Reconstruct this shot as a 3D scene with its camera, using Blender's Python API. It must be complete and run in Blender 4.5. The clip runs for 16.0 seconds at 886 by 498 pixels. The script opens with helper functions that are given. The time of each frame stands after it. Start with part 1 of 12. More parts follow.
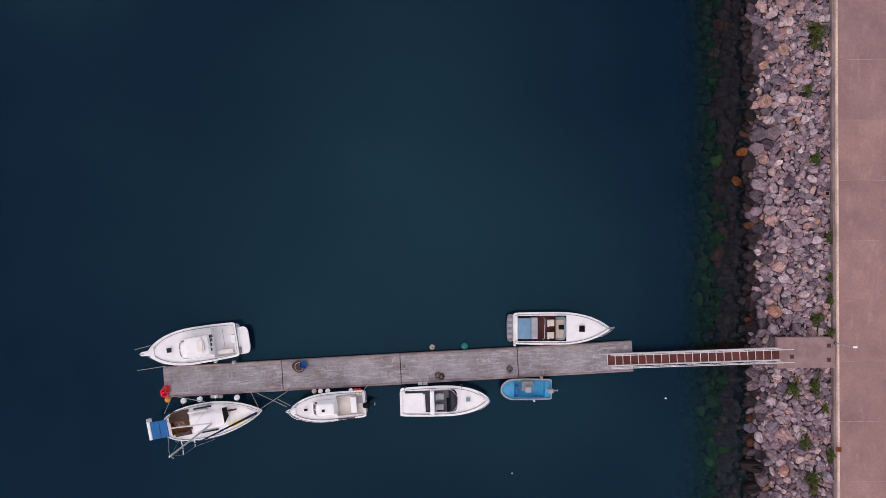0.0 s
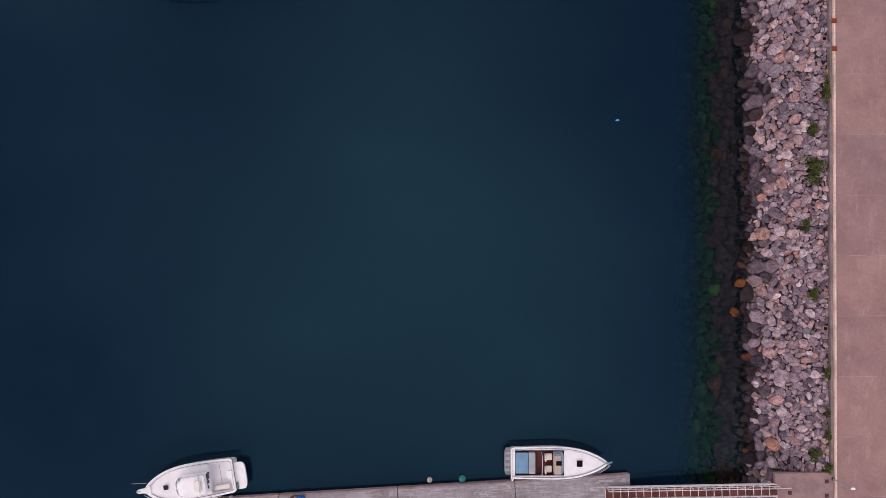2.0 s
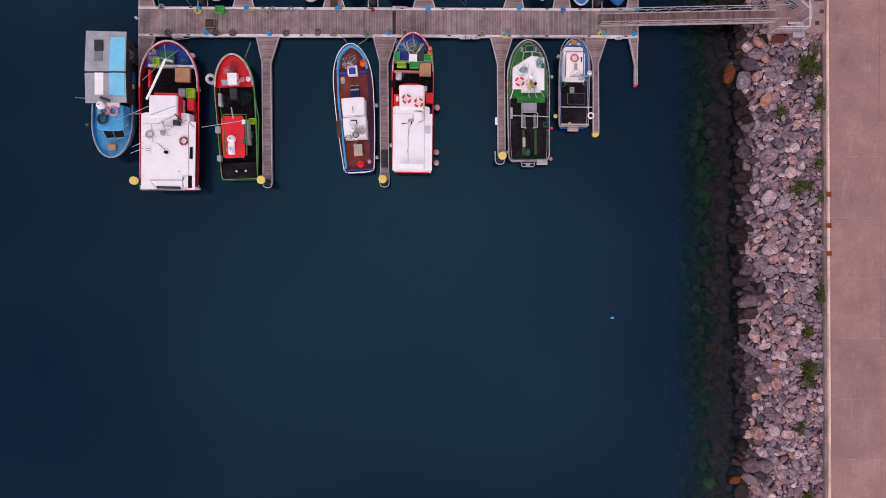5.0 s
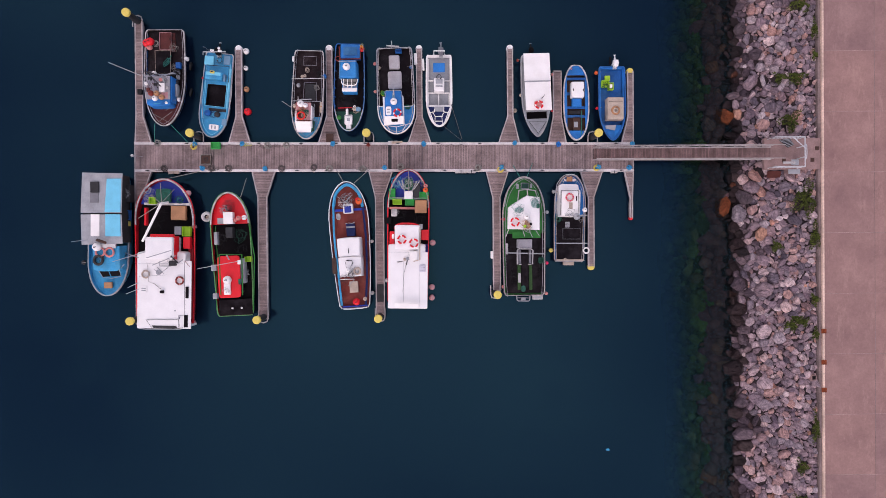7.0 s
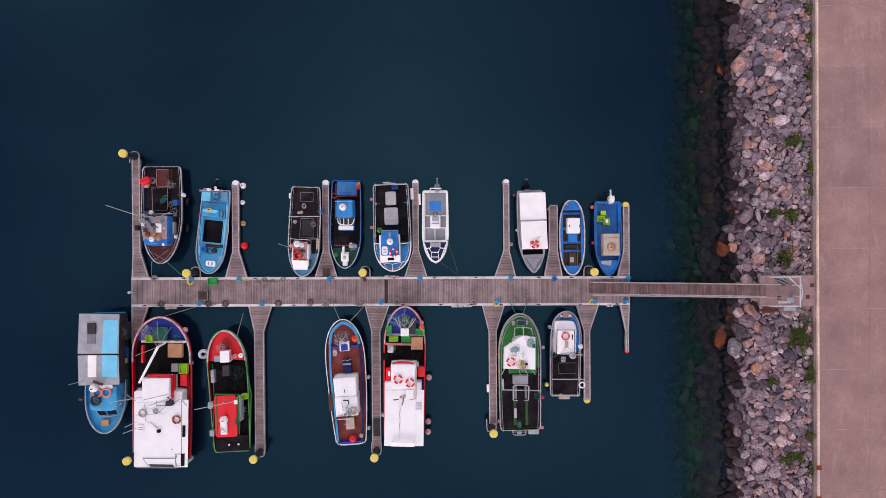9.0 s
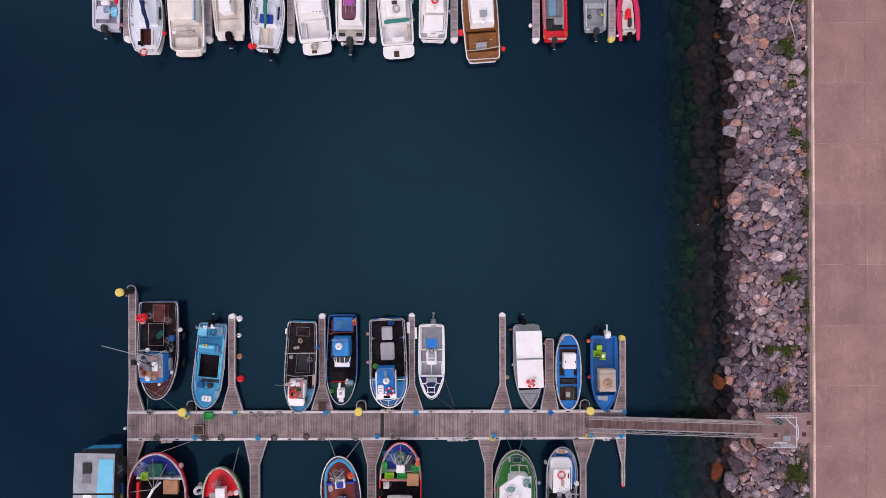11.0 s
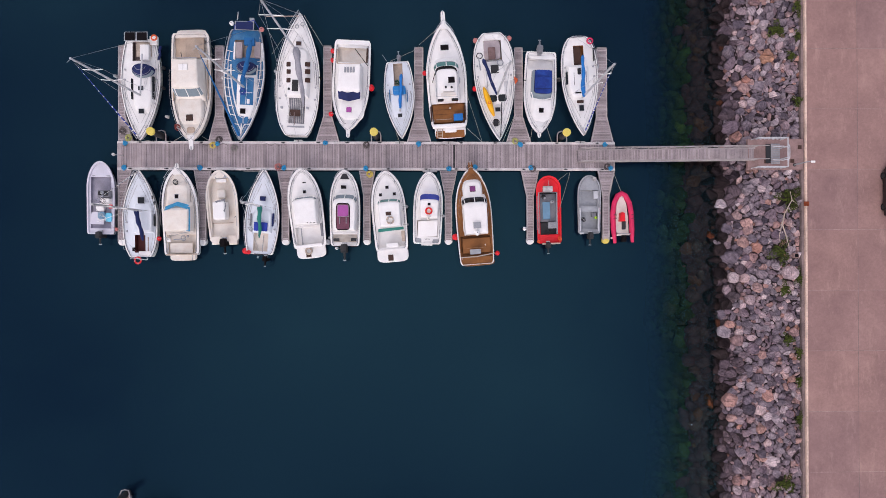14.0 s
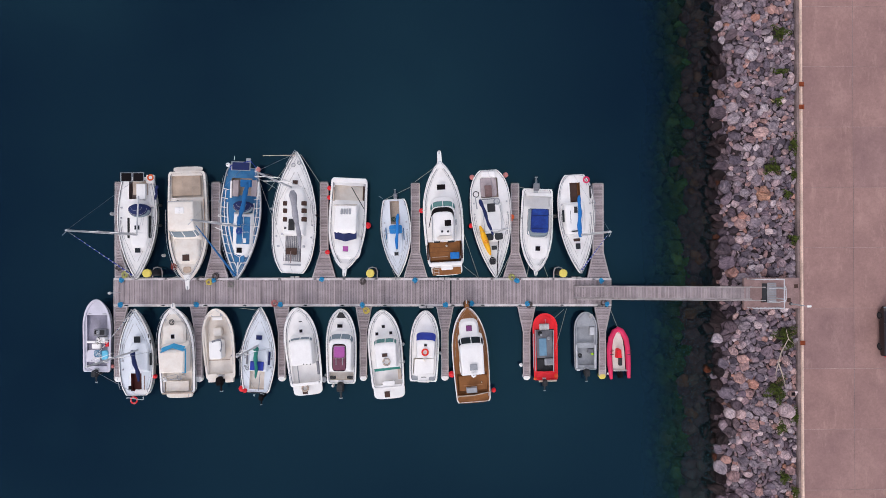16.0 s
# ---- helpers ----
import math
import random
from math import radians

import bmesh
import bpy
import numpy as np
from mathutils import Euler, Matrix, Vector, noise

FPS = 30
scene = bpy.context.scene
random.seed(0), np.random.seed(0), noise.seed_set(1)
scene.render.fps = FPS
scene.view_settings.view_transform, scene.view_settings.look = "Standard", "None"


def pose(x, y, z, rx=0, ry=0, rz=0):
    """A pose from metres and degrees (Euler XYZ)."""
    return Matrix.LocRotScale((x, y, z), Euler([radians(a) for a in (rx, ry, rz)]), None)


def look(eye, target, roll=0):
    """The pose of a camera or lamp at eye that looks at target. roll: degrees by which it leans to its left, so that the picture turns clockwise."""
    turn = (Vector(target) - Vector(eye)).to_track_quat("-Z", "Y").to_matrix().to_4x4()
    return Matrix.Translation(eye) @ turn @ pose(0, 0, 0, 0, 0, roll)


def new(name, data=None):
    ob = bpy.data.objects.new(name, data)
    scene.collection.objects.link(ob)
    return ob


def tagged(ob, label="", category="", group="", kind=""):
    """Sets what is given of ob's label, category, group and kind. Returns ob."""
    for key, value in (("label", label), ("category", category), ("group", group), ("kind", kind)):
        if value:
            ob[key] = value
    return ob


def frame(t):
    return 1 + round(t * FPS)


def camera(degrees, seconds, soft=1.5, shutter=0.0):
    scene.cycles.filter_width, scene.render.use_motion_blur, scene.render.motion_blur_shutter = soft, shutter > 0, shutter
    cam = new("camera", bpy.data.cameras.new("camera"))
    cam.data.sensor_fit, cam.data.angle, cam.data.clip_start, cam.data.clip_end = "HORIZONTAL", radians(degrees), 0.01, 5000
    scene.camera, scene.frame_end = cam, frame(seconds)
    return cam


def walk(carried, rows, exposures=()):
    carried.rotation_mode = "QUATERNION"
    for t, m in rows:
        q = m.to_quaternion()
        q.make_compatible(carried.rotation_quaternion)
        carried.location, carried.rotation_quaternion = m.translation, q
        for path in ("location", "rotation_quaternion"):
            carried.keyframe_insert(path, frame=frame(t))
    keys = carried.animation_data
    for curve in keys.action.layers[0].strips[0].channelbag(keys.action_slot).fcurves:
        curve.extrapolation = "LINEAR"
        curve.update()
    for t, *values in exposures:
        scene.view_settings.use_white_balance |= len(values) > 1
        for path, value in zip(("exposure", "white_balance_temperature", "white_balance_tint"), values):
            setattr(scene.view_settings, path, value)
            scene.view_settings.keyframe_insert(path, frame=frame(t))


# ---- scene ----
cam = camera(75.5, 16.0, soft=0.55)
METRES, EYE, TILT, LEAN, TURN = 95.06, 51.6, 0.0, 0.0, -106.9
ROWS = [
    (0.0, 0.0, 0.0, 0.0, 106.5, -90.18, -0.62),
    (0.5, -0.0303, -0.0088, -0.0006, 106.5, -90.19, -0.66),
    (1.0, -0.0606, -0.0168, -0.001, 106.5, -90.22, -0.62),
    (1.5, -0.0915, -0.0242, -0.0012, 106.48, -90.25, -0.54),
    (2.0, -0.122, -0.0339, -0.0019, 106.44, -90.33, -0.67),
    (2.5, -0.1527, -0.0422, -0.0023, 106.42, -90.36, -0.69),
    (3.0, -0.1824, -0.0511, -0.0031, 106.4, -90.33, -0.8),
    (3.5, -0.2121, -0.0587, -0.0034, 106.44, -90.29, -0.81),
    (4.0, -0.2416, -0.067, -0.0039, 106.46, -90.24, -0.89),
    (6.5, -0.3929, -0.1071, -0.0045, 106.45, -90.29, -0.86),
    (7.0, -0.4234, -0.1148, -0.004, 106.45, -90.32, -0.83),
    (7.5, -0.4538, -0.123, -0.0037, 106.44, -90.33, -0.84),
    (8.0, -0.4842, -0.131, -0.0035, 106.45, -90.34, -0.84),
    (8.5, -0.5144, -0.1392, -0.0033, 106.46, -90.33, -0.84),
    (9.0, -0.5446, -0.147, -0.0033, 106.48, -90.33, -0.83),
    (11.5, -0.6918, -0.1863, -0.0034, 106.69, -89.89, -0.8),
    (12.0, -0.7221, -0.1945, -0.0031, 106.7, -89.87, -0.81),
    (12.5, -0.7525, -0.2023, -0.0028, 106.71, -89.84, -0.78),
    (13.0, -0.7829, -0.2102, -0.0026, 106.73, -89.81, -0.77),
    (13.5, -0.8134, -0.2184, -0.0026, 106.75, -89.8, -0.76),
    (14.0, -0.8435, -0.2268, -0.0025, 106.76, -89.77, -0.8),
    (14.5, -0.8739, -0.2349, -0.0025, 106.78, -89.74, -0.78),
    (15.0, -0.9041, -0.2433, -0.0023, 106.79, -89.69, -0.8),
    (15.5, -0.9349, -0.2519, -0.002, 106.81, -89.69, -0.81),
    (16.0, -0.9653, -0.2605, -0.002, 106.81, -89.67, -0.84),
]
walk(cam, [(t, pose(0, 0, EYE, TILT, LEAN, TURN) @ pose(METRES * x, METRES * y, METRES * z, 90 + pitch, roll, yaw)) for t, x, y, z, yaw, pitch, roll in ROWS],
     exposures=[(0.0, 0.09, 6500, 22), (2.0, 0.09, 6600, 26), (4.0, 0.08, 6650, 31), (7.5, 0.13, 6500, 28), (9.5, 0.14, 6500, 26), (12.0, 0.14, 6450, 25), (14.0, 0.17, 6420, 21), (16.0, 0.18, 6300, 16)])

# ---- world and light: an overcast sky with broken cloud ----
world = bpy.data.worlds.new("sky")
scene.world = world
world.use_nodes = True
wn, wl = world.node_tree.nodes, world.node_tree.links
wn.clear()
w_out, w_bg = wn.new("ShaderNodeOutputWorld"), wn.new("ShaderNodeBackground")
w_sky = wn.new("ShaderNodeTexSky")
w_sky.sky_type, w_sky.sun_disc = "NISHITA", False
w_sky.sun_elevation, w_sky.sun_rotation = radians(34), radians(200)
w_sky.air_density, w_sky.dust_density = 1.0, 1.5
w_co, w_no, w_ra, w_mix = wn.new("ShaderNodeTexCoord"), wn.new("ShaderNodeTexNoise"), wn.new("ShaderNodeValToRGB"), wn.new("ShaderNodeMixRGB")
w_no.inputs["Scale"].default_value, w_no.inputs["Detail"].default_value = 1.3, 3.0
w_ra.color_ramp.elements[0].position, w_ra.color_ramp.elements[1].position = 0.38, 0.63
w_ra.color_ramp.elements[0].color, w_ra.color_ramp.elements[1].color = (0.10, 0.10, 0.10, 1), (1.0, 1.0, 1.0, 1)
w_mix.inputs["Color2"].default_value = (12.2, 12.0, 12.0, 1)
w_map = wn.new("ShaderNodeMapping")
w_map.inputs["Location"].default_value = (-0.803, 4.103, -1.15)
wl.new(w_co.outputs["Generated"], w_map.inputs["Vector"])
wl.new(w_map.outputs["Vector"], w_no.inputs["Vector"])
wl.new(w_no.outputs["Fac"], w_ra.inputs["Fac"])
wl.new(w_ra.outputs["Color"], w_mix.inputs["Fac"])
wl.new(w_sky.outputs["Color"], w_mix.inputs["Color1"])
wl.new(w_mix.outputs["Color"], w_bg.inputs["Color"])
w_bg.inputs["Strength"].default_value = 0.119
wl.new(w_bg.outputs["Background"], w_out.inputs["Surface"])
sun = new("sun", bpy.data.lights.new("sun", "SUN"))
sun.data.energy, sun.data.angle, sun.data.color = 0.8, radians(25), (1.0, 0.95, 0.88)
sun.matrix_world = look((-50, -139, 100), (0, 0, 0))

# ---- materials ----
MATS = {}


def paint(name, rgb, rough=0.45, dirt=0.3, bump=0.15, metal=0.0, scale=1.0, rand=0.0, spec=0.25, stain=None, amount=0.5):
    """A worn coat: colour with broad stains and fine grain."""
    m = bpy.data.materials.new(name)
    m.use_nodes = True
    n, l = m.node_tree.nodes, m.node_tree.links
    b = n["Principled BSDF"]
    co = n.new("ShaderNodeTexCoord")
    big, fine = n.new("ShaderNodeTexNoise"), n.new("ShaderNodeTexNoise")
    big.inputs["Scale"].default_value, big.inputs["Detail"].default_value = 1.3 * scale, 6
    fine.inputs["Scale"].default_value, fine.inputs["Detail"].default_value = 14 * scale, 4
    l.new(co.outputs["Object"], big.inputs["Vector"])
    l.new(co.outputs["Object"], fine.inputs["Vector"])
    r1, r2 = n.new("ShaderNodeMapRange"), n.new("ShaderNodeMapRange")
    r1.inputs["From Min"].default_value, r1.inputs["From Max"].default_value = 0.35, 0.7
    r1.inputs["To Min"].default_value, r1.inputs["To Max"].default_value = 1.0, 1.0 - dirt
    r2.inputs["From Min"].default_value, r2.inputs["From Max"].default_value = 0.3, 0.7
    r2.inputs["To Min"].default_value, r2.inputs["To Max"].default_value = 1.0 + 0.3 * dirt, 1.0 - 0.5 * dirt
    l.new(big.outputs["Fac"], r1.inputs["Value"])
    l.new(fine.outputs["Fac"], r2.inputs["Value"])
    mul = n.new("ShaderNodeMath")
    mul.operation = "MULTIPLY"
    l.new(r1.outputs["Result"], mul.inputs[0])
    l.new(r2.outputs["Result"], mul.inputs[1])
    last = mul
    if rand:
        oi, ge = n.new("ShaderNodeObjectInfo"), n.new("ShaderNodeNewGeometry")
        add, fr, rr, m2 = (n.new("ShaderNodeMath"), n.new("ShaderNodeMath"), n.new("ShaderNodeMapRange"), n.new("ShaderNodeMath"))
        fr.operation, m2.operation = "FRACT", "MULTIPLY"
        l.new(oi.outputs["Random"], add.inputs[0])
        l.new(ge.outputs["Random Per Island"], add.inputs[1])
        l.new(add.outputs[0], fr.inputs[0])
        rr.inputs["To Min"].default_value, rr.inputs["To Max"].default_value = 1 - rand, 1 + rand
        l.new(fr.outputs[0], rr.inputs["Value"])
        l.new(mul.outputs[0], m2.inputs[0])
        l.new(rr.outputs["Result"], m2.inputs[1])
        last = m2
    col = n.new("ShaderNodeVectorMath")
    col.operation = "SCALE"
    col.inputs[0].default_value = rgb
    l.new(last.outputs[0], col.inputs["Scale"])
    base = col.outputs["Vector"]
    if stain:
        blot, rs, mx = n.new("ShaderNodeTexNoise"), n.new("ShaderNodeMapRange"), n.new("ShaderNodeMixRGB")
        blot.inputs["Scale"].default_value, blot.inputs["Detail"].default_value, blot.inputs["Roughness"].default_value = 0.9 * scale, 7, 0.7
        rs.inputs["From Min"].default_value, rs.inputs["From Max"].default_value = 0.48, 0.72
        rs.inputs["To Min"].default_value, rs.inputs["To Max"].default_value = 0.0, amount
        l.new(co.outputs["Object"], blot.inputs["Vector"])
        l.new(blot.outputs["Fac"], rs.inputs["Value"])
        l.new(rs.outputs["Result"], mx.inputs["Fac"])
        l.new(base, mx.inputs["Color1"])
        mx.inputs["Color2"].default_value = (*stain, 1)
        base = mx.outputs["Color"]
    l.new(base, b.inputs["Base Color"])
    b.inputs["Roughness"].default_value, b.inputs["Metallic"].default_value = rough, metal
    b.inputs["Specular IOR Level"].default_value = spec
    bp = n.new("ShaderNodeBump")
    bp.inputs["Strength"].default_value, bp.inputs["Distance"].default_value = bump, 0.02
    l.new(fine.outputs["Fac"], bp.inputs["Height"])
    l.new(bp.outputs["Normal"], b.inputs["Normal"])
    MATS[name] = m
    return m


paint("white", (0.86, 0.835, 0.81), 0.35, 0.07, 0.05, 0, 1, 0, 0.25, (0.56, 0.49, 0.44), 0.22)
paint("cream", (0.8, 0.735, 0.66), 0.4, 0.10, 0.05, 0, 1, 0, 0.25, (0.56, 0.40, 0.28), 0.40)
paint("dirtywhite", (0.60, 0.57, 0.56), 0.5, 0.55, 0.1, 0, 1.6)
paint("grey", (0.22, 0.22, 0.24), 0.5, 0.3)
paint("lgrey", (0.36, 0.37, 0.39), 0.5, 0.25)
paint("dgrey", (0.035, 0.035, 0.038), 0.6, 0.4)
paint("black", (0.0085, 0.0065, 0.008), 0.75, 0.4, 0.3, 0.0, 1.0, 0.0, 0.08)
paint("darkdeck", (0.012, 0.009, 0.011), 0.85, 0.5, 0.3, 0.0, 1.0, 0.0, 0.08, (0.045, 0.038, 0.044), 0.6)
paint("blue", (0.010, 0.120, 0.40), 0.45, 0.35, 0.15, 0, 1, 0, 0.25, (0.06, 0.20, 0.36), 0.5)
paint("deckblue", (0.03, 0.165, 0.36), 0.5, 0.3, 0.15, 0, 1, 0, 0.25, (0.12, 0.28, 0.42), 0.5)
paint("awning", (0.012, 0.125, 0.33), 0.7, 0.2)
paint("royal", (0.025, 0.05, 0.36), 0.5, 0.3)
paint("coverblue", (0.016, 0.040, 0.22), 0.8, 0.3, 0.2, 0, 1, 0, 0.2, (0.025, 0.10, 0.40), 0.6)
paint("navy", (0.012, 0.022, 0.1), 0.7, 0.3)
paint("sky", (0.035, 0.335, 0.60), 0.45, 0.3, 0.15, 0, 1, 0, 0.25, (0.12, 0.36, 0.48), 0.5)
paint("cyan", (0.16, 0.58, 0.78), 0.45, 0.15)
paint("skyroof", (0.020, 0.225, 0.56), 0.5, 0.25, 0.15, 0, 1, 0, 0.25, (0.06, 0.33, 0.62), 0.5)
paint("hatchgrey", (0.46, 0.44, 0.45), 0.6, 0.25, 0.1, 0, 1, 0, 0.25, (0.33, 0.30, 0.30), 0.6)
paint("brightblue", (0.014, 0.185, 0.54), 0.5, 0.3)
paint("red", (0.75, 0.018, 0.026), 0.4, 0.15)
# Darker copy of red: shading of the hull sides is painted into it.
paint("hullred_shaded", (0.30, 0.012, 0.018), 0.45, 0.25)
paint("maroon", (0.11, 0.025, 0.022), 0.6, 0.35)
paint("oxide", (0.22, 0.035, 0.025), 0.6, 0.35, 0.15, 0, 1, 0, 0.25, (0.30, 0.09, 0.07), 0.5)
paint("green", (0.022, 0.205, 0.035), 0.5, 0.3)
paint("dgreen", (0.01, 0.07, 0.05), 0.6, 0.3)
paint("olive", (0.030, 0.082, 0.022), 0.6, 0.35)
paint("palenet", (0.36, 0.47, 0.45), 0.9, 0.5, 0.5)
paint("teal", (0.02, 0.2, 0.16), 0.6, 0.25)
paint("lime", (0.36, 0.62, 0.03), 0.5, 0.2)
paint("paleline", (0.50, 0.50, 0.17), 0.7, 0.3)
paint("brightgreen", (0.03, 0.42, 0.09), 0.5, 0.2)
paint("yellow", (0.78, 0.62, 0.13), 0.5, 0.2)
paint("kayak", (0.85, 0.42, 0.01), 0.4, 0.15)
paint("orange", (0.75, 0.12, 0.03), 0.5, 0.2)
paint("tan", (0.48, 0.24, 0.12), 0.6, 0.25)
paint("beige", (0.52, 0.42, 0.34), 0.6, 0.3)
paint("pink", (0.70, 0.03, 0.11), 0.5, 0.2)
paint("salmon", (0.62, 0.22, 0.2), 0.5, 0.2)
paint("purple", (0.2, 0.04, 0.17), 0.3, 0.2)
paint("brown", (0.07, 0.035, 0.025), 0.6, 0.3)
paint("rubber", (0.015, 0.015, 0.016), 0.8, 0.3)
paint("rope", (0.32, 0.3, 0.27), 0.9, 0.3, 0.5)
paint("sail", (0.35, 0.34, 0.37), 0.85, 0.3, 0.4)
paint("bluesheet", (0.16, 0.3, 0.42), 0.5, 0.2)
paint("netgreen", (0.03, 0.13, 0.09), 0.9, 0.5, 0.6)
paint("coolwhite", (0.72, 0.755, 0.80), 0.4, 0.08, 0.05, 0, 1, 0, 0.25, (0.56, 0.54, 0.54), 0.25)
paint("plum", (0.19, 0.065, 0.10), 0.7, 0.3)
paint("purplewin", (0.40, 0.085, 0.33), 0.2, 0.15)
paint("lgreen", (0.13, 0.33, 0.12), 0.5, 0.4)
paint("palepink", (0.60, 0.30, 0.31), 0.5, 0.3)
paint("lilac", (0.62, 0.60, 0.67), 0.45, 0.12)
paint("lilacfloor", (0.36, 0.34, 0.41), 0.6, 0.3)
paint("browndeck", (0.026, 0.016, 0.018), 0.85, 0.5, 0.3, 0.0, 1.0, 0.0, 0.1, (0.07, 0.055, 0.06), 0.6)
paint("offwhite", (0.84, 0.82, 0.81), 0.45, 0.07, 0.05)
paint("oldrope", (0.14, 0.115, 0.11), 0.9, 0.4)
paint("brownplank", (0.20, 0.125, 0.118), 0.85, 0.4, 0.4, 0, 1, 0.25, 0.2)
paint("sand", (0.55, 0.42, 0.32), 0.6, 0.25)
paint("carpaint", (0.018, 0.011, 0.012), 0.3, 0.15, 0.0, 0, 1, 0, 0.5)
paint("steel", (0.50, 0.50, 0.52), 0.35, 0.15, 0.05, 0.85)
paint("alu", (0.60, 0.60, 0.62), 0.5, 0.2, 0.05, 0.3)
paint("glass", (0.012, 0.016, 0.020), 0.08, 0.1, 0.0)
paint("glassgreen", (0.10, 0.24, 0.22), 0.08, 0.1, 0.0)
paint("glasslight", (0.20, 0.25, 0.28), 0.1, 0.1, 0.0)
paint("teak", (0.27, 0.105, 0.03), 0.6, 0.3, 0.2, 0, 1, 0.12)
paint("plank", (0.33, 0.245, 0.235), 0.85, 0.42, 0.4, 0, 0.8, 0.2, 0.2)
paint("plank_grey", (0.40, 0.335, 0.34), 0.85, 0.22, 0.4, 0, 1, 0.22, 0.2)
paint("edge", (0.42, 0.37, 0.36), 0.8, 0.35, 0.3)
paint("edgepale", (0.54, 0.48, 0.475), 0.8, 0.4, 0.3)
paint("edgewhite", (0.72, 0.66, 0.65), 0.8, 0.3, 0.2)
paint("kerbpaint", (0.80, 0.58, 0.47), 0.8, 0.4, 0.3, 0, 0.4)
paint("copingstone", (0.27, 0.20, 0.19), 0.9, 0.45, 0.4, 0, 0.6)
paint("jointfill", (0.43, 0.30, 0.27), 0.9, 0.5, 0.3, 0, 0.5)
paint("rust", (0.28, 0.06, 0.02), 0.85, 0.5, 0.5)
paint("concrete_dark", (0.17, 0.15, 0.15), 0.9, 0.4, 0.5)
paint("landing", (0.31, 0.20, 0.185), 0.9, 0.3, 0.4)
paint("redboard", (0.125, 0.036, 0.028), 0.8, 0.3, 0.3, 0, 1, 0.2)
paint("leaf", (0.070, 0.090, 0.014), 0.8, 0.5, 0.2, 0, 1, 0.5, 0.2)


def nodes_of(name):
    m = bpy.data.materials.new(name)
    m.use_nodes = True
    MATS[name] = m
    return m.node_tree.nodes, m.node_tree.links, m.node_tree.nodes["Principled BSDF"]


def ramp(n, stops):
    r = n.new("ShaderNodeValToRGB")
    while len(r.color_ramp.elements) < len(stops):
        r.color_ramp.elements.new(0.5)
    for e, (p, c) in zip(r.color_ramp.elements, stops):
        e.position, e.color = p, (*c, 1)
    return r


def noise_tex(n, l, co, scale, detail=5, rough=0.55):
    t = n.new("ShaderNodeTexNoise")
    t.inputs["Scale"].default_value, t.inputs["Detail"].default_value, t.inputs["Roughness"].default_value = scale, detail, rough
    l.new(co, t.inputs["Vector"])
    return t


def mixed(n, l, kind, fac, a, b):
    m = n.new("ShaderNodeMixRGB")
    m.blend_type = kind
    for sock, v in (("Fac", fac), ("Color1", a), ("Color2", b)):
        if isinstance(v, (int, float)):
            m.inputs[sock].default_value = v
        elif isinstance(v, tuple):
            m.inputs[sock].default_value = (*v, 1)
        else:
            l.new(v, m.inputs[sock])
    return m.outputs["Color"]


def stone(name, stops, speck=0.35, rough=0.85, beds=0.45):
    n, l, b = nodes_of(name)
    oi, ge, co = n.new("ShaderNodeObjectInfo"), n.new("ShaderNodeNewGeometry"), n.new("ShaderNodeTexCoord")
    add, fr = n.new("ShaderNodeMath"), n.new("ShaderNodeMath")
    fr.operation = "FRACT"
    l.new(oi.outputs["Random"], add.inputs[0])
    l.new(ge.outputs["Random Per Island"], add.inputs[1])
    l.new(add.outputs[0], fr.inputs[0])
    r = ramp(n, stops)
    l.new(fr.outputs[0], r.inputs["Fac"])
    pos = ge.outputs["Position"]
    a, c = noise_tex(n, l, pos, 2.2, 6), noise_tex(n, l, pos, 14, 5, 0.65)
    ra = ramp(n, [(0.3, (0.60, 0.58, 0.62)), (0.52, (0.98, 0.94, 0.94)), (0.7, (1.22, 1.16, 1.12))])
    rc = ramp(n, [(0.3, (1 - speck, 1 - speck, 1 - speck)), (0.7, (1 + 0.4 * speck, 1 + 0.4 * speck, 1 + 0.4 * speck))])
    l.new(a.outputs["Fac"], ra.inputs["Fac"])
    l.new(c.outputs["Fac"], rc.inputs["Fac"])
    x = mixed(n, l, "MULTIPLY", 1.0, r.outputs["Color"], ra.outputs["Color"])
    x = mixed(n, l, "MULTIPLY", 1.0, x, rc.outputs["Color"])
    turn, spin, flat = n.new("ShaderNodeMath"), n.new("ShaderNodeVectorRotate"), n.new("ShaderNodeMapping")
    turn.operation, turn.inputs[1].default_value = "MULTIPLY", 37.0
    spin.rotation_type = "Z_AXIS"
    flat.inputs["Scale"].default_value = (0.9, 7.0, 3.0)
    l.new(fr.outputs[0], turn.inputs[0])
    l.new(pos, spin.inputs["Vector"])
    l.new(turn.outputs[0], spin.inputs["Angle"])
    l.new(spin.outputs["Vector"], flat.inputs["Vector"])
    e = noise_tex(n, l, flat.outputs["Vector"], 1.5, 4, 0.6)
    re_ = ramp(n, [(0.34, (1 - beds, 1 - beds, 1 - beds)), (0.5, (1, 1, 1)), (0.66, (1 + 0.55 * beds, 1 + 0.5 * beds, 1 + 0.5 * beds))])
    l.new(e.outputs["Fac"], re_.inputs["Fac"])
    x = mixed(n, l, "MULTIPLY", 1.0, x, re_.outputs["Color"])
    l.new(x, b.inputs["Base Color"])
    b.inputs["Roughness"].default_value = rough
    b.inputs["Specular IOR Level"].default_value = 0.15
    bp = n.new("ShaderNodeBump")
    bp.inputs["Strength"].default_value, bp.inputs["Distance"].default_value = 0.6, 0.05
    l.new(c.outputs["Fac"], bp.inputs["Height"])
    l.new(bp.outputs["Normal"], b.inputs["Normal"])


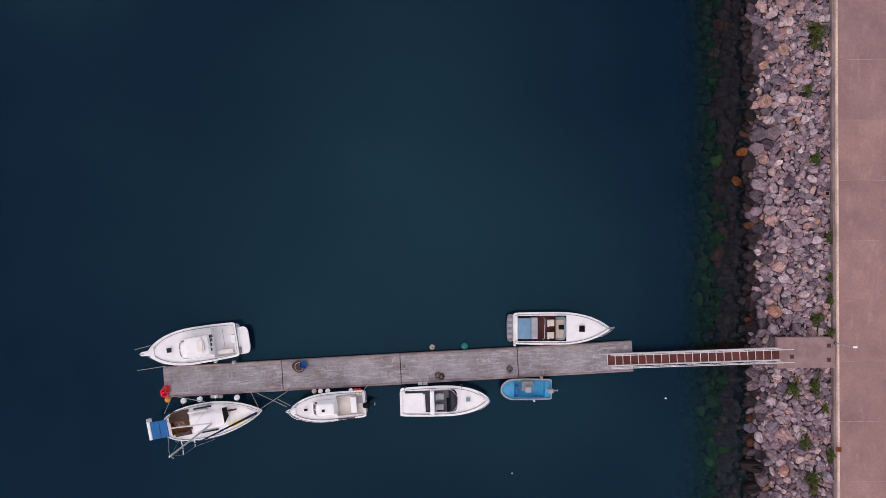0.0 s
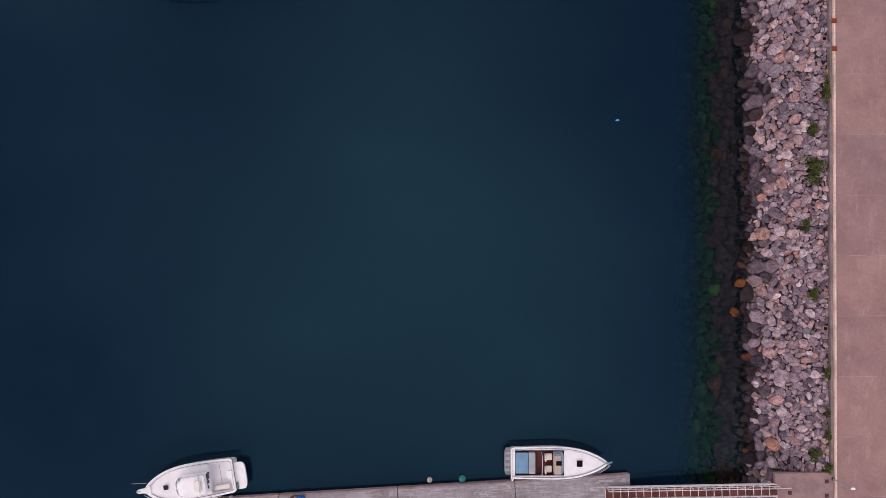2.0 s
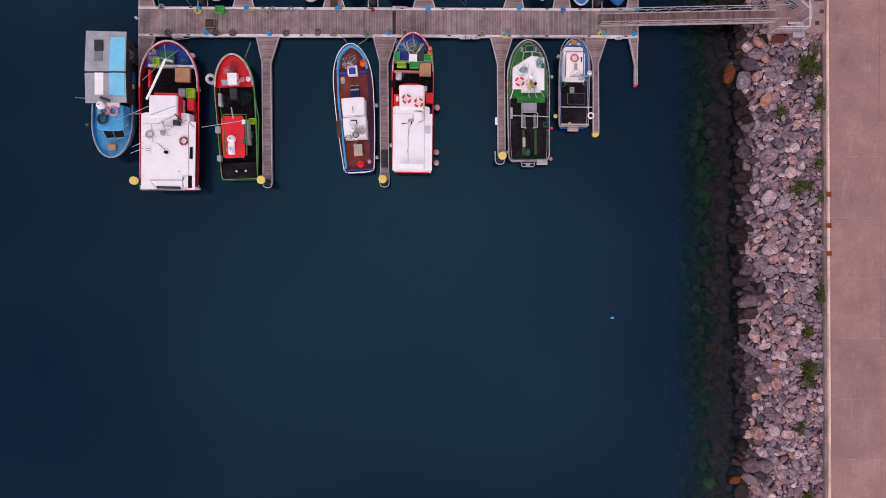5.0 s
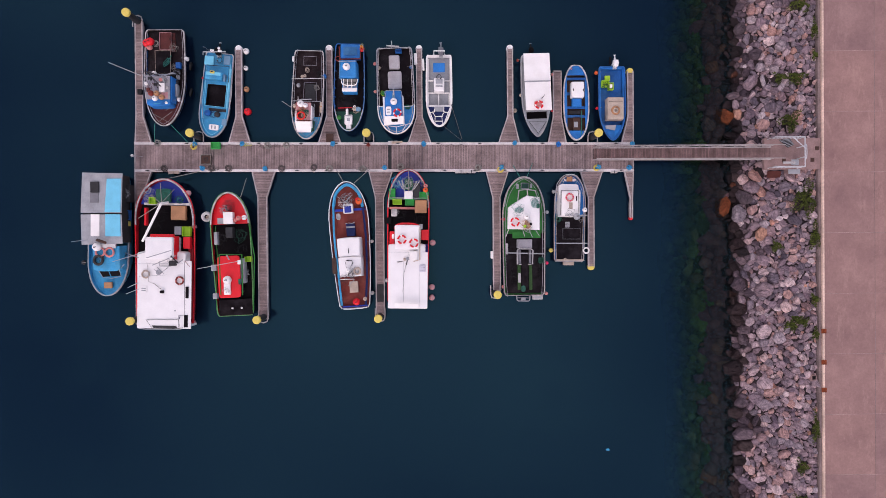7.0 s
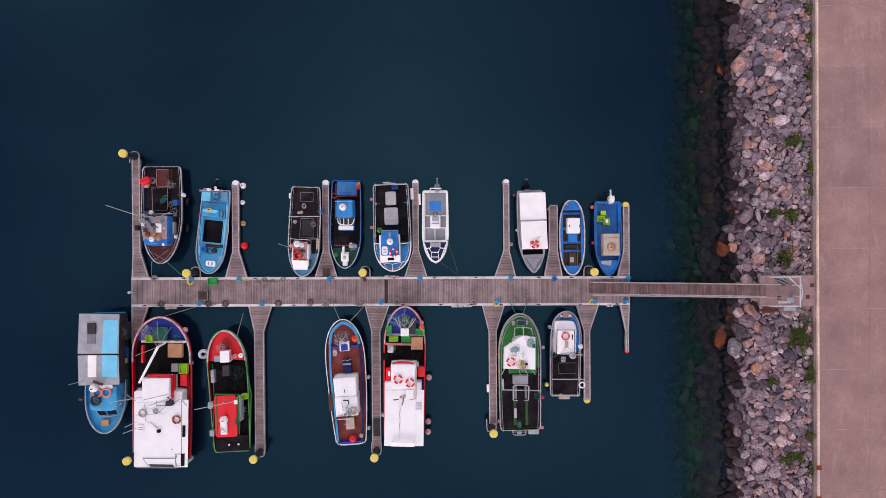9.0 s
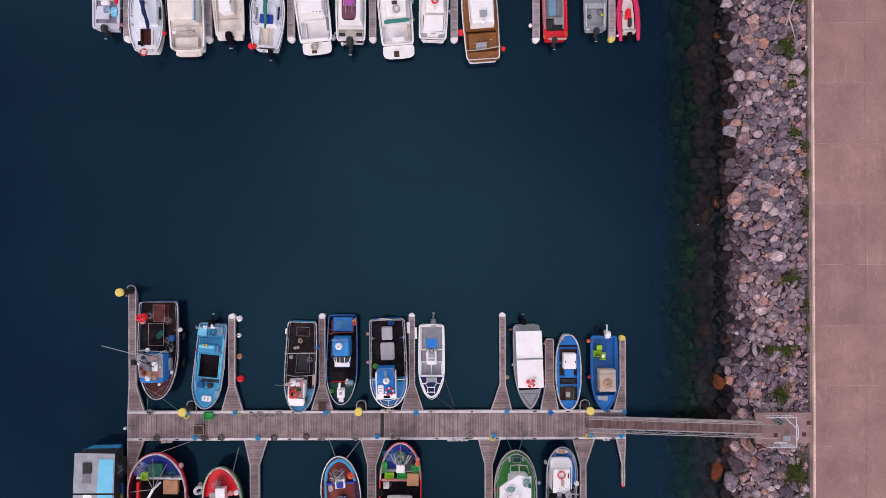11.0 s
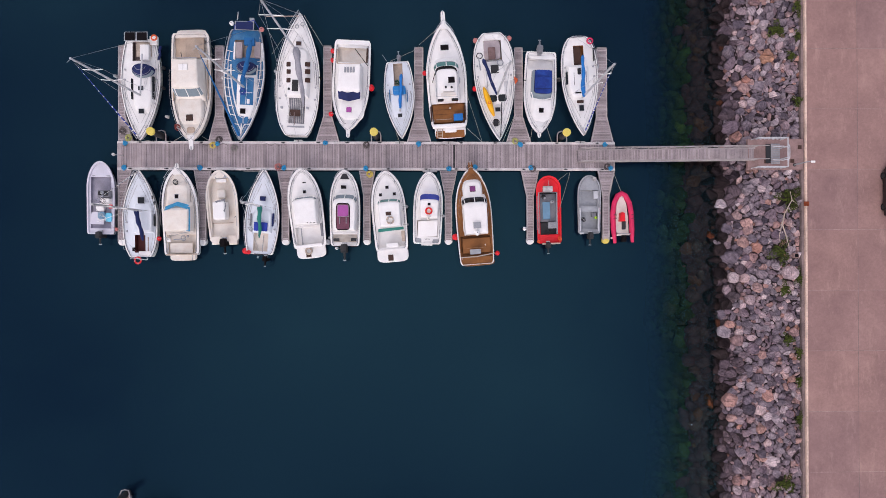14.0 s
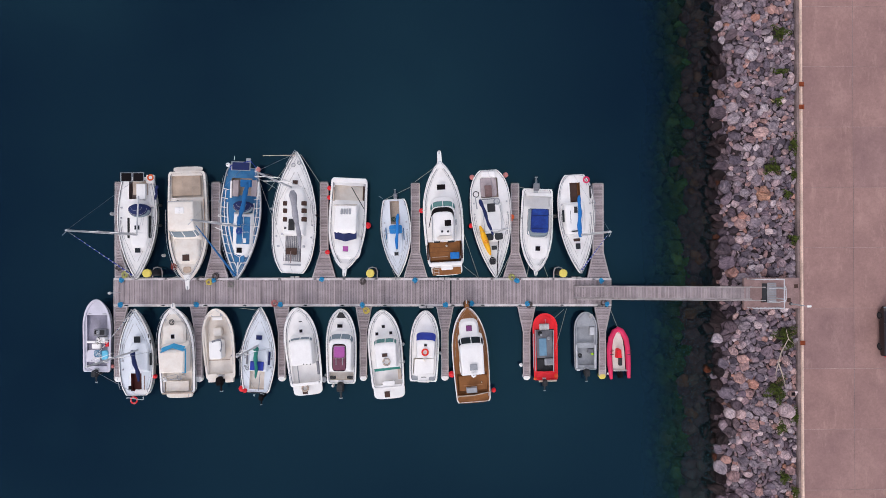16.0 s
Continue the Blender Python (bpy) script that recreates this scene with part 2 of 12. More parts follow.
stone("rock", [(0.0, (0.120, 0.088, 0.108)), (0.14, (0.380, 0.285, 0.305)), (0.26, (0.200, 0.152, 0.186)), (0.40, (0.540, 0.420, 0.430)), (0.54, (0.275, 0.200, 0.232)),
               (0.66, (0.480, 0.300, 0.265)), (0.76, (0.690, 0.570, 0.570)), (0.86, (0.160, 0.118, 0.150)), (0.95, (0.430, 0.325, 0.340)), (1.0, (0.450, 0.235, 0.160))], 0.42)
stone("greyrock", [(0.0, (0.095, 0.080, 0.100)), (0.16, (0.300, 0.245, 0.275)), (0.30, (0.150, 0.125, 0.155)), (0.44, (0.420, 0.355, 0.380)), (0.58, (0.215, 0.175, 0.205)),
                   (0.70, (0.500, 0.290, 0.245)), (0.78, (0.620, 0.540, 0.560)), (0.88, (0.130, 0.105, 0.130)), (0.95, (0.360, 0.300, 0.320)), (1.0, (0.470, 0.240, 0.180))], 0.45)
stone("damprock", [(0.0, (0.060, 0.045, 0.056)), (0.3, (0.150, 0.112, 0.130)), (0.55, (0.090, 0.066, 0.078)), (0.8, (0.230, 0.170, 0.180)), (0.93, (0.075, 0.060, 0.070)), (1.0, (0.240, 0.130, 0.100))], 0.45, 0.75)
stone("wetrock", [(0.0, (0.012, 0.008, 0.009)), (0.35, (0.034, 0.021, 0.022)), (0.6, (0.016, 0.011, 0.013)), (0.8, (0.046, 0.030, 0.030)), (0.93, (0.020, 0.014, 0.014)), (0.985, (0.12, 0.04, 0.018)), (1.0, (0.05, 0.026, 0.022))], 0.5, 0.6)
stone("brownrock", [(0.0, (0.120, 0.064, 0.078)), (0.4, (0.155, 0.082, 0.096)), (0.7, (0.135, 0.072, 0.086)), (0.9, (0.175, 0.105, 0.102)), (0.98, (0.24, 0.10, 0.065)), (1.0, (0.16, 0.10, 0.095))], 0.5, 0.8)
stone("weedrock", [(0.0, (0.036, 0.070, 0.028)), (0.35, (0.058, 0.125, 0.042)), (0.6, (0.056, 0.080, 0.040)), (0.85, (0.086, 0.18, 0.054)), (0.95, (0.088, 0.080, 0.050)), (1.0, (0.14, 0.26, 0.075))], 0.6, 0.8)
stone("orangerock", [(0.0, (0.16, 0.045, 0.018)), (1.0, (0.24, 0.08, 0.025))], 0.7)
stone("tanrock", [(0.0, (0.50, 0.28, 0.19)), (1.0, (0.55, 0.31, 0.25))], 0.5)
stone("palerock", [(0.0, (0.58, 0.44, 0.43)), (1.0, (0.50, 0.40, 0.42))], 0.55)
# Near-black bed: shade in the gaps between stones is put into its colour.
stone("rubble_gap_shade", [(0.0, (0.035, 0.026, 0.029)), (1.0, (0.045, 0.034, 0.036))], 0.6)
stone("brownbed", [(0.0, (0.085, 0.047, 0.060)), (1.0, (0.11, 0.062, 0.074))], 0.5, 0.8)
stone("weedbed", [(0.0, (0.016, 0.034, 0.018)), (1.0, (0.024, 0.045, 0.022))], 0.5, 0.8)
stone("seabed_mat", [(0.0, (0.008, 0.014, 0.012)), (1.0, (0.01, 0.017, 0.014))], 0.5)

# quay concrete: broad stains, pale scuffs, a grain along the casting
n, l, b = nodes_of("quay_concrete")
co = n.new("ShaderNodeNewGeometry").outputs["Position"]
oi = n.new("ShaderNodeObjectInfo")
st = n.new("ShaderNodeMapping")
st.inputs["Scale"].default_value = (1.0, 0.35, 1.0)
l.new(co, st.inputs["Vector"])
a, c, d = noise_tex(n, l, co, 0.35, 8, 0.65), noise_tex(n, l, co, 5, 8, 0.7), noise_tex(n, l, st.outputs["Vector"], 1.3, 9, 0.75)
ra = ramp(n, [(0.3, (0.232, 0.134, 0.124)), (0.55, (0.298, 0.175, 0.157)), (0.75, (0.370, 0.226, 0.198))])
rc = ramp(n, [(0.3, (0.86, 0.86, 0.86)), (0.7, (1.1, 1.1, 1.1))])
rd = ramp(n, [(0.54, (0, 0, 0)), (0.74, (0.75, 0.75, 0.75))])
l.new(a.outputs["Fac"], ra.inputs["Fac"])
l.new(c.outputs["Fac"], rc.inputs["Fac"])
l.new(d.outputs["Fac"], rd.inputs["Fac"])
x = mixed(n, l, "MULTIPLY", 1.0, ra.outputs["Color"], rc.outputs["Color"])
x = mixed(n, l, "MIX", rd.outputs["Color"], x, (0.42, 0.265, 0.225))
ro = ramp(n, [(0.0, (0.91, 0.92, 0.95)), (0.5, (1.0, 0.99, 0.98)), (1.0, (1.07, 1.06, 1.03))])
l.new(oi.outputs["Random"], ro.inputs["Fac"])
x = mixed(n, l, "MULTIPLY", 1.0, x, ro.outputs["Color"])
l.new(x, b.inputs["Base Color"])
b.inputs["Roughness"].default_value = 0.9
bp = n.new("ShaderNodeBump")
bp.inputs["Strength"].default_value, bp.inputs["Distance"].default_value = 0.3, 0.02
l.new(c.outputs["Fac"], bp.inputs["Height"])
l.new(bp.outputs["Normal"], b.inputs["Normal"])

# worn deck of the old pontoon: grey-brown with rubbed pale patches in a square pattern
n, l, b = nodes_of("old_deck")
co = n.new("ShaderNodeTexCoord").outputs["Object"]
br = n.new("ShaderNodeTexBrick")
br.inputs["Scale"].default_value, br.offset = 1.0, 0.37
br.inputs["Brick Width"].default_value, br.inputs["Row Height"].default_value, br.inputs["Mortar Size"].default_value, br.inputs["Mortar Smooth"].default_value = 0.85, 0.6, 0.04, 0.6
br.inputs["Color1"].default_value, br.inputs["Color2"].default_value, br.inputs["Mortar"].default_value = (0.15, 0.15, 0.15, 1), (1, 1, 1, 1), (0.5, 0.5, 0.5, 1)
sx_map, sy_map = n.new("ShaderNodeMapping"), n.new("ShaderNodeMapping")
sx_map.inputs["Scale"].default_value, sy_map.inputs["Scale"].default_value = (0.5, 3.4, 1.0), (3.4, 0.9, 1.0)
warp = noise_tex(n, l, co, 1.5, 4)
wv = mixed(n, l, "MIX", 0.10, co, warp.outputs["Color"])
l.new(wv, br.inputs["Vector"])
l.new(co, sx_map.inputs["Vector"])
l.new(co, sy_map.inputs["Vector"])
a, c = noise_tex(n, l, co, 0.5, 7, 0.65), noise_tex(n, l, co, 9, 6, 0.7)
d, e = noise_tex(n, l, sx_map.outputs["Vector"], 1.6, 6, 0.7), noise_tex(n, l, sy_map.outputs["Vector"], 1.6, 6, 0.7)
ra = ramp(n, [(0.28, (0.15, 0.11, 0.10)), (0.48, (0.25, 0.215, 0.215)), (0.64, (0.31, 0.275, 0.28)), (0.8, (0.25, 0.165, 0.135))])
rc = ramp(n, [(0.3, (0.72, 0.72, 0.72)), (0.7, (1.2, 1.2, 1.2))])
rd, re = ramp(n, [(0.49, (0, 0, 0)), (0.60, (1, 1, 1))]), ramp(n, [(0.54, (0, 0, 0)), (0.66, (0.9, 0.9, 0.9))])
for src, dst in ((a, ra), (c, rc), (d, rd), (e, re)):
    l.new(src.outputs["Fac"], dst.inputs["Fac"])
streak = mixed(n, l, "LIGHTEN", 1.0, rd.outputs["Color"], re.outputs["Color"])
worn = mixed(n, l, "MULTIPLY", 1.0, streak, br.outputs["Color"])
x = mixed(n, l, "MULTIPLY", 1.0, ra.outputs["Color"], rc.outputs["Color"])
x = mixed(n, l, "MIX", worn, x, (0.41, 0.385, 0.39))
l.new(x, b.inputs["Base Color"])
b.inputs["Roughness"].default_value = 0.9

# water: clear over the stones at the shore, turbid where it is deep, with a rippled gloss
n, l, b = nodes_of("sea")
n.remove(b)
out = n["Material Output"]
pos = n.new("ShaderNodeNewGeometry").outputs["Position"]
sep, mr = n.new("ShaderNodeSeparateXYZ"), n.new("ShaderNodeMapRange")
l.new(pos, sep.inputs["Vector"])
deep = noise_tex(n, l, pos, 0.12, 4)
off = n.new("ShaderNodeMath")
off.operation = "MULTIPLY_ADD"
off.inputs[1].default_value = 2.8
l.new(deep.outputs["Fac"], off.inputs[0])
l.new(sep.outputs["X"], off.inputs[2])
mr.inputs["From Min"].default_value, mr.inputs["From Max"].default_value = 26.7, 22.9
mr.inputs["To Min"].default_value, mr.inputs["To Max"].default_value = 0.05, 0.98
mr.interpolation_type = "SMOOTHSTEP"
l.new(off.outputs[0], mr.inputs["Value"])
clear, body, gloss = n.new("ShaderNodeBsdfTransparent"), n.new("ShaderNodeBsdfDiffuse"), n.new("ShaderNodeBsdfGlossy")
clear.inputs["Color"].default_value = (0.70, 0.76, 0.64, 1)
body.inputs["Color"].default_value = (0.0031, 0.0095, 0.0218, 1)
gloss.inputs["Color"].default_value = (0.136, 0.475, 0.57, 1)
gloss.inputs["Roughness"].default_value = 0.06
long_map = n.new("ShaderNodeMapping")
long_map.inputs["Scale"].default_value = (1.0, 0.38, 1.0)
l.new(pos, long_map.inputs["Vector"])
rip, swell = noise_tex(n, l, long_map.outputs["Vector"], 3.2, 6, 0.68), noise_tex(n, l, pos, 0.22, 3)
mm = n.new("ShaderNodeMath")
mm.operation = "MULTIPLY"
l.new(rip.outputs["Fac"], mm.inputs[0])
gust = n.new("ShaderNodeMapRange")
gust.inputs["From Min"].default_value, gust.inputs["From Max"].default_value = 0.46, 0.66
gust.inputs["To Min"].default_value, gust.inputs["To Max"].default_value = 0.30, 1.0
l.new(swell.outputs["Fac"], gust.inputs["Value"])
l.new(gust.outputs["Result"], mm.inputs[1])
bp = n.new("ShaderNodeBump")
bp.inputs["Strength"].default_value, bp.inputs["Distance"].default_value = 0.42, 0.06
l.new(mm.outputs[0], bp.inputs["Height"])
l.new(bp.outputs["Normal"], gloss.inputs["Normal"])
fre = n.new("ShaderNodeFresnel")
fre.inputs["IOR"].default_value = 1.45
l.new(bp.outputs["Normal"], fre.inputs["Normal"])
m1, m2 = n.new("ShaderNodeMixShader"), n.new("ShaderNodeMixShader")
l.new(mr.outputs["Result"], m1.inputs["Fac"])
l.new(clear.outputs[0], m1.inputs[1])
l.new(body.outputs[0], m1.inputs[2])
l.new(fre.outputs[0], m2.inputs["Fac"])
l.new(m1.outputs[0], m2.inputs[1])
l.new(gloss.outputs[0], m2.inputs[2])
l.new(m2.outputs[0], out.inputs["Surface"])


# ---- mesh helpers ----
def part(name, bm, mat, parent=None, label="", smooth=False):
    """One mesh object from a bmesh, under a thing or a part."""
    me = bpy.data.meshes.new(name)
    bmesh.ops.recalc_face_normals(bm, faces=bm.faces)
    bm.to_mesh(me)
    bm.free()
    me.materials.append(MATS[mat])
    if smooth:
        for p in me.polygons:
            p.use_smooth = True
    ob = new(name, me)
    if parent is not None:
        ob.parent = parent
    return tagged(ob, label)


def thing(name, label, category, m=None, group="", kind=""):
    ob = new(name)
    ob.empty_display_size = 0.2
    if m is not None:
        ob.matrix_basis = m
    return tagged(ob, label, category, group, kind)


def box_bm(x0, x1, y0, y1, z0, z1, r=0.0, bm=None, seg=1):
    bm = bm or bmesh.new()
    vs = [bm.verts.new((x, y, z)) for z in (z0, z1) for x, y in ((x0, y0), (x1, y0), (x1, y1), (x0, y1))]
    fs = [bm.faces.new([vs[i] for i in f]) for f in ((3, 2, 1, 0), (4, 5, 6, 7), (0, 1, 5, 4), (1, 2, 6, 5), (2, 3, 7, 6), (3, 0, 4, 7))]
    if r > 0:
        bmesh.ops.bevel(bm, geom=list({e for f in fs for e in f.edges}), offset=min(r, 0.45 * min(x1 - x0, y1 - y0, z1 - z0)), segments=seg, profile=0.5, affect="EDGES")
    return bm


def loops_bm(loops, cap0=True, cap1=True, closed=True, bm=None):
    """A skin over loops of points of equal count."""
    bm = bm or bmesh.new()
    rows = [[bm.verts.new(p) for p in lp] for lp in loops]
    k = len(rows[0])
    for a, b in zip(rows, rows[1:]):
        for i in range(k if closed else k - 1):
            j = (i + 1) % k
            bm.faces.new((a[i], a[j], b[j], b[i]))
    if cap0:
        bm.faces.new(rows[0][::-1])
    if cap1:
        bm.faces.new(rows[-1])
    return bm


def rod_bm(pts, r, sides=6, bm=None, closed=False):
    """A round bar along points; r is a number or one for each point."""
    pts = [Vector(p) for p in pts]
    rs = [r] * len(pts) if isinstance(r, (int, float)) else r
    loops = []
    for i, p in enumerate(pts):
        a = pts[i - 1] if i or closed else p
        b = pts[(i + 1) % len(pts)] if i < len(pts) - 1 or closed else p
        d = (b - a).normalized()
        s = d.cross(Vector((0, 0, 1)) if abs(d.z) < 0.9 else Vector((1, 0, 0))).normalized()
        t = s.cross(d)
        loops.append([p + rs[i] * (math.cos(q) * s + math.sin(q) * t) for q in (math.tau * k / sides for k in range(sides))])
    if closed:
        loops.append(loops[0])
    return loops_bm(loops, not closed, not closed, True, bm)


def ring_bm(x, y, z, R, r, tilt=(0, 0), seg=14, sides=6, bm=None):
    e = Euler((tilt[0], tilt[1], 0)).to_matrix()
    return rod_bm([Vector((x, y, z)) + e @ Vector((R * math.cos(a), R * math.sin(a), 0)) for a in (math.tau * k / seg for k in range(seg))], r, sides, bm, True)


def ball_bm(x, y, z, rx, rz=None, seg=12):
    rz = rz or rx
    loops = []
    for k in range(1, 7):
        a = math.pi * k / 7
        loops.append([(x + rx * math.sin(a) * math.cos(q), y + rx * math.sin(a) * math.sin(q), z - rz * math.cos(a)) for q in (math.tau * i / seg for i in range(seg))])
    return loops_bm(loops)


def disc_bm(x, y, z0, z1, r, seg=14, top=1.0):
    def lp(z, q):
        return [(x + q * math.cos(a), y + q * math.sin(a), z) for a in (math.tau * i / seg for i in range(seg))]
    h = z1 - z0
    return loops_bm([lp(z0, r), lp(z1 - 0.15 * h, r), lp(z1, r * 0.93 * top)])


# ---- sea, shore and quay ----
QUAY_X, QUAY_Z = 34.82, 1.9
Y0, Y1 = -34.0, 130.0
bm = bmesh.new()
sea = [bm.verts.new(p) for p in ((-2500, -2500, 0), (28.6, -2500, 0), (28.6, 2500, 0), (-2500, 2500, 0))]
bm.faces.new(sea)
tagged(part("water", bm, "sea"), "dark blue-green calm harbour water", "water", kind="structure")


def bed_z(x):
    """Height of the shore slope under the stones."""
    return np.interp(x, [15, 22, 26.0, 28.2, 30.5, 34.7], [-6, -3.4, -1.1, -0.05, 0.75, 1.45])


bm = bmesh.new()
xs = [-2500, 0, 15, 18, 20, 22, 24, 26, 27, 28.2, 29.5, 30.5, 32, 33.5, 34.9]
ys = [-2500, Y0] + list(np.linspace(Y0 + 4, Y1 - 4, 40)) + [Y1, 2500]
grid = [[bm.verts.new((x, y, float(bed_z(x)))) for y in ys] for x in xs]
for i in range(len(xs) - 1):
    for j in range(len(ys) - 1):
        bm.faces.new((grid[i][j], grid[i + 1][j], grid[i + 1][j + 1], grid[i][j + 1]))
slope = tagged(part("ground", bm, "seabed_mat"), "silty sea bed rising to the stone slope", "sea bed", kind="structure")
slope.data.materials.append(MATS["rubble_gap_shade"])
slope.data.materials.append(MATS["weedbed"])
slope.data.materials.append(MATS["brownbed"])
# Index 1, above water, carries the painted gap shade.
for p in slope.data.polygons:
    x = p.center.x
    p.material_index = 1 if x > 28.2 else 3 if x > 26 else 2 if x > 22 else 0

quay = thing("quay", "pinkish grey concrete quay apron of cast slabs", "quay", kind="structure")
part("quay_body", box_bm(QUAY_X + 0.35, 2500, -2500, 2500, -3, QUAY_Z - 0.012), "landing", quay)
part("sea_wall", box_bm(QUAY_X - 0.08, QUAY_X + 0.35, -2500, 2500, -3, QUAY_Z - 0.10), "copingstone", quay, "weathered concrete coping of the sea wall")
part("kerb", box_bm(QUAY_X + 0.15, QUAY_X + 0.31, -400, 400, QUAY_Z - 0.12, QUAY_Z + 0.10, 0.02), "kerbpaint", quay, "cream-painted raised kerb along the edge")
sx = [QUAY_X + 0.36, 39.62, 44.9, 50.2, 60, 75]
sy = [-36.65 + 5.28 * k for k in range(32)]
for i in range(len(sx) - 1):
    for j in range(len(sy) - 1):
        h = 0.012 * random.random()
        part("slab", box_bm(sx[i] + 0.008, sx[i + 1] - 0.008, sy[j] + 0.002, sy[j + 1] - 0.002, QUAY_Z - 0.2, QUAY_Z + h), "quay_concrete", quay)
for x in sx[1:5]:
    part("joint", box_bm(x - 0.018, x + 0.018, sy[0], sy[-1], QUAY_Z - 0.01, QUAY_Z + 0.0145), "copingstone", quay, "dark worn joint between slabs")
for y in sy[1:-1]:
    part("joint", box_bm(sx[0], 60, y - 0.02, y + 0.02, QUAY_Z - 0.01, QUAY_Z + 0.017), "jointfill", quay, "pale worn joint between slabs")
part("apron", box_bm(75.02, 2500, -2500, 2500, QUAY_Z - 0.2, QUAY_Z), "quay_concrete", quay)
part("apron", box_bm(QUAY_X + 0.36, 75, -2500, sy[0], QUAY_Z - 0.2, QUAY_Z), "quay_concrete", quay)
part("apron", box_bm(QUAY_X + 0.36, 75, sy[-1], 2500, QUAY_Z - 0.2, QUAY_Z), "quay_concrete", quay)
for y in (-17.93, 28.87, 31.29, 34.0, 87.05, 107.64, 109.62):
    br = thing("mooring_bracket", "rusty iron mooring bracket on the kerb", "mooring bracket", pose(QUAY_X + 0.2, y, QUAY_Z + 0.10), "mooring brackets on the kerb")
    part("base_plate", box_bm(-0.22, 0.22, -0.20, 0.20, 0.0, 0.05, 0.01), "rust", br)
    part("eye", ring_bm(0, 0, 0.12, 0.10, 0.03, (1.2, 0)), "rust", br)
for x, y in ((34.35, 82.54), (34.35, 4.48), (34.35, 29.87)):
    p = thing("drain_box", "small square concrete drain box with a dark opening", "drain box", pose(x, y, 1.35), "drain boxes")
    part("rim", box_bm(-0.24, 0.24, -0.24, 0.24, -0.4, 0.35, 0.02), "landing", p)
    part("grate", box_bm(-0.15, 0.15, -0.15, 0.15, 0.352, 0.36), "black", p)


# ---- pontoons, gangways and landings ----
def plank_bm(rows, mat):
    """Boards as separate boxes in one mesh: rows of (x0, x1, y0, y1, z1)."""
    v, f = [], []
    for x0, x1, y0, y1, z1 in rows:
        k = len(v)
        for z in (z1 - 0.04, z1):
            v += [(x0, y0, z), (x1, y0, z), (x1, y1, z), (x0, y1, z)]
        f += [tuple(k + i for i in q) for q in ((4, 5, 6, 7), (0, 1, 5, 4), (1, 2, 6, 5), (2, 3, 7, 6), (3, 0, 4, 7))]
    me = bpy.data.meshes.new("decking")
    me.from_pydata(v, [], f)
    me.materials.append(MATS[mat])
    ob = new("decking", me)
    return tagged(ob, "weathered grey-brown timber deck boards", kind="stuff")


def main_pontoon(x0, x1, y0, y1, lean, joints):
    cx, cy = (x0 + x1) / 2, (y0 + y1) / 2
    root = thing("main_pontoon", "long floating pontoon with weathered timber boards and pale edges", "pontoon", pose(cx, cy, 0, 0, 0, lean))
    hx, hy, z = (x1 - x0) / 2, (y1 - y0) / 2, 0.5
    for s in (-1, 1):
        part("edge_beam", box_bm(-hx, hx, min(s * hy, s * (hy - 0.22)), max(s * hy, s * (hy - 0.22)), z - 0.25, z + 0.03, 0.02), "edgewhite", root, "pale worn edge beam")
        part("end_beam", box_bm(min(s * hx, s * (hx - 0.1)), max(s * hx, s * (hx - 0.1)), -hy + 0.22, hy - 0.22, z - 0.25, z + 0.02), "edge", root)
    rows, x = [], -hx + 0.1
    while x < hx - 0.2:
        w = 0.125
        if not any(abs(x + 0.06 + cx - j) < 0.14 for j in joints):
            d = 0.012 * random.random()
            rows.append((x, x + w, -hy + 0.22, hy - 0.22, z + d - 0.006))
        x += w + 0.02
    plank_bm(rows, "plank_grey" if y0 > 70 else "plank").parent = root
    part("frame_plate", box_bm(-hx + 0.1, hx - 0.1, -hy + 0.25, hy - 0.25, z - 0.2, z - 0.06), "dgrey", root)
    for i in range(14):
        for s in (-1, 1):
            x = -hx + 1.6 + i * (2 * hx - 3.2) / 13 + 0.5 * math.sin(5.0 * i + s)
            cl = part("cleat", rod_bm([(x - 0.17, s * (hy - 0.11), z + 0.12), (x - 0.06, s * (hy - 0.11), z + 0.09), (x + 0.06, s * (hy - 0.11), z + 0.09), (x + 0.17, s * (hy - 0.11), z + 0.12)], 0.03, 5), "dgrey", root, "dark iron mooring cleat")
            part("cleat_base", box_bm(x - 0.09, x + 0.09, s * (hy - 0.11) - 0.05, s * (hy - 0.11) + 0.05, z + 0.03, z + 0.08), "dgrey", cl)
    for x, w in ((-hx + 7.2, 2.5), (-hx + 13.0, 1.8), (-hx + 27.0, 2.2)):
        part("hose", rod_bm([(x + w * k / 12, hy - 0.3 - 0.10 * math.sin(1.3 * k + x), z + 0.05) for k in range(13)], 0.014, 5), "oldrope", root, "loose grey-brown hose on the deck")
    k = int(2 * hx / 4)
    for i in range(k):
        a = -hx + 2 * hx * (i + 0.15) / k
        part("float", box_bm(a, a + 2.6, -hy + 0.15, hy - 0.15, -0.35, z - 0.22, 0.08), "concrete_dark", root)
    return root


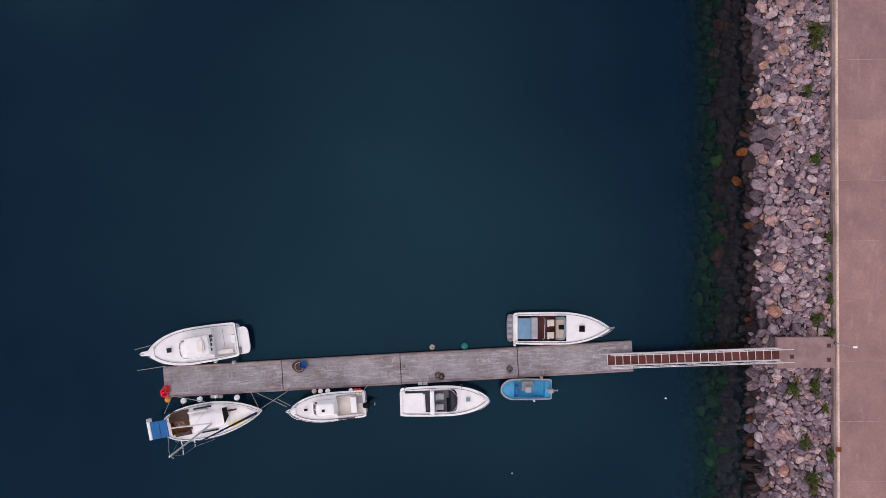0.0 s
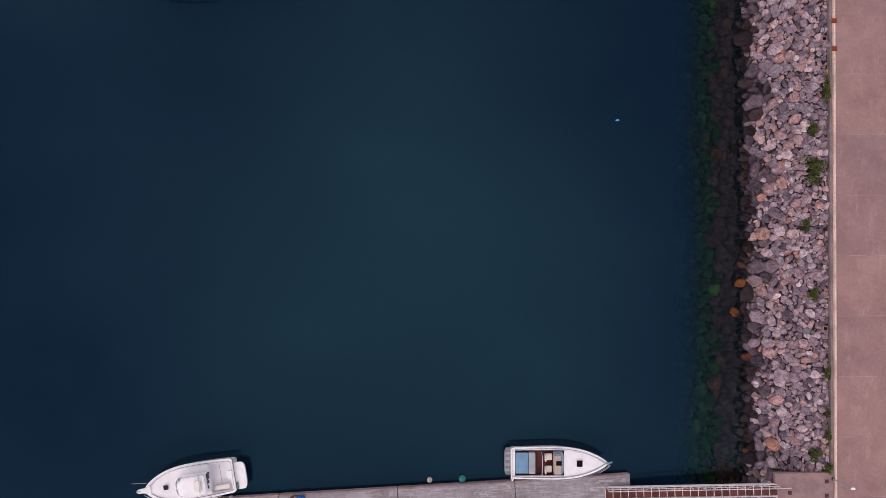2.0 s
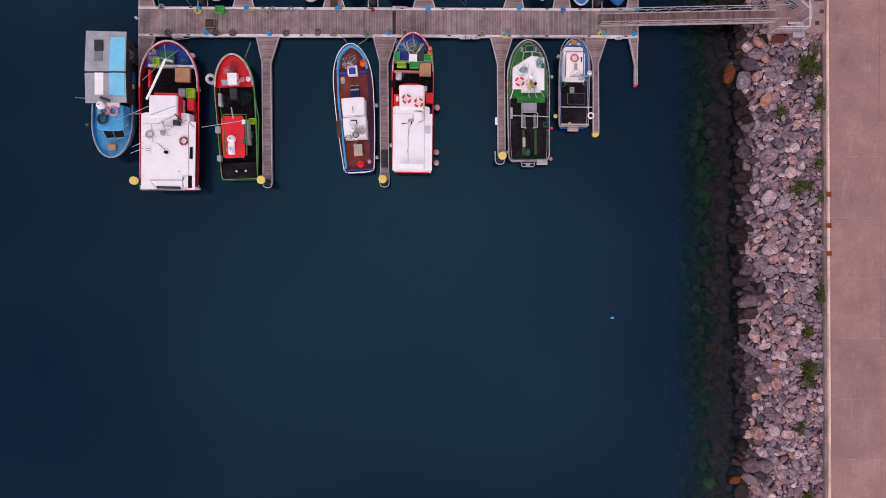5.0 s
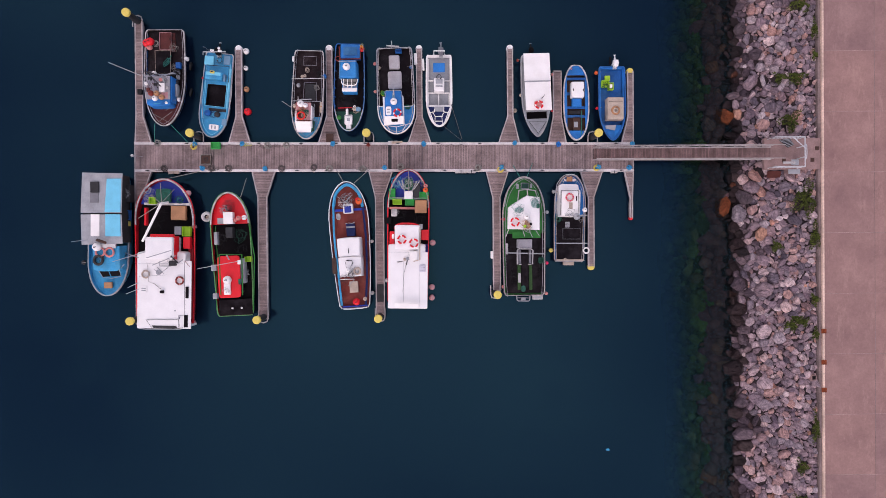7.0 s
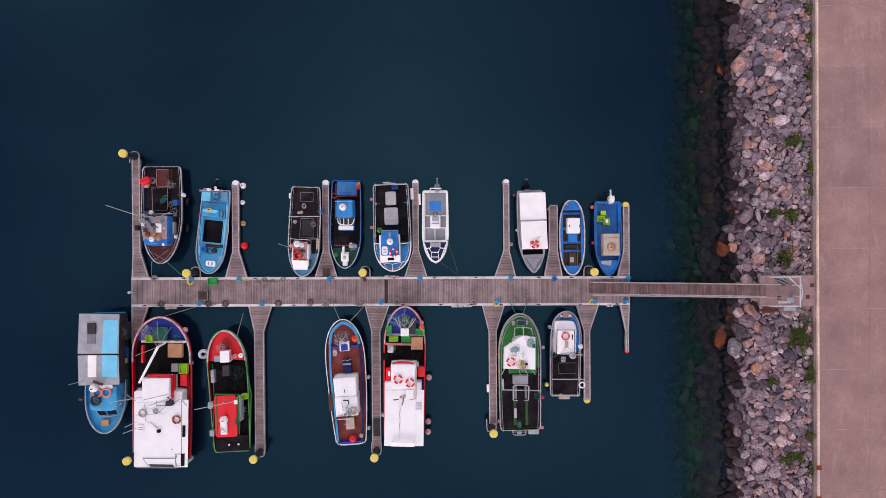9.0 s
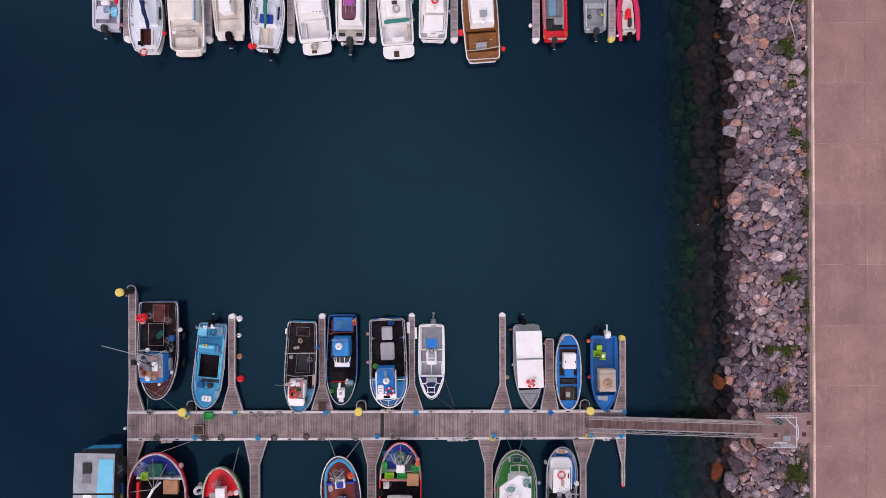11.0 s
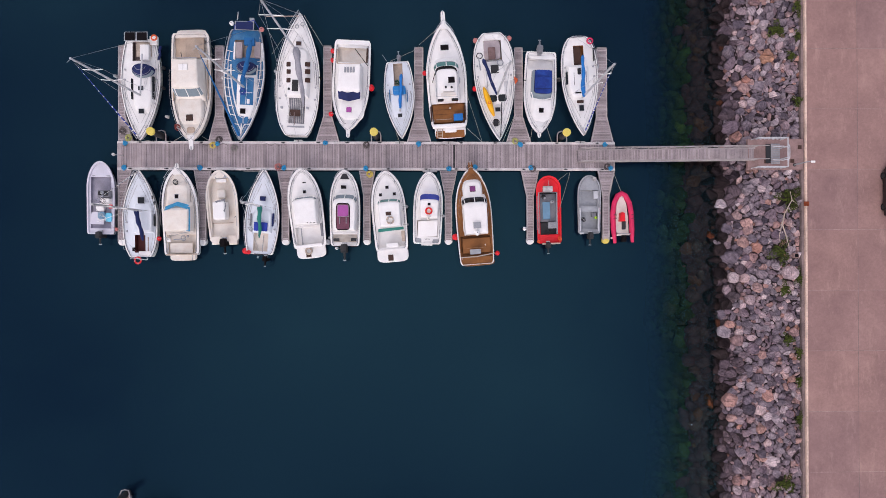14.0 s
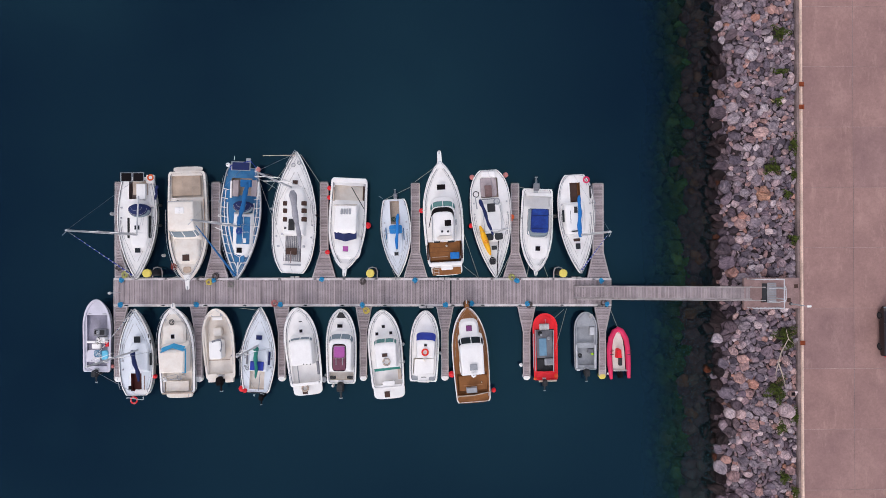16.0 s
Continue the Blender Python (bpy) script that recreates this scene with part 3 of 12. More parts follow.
def finger(xb0, xb1, yb, xt0, xt1, yt, tip="white"):
    """A mooring finger from its wide root at yb to its tip at yt."""
    s = 1 if yt > yb else -1
    ym = yb + s * 2.3
    cx = (xt0 + xt1) / 2
    length, m = abs(yt - yb), pose(cx, yb, 0)
    root = thing("finger_pontoon", "narrow floating mooring finger with timber boards", "pontoon", m, "mooring fingers")
    z = 0.48

    def edges(d):
        k = min(1.0, d / 2.3)
        return xb0 + (xt0 - xb0) * k - cx, xb1 + (xt1 - xb1) * k - cx
    rows, d = [], 0.04
    while d < length - 0.15:
        a, b = edges(d + 0.06)
        y = sorted((s * d, s * (d + 0.12)))
        rows.append((a + 0.09, b - 0.09, y[0], y[1], z + 0.01 * random.random()))
        d += 0.14
    plank_bm(rows, "plank_grey" if yb > 70 else "plank").parent = root
    for side in (0, 1):
        pts = [Vector((edges(d)[side], s * d, z - 0.04)) for d in (0.02, 2.3, length)]
        o = Vector((0.09 if side == 0 else -0.09, 0, 0))
        lo = [(p, p + o, p + o + Vector((0, 0, 0.065)), p + Vector((0, 0, 0.065))) for p in pts]
        part("edge_beam", loops_bm([[q - (Vector((0, 0, 0.18)) if i < 2 else Vector()) for i, q in enumerate(c)] for c in lo]), "edgepale", root)
    part("float", box_bm(xt0 - cx + 0.03, xt1 - cx - 0.03, min(s * 2.6, s * (length - 0.2)), max(s * 2.6, s * (length - 0.2)), -0.3, z - 0.06, 0.05), "concrete_dark", root)
    r = (xt1 - xt0) / 2 + 0.02
    if tip:
        part("end_float", disc_bm(0, s * length, 0.05, z - 0.03, r), tip, root, "rounded plastic end fender")
    else:
        part("end_beam", box_bm(xt0 - cx, xt1 - cx, min(s * length, s * (length - 0.12)), max(s * length, s * (length - 0.12)), z - 0.2, z + 0.025), "edge", root)
    return root


def pile(x, y, toward):
    """A steel guide pile with a yellow cap; its hoop reaches towards the pontoon."""
    root = thing("guide_pile", "steel guide pile with a pale yellow conical cap", "mooring pile", pose(x, y, 0), "guide piles")
    part("tube", disc_bm(0, 0, -5, 2.35, 0.28), "dgrey", root)
    part("cap", disc_bm(0, 0, 2.3, 2.55, 0.35, 16, 0.9), "yellow", root, "pale yellow plastic cap")
    dx, dy = toward
    k = Vector((dx, dy, 0))
    p = Vector((-dy, dx, 0)).normalized() * 0.42
    q = k.normalized() * -0.48
    hoop = [k + p, p * 0.98 + q * 0.2, p * 0.75 + q * 0.8, q, -p * 0.75 + q * 0.8, -p * 0.98 + q * 0.2, k - p]
    part("hoop", rod_bm([v + Vector((0, 0, 0.56)) for v in hoop], 0.055), "edge", root, "pale galvanised guide hoop")


def gangway(p0, p1, w, mat, pale):
    """A hinged bridge from the pontoon p0 up to the landing p1."""
    a, b = Vector(p0), Vector(p1)
    length, ang, up = (b - a).length, math.atan2(b.y - a.y, b.x - a.x), math.asin((b.z - a.z) / (b - a).length)
    root = thing("gangway", "aluminium gangway with handrails and timber treads" if mat == "plank" else "white gangway with red-brown ribbed tread panels", "gangway",
                 Matrix.Translation(a) @ Matrix.Rotation(ang, 4, "Z") @ Matrix.Rotation(-up, 4, "Y"))
    h = w / 2
    if mat == "plank":
        rows, x = [], 0.02
        while x < length - 0.12:
            rows.append((x, x + 0.115, -h + 0.1, h - 0.1, 0.02 + 0.008 * random.random()))
            x += 0.135
        plank_bm(rows, "plank_grey" if p0[1] > 70 else "brownplank").parent = root
    else:
        k = 22
        for i in range(k):
            x = length * i / k
            part("tread_panel", box_bm(x + 0.03, x + length / k - 0.03, -h + 0.15, h - 0.15, -0.04, 0.02), mat, root)
            part("tread_rib", box_bm(x - 0.028, x + 0.028, -h + 0.12, h - 0.12, -0.04, 0.035), pale, root)
    part("under_frame", box_bm(0, length, -h + 0.12, h - 0.12, -0.16, -0.045), "dgrey", root)
    for s in (-1, 1):
        part("side_beam", box_bm(0, length, min(s * h, s * (h - 0.1)), max(s * h, s * (h - 0.1)), -0.2, 0.06, 0.015), pale, root)
        part("handrail", rod_bm([(0.05, s * h, 0.05), (0.15, s * h, 1.0), (length - 0.1, s * h, 1.0), (length + 0.75, s * h, 0.95)], 0.035), pale, root)
        part("middle_rail", rod_bm([(0.15, s * h, 0.55), (length - 0.05, s * h, 0.55)], 0.022), pale, root)
        for i in range(11):
            x = 0.15 + (length - 0.3) * i / 10
            part("post", rod_bm([(x, s * h, 0), (x, s * h, 1.0)], 0.025), pale, root)
            if i < 10:
                a_, b_ = (0.06, 0.98) if i % 2 else (0.98, 0.06)
                part("brace", rod_bm([(x, s * h, a_), (x + (length - 0.3) / 10, s * h, b_)], 0.018, 5), pale, root)
    return root


def landing(x0, y0, y1, holes, cage):
    root = thing("landing_platform", "concrete landing platform at the head of the gangway", "landing platform", pose(x0, (y0 + y1) / 2, 0))
    L, h = QUAY_X + 0.03 - x0, (y1 - y0) / 2
    part("slab", box_bm(0, L, -h, h, 1.55, QUAY_Z, 0.03), "landing", root)
    part("pier", box_bm(0.5, L - 0.2, -h + 0.2, h - 0.2, 0.0, 1.55), "concrete_dark", root)
    for x, y in holes:
        part("cover_plate", box_bm(x - 0.17, x + 0.17, y - 0.17, y + 0.17, QUAY_Z, QUAY_Z + 0.02, 0.005), "brown", root, "rusty dark cover plate")
    if cage:
        c = thing("gate_cage", "galvanised steel gate cage with railings", "gate", pose(x0, (y0 + y1) / 2, QUAY_Z))
        e = 2.85
        for s in (-1, 1):
            y = s * h * 0.93
            part("side_rail", rod_bm([(0.3, y, 0), (0.3, y, 1.1), (e, y, 1.1), (e, y, 0)], 0.045), "alu", c)
            part("middle_rail", rod_bm([(0.3, y, 0.55), (e, y, 0.55)], 0.03), "alu", c)
            for k in range(1, 7):
                part("baluster", rod_bm([(0.3 + k * (e - 0.3) / 7, y, 0.02), (0.3 + k * (e - 0.3) / 7, y, 1.08)], 0.018, 5), "alu", c)
        part("end_rail", rod_bm([(e, -h * 0.93, 1.1), (e, h * 0.93, 1.1)], 0.05), "alu", c)
        for y in (-h * 0.93, -0.45, 0.5, h * 0.93):
            part("post", rod_bm([(e, y, 0), (e, y, 1.12)], 0.05), "alu", c)
        if cage == 1:
            g = part("gate", loops_bm([[(0.9, 1.10, z), (1.7, 0.42, z), (2.25, 0.66, z), (1.85, 1.2, z)] for z in (0.55, 0.6)], True, True), "dgrey", c, "open slatted gate leaf swung inwards")
            for k in range(6):
                q = (k + 0.5) / 6
                part("slat", rod_bm([(0.9 + 0.8 * q, 1.10 - 0.68 * q, 0.63), (1.85 + 0.4 * q, 1.2 - 0.54 * q, 0.63)], 0.02, 4), "lgrey", g)
            part("swing_bar", rod_bm([(1.93, 1.24, 1.0), (2.95, 0.25, 1.05)], 0.045), "alu", c)
            part("sign_board", box_bm(1.05, 2.1, -1.0, -0.82, 0.9, 1.0, 0.02), "dirtywhite", c)
            part("side_panel", box_bm(2.15, 2.8, -1.05, -0.55, 0.3, 0.36, 0.02), "lgrey", c)
        else:
            g = part("gate", box_bm(2.0, e - 0.06, -0.85, 0.9, 0.02, 0.06, 0.01), "lgrey", c, "grey slatted gate panel")
            for k in range(9):
                part("slat", box_bm(2.02, e - 0.08, -0.8 + 0.19 * k, -0.72 + 0.19 * k, 0.06, 0.09), "edge", g)
            part("step", box_bm(1.55, 1.98, -0.8, 0.85, 0.0, 0.05), "dgrey", c)
            for s in (-1, 1):
                part("swing_bar", rod_bm([(1.6, 0.55 * s - 0.1, 1.0), (2.4, 0.6 * s - 0.1, 1.1), (e + 0.1, 0.5 * s - 0.1, 1.05)], 0.04), "alu", c)
        part("barrier_arch", rod_bm([(e, -0.8, 1.05), (e + 0.14, -0.5, 1.1), (e + 0.16, 0, 1.1), (e + 0.14, 0.5, 1.1), (e, 0.8, 1.05)], 0.04), "alu", c)
    return root


main_pontoon(-25.07, 19.05, 48.28, 50.88, -0.3, (-2.7,))
main_pontoon(-25.34, 18.77, 90.2, 92.75, -0.13, (4.4,))
# fingers of the second pontoon, north side
finger(-25.05, -23.57, 50.97, -24.94, -24.25, 61.6, "")
finger(-16.85, -14.92, 50.93, -16.2, -15.6, 59.2)
finger(-8.96, -6.97, 50.9, -8.24, -7.64, 59.2)
finger(-1.03, 1.01, 50.86, -0.27, 0.28, 59.2)
finger(6.98, 8.89, 50.82, 7.79, 8.34, 59.2)
finger(11.4, 13.06, 50.79, 11.85, 12.65, 57.16, "")
finger(17.95, 19.06, 50.76, 18.5, 19.06, 57.1, "yellow")
# fingers of the second pontoon, south side
finger(-25.08, -23.6, 48.41, -25.1, -24.4, 34.9, "")
finger(-14.84, -12.76, 48.35, -14.35, -13.5, 35.3, "")
finger(-4.55, -2.4, 48.29, -4.0, -3.2, 35.6, "")
finger(5.85, 7.86, 48.23, 6.42, 7.13, 37.6, "")
finger(14.25, 16.27, 48.18, 14.92, 15.49, 39.7, "yellow")
finger(18.19, 19.05, 48.16, 18.67, 18.95, 44.0, "red")
# fingers of the third pontoon, north side
finger(-25.24, -24.01, 92.79, -25.26, -24.66, 101.27, "")
finger(-17.36, -15.28, 92.77, -16.77, -15.98, 101.27, "")
finger(-7.9, -5.8, 92.75, -7.2, -6.45, 101.28, "")
finger(0.21, 2.37, 92.73, 0.87, 1.68, 101.18, "")
finger(9.06, 11.28, 92.71, 9.79, 10.54, 101.18, "")
finger(16.64, 18.67, 92.7, 17.12, 18.09, 101.18, "")
# fingers of the third pontoon, south side
finger(-25.34, -24.1, 90.25, -25.3, -24.66, 83.9)
finger(-18.65, -17.11, 90.22, -18.25, -17.55, 83.9)
finger(-11.29, -9.9, 90.2, -10.9, -10.25, 83.9)
finger(-4.05, -2.6, 90.18, -3.68, -3.04, 83.9)
finger(3.12, 4.68, 90.16, 3.56, 4.21, 83.9)
finger(10.37, 11.98, 90.14, 10.86, 11.5, 83.9)
finger(17.24, 18.76, 90.12, 17.65, 18.27, 83.95, "yellow")
for x, y, d in ((-24.65, 61.6, (0, -0.5)), (-19.41, 51.41, (0, -0.55)), (-4.48, 51.34, (0, -0.5)), (15.36, 51.24, (0, -0.5)), (-24.6, 35.5, (0, 0.6)),
                (-13.9, 35.5, (0, 0.6)), (-3.61, 35.5, (0, 0.7)), (6.61, 37.45, (0, 0.7)), (-21.47, 93.25, (0, -0.5)), (-2.52, 93.21, (0, -0.5)), (14.02, 93.18, (0, -0.5))):
    pile(x, y, d)
gangway((15.39, 49.73, 0.62), (30.5, 49.5, 1.92), 1.14, "plank", "edge")
gangway((15.4, 91.45, 0.62), (30.6, 91.4, 1.92), 1.14, "plank", "edge")
gangway((15.2, -10.2, 0.62), (29.9, -9.55, 1.92), 1.12, "redboard", "edgewhite")
landing(29.95, 48.1, 50.8, ((1.7, -0.6), (4.2, -0.55), (4.6, 0.45)), 1)
landing(29.97, 90.06, 92.73, ((1.6, -0.65), (3.9, -0.6), (4.55, 0.6)), 2)
landing(29.7, -10.8, -8.1, ((1.3, -0.35), (4.55, 0.6), (4.55, -0.65)), 0)

# the old pontoon, four cast sections in line
ang = 2.67
old = thing("old_pontoon", "old floating pontoon of worn concrete sections with timber edges", "pontoon", pose(-24.38, -11.85, 0, 0, 0, ang))
L = 41.95
cuts = [0, 10.55, 21.1, 31.6, L]
for a, b in zip(cuts, cuts[1:]):
    sec = part("deck_section", box_bm(a + 0.03, b - 0.03, -1.2, 1.2, 0.0, 0.5, 0.02), "old_deck", old)
    for s in (-1, 1):
        part("timber_edge", box_bm(a + 0.02, b - 0.02, min(s * 1.2, s * 1.36), max(s * 1.2, s * 1.36), 0.1, 0.53, 0.02), "plank", sec)
    part("float", box_bm(a + 0.3, b - 0.3, -1.15, 1.15, -0.5, 0.0), "concrete_dark", sec)
    part("hatch_plate", box_bm(b - 0.75, b - 0.4, 0.65, 1.0, 0.5, 0.515), "edge", sec)
    part("hatch_plate", box_bm(a + 0.3, a + 0.62, -1.05, -0.75, 0.5, 0.515), "edge", sec)


# ---- boats ----
class Boat:
    """A boat in its own frame: x to starboard, y to the bow, z up from the water."""

    def __init__(self, name, label, x, y, turn, L, B, form="cruiser", hull="white", rail="white", deck="white", sheer=(0.8, 1.2), bulwark=0.04, rim=0.12, wells=(), camber=0.05, category="boat", inner=""):
        self.root = thing(name, label, category, pose(x, y, 0, 0, 0, turn))
        self.m = pose(x, y, 0, 0, 0, turn)
        rim = rim * (0.48 if bulwark > 0.15 else 0.72)
        self.L, self.B, self.sheer, self.rim, self.bulwark = L, B, sheer, rim, bulwark
        self.form = {"cruiser": (0.92, 0.48, 2.2, 0.66), "sail": (0.5, 0.42, 1.9, 0.85), "widesail": (0.72, 0.40, 1.8, 0.86), "fishing": (0.90, 0.62, 2.0, 0.5), "tug": (0.86, 0.73, 2.0, 0.5),
                     "skiff": (0.88, 0.45, 2.4, 0.75), "double": (0.30, 0.48, 2.0, 0.75), "round": (0.92, 0.55, 3.0, 0.5)}[form] if isinstance(form, str) else form
        us = sorted({math.sin(0.5 * math.pi * k / 20) for k in range(21)} | ({0.004, 0.015, 0.04, 0.1} if isinstance(form, tuple) and form[0] < 0.6 else set()) | {0.9985, 0.9935, 0.006, 0.018, 0.035})
        outer = [(self.half(u), L * (u - 0.5)) for u in us]
        lip = [(max(0.0, w - rim), -L / 2 + rim + (y + L / 2) * (L - 2.4 * rim) / L) for w, y in outer]

        def ring(prof, z, k=1.0, dx=0.0):
            ky = 1 - 0.55 * (1 - k)
            pts = [(max(0.02, w * k + dx), -L / 2 + (y + L / 2) * ky, z(y)) for w, y in prof]
            return pts + [(-a, y, c) for a, y, c in pts[::-1]]
        zt = self.top
        part("hull", loops_bm([ring(outer, lambda y: -0.35, 0.70), ring(outer, lambda y: 0.1, 0.86), ring(outer, lambda y: 0.55 * zt(y), 0.95), ring(outer, zt)], True, False), hull, self.root, smooth=False)
        part("gunwale", loops_bm([ring(outer, lambda y: zt(y) - 0.10, 1, 0.03), ring(outer, lambda y: zt(y) + 0.03, 1, 0.03), ring(lip, lambda y: zt(y) + 0.03), ring(lip, lambda y: zt(y) - 0.03)], False, False), rail, self.root)
        if bulwark > 0.06:
            part("bulwark", loops_bm([ring(lip, lambda y: zt(y) - 0.02), ring(lip, lambda y: self.deck_z(y) - 0.05)], False, False), inner or deck, self.root)
        part("rub_rail", loops_bm([ring(outer, lambda y: zt(y) - 0.20, 0.99, 0.035), ring(outer, lambda y: zt(y) - 0.13, 1, 0.05), ring(outer, lambda y: zt(y) - 0.09, 1, 0.035)], False, False), "rubber" if hull in ("white", "cream", "dirtywhite") else "dgrey", self.root, "dark rubber rubbing strake")
        if bulwark < 0.06:
            part("toe_rail", loops_bm([ring(lip, lambda y: zt(y) + 0.03, 1, -0.005), ring(lip, lambda y: zt(y) + 0.065, 1, -0.01), ring(lip, lambda y: zt(y) + 0.03, 1, -0.045)], False, False), "grey" if deck != "teak" else "tan", self.root)
        # deck with sunken wells
        e = 0.015
        edges = sorted({-L / 2 + rim, L / 2 - 1.4 * rim} | {q for w in wells for q in (w[0] - e, w[0], w[1], w[1] + e)} | {y for _, y in lip[1:-1] if all(min(abs(y - w[0]), abs(y - w[1])) > 0.04 for w in wells)})
        dk, wl_ = bmesh.new(), {}
        prev = None
        for y in edges:
            u = (y + L / 2 - rim) / (L - 2.4 * rim)
            hw = max(0.02, self.half(min(1, max(0, u))) - rim + 0.01)
            near = min(wells, key=lambda w: max(w[0] - y, y - w[1], 0)) if wells else (0, 0, hw * 0.5, 0.0, deck)
            h = min(near[2], hw - 0.03) if hw > 0.08 else hw * 0.5
            inside = wells and near[0] - 1e-6 <= y <= near[1] + 1e-6
            row = []
            for xx, sunk in ((-hw, 0), (-h - e, 0), (-h, 1), (-h / 2, 1), (0, 1), (h / 2, 1), (h, 1), (h + e, 0), (hw, 0)):
                z = self.deck_z(y) + camber * (1 - (xx / max(hw, 0.01)) ** 2)
                if inside and sunk:
                    z = self.deck_z(0.5 * (near[0] + near[1])) - near[3]
                row.append(((xx, y, z), bool(inside and sunk)))
            if prev:
                for i in range(8):
                    q = (prev[i], prev[i + 1], row[i + 1], row[i])
                    key = near if any(c[1] for c in q) else None
                    tgt = dk if key is None else wl_.setdefault(key, bmesh.new())
                    tgt.faces.new([tgt.verts.new(c[0]) for c in q])
            prev = row
        part("deck", dk, deck, self.root)
        for k, q in wl_.items():
            part("cockpit", q, k[4], self.root)

    def trim_stern(self, k):
        """Draws the after half of the hull in, to a shorter counter."""
        for o in self.root.children:
            if o.name.split(".")[0] in ("hull", "gunwale", "bulwark", "rub_rail", "deck", "toe_rail", "cockpit"):
                for v in o.data.vertices:
                    if v.co.y < 0:
                        v.co.y *= k

    def ribs(self, mat, y0=-0.46, y1=0.4, step=0.62, deep=0.07):
        """Short upright frames along the inside of the bulwark; y in lengths of the boat."""
        n = int((y1 - y0) * self.L / step)
        for k in range(n + 1):
            y = self.L * (y0 + (y1 - y0) * k / n)
            w, z0, z1 = self.lip(y), self.deck_z(y), self.top(y)
            for q in (-1, 1):
                part("rib", box_bm(min(q * w, q * (w - deep)), max(q * w, q * (w - deep)), y - 0.035, y + 0.035, z0, z1 - 0.02, 0.008), mat, self.root)

    def inner_cap(self, mat, inset=0.17, r=0.02, y0=-0.485, h=0.02):
        """A thin rail just inside the gunwale, round both sides and the bow."""
        self.bowcap(y0 * self.L, mat, r, h, inset, "inner_rail")

    def half(self, u):
        s, um, p, q = self.form
        f = ((s * s + (1 - s * s) * (1 - ((um - u) / um) ** 3)) ** 0.5 if s < 0.6 else s + (1 - s) * (1 - ((um - u) / um) ** 2)) if u < um else max(0.0, 1 - ((u - um) / (1 - um)) ** p) ** q
        if s > 0.6 and u < 0.035:
            f *= 1 - 0.09 * (1 - u / 0.035) ** 2
        return 0.5 * self.B * f

    def top(self, y):
        a, b = self.sheer
        return a + (b - a) * max(0.0, min(1.0, y / self.L + 0.5)) ** 2

    def deck_z(self, y):
        return self.top(y) - self.bulwark

    def lip(self, y):
        u = (y + self.L / 2 - self.rim) / (self.L - 2.4 * self.rim)
        return max(0.02, self.half(min(1, max(0, u))) - self.rim + 0.01)

    def plate(self, name, y0, mat, drop=0.15, label="", y1=None):
        """A raised deck from y0 to the bow that follows the hull's outline."""
        end = self.L / 2 - 1.4 * self.rim if y1 is None else y1
        ys = [y0 + (end - y0) * math.sin(0.5 * math.pi * k / 14) for k in range(15)]
        bm = bmesh.new()
        rows = []
        for y in ys:
            w, z = self.lip(y), self.top(y) - drop
            rows.append([bm.verts.new((q * w, y, z + 0.05 * (1 - q * q))) for q in (-1, -0.5, 0, 0.5, 1)])
        for a, b in zip(rows, rows[1:]):
            for i in range(4):
                bm.faces.new((a[i], a[i + 1], b[i + 1], b[i]))
        low = [bm.verts.new((v.co.x, y0, v.co.z - 0.35)) for v in rows[0]]
        for i in range(4):
            bm.faces.new((low[i], low[i + 1], rows[0][i + 1], rows[0][i]))
        return part(name, bm, mat, self.root, label)

    def bowcap(self, y0, mat, r=0.05, h=0.05, inset=0.03, name="bow_rail"):
        """A rail round the bow, following the gunwale from y0 forward."""
        pts = []
        for k in range(15):
            u = (y0 / self.L + 0.5) + (0.5 - y0 / self.L) * math.sin(0.5 * math.pi * k / 14) - 0.0008
            pts.append((max(0.0, self.half(u) - inset), self.L * (u - 0.5) - inset, self.top(self.L * (u - 0.5)) + h))
        return part(name, rod_bm(pts + [(-a, y, z) for a, y, z in pts[::-1]], r, 5), mat, self.root)

    def box(self, name, x0, x1, y0, y1, z0, z1, mat, r=0.04, label="", parent=None):
        if name == "bathing_platform":
            cx, cy, hx, hy = (x0 + x1) / 2, (y0 + y1) / 2, abs(x1 - x0) / 2, abs(y1 - y0) / 2
            an = [math.tau * k / 36 for k in range(36)]
            oval = [(math.copysign(abs(math.cos(a)) ** 0.45, math.cos(a)), math.copysign(abs(math.sin(a)) ** (0.45 if math.sin(a) > 0 else 0.62), math.sin(a))) for a in an]
            return part(name, loops_bm([[(cx + k * hx * a, cy + k * hy * b, z) for a, b in oval] for z, k in ((z0, 0.94), (z1 - 0.05, 1.0), (z1, 0.97))], True, True), mat, parent or self.root, label)
        return part(name, box_bm(min(x0, x1), max(x0, x1), min(y0, y1), max(y0, y1), z0, z1, r, None, 2), mat, parent or self.root, label)

    def oval(self, name, x0, x1, y0, y1, z0, z1, mat, p=0.4, label="", parent=None):
        """A plate or cushion with rounded corners and a soft upper edge."""
        cx, cy, hx, hy = (x0 + x1) / 2, (y0 + y1) / 2, abs(x1 - x0) / 2, abs(y1 - y0) / 2
        an = [math.tau * (k + 0.5) / 28 for k in range(28)]
        lp = [(math.copysign(abs(math.cos(a)) ** p, math.cos(a)), math.copysign(abs(math.sin(a)) ** p, math.sin(a))) for a in an]
        e = min(0.03, 0.3 * (z1 - z0))
        return part(name, loops_bm([[(cx + (hx - i) * a, cy + (hy - i) * b, z) for a, b in lp] for z, i in ((z0, 0.0), (z1 - e, 0.0), (z1, e))]), mat, parent or self.root, label)

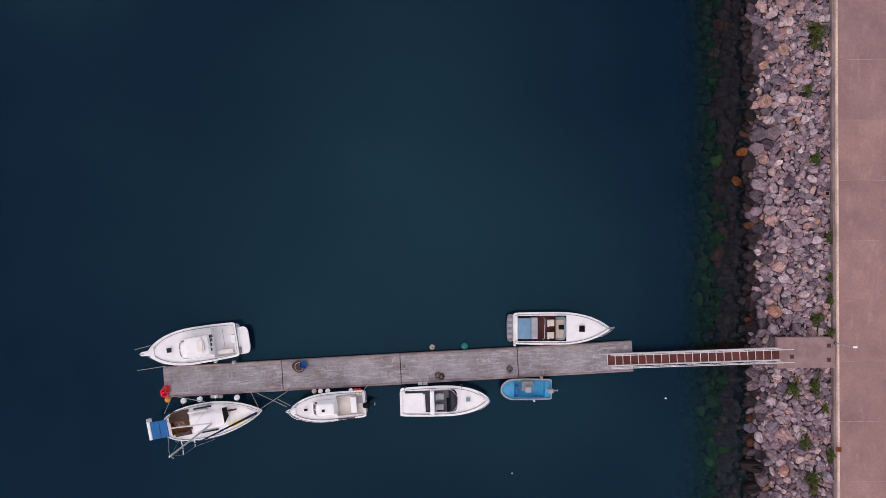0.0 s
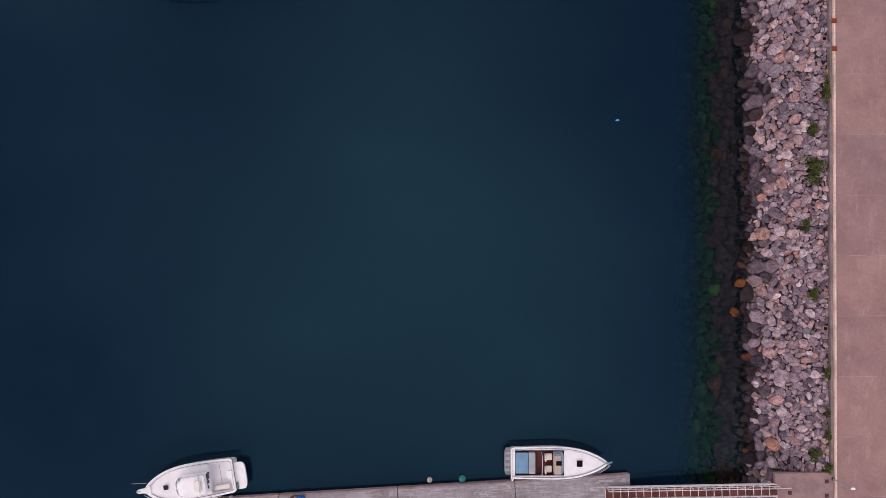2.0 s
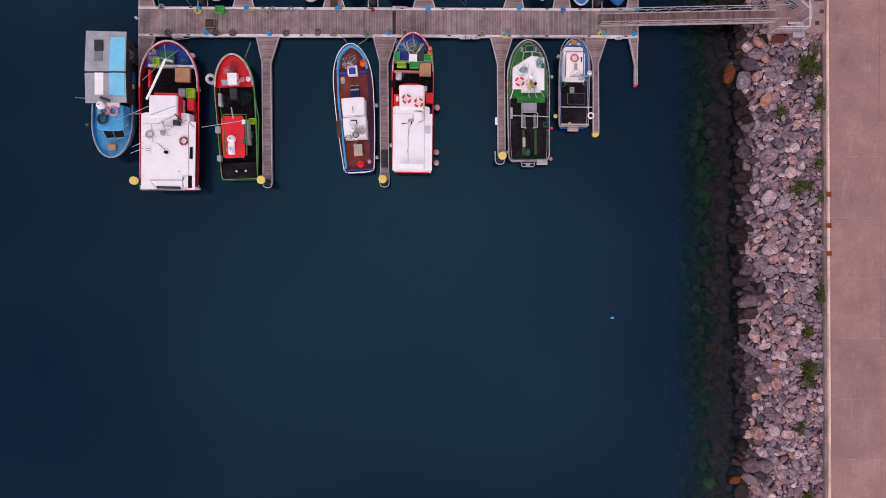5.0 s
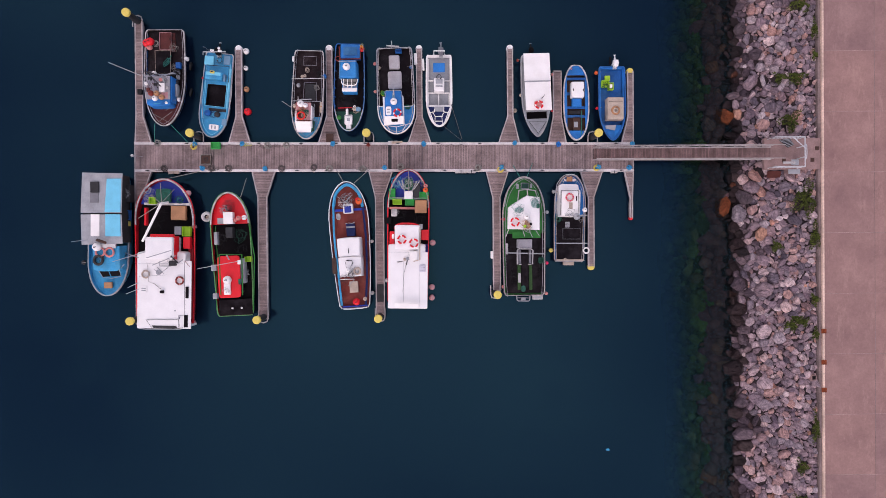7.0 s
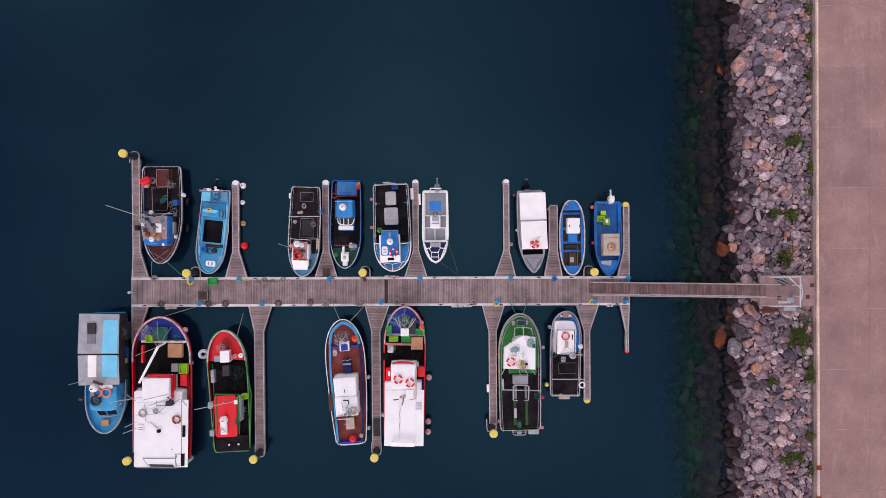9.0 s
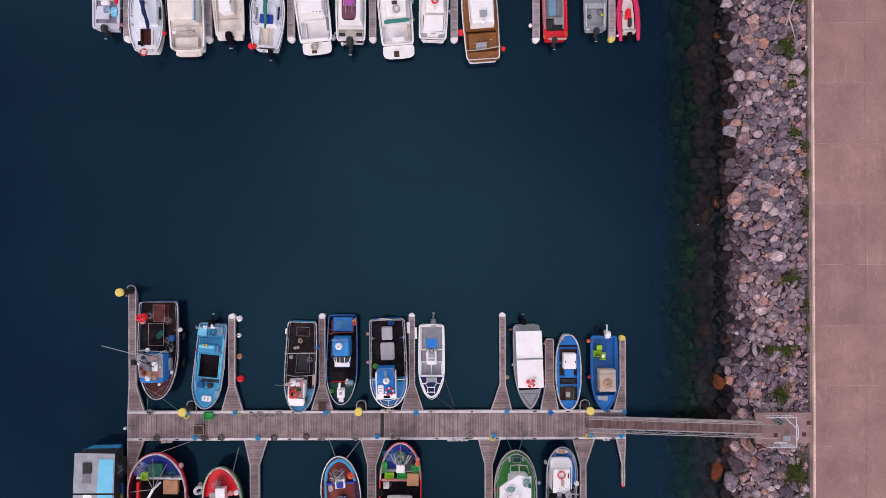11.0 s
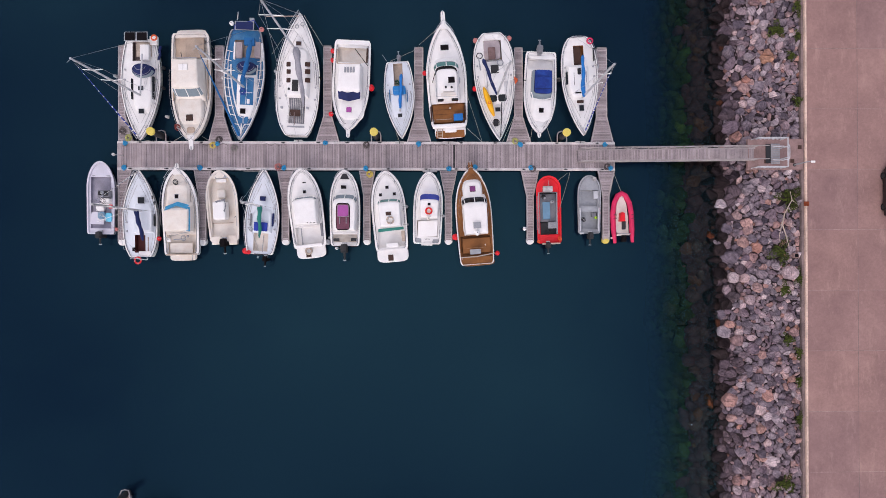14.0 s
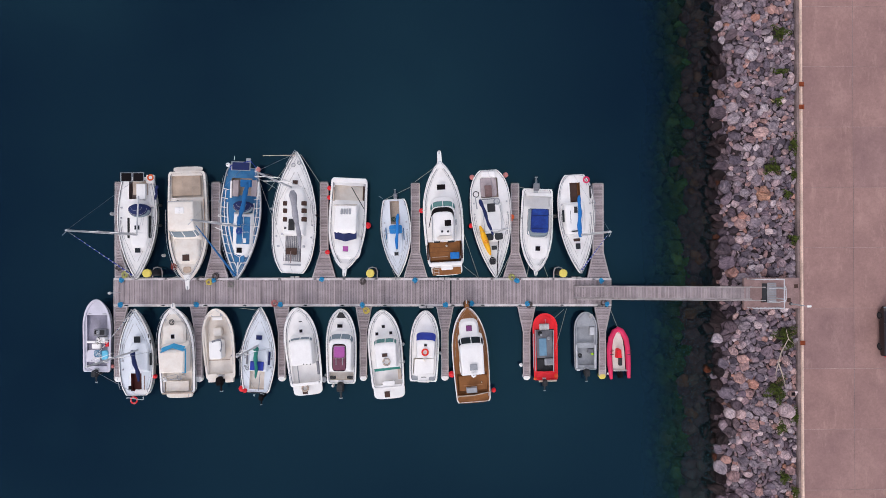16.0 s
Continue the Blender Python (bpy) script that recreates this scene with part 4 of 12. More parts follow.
    def hood(self, name, x0, x1, y0, y1, z0, z1, mat, label=""):
        """A canvas spray hood: a dome over bent tubes, open and highest aft."""
        cx, cy, hx, hy = (x0 + x1) / 2, (y0 + y1) / 2, abs(x1 - x0) / 2, abs(y1 - y0) / 2
        rings = []
        for k in range(6):
            a = 0.5 * math.pi * k / 6
            c = math.cos(a) ** 0.8
            rings.append([(cx + hx * c * math.cos(t), cy - 0.45 * hy * (1 - c) + hy * c * math.sin(t) * (1.0 if math.sin(t) > 0 else 0.72), z0 + (z1 - z0) * math.sin(a)) for t in (math.tau * i / 28 for i in range(28))])
        ob = part(name, loops_bm(rings, False, True), mat, self.root, label, True)
        band = []
        for f in (0.10, 0.36):
            c = math.cos(0.5 * math.pi * f) ** 0.8
            band.append([(cx + 1.02 * hx * c * math.cos(t), cy - 0.45 * hy * (1 - c) + 1.02 * hy * c * math.sin(t), z0 + (z1 - z0) * math.sin(0.5 * math.pi * f) + 0.012) for t in (0.16 + (math.pi - 0.32) * i / 14 for i in range(15))])
        part("hood_window", loops_bm(band, False, False, False), "glasslight", ob, "clear plastic window in the hood")
        for f in (0.45, 0.75):
            c = math.cos(0.5 * math.pi * f) ** 0.8
            z = z0 + (z1 - z0) * math.sin(0.5 * math.pi * f) + 0.02
            part("hood_seam", rod_bm([(cx + 1.01 * hx * c * math.cos(t), cy - 0.45 * hy * (1 - c) + 1.01 * hy * c * math.sin(t), z) for t in (math.pi * i / 14 for i in range(15))], 0.014, 4), "lgrey", ob)
        return ob

    def fittings(self, sail=True):
        """Cleats, a deck seam and, on a yacht, winches and sheet tracks."""
        L = self.L
        for y in (-0.43 * L, 0.36 * L):
            for q in (-1, 1):
                w = q * (self.lip(y) - 0.12)
                if abs(w) > 0.2:
                    part("cleat", rod_bm([(w, y - 0.1, self.top(y) + 0.07), (w, y + 0.1, self.top(y) + 0.07)], 0.022, 5), "steel", self.root)
        self.bowcap(0.02 * L, "lgrey", 0.010, 0.02, 0.26, "deck_seam")
        if sail:
            for q in (-1, 1):
                for y in (-0.2 * L, -0.1 * L):
                    w = q * (self.lip(y) - 0.28)
                    part("winch", rod_bm([(w, y, self.deck_z(y)), (w, y, self.deck_z(y) + 0.18)], [0.09, 0.06], 8), "steel", self.root)
                part("sheet_track", rod_bm([(q * (self.lip(y) - 0.2), y, self.deck_z(y) + 0.05) for y in (-0.08 * L, 0.0, 0.1 * L)], 0.018, 4), "grey", self.root)
                part("jib_sheet", rod_bm([(q * (self.lip(-0.1 * L) - 0.28), -0.1 * L, self.deck_z(0) + 0.1), (q * (self.lip(0.1 * L) - 0.35), 0.1 * L, self.deck_z(0) + 0.06), (q * 0.12, 0.33 * L, self.deck_z(0.33 * L) + 0.1)], 0.010, 4), "rope", self.root)

    def cabin(self, name, x0, x1, y0, y1, z0, z1, mat, taper=0.12, nose=0.25, rake=0.3, label="", glass="", tail=0.05, span=(0.15, 0.88)):
        """A superstructure with a rounded front, sloping sides and a crowned top."""
        x0, x1, y0, y1 = min(x0, x1), max(x0, x1), min(y0, y1), max(y0, y1)
        cx, hx, hy, cy = (x0 + x1) / 2, (x1 - x0) / 2, (y1 - y0) / 2, (y0 + y1) / 2
        pts = []
        ks = [0, 0.5, 0.85, 0.97, 1]
        pts += [(hx * (1 - tail * (1 - k) ** 2), -hy + k * 2 * hy * (1 - nose) * 0.999) for k in ks]
        for k in range(1, 8):
            a = 0.5 * math.pi * k / 8
            pts.append((hx * math.cos(a) ** 0.6, hy - 2 * hy * nose * (1 - math.sin(a) ** 0.8)))
        pts = pts + [(0, hy)] + [(-a, b) for a, b in pts[::-1]]

        def level(z, inset, back, k=0.0):
            return [(cx + x * (1 - inset / hx) + math.copysign(k, x), cy + y * (1 - inset / hy) - back * max(0, y / hy) + (k if y > 0 else 0), z) for x, y in pts]
        h = z1 - z0
        ob = part(name, loops_bm([level(z0, 0, 0), level(z1 - 0.10, taper * 0.8, rake * 0.85), level(z1 - 0.03, taper + 0.03, rake), level(z1, taper + 0.14, rake + 0.08)], False, True), mat, self.root, label)
        if glass:
            lo, hi = (0.40, 0.84) if glass.startswith("glass") and span == (0.15, 0.88) else span
            f = h / (h - 0.1)
            a, b = (level(z0 + q * h, taper * 0.8 * q * f, rake * 0.85 * q * f, 0.025) for q in (lo, hi))
            k = len(a)
            bm = bmesh.new()
            for i in range(4, k - 5):
                bm.faces.new([bm.verts.new(p) for p in (a[i], a[i + 1], b[i + 1], b[i])])
            screen = part("windscreen", bm, glass, ob, "dark tinted windscreen")
            if glass.startswith("glass"):
                for i in (4, k // 2 - 4, k // 2, k // 2 + 4, k - 5):
                    part("mullion", rod_bm([a[i], b[i]], 0.035, 5), "white", screen)
                part("lower_frame", rod_bm(a[4:k - 4], 0.022, 4), "lgrey", screen)
        return ob

    def pane(self, name, pts, mat, t=0.03, label=""):
        """A flat panel of four corners with a little thickness."""
        p = [Vector(q) for q in pts]
        nrm = (p[1] - p[0]).cross(p[-1] - p[0]).normalized() * t
        if nrm.z < 0:
            nrm = -nrm
        return part(name, loops_bm([[q - nrm for q in p], p]), mat, self.root, label)

    def rod(self, name, a, b, r, mat, label="", r2=None):
        return part(name, rod_bm([a, b], r if r2 is None else [r, r2]), mat, self.root, label)

    def line(self, name, pts, r, mat, label=""):
        if name in ("bow_rail", "inner_rail", "guard_rail", "toe_line", "pushpit", "screen_rail") and len(pts) > 3:
            v = [Vector(p) for p in pts]
            v = [2 * v[0] - v[1]] + v + [2 * v[-1] - v[-2]]
            pts = []
            for a, b, c, d in zip(v, v[1:], v[2:], v[3:]):
                for k in range(5):
                    t = k / 5
                    pts.append(0.5 * (2 * b + (c - a) * t + (2 * a - 5 * b + 4 * c - d) * t * t + (3 * b - a - 3 * c + d) * t ** 3))
            pts.append(v[-2])
        return part(name, rod_bm(pts, r, 5), mat, self.root, label)

    def ring(self, name, x, y, z, R, mat, r=None, label="", tilt=(0, 0)):
        return part(name, ring_bm(x, y, z, R, r or R * 0.28, tilt, 16, 6), mat, self.root, label, True)

    def lifebuoy(self, x, y, z, R=0.3, mats=("red", "white")):
        """A lifebuoy in eight coloured segments."""
        root = thing("lifebuoy", "red and white lifebuoy lying on a cabin roof" if mats[0] == "red" else "pale lifebuoy lying on a cabin roof", "lifebuoy", self.m @ pose(x, y, z))
        for k in range(8):
            a0, wide = 0.5 * math.pi * (k // 2) + (1.12 if k % 2 else 0.0) + 0.4, 0.45 if k % 2 else 1.12
            part("segment", rod_bm([(R * math.cos(a0 + wide * d), R * math.sin(a0 + wide * d), 0.06) for d in (0, 0.25, 0.5, 0.75, 1)], 0.075, 6), mats[k % 2], root, smooth=True)
        return root

    def hatch(self, x, y, w, d, z, mat="glass", frame_mat="steel"):
        h = self.box("hatch", x - w / 2, x + w / 2, y - d / 2, y + d / 2, z, z + 0.05, frame_mat, 0.01)
        self.box("hatch_glass", x - w / 2 + 0.03, x + w / 2 - 0.03, y - d / 2 + 0.03, y + d / 2 - 0.03, z + 0.03, z + 0.065, mat, 0.01, parent=h)

    def guard(self, y0=-0.3, y1=0.5, h=0.55, mat="steel", inset=0.08, n=7):
        """Stanchions with a rail along both sides; y in lengths of the boat."""
        for s in (-1, 1):
            pts = []
            for k in range(n):
                u = y0 + (y1 - y0) * k / (n - 1)
                w = max(0.04, self.half(min(0.995, u + 0.5)) - inset)
                pts.append(Vector((s * w, u * self.L * 0.985, self.top(u * self.L))))
            up = Vector((0, 0, h))
            part("guard_rail", rod_bm([p + up for p in pts], 0.013, 5), mat, self.root)
            for p in pts[::1]:
                part("stanchion", rod_bm([p, p + up], 0.010, 5), mat, self.root)

    def pulpit(self, h=0.6, mat="steel", back=0.12):
        self_top = self.top(self.L / 2)
        pts = []
        for k in (-1.0, -0.7, -0.35, 0, 0.35, 0.7, 1.0):
            u = 1 - back * k * k
            w = max(0.05, self.half(min(u, 0.998)) - 0.05)
            pts.append((math.copysign(w, k) if k else 0.0, self.L * (u - 0.5) + 0.03, self_top + h))
        part("pulpit", rod_bm(pts, 0.022, 5), mat, self.root, "steel bow rail")
        for p in (pts[0], pts[2], pts[4], pts[6]):
            part("stanchion", rod_bm([(p[0], p[1], self_top - 0.1), p], 0.018, 5), mat, self.root)

    def sprit(self, length=0.7, w=0.35, mat="white", z=None):
        """A bow platform with an anchor roller."""
        y, z = self.L / 2, z or self.top(self.L / 2)
        def lp(h):
            return [(-w * 0.95, y - 0.55, h), (-w * 0.5, y + 0.05, h), (-w * 0.42, y + length - 0.1, h), (-w * 0.2, y + length, h), (w * 0.2, y + length, h), (w * 0.42, y + length - 0.1, h), (w * 0.5, y + 0.05, h), (w * 0.95, y - 0.55, h)]
        part("bow_platform", loops_bm([lp(z - 0.08), lp(z + 0.05)]), mat, self.root)
        part("anchor", rod_bm([(0, y + length - 0.3, z + 0.08), (0, y + length + 0.05, z + 0.06)], 0.05), "steel", self.root)

    def outboard(self, x, y, mat="black", s=1.0, turn=0):
        """An outboard engine on the transom, its cowl raised above the stern."""
        z = self.top(y)
        root = part("outboard_engine", loops_bm([[(x + s * a * k, y + s * (b * k - 0.28), z + s * h) for a, b in ((-0.2, -0.28), (0.2, -0.28), (0.24, 0), (0.18, 0.25), (0, 0.3), (-0.18, 0.25), (-0.24, 0))]
                                                 for h, k in ((0.05, 0.75), (0.15, 1.0), (0.4, 0.95), (0.55, 0.65))]), mat, self.root, "outboard engine with a dark cowl")
        part("shaft", box_bm(x - 0.07 * s, x + 0.07 * s, y - 0.5 * s, y - 0.25 * s, -0.4, z + 0.1, 0.02), mat, root)
        part("bracket", box_bm(x - 0.16 * s, x + 0.16 * s, y - 0.15 * s, y + 0.1 * s, z - 0.2, z + 0.1, 0.02), "steel", root)
        part("tilted_leg", rod_bm([(x, y - 0.5 * s, z + 0.1), (x, y - 1.0 * s, z + 0.05)], [0.09 * s, 0.05 * s]), mat, root)
        part("propeller", rod_bm([(x - 0.1 * s, y - 1.02 * s, z + 0.06), (x + 0.1 * s, y - 1.02 * s, z + 0.02)], 0.045 * s, 5), "lgrey", root)

    def mast(self, x, y, z0, z1, mat="alu", spreaders=(0.45, 0.72), w=1.1, forestay=True, backstay=True, jib="", boom=None):
        """A mast with spreaders, shrouds and stays."""
        m = part("mast", rod_bm([(x, y, z0), (x, y, z1)], [0.10, 0.075], 8), mat, self.root, "tall aluminium mast")
        hw = self.half(min(0.98, max(0.05, y / self.L + 0.5))) - 0.05
        for s in (-1, 1):
            pts = [(x + s * hw, y - 0.1, self.top(y))]
            for f in spreaders:
                z = z0 + (z1 - z0) * f
                part("spreader", rod_bm([(x, y, z), (x + s * 0.75 * w * (1.1 - 0.45 * f), y - 0.05, z + 0.05)], 0.035, 5), "white", m)
                pts.append((x + s * 0.75 * w * (1.1 - 0.45 * f), y - 0.05, z + 0.05))
            pts.append((x, y, z1 - 0.1))
            part("shroud", rod_bm(pts, 0.012, 4), "steel", m)
        top = (x, y, z1 - 0.05)
        bow = (0, self.L / 2 - 0.1, self.top(self.L / 2))
        if forestay:
            part("forestay", rod_bm([bow, top], 0.014, 4), "steel", m)
        if backstay:
            part("backstay", rod_bm([(0, -self.L / 2 + 0.1, self.top(-self.L / 2)), top], 0.012, 4), "steel", m)
        if jib:
            b, t = Vector(bow), Vector(top)
            ks = [0.06 + 0.86 * k / 40 for k in range(41)]
            if "," in jib:
                base, band = jib.split(",")
                part("furled_jib", rod_bm([b.lerp(t, k) for k in ks], [0.055 * (1.15 - k) for k in ks]), base, m, "furled headsail with a coloured edge")
                for k in ks[::3]:
                    part("jib_band", rod_bm([b.lerp(t, k), b.lerp(t, k + 0.013)], 0.062 * (1.18 - k)), band, m)
            else:
                part("furled_jib", rod_bm([b.lerp(t, k) for k in ks], [0.10 * (1.2 - k) for k in ks]), jib, m, "furled headsail in its cover")
        part("masthead", rod_bm([(x - 0.1, y, z1), (x + 0.15, y + 0.35, z1 + 0.15)], 0.02, 4), "steel", m)
        return m

    def cover(self, name, a, b, r0, r1, mat, label=""):
        """A lumpy stowed sail or cover along a boom."""
        a, b = Vector(a), Vector(b)
        pts, rs = [], []
        for k in range(15):
            f = k / 14
            pts.append(a.lerp(b, f) + Vector((0.03 * math.sin(11 * f + a.x), 0, 0.03 * math.sin(7 * f))))
            rs.append((r0 + (r1 - r0) * f) * (1 + 0.15 * math.sin(19 * f)) * (0.55 if k in (0, 14) else 1))
        return part(name, rod_bm(pts, rs, 8), mat, self.root, label, True)

    def kayak(self, a, b, w, mat):
        """A slim sit-on kayak lashed on deck from a to b."""
        a, b = Vector(a), Vector(b)
        root = thing("kayak", "bright yellow kayak lashed on the side deck", "kayak", self.m)
        ks = [k / 16 for k in range(17)]
        part("shell", rod_bm([a.lerp(b, k) for k in ks], [w * max(0.08, math.sin(math.pi * (0.04 + 0.92 * k)) ** 0.6) for k in ks], 10), mat, root, smooth=True)
        c = a.lerp(b, 0.55)
        part("seat_well", ring_bm(c.x, c.y, c.z + w * 0.9, w * 0.45, 0.03), "orange", root)

    def crate(self, x0, x1, y0, y1, z0, h, mat, label):
        """An open fish crate standing in the boat."""
        x0, x1, y0, y1 = min(x0, x1), max(x0, x1), min(y0, y1), max(y0, y1)
        cx, cy, hx, hy = (x0 + x1) / 2, (y0 + y1) / 2, (x1 - x0) / 2, (y1 - y0) / 2
        root = thing("fish_crate", label, "crate", self.m @ pose(cx, cy, z0))
        t = 0.04
        part("floor", box_bm(-hx + t, hx - t, -hy + t, hy - t, 0, 0.35 * h), mat, root)
        for q in ((-hx, hx, -hy, -hy + t), (-hx, hx, hy - t, hy), (-hx, -hx + t, -hy + t, hy - t), (hx - t, hx, -hy + t, hy - t)):
            part("side", box_bm(*q, 0, h, 0.01), mat, root)
        return root

    def buoy(self, x, y, z, R, mat, label="round plastic buoy"):
        root = thing("buoy", label, "buoy", self.m @ pose(x, y, z))
        part("ball", ball_bm(0, 0, 0, R), mat, root, smooth=True)
        part("eye", ring_bm(0, 0, R * 0.98, R * 0.22, R * 0.09, (1.2, 0.3), 8, 5), "dgrey", root)
        return root

    def fender(self, x, y, mat="white", R=0.14, length=0.6, flat=False):
        z = self.top(y) - 0.25
        root = thing("fender", "inflatable boat fender hung over the side", "fender", self.m @ pose(x, y, z), "fenders")
        if flat:
            part("ball", ball_bm(0, 0, 0, R), mat, root, smooth=True)
        else:
            part("tube", rod_bm([(0, 0, -length / 2), (0, 0, -length / 2 + R), (0, 0, length / 2 - R), (0, 0, length / 2)], [R * 0.4, R, R, R * 0.4], 8), mat, root, smooth=True)
        part("lanyard", rod_bm([(0, 0, length / 2 if not flat else R), (-0.35 * math.copysign(1, x), 0, 0.32)], 0.012, 4), "rope", root)

    def coil(self, x, y, z, R, mat="rope"):
        root = thing("rope_coil", "coil of mooring rope", "rope", self.m @ pose(x, y, z))
        for k in range(3):
            part("turn", ring_bm(0.04 * math.sin(2.1 * k), 0.04 * math.cos(3 * k), 0.03 + 0.035 * k, R * (1 - 0.17 * k), 0.022, (0.06, 0.05 * k), 12, 5), mat, root)

    def tangle(self, x, y, z, R, mat, seed=0, n=3):
        """A loose tangle of line or netting on deck."""
        rng = random.Random(seed)
        root = thing("line_tangle", "loose tangle of fishing line and netting on deck", "fishing line", self.m @ pose(x, y, z))
        for _ in range(n):
            a, pts = rng.uniform(0, math.tau), []
            for k in range(16):
                a += rng.uniform(0.3, 1.1)
                q = R * rng.uniform(0.2, 1.0)
                pts.append((q * math.cos(a), q * math.sin(a), 0.04 + 0.12 * rng.random()))
            part("strand", rod_bm(pts, 0.010, 4), mat, root)

    def seat(self, x, y, z, w=0.5, d=0.5, mat="cream"):
        s = self.box("seat", x - w / 2, x + w / 2, y - d / 2, y + d / 2, z, z + 0.14, mat, 0.06)
        self.box("seat_back", x - w / 2, x + w / 2, y - d / 2 - 0.08, y - d / 2 + 0.04, z + 0.05, z + 0.5, mat, 0.04, parent=s)

    def wheel(self, x, y, z, R=0.35):
        part("steering_wheel", ring_bm(x, y, z, R, 0.02, (1.2, 0)), "steel", self.root)

# boats at the old pontoon

b = Boat('motor_yacht', 'white motor yacht with a cream aft deck and bathing platform', -21.43, -8.51, -261.63, 7.69, 3.19, form='cruiser', sheer=(1.1, 1.5), rim=0.2, wells=((-3.54, -1.69, 1.28, 0.5, 'offwhite'),))
b.sprit(0.65, 0.4)
b.cabin('deckhouse', -1.04, 0.73, -1.78, 1.3, 1.25, 2.1, 'white', nose=0.3, rake=0.45, taper=0.2, glass='glasslight')
b.box('flybridge', -0.83, 0.88, -1.88, 0.24, 2, 2.4, 'white', 0.12)
b.box('aft_window', 0.53, 0.8, -1.94, -1.8, 1.5, 2.1, 'glass')
b.box('aft_window', 0.19, 0.47, -1.88, -1.74, 1.5, 2.1, 'glass')
b.box('aft_window', -0.2, 0.07, -1.82, -1.69, 1.5, 2.1, 'glass')
b.box('aft_window', -0.63, -0.35, -1.76, -1.62, 1.5, 2.1, 'glass')
b.hatch(-0.03, 2.02, 0.45, 0.45, 1.42, 'glass', 'steel')
b.box('bathing_platform', -1.42, 1, -4.8, -3.66, 0.6, 0.85, 'white', 0.08)
b.box('stern_seat', -0.26, 0.45, -3.74, -3.35, 0.9, 1.25, 'white')
b.box('transom_door', -1.34, -0.73, -4.02, -3.71, 0.55, 1, 'grey')
b.line('radar_frame', ((0.85, -1.29, 2.4), (0.74, -1.61, 3), (-0.11, -1.57, 3), (-0.62, -1.27, 2.4)), 0.03, 'steel')
b.guard(-0.35, 0.48)
b.fender(-2.02, -3.17, 'dirtywhite', 0.16)
b.fender(-1.69, -1.62, 'dirtywhite', 0.16)
b.line('mooring_line', ((0.63, 3.54, 1.5), (0.37, 5.56, 0.3)), 0.03, 'rope')
b.line('mooring_line', ((-1.36, 2.55, 1.4), (-1.5, 5.61, 0.3)), 0.03, 'rope')
b.line('hardtop_rail', ((0.86, 0.3, 2.42), (0.9, -1.8, 2.45), (0.1, -1.9, 2.45), (-0.86, -1.75, 2.45), (-0.9, 0.2, 2.42)), 0.02, 'steel')
b.oval('helm_seat', -0.45, 0.5, -1.5, -0.9, 2.4, 2.6, 'cream', 0.4)
b.oval('cockpit_cushion', -1.15, -0.75, -3.3, -1.95, 0.8, 0.98, 'cream', 0.35)
b.rod('cockpit_line', (-0.6, -2.6, 0.86), (1.1, -2.6, 0.86), 0.02, 'lgrey')

b = Boat('sailing_yacht', 'white sailing yacht with teak cockpit and blue stern awning', -19.71, -14.99, -79.81, 8.71, 3.08, form='sail', sheer=(1, 1.3), rim=0.1, wells=((-3.85, -2.19, 0.77, 0.4, 'teak'),))
b.box('awning', -0.94, 0.56, -5.06, -3.62, 2, 2.06, 'awning', label='stretched blue canvas awning')
b.rod('awning_pole', (-0.77, -5.46, 1), (-1, -4.9, 2), 0.02, 'steel')
b.rod('awning_pole', (0.68, -5.73, 1), (0.4, -5.17, 2), 0.02, 'steel')
b.rod('awning_pole', (-0.5, -4.09, 1), (-0.75, -3.57, 2), 0.02, 'steel')
b.rod('awning_pole', (0.93, -4.37, 1), (0.66, -3.84, 2), 0.02, 'steel')
b.box('stern_davit', -1.12, 0.72, -5.66, -5.4, 1.3, 1.5, 'white')
b.box('solar_panel', -1.2, -0.89, -5.6, -5.13, 1.5, 1.55, 'lgrey')
b.cabin('coachroof', -0.77, 0.8, -1.93, 1.57, 1.05, 1.5, 'white', nose=0.45, rake=0.2, taper=0.15)
b.box('companion_slide', -0.88, -0.35, -3.9, -2.15, 1, 1.12, 'brown')
b.box('teak_seat', -1.29, -0.85, -3.74, -2.07, 1, 1.1, 'brown')
b.box('teak_seat', 0.26, 0.59, -2.09, -0.77, 1.15, 1.22, 'brown')
b.box('cabin_window', -1.29, -1.15, -1.55, 0.03, 1.1, 1.35, 'glass')
b.pane('windscreen_hood', ((-0.9, 1.01, 1.5), (-0.97, 1.45, 1.55), (-0.16, 1.51, 1.55), (0.48, 1.02, 1.5)), 'black', label='dark canvas hood')
b.pane('folded_dinghy', ((0.67, 1.18, 1.3), (0.13, 3.33, 1.35), (0.35, 3.39, 1.35), (0.95, 1.56, 1.3)), 'yellow', label='folded yellow dinghy')
b.pane('cover_cloth', ((-0.64, 1.33, 1.3), (-0.61, 2.22, 1.32), (-0.47, 2.16, 1.32), (-0.44, 1.48, 1.3)), 'maroon')
b.mast(0.29, -0.14, 1.4, 9.3, boom=None, jib='navy')
b.rod('boom', (0.03, 0.18, 2.3), (-0.16, -3.31, 2.2), 0.06, 'alu')
b.rod('backstay_pole', (0.44, -4.12, 1.1), (1.15, -2.64, 4.5), 0.03, 'steel')
b.guard(-0.4, 0.49, 0.6, 'steel', 0.05, 8)
b.pulpit(0.6)
b.fender(-2.03, -2.47, 'white', 0.26, flat=True)
b.fender(-1.89, -1.03, 'white', 0.26, flat=True)
b.fender(-1.45, 2.27, 'white', 0.26, flat=True)
b.fender(-1.88, 0.44, 'white', 0.14)
b.line('mooring_line', ((-1.64, 3.41, 0.55), (-0.3, 4.11, 1.3)), 0.03, 'rope')
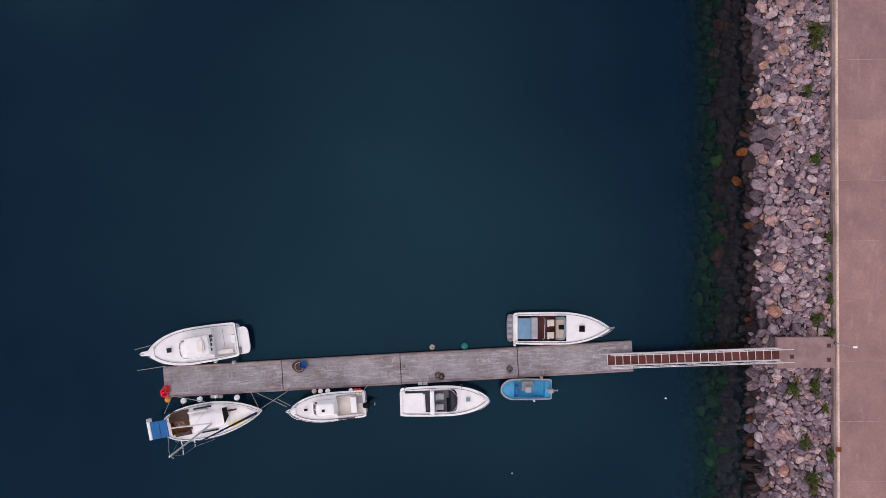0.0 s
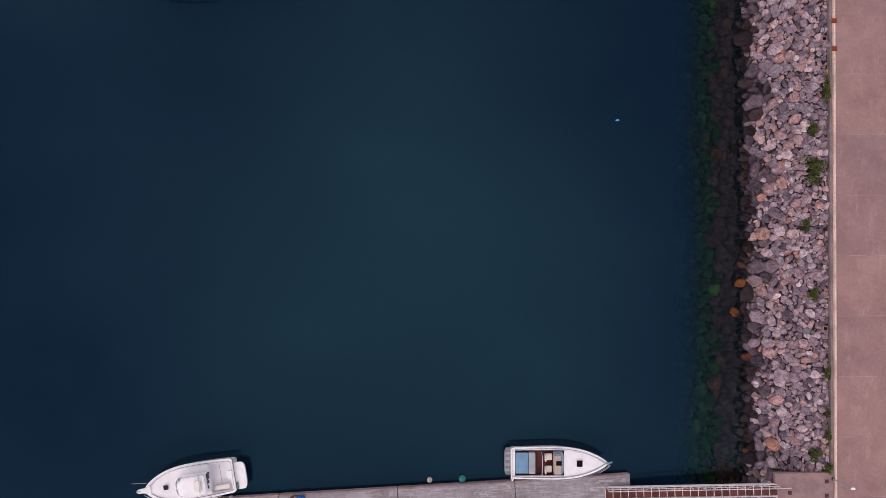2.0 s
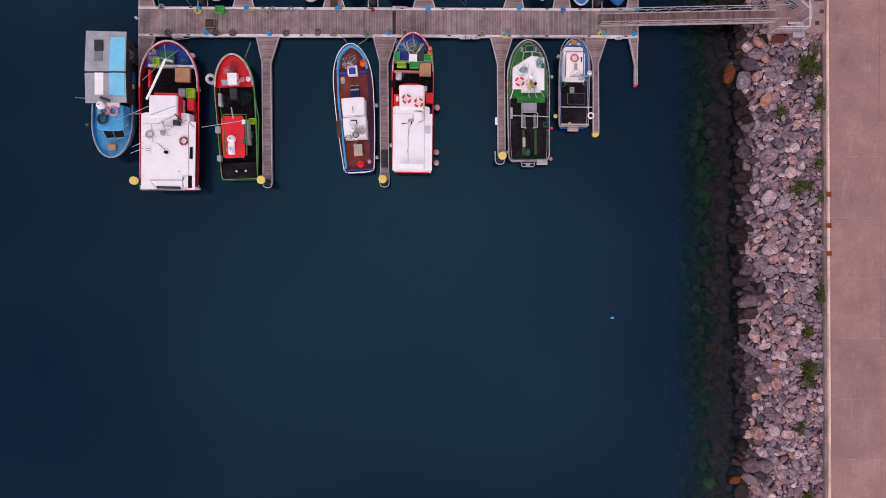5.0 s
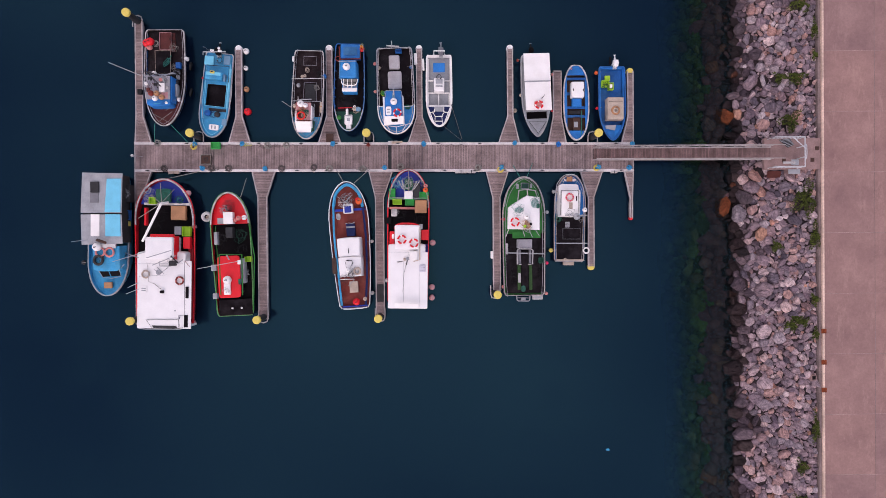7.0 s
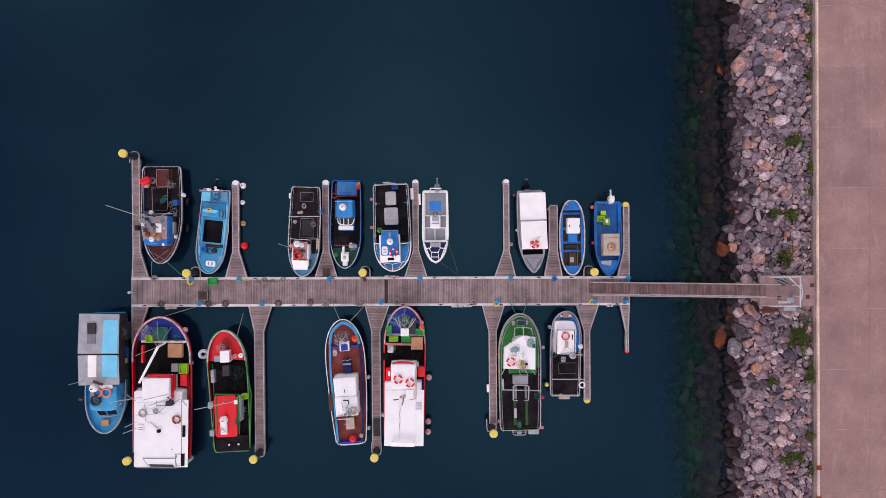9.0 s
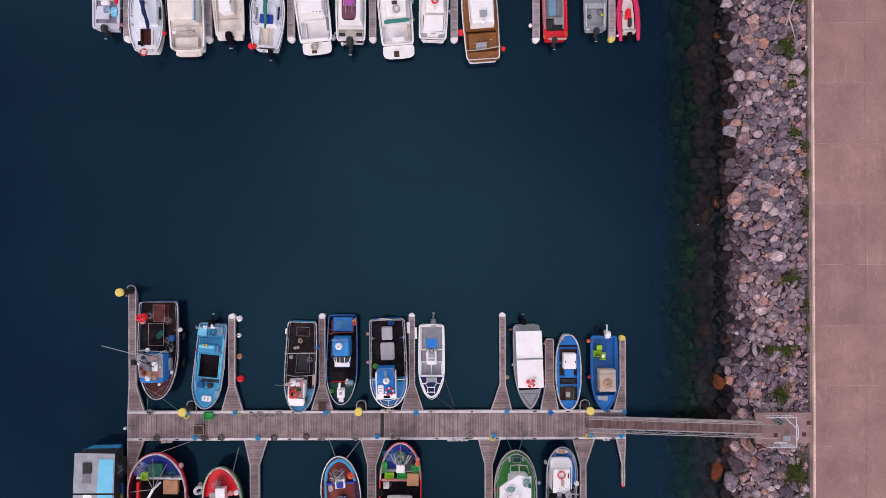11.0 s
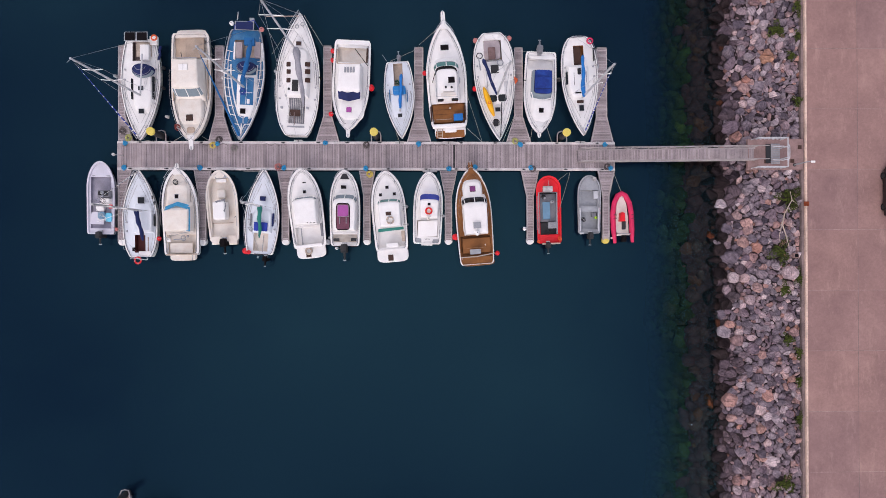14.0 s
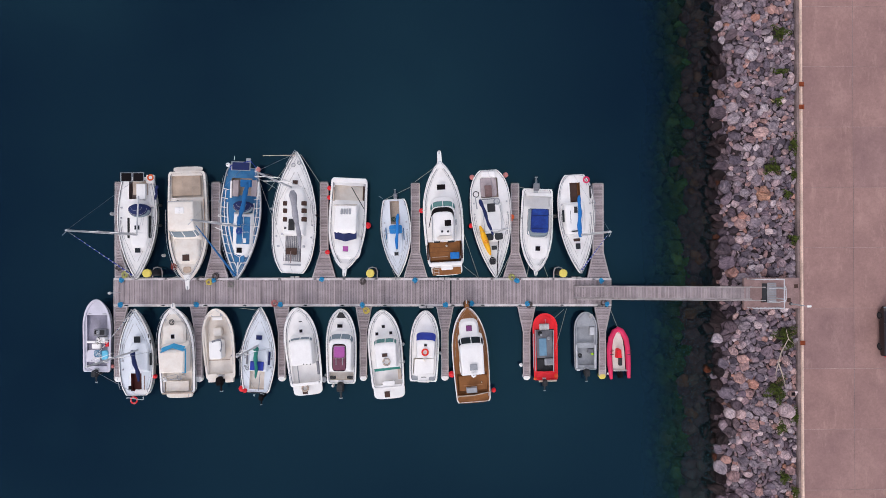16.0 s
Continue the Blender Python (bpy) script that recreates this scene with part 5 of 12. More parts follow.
b.line('mooring_line', ((-1.11, 6.65, 0.55), (-0.18, 4.27, 1.3)), 0.03, 'rope')
b.line('mooring_line', ((-2.51, -3.56, 0.55), (-1.27, -4.19, 1.1)), 0.03, 'rope')
b.line('mooring_line', ((-2.58, -3.45, 0.55), (-1.67, -0.47, 1.2)), 0.03, 'rope')
b.line('mooring_line', ((-0.56, 5.63, 0.5), (0.14, 6.81, 1)), 0.03, 'rope')
b.rod('awning_seam', (-0.9, -4.3, 2.07), (0.52, -4.3, 2.07), 0.015, 'navy')
b.oval('cockpit_coaming', -1.06, -0.86, -2.15, -0.4, 1.02, 1.2, 'white', 0.3)
b.box('cabin_window', 0.86, 0.98, -1.5, 0.3, 1.1, 1.35, 'glass')
b.box('teak_seat', 0.62, 0.95, -3.6, -2.1, 1, 1.1, 'brown')
b.tangle(-0.1, -3.0, 0.85, 0.5, 'dirtywhite', 901, 3)

b = Boat('cabin_cruiser', 'white cabin cruiser with a small wheelhouse and open aft cockpit', -9.7, -14.04, -265.56, 6.59, 2.46, form='cruiser', sheer=(0.95, 1.35), rim=0.14, wells=((-3.07, -0.76, 0.89, 0.45, 'cream'),))
b.sprit(0.3, 0.3)
b.cabin('wheelhouse', -0.56, 0.69, -0.86, 1.38, 1.15, 2.2, 'white', nose=0.2, rake=0.55, taper=0.12, glass='glass')
b.hatch(0, 1.88, 0.25, 0.35, 1.35, 'black', 'steel')
b.hatch(0.01, 0.18, 0.25, 0.3, 2.2, 'black', 'steel')
b.box('side_deck_mat', 0.5, 0.61, -0.32, 1.05, 1, 1.15, 'grey')
b.box('cockpit_bench', 0.79, 0.93, -2.45, -0.96, 0.9, 1.05, 'lgrey')
b.box('cockpit_bench', -1.23, -1.11, -2.29, -0.79, 0.9, 1.05, 'brown')
b.box('stern_bench', -0.73, 0.68, -2.51, -1.99, 0.7, 1, 'white')
b.outboard(-0.1, -3.1, 'black', 1)
b.box('engine_well', -0.03, 0.6, -3.15, -2.56, 0.5, 0.6, 'lgrey')
b.guard(-0.1, 0.49)
b.pulpit(0.5)
b.fender(1.47, 1.13, 'beige', 0.22, flat=True)
b.fender(1.41, 0.59, 'white', 0.22, flat=True)
b.fender(1.36, -0.05, 'white', 0.22, flat=True)
b.fender(1.18, -2.08, 'white', 0.22, flat=True)
b.fender(1.14, -2.51, 'red', 0.22, flat=True)
b.fender(1.12, -2.86, 'red', 0.22, flat=True)
b.line('mooring_line', ((0.37, 3.56, 1.2), (1.65, 6.31, 0.5)), 0.03, 'rope')
b.line('mooring_line', ((1.05, -3.1, 1), (1.67, -3.72, 0.55)), 0.03, 'rope')

b = Boat('sports_cruiser', 'white sports cruiser with canvas-covered aft seat and dark windscreen', 0.63, -13.62, -88.54, 7.84, 2.64, form='cruiser', sheer=(0.9, 1.2), rim=0.2, wells=((-3.49, 0.55, 0.95, 0.5, 'grey'),))
b.box('sun_pad', -0.76, 0.96, -3.5, -1.95, 0.8, 1, 'white', label='white canvas cockpit cover')
b.box('cover_seam', -0.64, 0.94, -2, -1.73, 0.85, 1.02, 'white')
b.pane('side_window', ((-0.63, -1.77, 1.1), (-0.58, -1.3, 1.3), (0.66, -1.11, 1.3), (0.8, -1.69, 1.1)), 'dgrey')
b.box('roll_bar', -1.03, 1.07, -1.31, -0.93, 1, 1.5, 'white', 0.08)
b.seat(-0.37, -0.41, 0.7, 0.55, 0.7, 'lgrey')
b.seat(0.58, -0.44, 0.7, 0.55, 0.7, 'lgrey')
b.box('helm_console', -0.19, 0.95, 0.14, 0.56, 0.6, 1.1, 'black')
b.cabin('windscreen_frame', -1.02, 0.96, 0.34, 1.11, 1, 1.35, 'glass', nose=0.6, rake=0.2, taper=0.08)
b.box('dash_top', -0.87, 0.75, 0.54, 0.92, 1.05, 1.38, 'dgrey', 0.1)
b.line('screen_rail', ((-1.03, -1.19, 1.35), (-1.1, 0.4, 1.4), (-0.52, 1.04, 1.4), (-0.08, 1.1, 1.4), (0.45, 0.98, 1.4), (0.95, 0.37, 1.4), (1.12, -1.26, 1.35)), 0.03, 'steel')
b.hatch(-0.11, 2.05, 0.4, 0.4, 1.12, 'glasslight', 'steel')
b.pulpit(0.45)
b.fender(-1.25, -3.54, 'dgrey', 0.12)
b.fender(-1.28, 1.49, 'dgrey', 0.12)
b.box('swim_step', -0.81, 1.32, -4.01, -3.81, 0.4, 0.6, 'white')

b = Boat('sports_boat', 'white open sports boat with blue rear seat and brown sole', 11.02, -7.27, -90.27, 8.56, 2.84, form=(0.95, 0.45, 2.3, 0.85), sheer=(1, 1.25), rim=0.16, wells=((-3.9, 0.39, 1.11, 0.5, 'maroon'),))
b.box('bathing_platform', -1.22, 1.26, -4.82, -4.16, 0.35, 0.5, 'grey', label='grey slatted bathing platform')
b.box('platform_slat', -0.85, -0.59, -4.74, -4.32, 0.5, 0.53, 'lgrey')
b.box('platform_slat', -0.35, -0.09, -4.74, -4.32, 0.5, 0.53, 'lgrey')
b.box('platform_slat', 0.16, 0.42, -4.75, -4.33, 0.5, 0.53, 'lgrey')
b.box('platform_slat', 0.66, 0.92, -4.75, -4.33, 0.5, 0.53, 'lgrey')
b.box('blue_cushion', -0.9, 0.95, -3.88, -2.72, 0.75, 0.98, 'bluesheet', label='pale blue vinyl sun cushion')
b.box('bench_back', -0.96, 0.92, -2.7, -2.14, 0.7, 1.15, 'lgrey')
b.seat(-0.45, -0.89, 0.65, 0.6, 0.6, 'cream')
b.seat(0.66, -0.9, 0.65, 0.6, 0.6, 'cream')
b.line('arch_rail', ((0.96, -1.69, 1.2), (0.71, -1.69, 1.9), (-0.93, -1.64, 1.9), (-0.97, -1.64, 1.2)), 0.04, 'steel')
b.cabin('windscreen_frame', -1.06, 1.04, -0.55, 0.41, 1.05, 1.6, 'glasslight', nose=0.3, rake=0.25, taper=0.1)
b.box('helm_console', -0.8, 0.76, -0.55, 0.05, 1, 1.62, 'beige')
b.box('dial_panel', -0.39, 0.02, -0.41, 0.09, 1.6, 1.66, 'black')
b.hatch(0.01, 1.76, 0.6, 0.55, 1.17, 'black', 'steel')
b.pulpit(0.55)
b.guard(-0.2, 0.49)
b.fender(1.48, -4.15, 'white', 0.12)
b.rod('anchor', (-0.03, 4.09, 1.3), (-0.08, 4.62, 1.2), 0.08, 'steel')

b = Boat('open_skiff', 'bright blue open workboat with grey console and outboard', 7.86, -12.71, 89.37, 4.58, 1.83, form=(0.95, 0.72, 2, 0.5), hull='blue', rail='lgrey', deck='sky', sheer=(0.75, 0.95), rim=0.12, wells=((-1.65, 1.04, 0.66, 0.35, 'sky'),))
b.box('console', -0.01, 0.82, -0.55, 0.44, 0.5, 1.3, 'grey')
b.box('console_screen', -0.11, 0.38, -0.35, 0.14, 1.25, 1.5, 'lgrey')
b.box('thwart', -0.77, 0.32, 0.68, 1.05, 0.55, 0.7, 'blue')
b.box('bench', -0.86, -0.61, -1.68, -0.76, 0.55, 0.68, 'blue')
b.box('stern_step', 0.15, 0.65, -2.28, -1.71, 0.55, 0.65, 'sky')
b.box('stern_step', -0.91, -0.36, -2.28, -1.71, 0.55, 0.65, 'blue')
b.outboard(-0.09, -1.9, 'lgrey', 0.9)
b.line('side_rail', ((0.91, 1.32, 1), (1, 0.07, 1.05), (0.96, -1.44, 1)), 0.03, 'steel')
b.line('side_rail', ((-0.8, 1.31, 1), (-0.87, 0.06, 1.05), (-0.84, -1.45, 1)), 0.03, 'steel')
b.fender(-1.04, -0.75, 'white', 0.1)
b.fender(1, -1.41, 'lgrey', 0.14)

# fishing boats, north side of the second pontoon

b = Boat('fishing_boat', 'old wooden fishing boat with a maroon foredeck, blue wheelhouse and clutter', -22.07, 56.44, -180, 8.46, 3.5, form=(0.93, 0.5, 2, 0.5), hull='blue', rail='dirtywhite', deck='browndeck', sheer=(1, 1.4), bulwark=0.4, rim=0.09)
b.tangle(0.77, -3.76, 1.1, 0.5, 'rubber', 119, 2)
b.tangle(-0.75, -3.37, 1.1, 0.5, 'rubber', 120, 2)
b.tangle(0.99, -0.9, 1.1, 0.5, 'rubber', 121, 2)
b.tangle(-0.61, 0.25, 1.1, 0.6, 'rubber', 122, 2)
b.plate('foredeck', 1.69, 'maroon', 0.22, 'dark red painted foredeck')
b.box('fish_hold', -0.52, 0.40, -3.93, -2.52, 0.6, 1, 'maroon')
b.line('hold_rim', ((0.44, -3.96, 1.04), (-0.57, -3.94, 1.04), (-0.55, -2.48, 1.04), (0.43, -2.5, 1.04), (0.44, -3.96, 1.04)), 0.025, 'palepink')
b.box('red_sole', -0.78, 0.55, -4.05, -2.40, 0.6, 0.72, 'maroon')
b.oval('deck_basket', -1.2, -0.75, 0.2, 0.6, 1.0, 1.25, 'dgrey')
b.box('deck_tray', -1.28, -0.98, -0.25, 0.12, 0.95, 1.15, 'lgrey')
b.box('hold_cover', -0.53, 0.83, -2.36, -0.42, 0.8, 1.05, 'darkdeck')
b.line('hold_edge', ((0.82, -2.37, 1.1), (-0.51, -2.36, 1.1), (-0.49, -0.42, 1.1), (0.78, -0.42, 1.1), (0.82, -2.37, 1.1)), 0.02, 'beige')
b.cabin('wheelhouse', -0.92, 1.15, 0.2, 2.72, 1, 2.08, 'brightblue', nose=0.1, rake=0.08, taper=0.03)
b.box('roof', -0.93, 1.12, 0.12, 2.12, 2.10, 2.18, 'sail', label='worn grey wheelhouse roof')
b.box('roof_patch', 0.15, 0.9, 0.5, 1.35, 2.18, 2.2, 'lilacfloor')
b.box('roof_patch', -0.75, -0.1, 0.2, 0.72, 2.18, 2.2, 'grey')
b.box('roof_patch', -0.75, -0.15, 1.5, 2.05, 2.18, 2.2, 'palepink')
b.box('roof_hatch', -0.57, -0.09, 0.78, 1.56, 2.18, 2.4, 'white')
b.box('side_coaming', -1.04, -0.94, 0.14, 2.3, 1.0, 2.12, 'brightblue')
b.box('name_board', -0.05, 0.18, 2.42, 2.52, 2.08, 2.10, 'sky')
b.box('name_board', 0.22, 0.5, 2.42, 2.52, 2.08, 2.10, 'sky')
b.buoy(0.53, 1.68, 2.5, 0.24, 'oxide', 'round plastic float kept on deck')
b.buoy(0.05, 1.7, 2.5, 0.24, 'tan', 'round plastic float kept on deck')
b.buoy(0.19, 2.12, 2.5, 0.24, 'white', 'white plastic ball on the boat')
b.buoy(-0.38, 2.02, 2.5, 0.24, 'tan', 'round plastic float kept on deck')
b.buoy(-0.88, 2.57, 2.75, 0.12, 'white', 'white plastic ball on the boat')
b.box('side_locker', -1.22, -1.06, 0.63, 1.70, 0.9, 1.5, 'lgrey')
b.box('blue_locker', -1.44, -1.02, -1.32, -0.8, 0.9, 1.3, 'blue')
b.buoy(1.3, -2.88, 1.5, 0.36, 'red', 'bright red round plastic buoy')
b.buoy(0.98, -2.98, 1.6, 0.34, 'red', 'bright red round plastic buoy')
b.buoy(1.14, -2.57, 1.4, 0.26, 'salmon', 'round plastic float kept on deck')
b.fender(-1.77, -1.74, 'white', 0.2)
b.ring('tyre', -2.0, -1.2, 0.5, 0.26, 'rubber', r=0.1, tilt=(0.2, 1.3))
b.ring('tyre', -2.0, 1.1, 0.5, 0.26, 'rubber', r=0.1, tilt=(0.2, 1.3))
b.line('hose', ((-0.6, -1.95, 1.1), (-0.3, -1.5, 1.12), (0.12, -1.15, 1.1), (0.05, -0.98, 1.1), (-0.32, -1.2, 1.12), (-0.55, -1.6, 1.1), (-0.3, -1.72, 1.14), (0.1, -1.3, 1.12), (-0.05, -1.1, 1.14), (-0.4, -1.45, 1.15)), 0.035, 'teal')
b.coil(0.77, -3.03, 1, 0.26, 'rope')
b.rod('boom', (0.55, 1.14, 2.6), (0.77, 0.18, 3.6), 0.04, 'grey')
b.rod('boom', (-0.37, 1.15, 2.6), (0.17, 0.34, 3.9), 0.04, 'dgrey')
b.rod('whip_pole', (1.48, 0.12, 2.2), (3.76, -0.75, 3), 0.03, 'steel')
b.rod('gantry', (1.6, -0.07, 1.4), (-1.4, -0.05, 2.2), 0.05, 'steel')
b.rod('gantry', (1, -0.15, 2.6), (-0.19, 0.22, 2.6), 0.05, 'dgrey')
b.buoy(0.51, -0.17, 1.9, 0.2, 'white', 'white plastic ball on the boat')
b.box('winch', 1.28, 1.66, 0.33, 0.81, 1, 1.5, 'lgrey')
b.rod('mast', (-0.46, 0.83, 2), (-1.22, 0.69, 4.2), 0.04, 'lgrey')
b.line('mooring_line', ((0.65, 4.04, 1.6), (1.21, 5.53, 0.6)), 0.03, 'teal')
b.line('mooring_line', ((-0.65, 4.09, 1.6), (-1.77, 5.55, 0.6)), 0.03, 'teal')
b.line('foredeck_line', ((1.08, 3.06, 1.45), (-0.53, 3.96, 1.5)), 0.018, 'rope')
b.line('foredeck_line', ((-0.78, 2.99, 1.45), (0.61, 4.04, 1.5)), 0.018, 'rope')
b.line('foredeck_line', ((-1.2, 1.69, 1.4), (-0.85, 2.5, 1.4), (-0.21, 2.91, 1.45)), 0.018, 'rope')
b.tangle(0.61, 0.05, 1.9, 0.6, 'lgrey', 161, 3)
b.tangle(-0.95, -0.11, 1.2, 0.5, 'rubber', 163, 3)
b.tangle(1.12, -1.79, 1, 0.4, 'rubber', 164, 3)
b.tangle(-0.79, -2.64, 1, 0.45, 'rope', 165, 3)
b.tangle(0.28, 0.45, 2, 0.4, 'lgrey', 166, 3)
b.tangle(-0.81, -0.89, 1.1, 0.32, 'rope', 167, 3)
b.tangle(1.04, 0.55, 1.6, 0.4, 'dgrey', 168, 3)
b.ribs('browndeck', -0.46, 0.12)
b.inner_cap('sail', 0.16, 0.018)
b.rod('boom', (0.63, 0.55, 2.5), (0.09, 1.51, 2.5), 0.04, 'lgrey')
b.rod('boom', (0.4, 0.3, 2.6), (-0.07, 1.27, 2.5), 0.03, 'dgrey')
b.rod('gantry', (1.3, 0.02, 2.2), (-0.09, 0.34, 2.3), 0.04, 'lgrey')
b.rod('gantry', (-0.09, 0.34, 2.3), (-1.21, -0.21, 2.1), 0.04, 'lgrey')
b.buoy(0.96, 0.85, 2.4, 0.15, 'white', 'white plastic ball on the boat')
b.oval('roof_bucket', 0.55, 0.85, 0.25, 0.55, 2.18, 2.4, 'dgrey', 0.9)
b.oval('roof_tub', -0.35, -0.05, 0.35, 0.62, 2.18, 2.34, 'salmon', 0.8)
b.box('roof_toolbox', 0.1, 0.4, 0.75, 0.98, 2.18, 2.3, 'dgrey')
b.box('roof_toolbox', -0.85, -0.62, 1.0, 1.3, 2.18, 2.32, 'dirtywhite')
b.box('roof_crate', 0.72, 1.02, 1.15, 1.5, 2.18, 2.32, 'maroon')
b.box('side_tray', -1.32, -1.1, -0.75, -0.4, 0.95, 1.2, 'dgrey')
b.box('side_tray', -1.35, -1.12, 1.75, 2.05, 1.0, 1.3, 'white')
b.tangle(0.6, 1.0, 2.2, 0.4, 'maroon', 169, 2)
b.tangle(-0.5, 0.5, 2.25, 0.4, 'dirtywhite', 170, 2)
b.tangle(-1.1, -0.4, 1.1, 0.35, 'lgrey', 171, 2)

b = Boat('open_workboat', 'sky-blue open workboat with a dark sole and blue console', -17.77, 54.98, -185.93, 7.45, 2.56, form=(0.93, 0.68, 2, 0.5), hull='sky', rail='lgrey', deck='sky', sheer=(0.8, 1.05), bulwark=0.18, rim=0.1, wells=((-0.97, 0.96, 0.84, 0.4, 'darkdeck'),))
b.box('console', -0.55, 0.98, -1.95, -1.30, 0.6, 1.25, 'sky', 0.08)
b.box('console_top', -0.42, 0.85, -1.90, -1.62, 1.25, 1.31, 'cyan')
b.box('console_front', -0.72, -0.5, -1.86, -1.28, 0.6, 1.0, 'bluesheet')
b.box('console_lid', 0.11, 0.49, -1.99, -1.76, 1.25, 1.42, 'yellow')
b.box('instrument', 0.19, 0.41, -1.93, -1.84, 1.42, 1.44, 'dgrey')
b.line('console_frame', ((0.91, -1.98, 1.0), (0.91, -2.51, 1.1), (-1.02, -2.54, 1.1), (-1.05, -1.2, 1.0)), 0.03, 'dgrey')
b.box('thwart', -1.0, 0.54, 1.12, 1.38, 0.7, 0.82, 'dgrey')
b.buoy(0.52, 1.61, 0.95, 0.3, 'blue', 'round plastic float kept on deck')
b.buoy(-0.31, 1.65, 0.9, 0.26, 'dgrey', 'round plastic float kept on deck')
b.oval('bow_hatch', -0.55, 0.3, 2.56, 3.06, 0.9, 1, 'white')
b.box('hatch_slot', -0.32, -0.2, 2.66, 2.96, 1.0, 1.01, 'lgrey')
b.box('hatch_slot', -0.02, 0.1, 2.66, 2.96, 1.0, 1.01, 'lgrey')
b.oval('bow_hatch', -1.2, -0.78, 2.0, 2.6, 0.9, 1.02, 'bluesheet')
b.line('gallows', ((1.42, -3.42, 0.9), (1.04, -3.4, 1.8), (-0.88, -3.6, 1.8), (-0.56, -3.61, 0.9)), 0.05, 'lgrey')
b.buoy(0.26, -3.53, 1.9, 0.1, 'white', 'white plastic ball on the boat')
b.buoy(-0.34, -3.78, 2, 0.12, 'white', 'white plastic ball on the boat')
b.outboard(0.05, -3.47, 'black', 1.1)
b.box('stern_deck', 0.46, 1.28, -3.39, -2.61, 0.7, 0.85, 'cyan')
b.box('stern_deck', -0.95, -0.39, -3.55, -2.77, 0.7, 0.85, 'bluesheet')
b.rod('whip_aerial', (0.53, -3.55, 1.8), (0.43, -3.39, 3.5), 0.01, 'steel')
b.line('side_rail', ((1.13, -0.89, 1.1), (1.03, 0.83, 1.15), (0.77, 2.16, 1.2)), 0.03, 'steel')
b.line('side_rail', ((-1.28, -2.67, 1.1), (-1.47, -0.19, 1.15), (-1.36, 1.94, 1.2)), 0.03, 'steel')
b.tangle(0.02, 1.65, 0.9, 0.4, 'navy', 187, 3)
b.tangle(-0.13, -2.99, 0.9, 0.4, 'dgrey', 188, 3)
b.line('well_edge', ((0.97, -1.2, 0.92), (0.86, 0.98, 0.94), (-0.90, 0.98, 0.94), (-0.9, -1.1, 0.92)), 0.03, 'cyan')
b.inner_cap('cyan', 0.2, 0.025, -0.44, 0.0)
b.box('side_bench', -1.16, -0.92, -2.45, 1.0, 0.6, 0.84, 'cyan')
b.buoy(1.2, -1.35, 1.05, 0.09, 'red', 'small red plastic float on the rail')
b.box('gallows_pad', 0.1, 0.45, -3.68, -3.5, 1.8, 1.88, 'white')
b.box('gallows_pad', -0.55, -0.2, -3.68, -3.5, 1.8, 1.88, 'white')

b = Boat('fishing_boat', 'dark-decked fishing boat with a light blue bow and white wheelhouse', -9.69, 54.91, -181.9, 7.84, 2.74, form='fishing', hull='sky', rail='dirtywhite', deck='browndeck', sheer=(1, 1.5), bulwark=0.4, rim=0.11)
b.tangle(0.92, -2.92, 1, 0.5, 'rubber', 190, 2)
b.tangle(-0.83, -2.2, 1, 0.5, 'rubber', 191, 2)
b.tangle(0.94, -0.04, 1, 0.5, 'rubber', 192, 2)
b.tangle(0.05, 1.28, 1, 0.5, 'lgrey', 194, 2)
b.plate('foredeck', 1.92, 'sky', 0.12, 'light blue painted foredeck')
b.bowcap(-0.56, 'dirtywhite', 0.04, 0.12, 0.03, 'bow_rail')
b.cabin('wheelhouse', -0.61, 0.88, 1.08, 2.75, 0.9, 2.1, 'white', nose=0.1, rake=0.1, taper=0.05)
b.pane('windscreen', ((0.85, 2.51, 2), (-0.65, 2.42, 2), (-0.4, 3.31, 1.45), (0.78, 3.34, 1.45)), 'white', label='sloping white wheelhouse front')
b.pane('side_windscreen', ((-0.65, 2.38, 2), (-0.83, 2.43, 1.8), (-0.66, 3.2, 1.4), (-0.44, 3.31, 1.45)), 'dgreen')
b.box('roof_top', -0.5, 0.72, 0.9, 2.36, 2, 2.16, 'palepink', label='faded wheelhouse roof under heaped gear')
b.oval('roof_heap', -0.2, 0.65, 1.5, 2.3, 2.14, 2.26, 'maroon')
b.oval('roof_heap', -0.35, 0.05, 1.55, 1.95, 2.14, 2.3, 'dgreen')
b.box('roof_edge', -0.62, -0.44, 1.19, 3.0, 1.7, 2.12, 'white')
b.box('roof_edge', -0.6, 0.7, 2.40, 2.48, 2, 2.2, 'maroon')
b.lifebuoy(0.26, 2.08, 2.3, 0.31, ('red', 'orange'))
b.buoy(0.3, 1.09, 2.4, 0.3, 'white', 'white plastic ball on the boat')
b.line('fish_hold', ((0.48, -3.46, 0.85), (-0.63, -3.44, 0.85), (-0.63, -2.68, 0.85), (0.49, -2.67, 0.85), (0.48, -3.46, 0.85)), 0.02, 'sail')
b.line('fish_hold', ((0.39, -1.15, 0.85), (-0.68, -1.17, 0.85), (-0.71, 0.5, 0.85), (0.48, 0.54, 0.85), (0.39, -1.15, 0.85)), 0.02, 'sail')
b.box('hold_lid', -0.64, 0.33, -1.07, 0.38, 0.7, 0.82, 'dgrey')
b.rod('cross_bar', (1.3, -1.24, 1.6), (-1.44, -1.35, 1.6), 0.04, 'dirtywhite')
b.box('fish_box', -1.36, -1.08, 0.6, 1.5, 0.8, 1.3, 'beige')
b.box('fish_box_strap', -1.37, -1.07, 0.95, 1.05, 0.85, 1.31, 'tan')
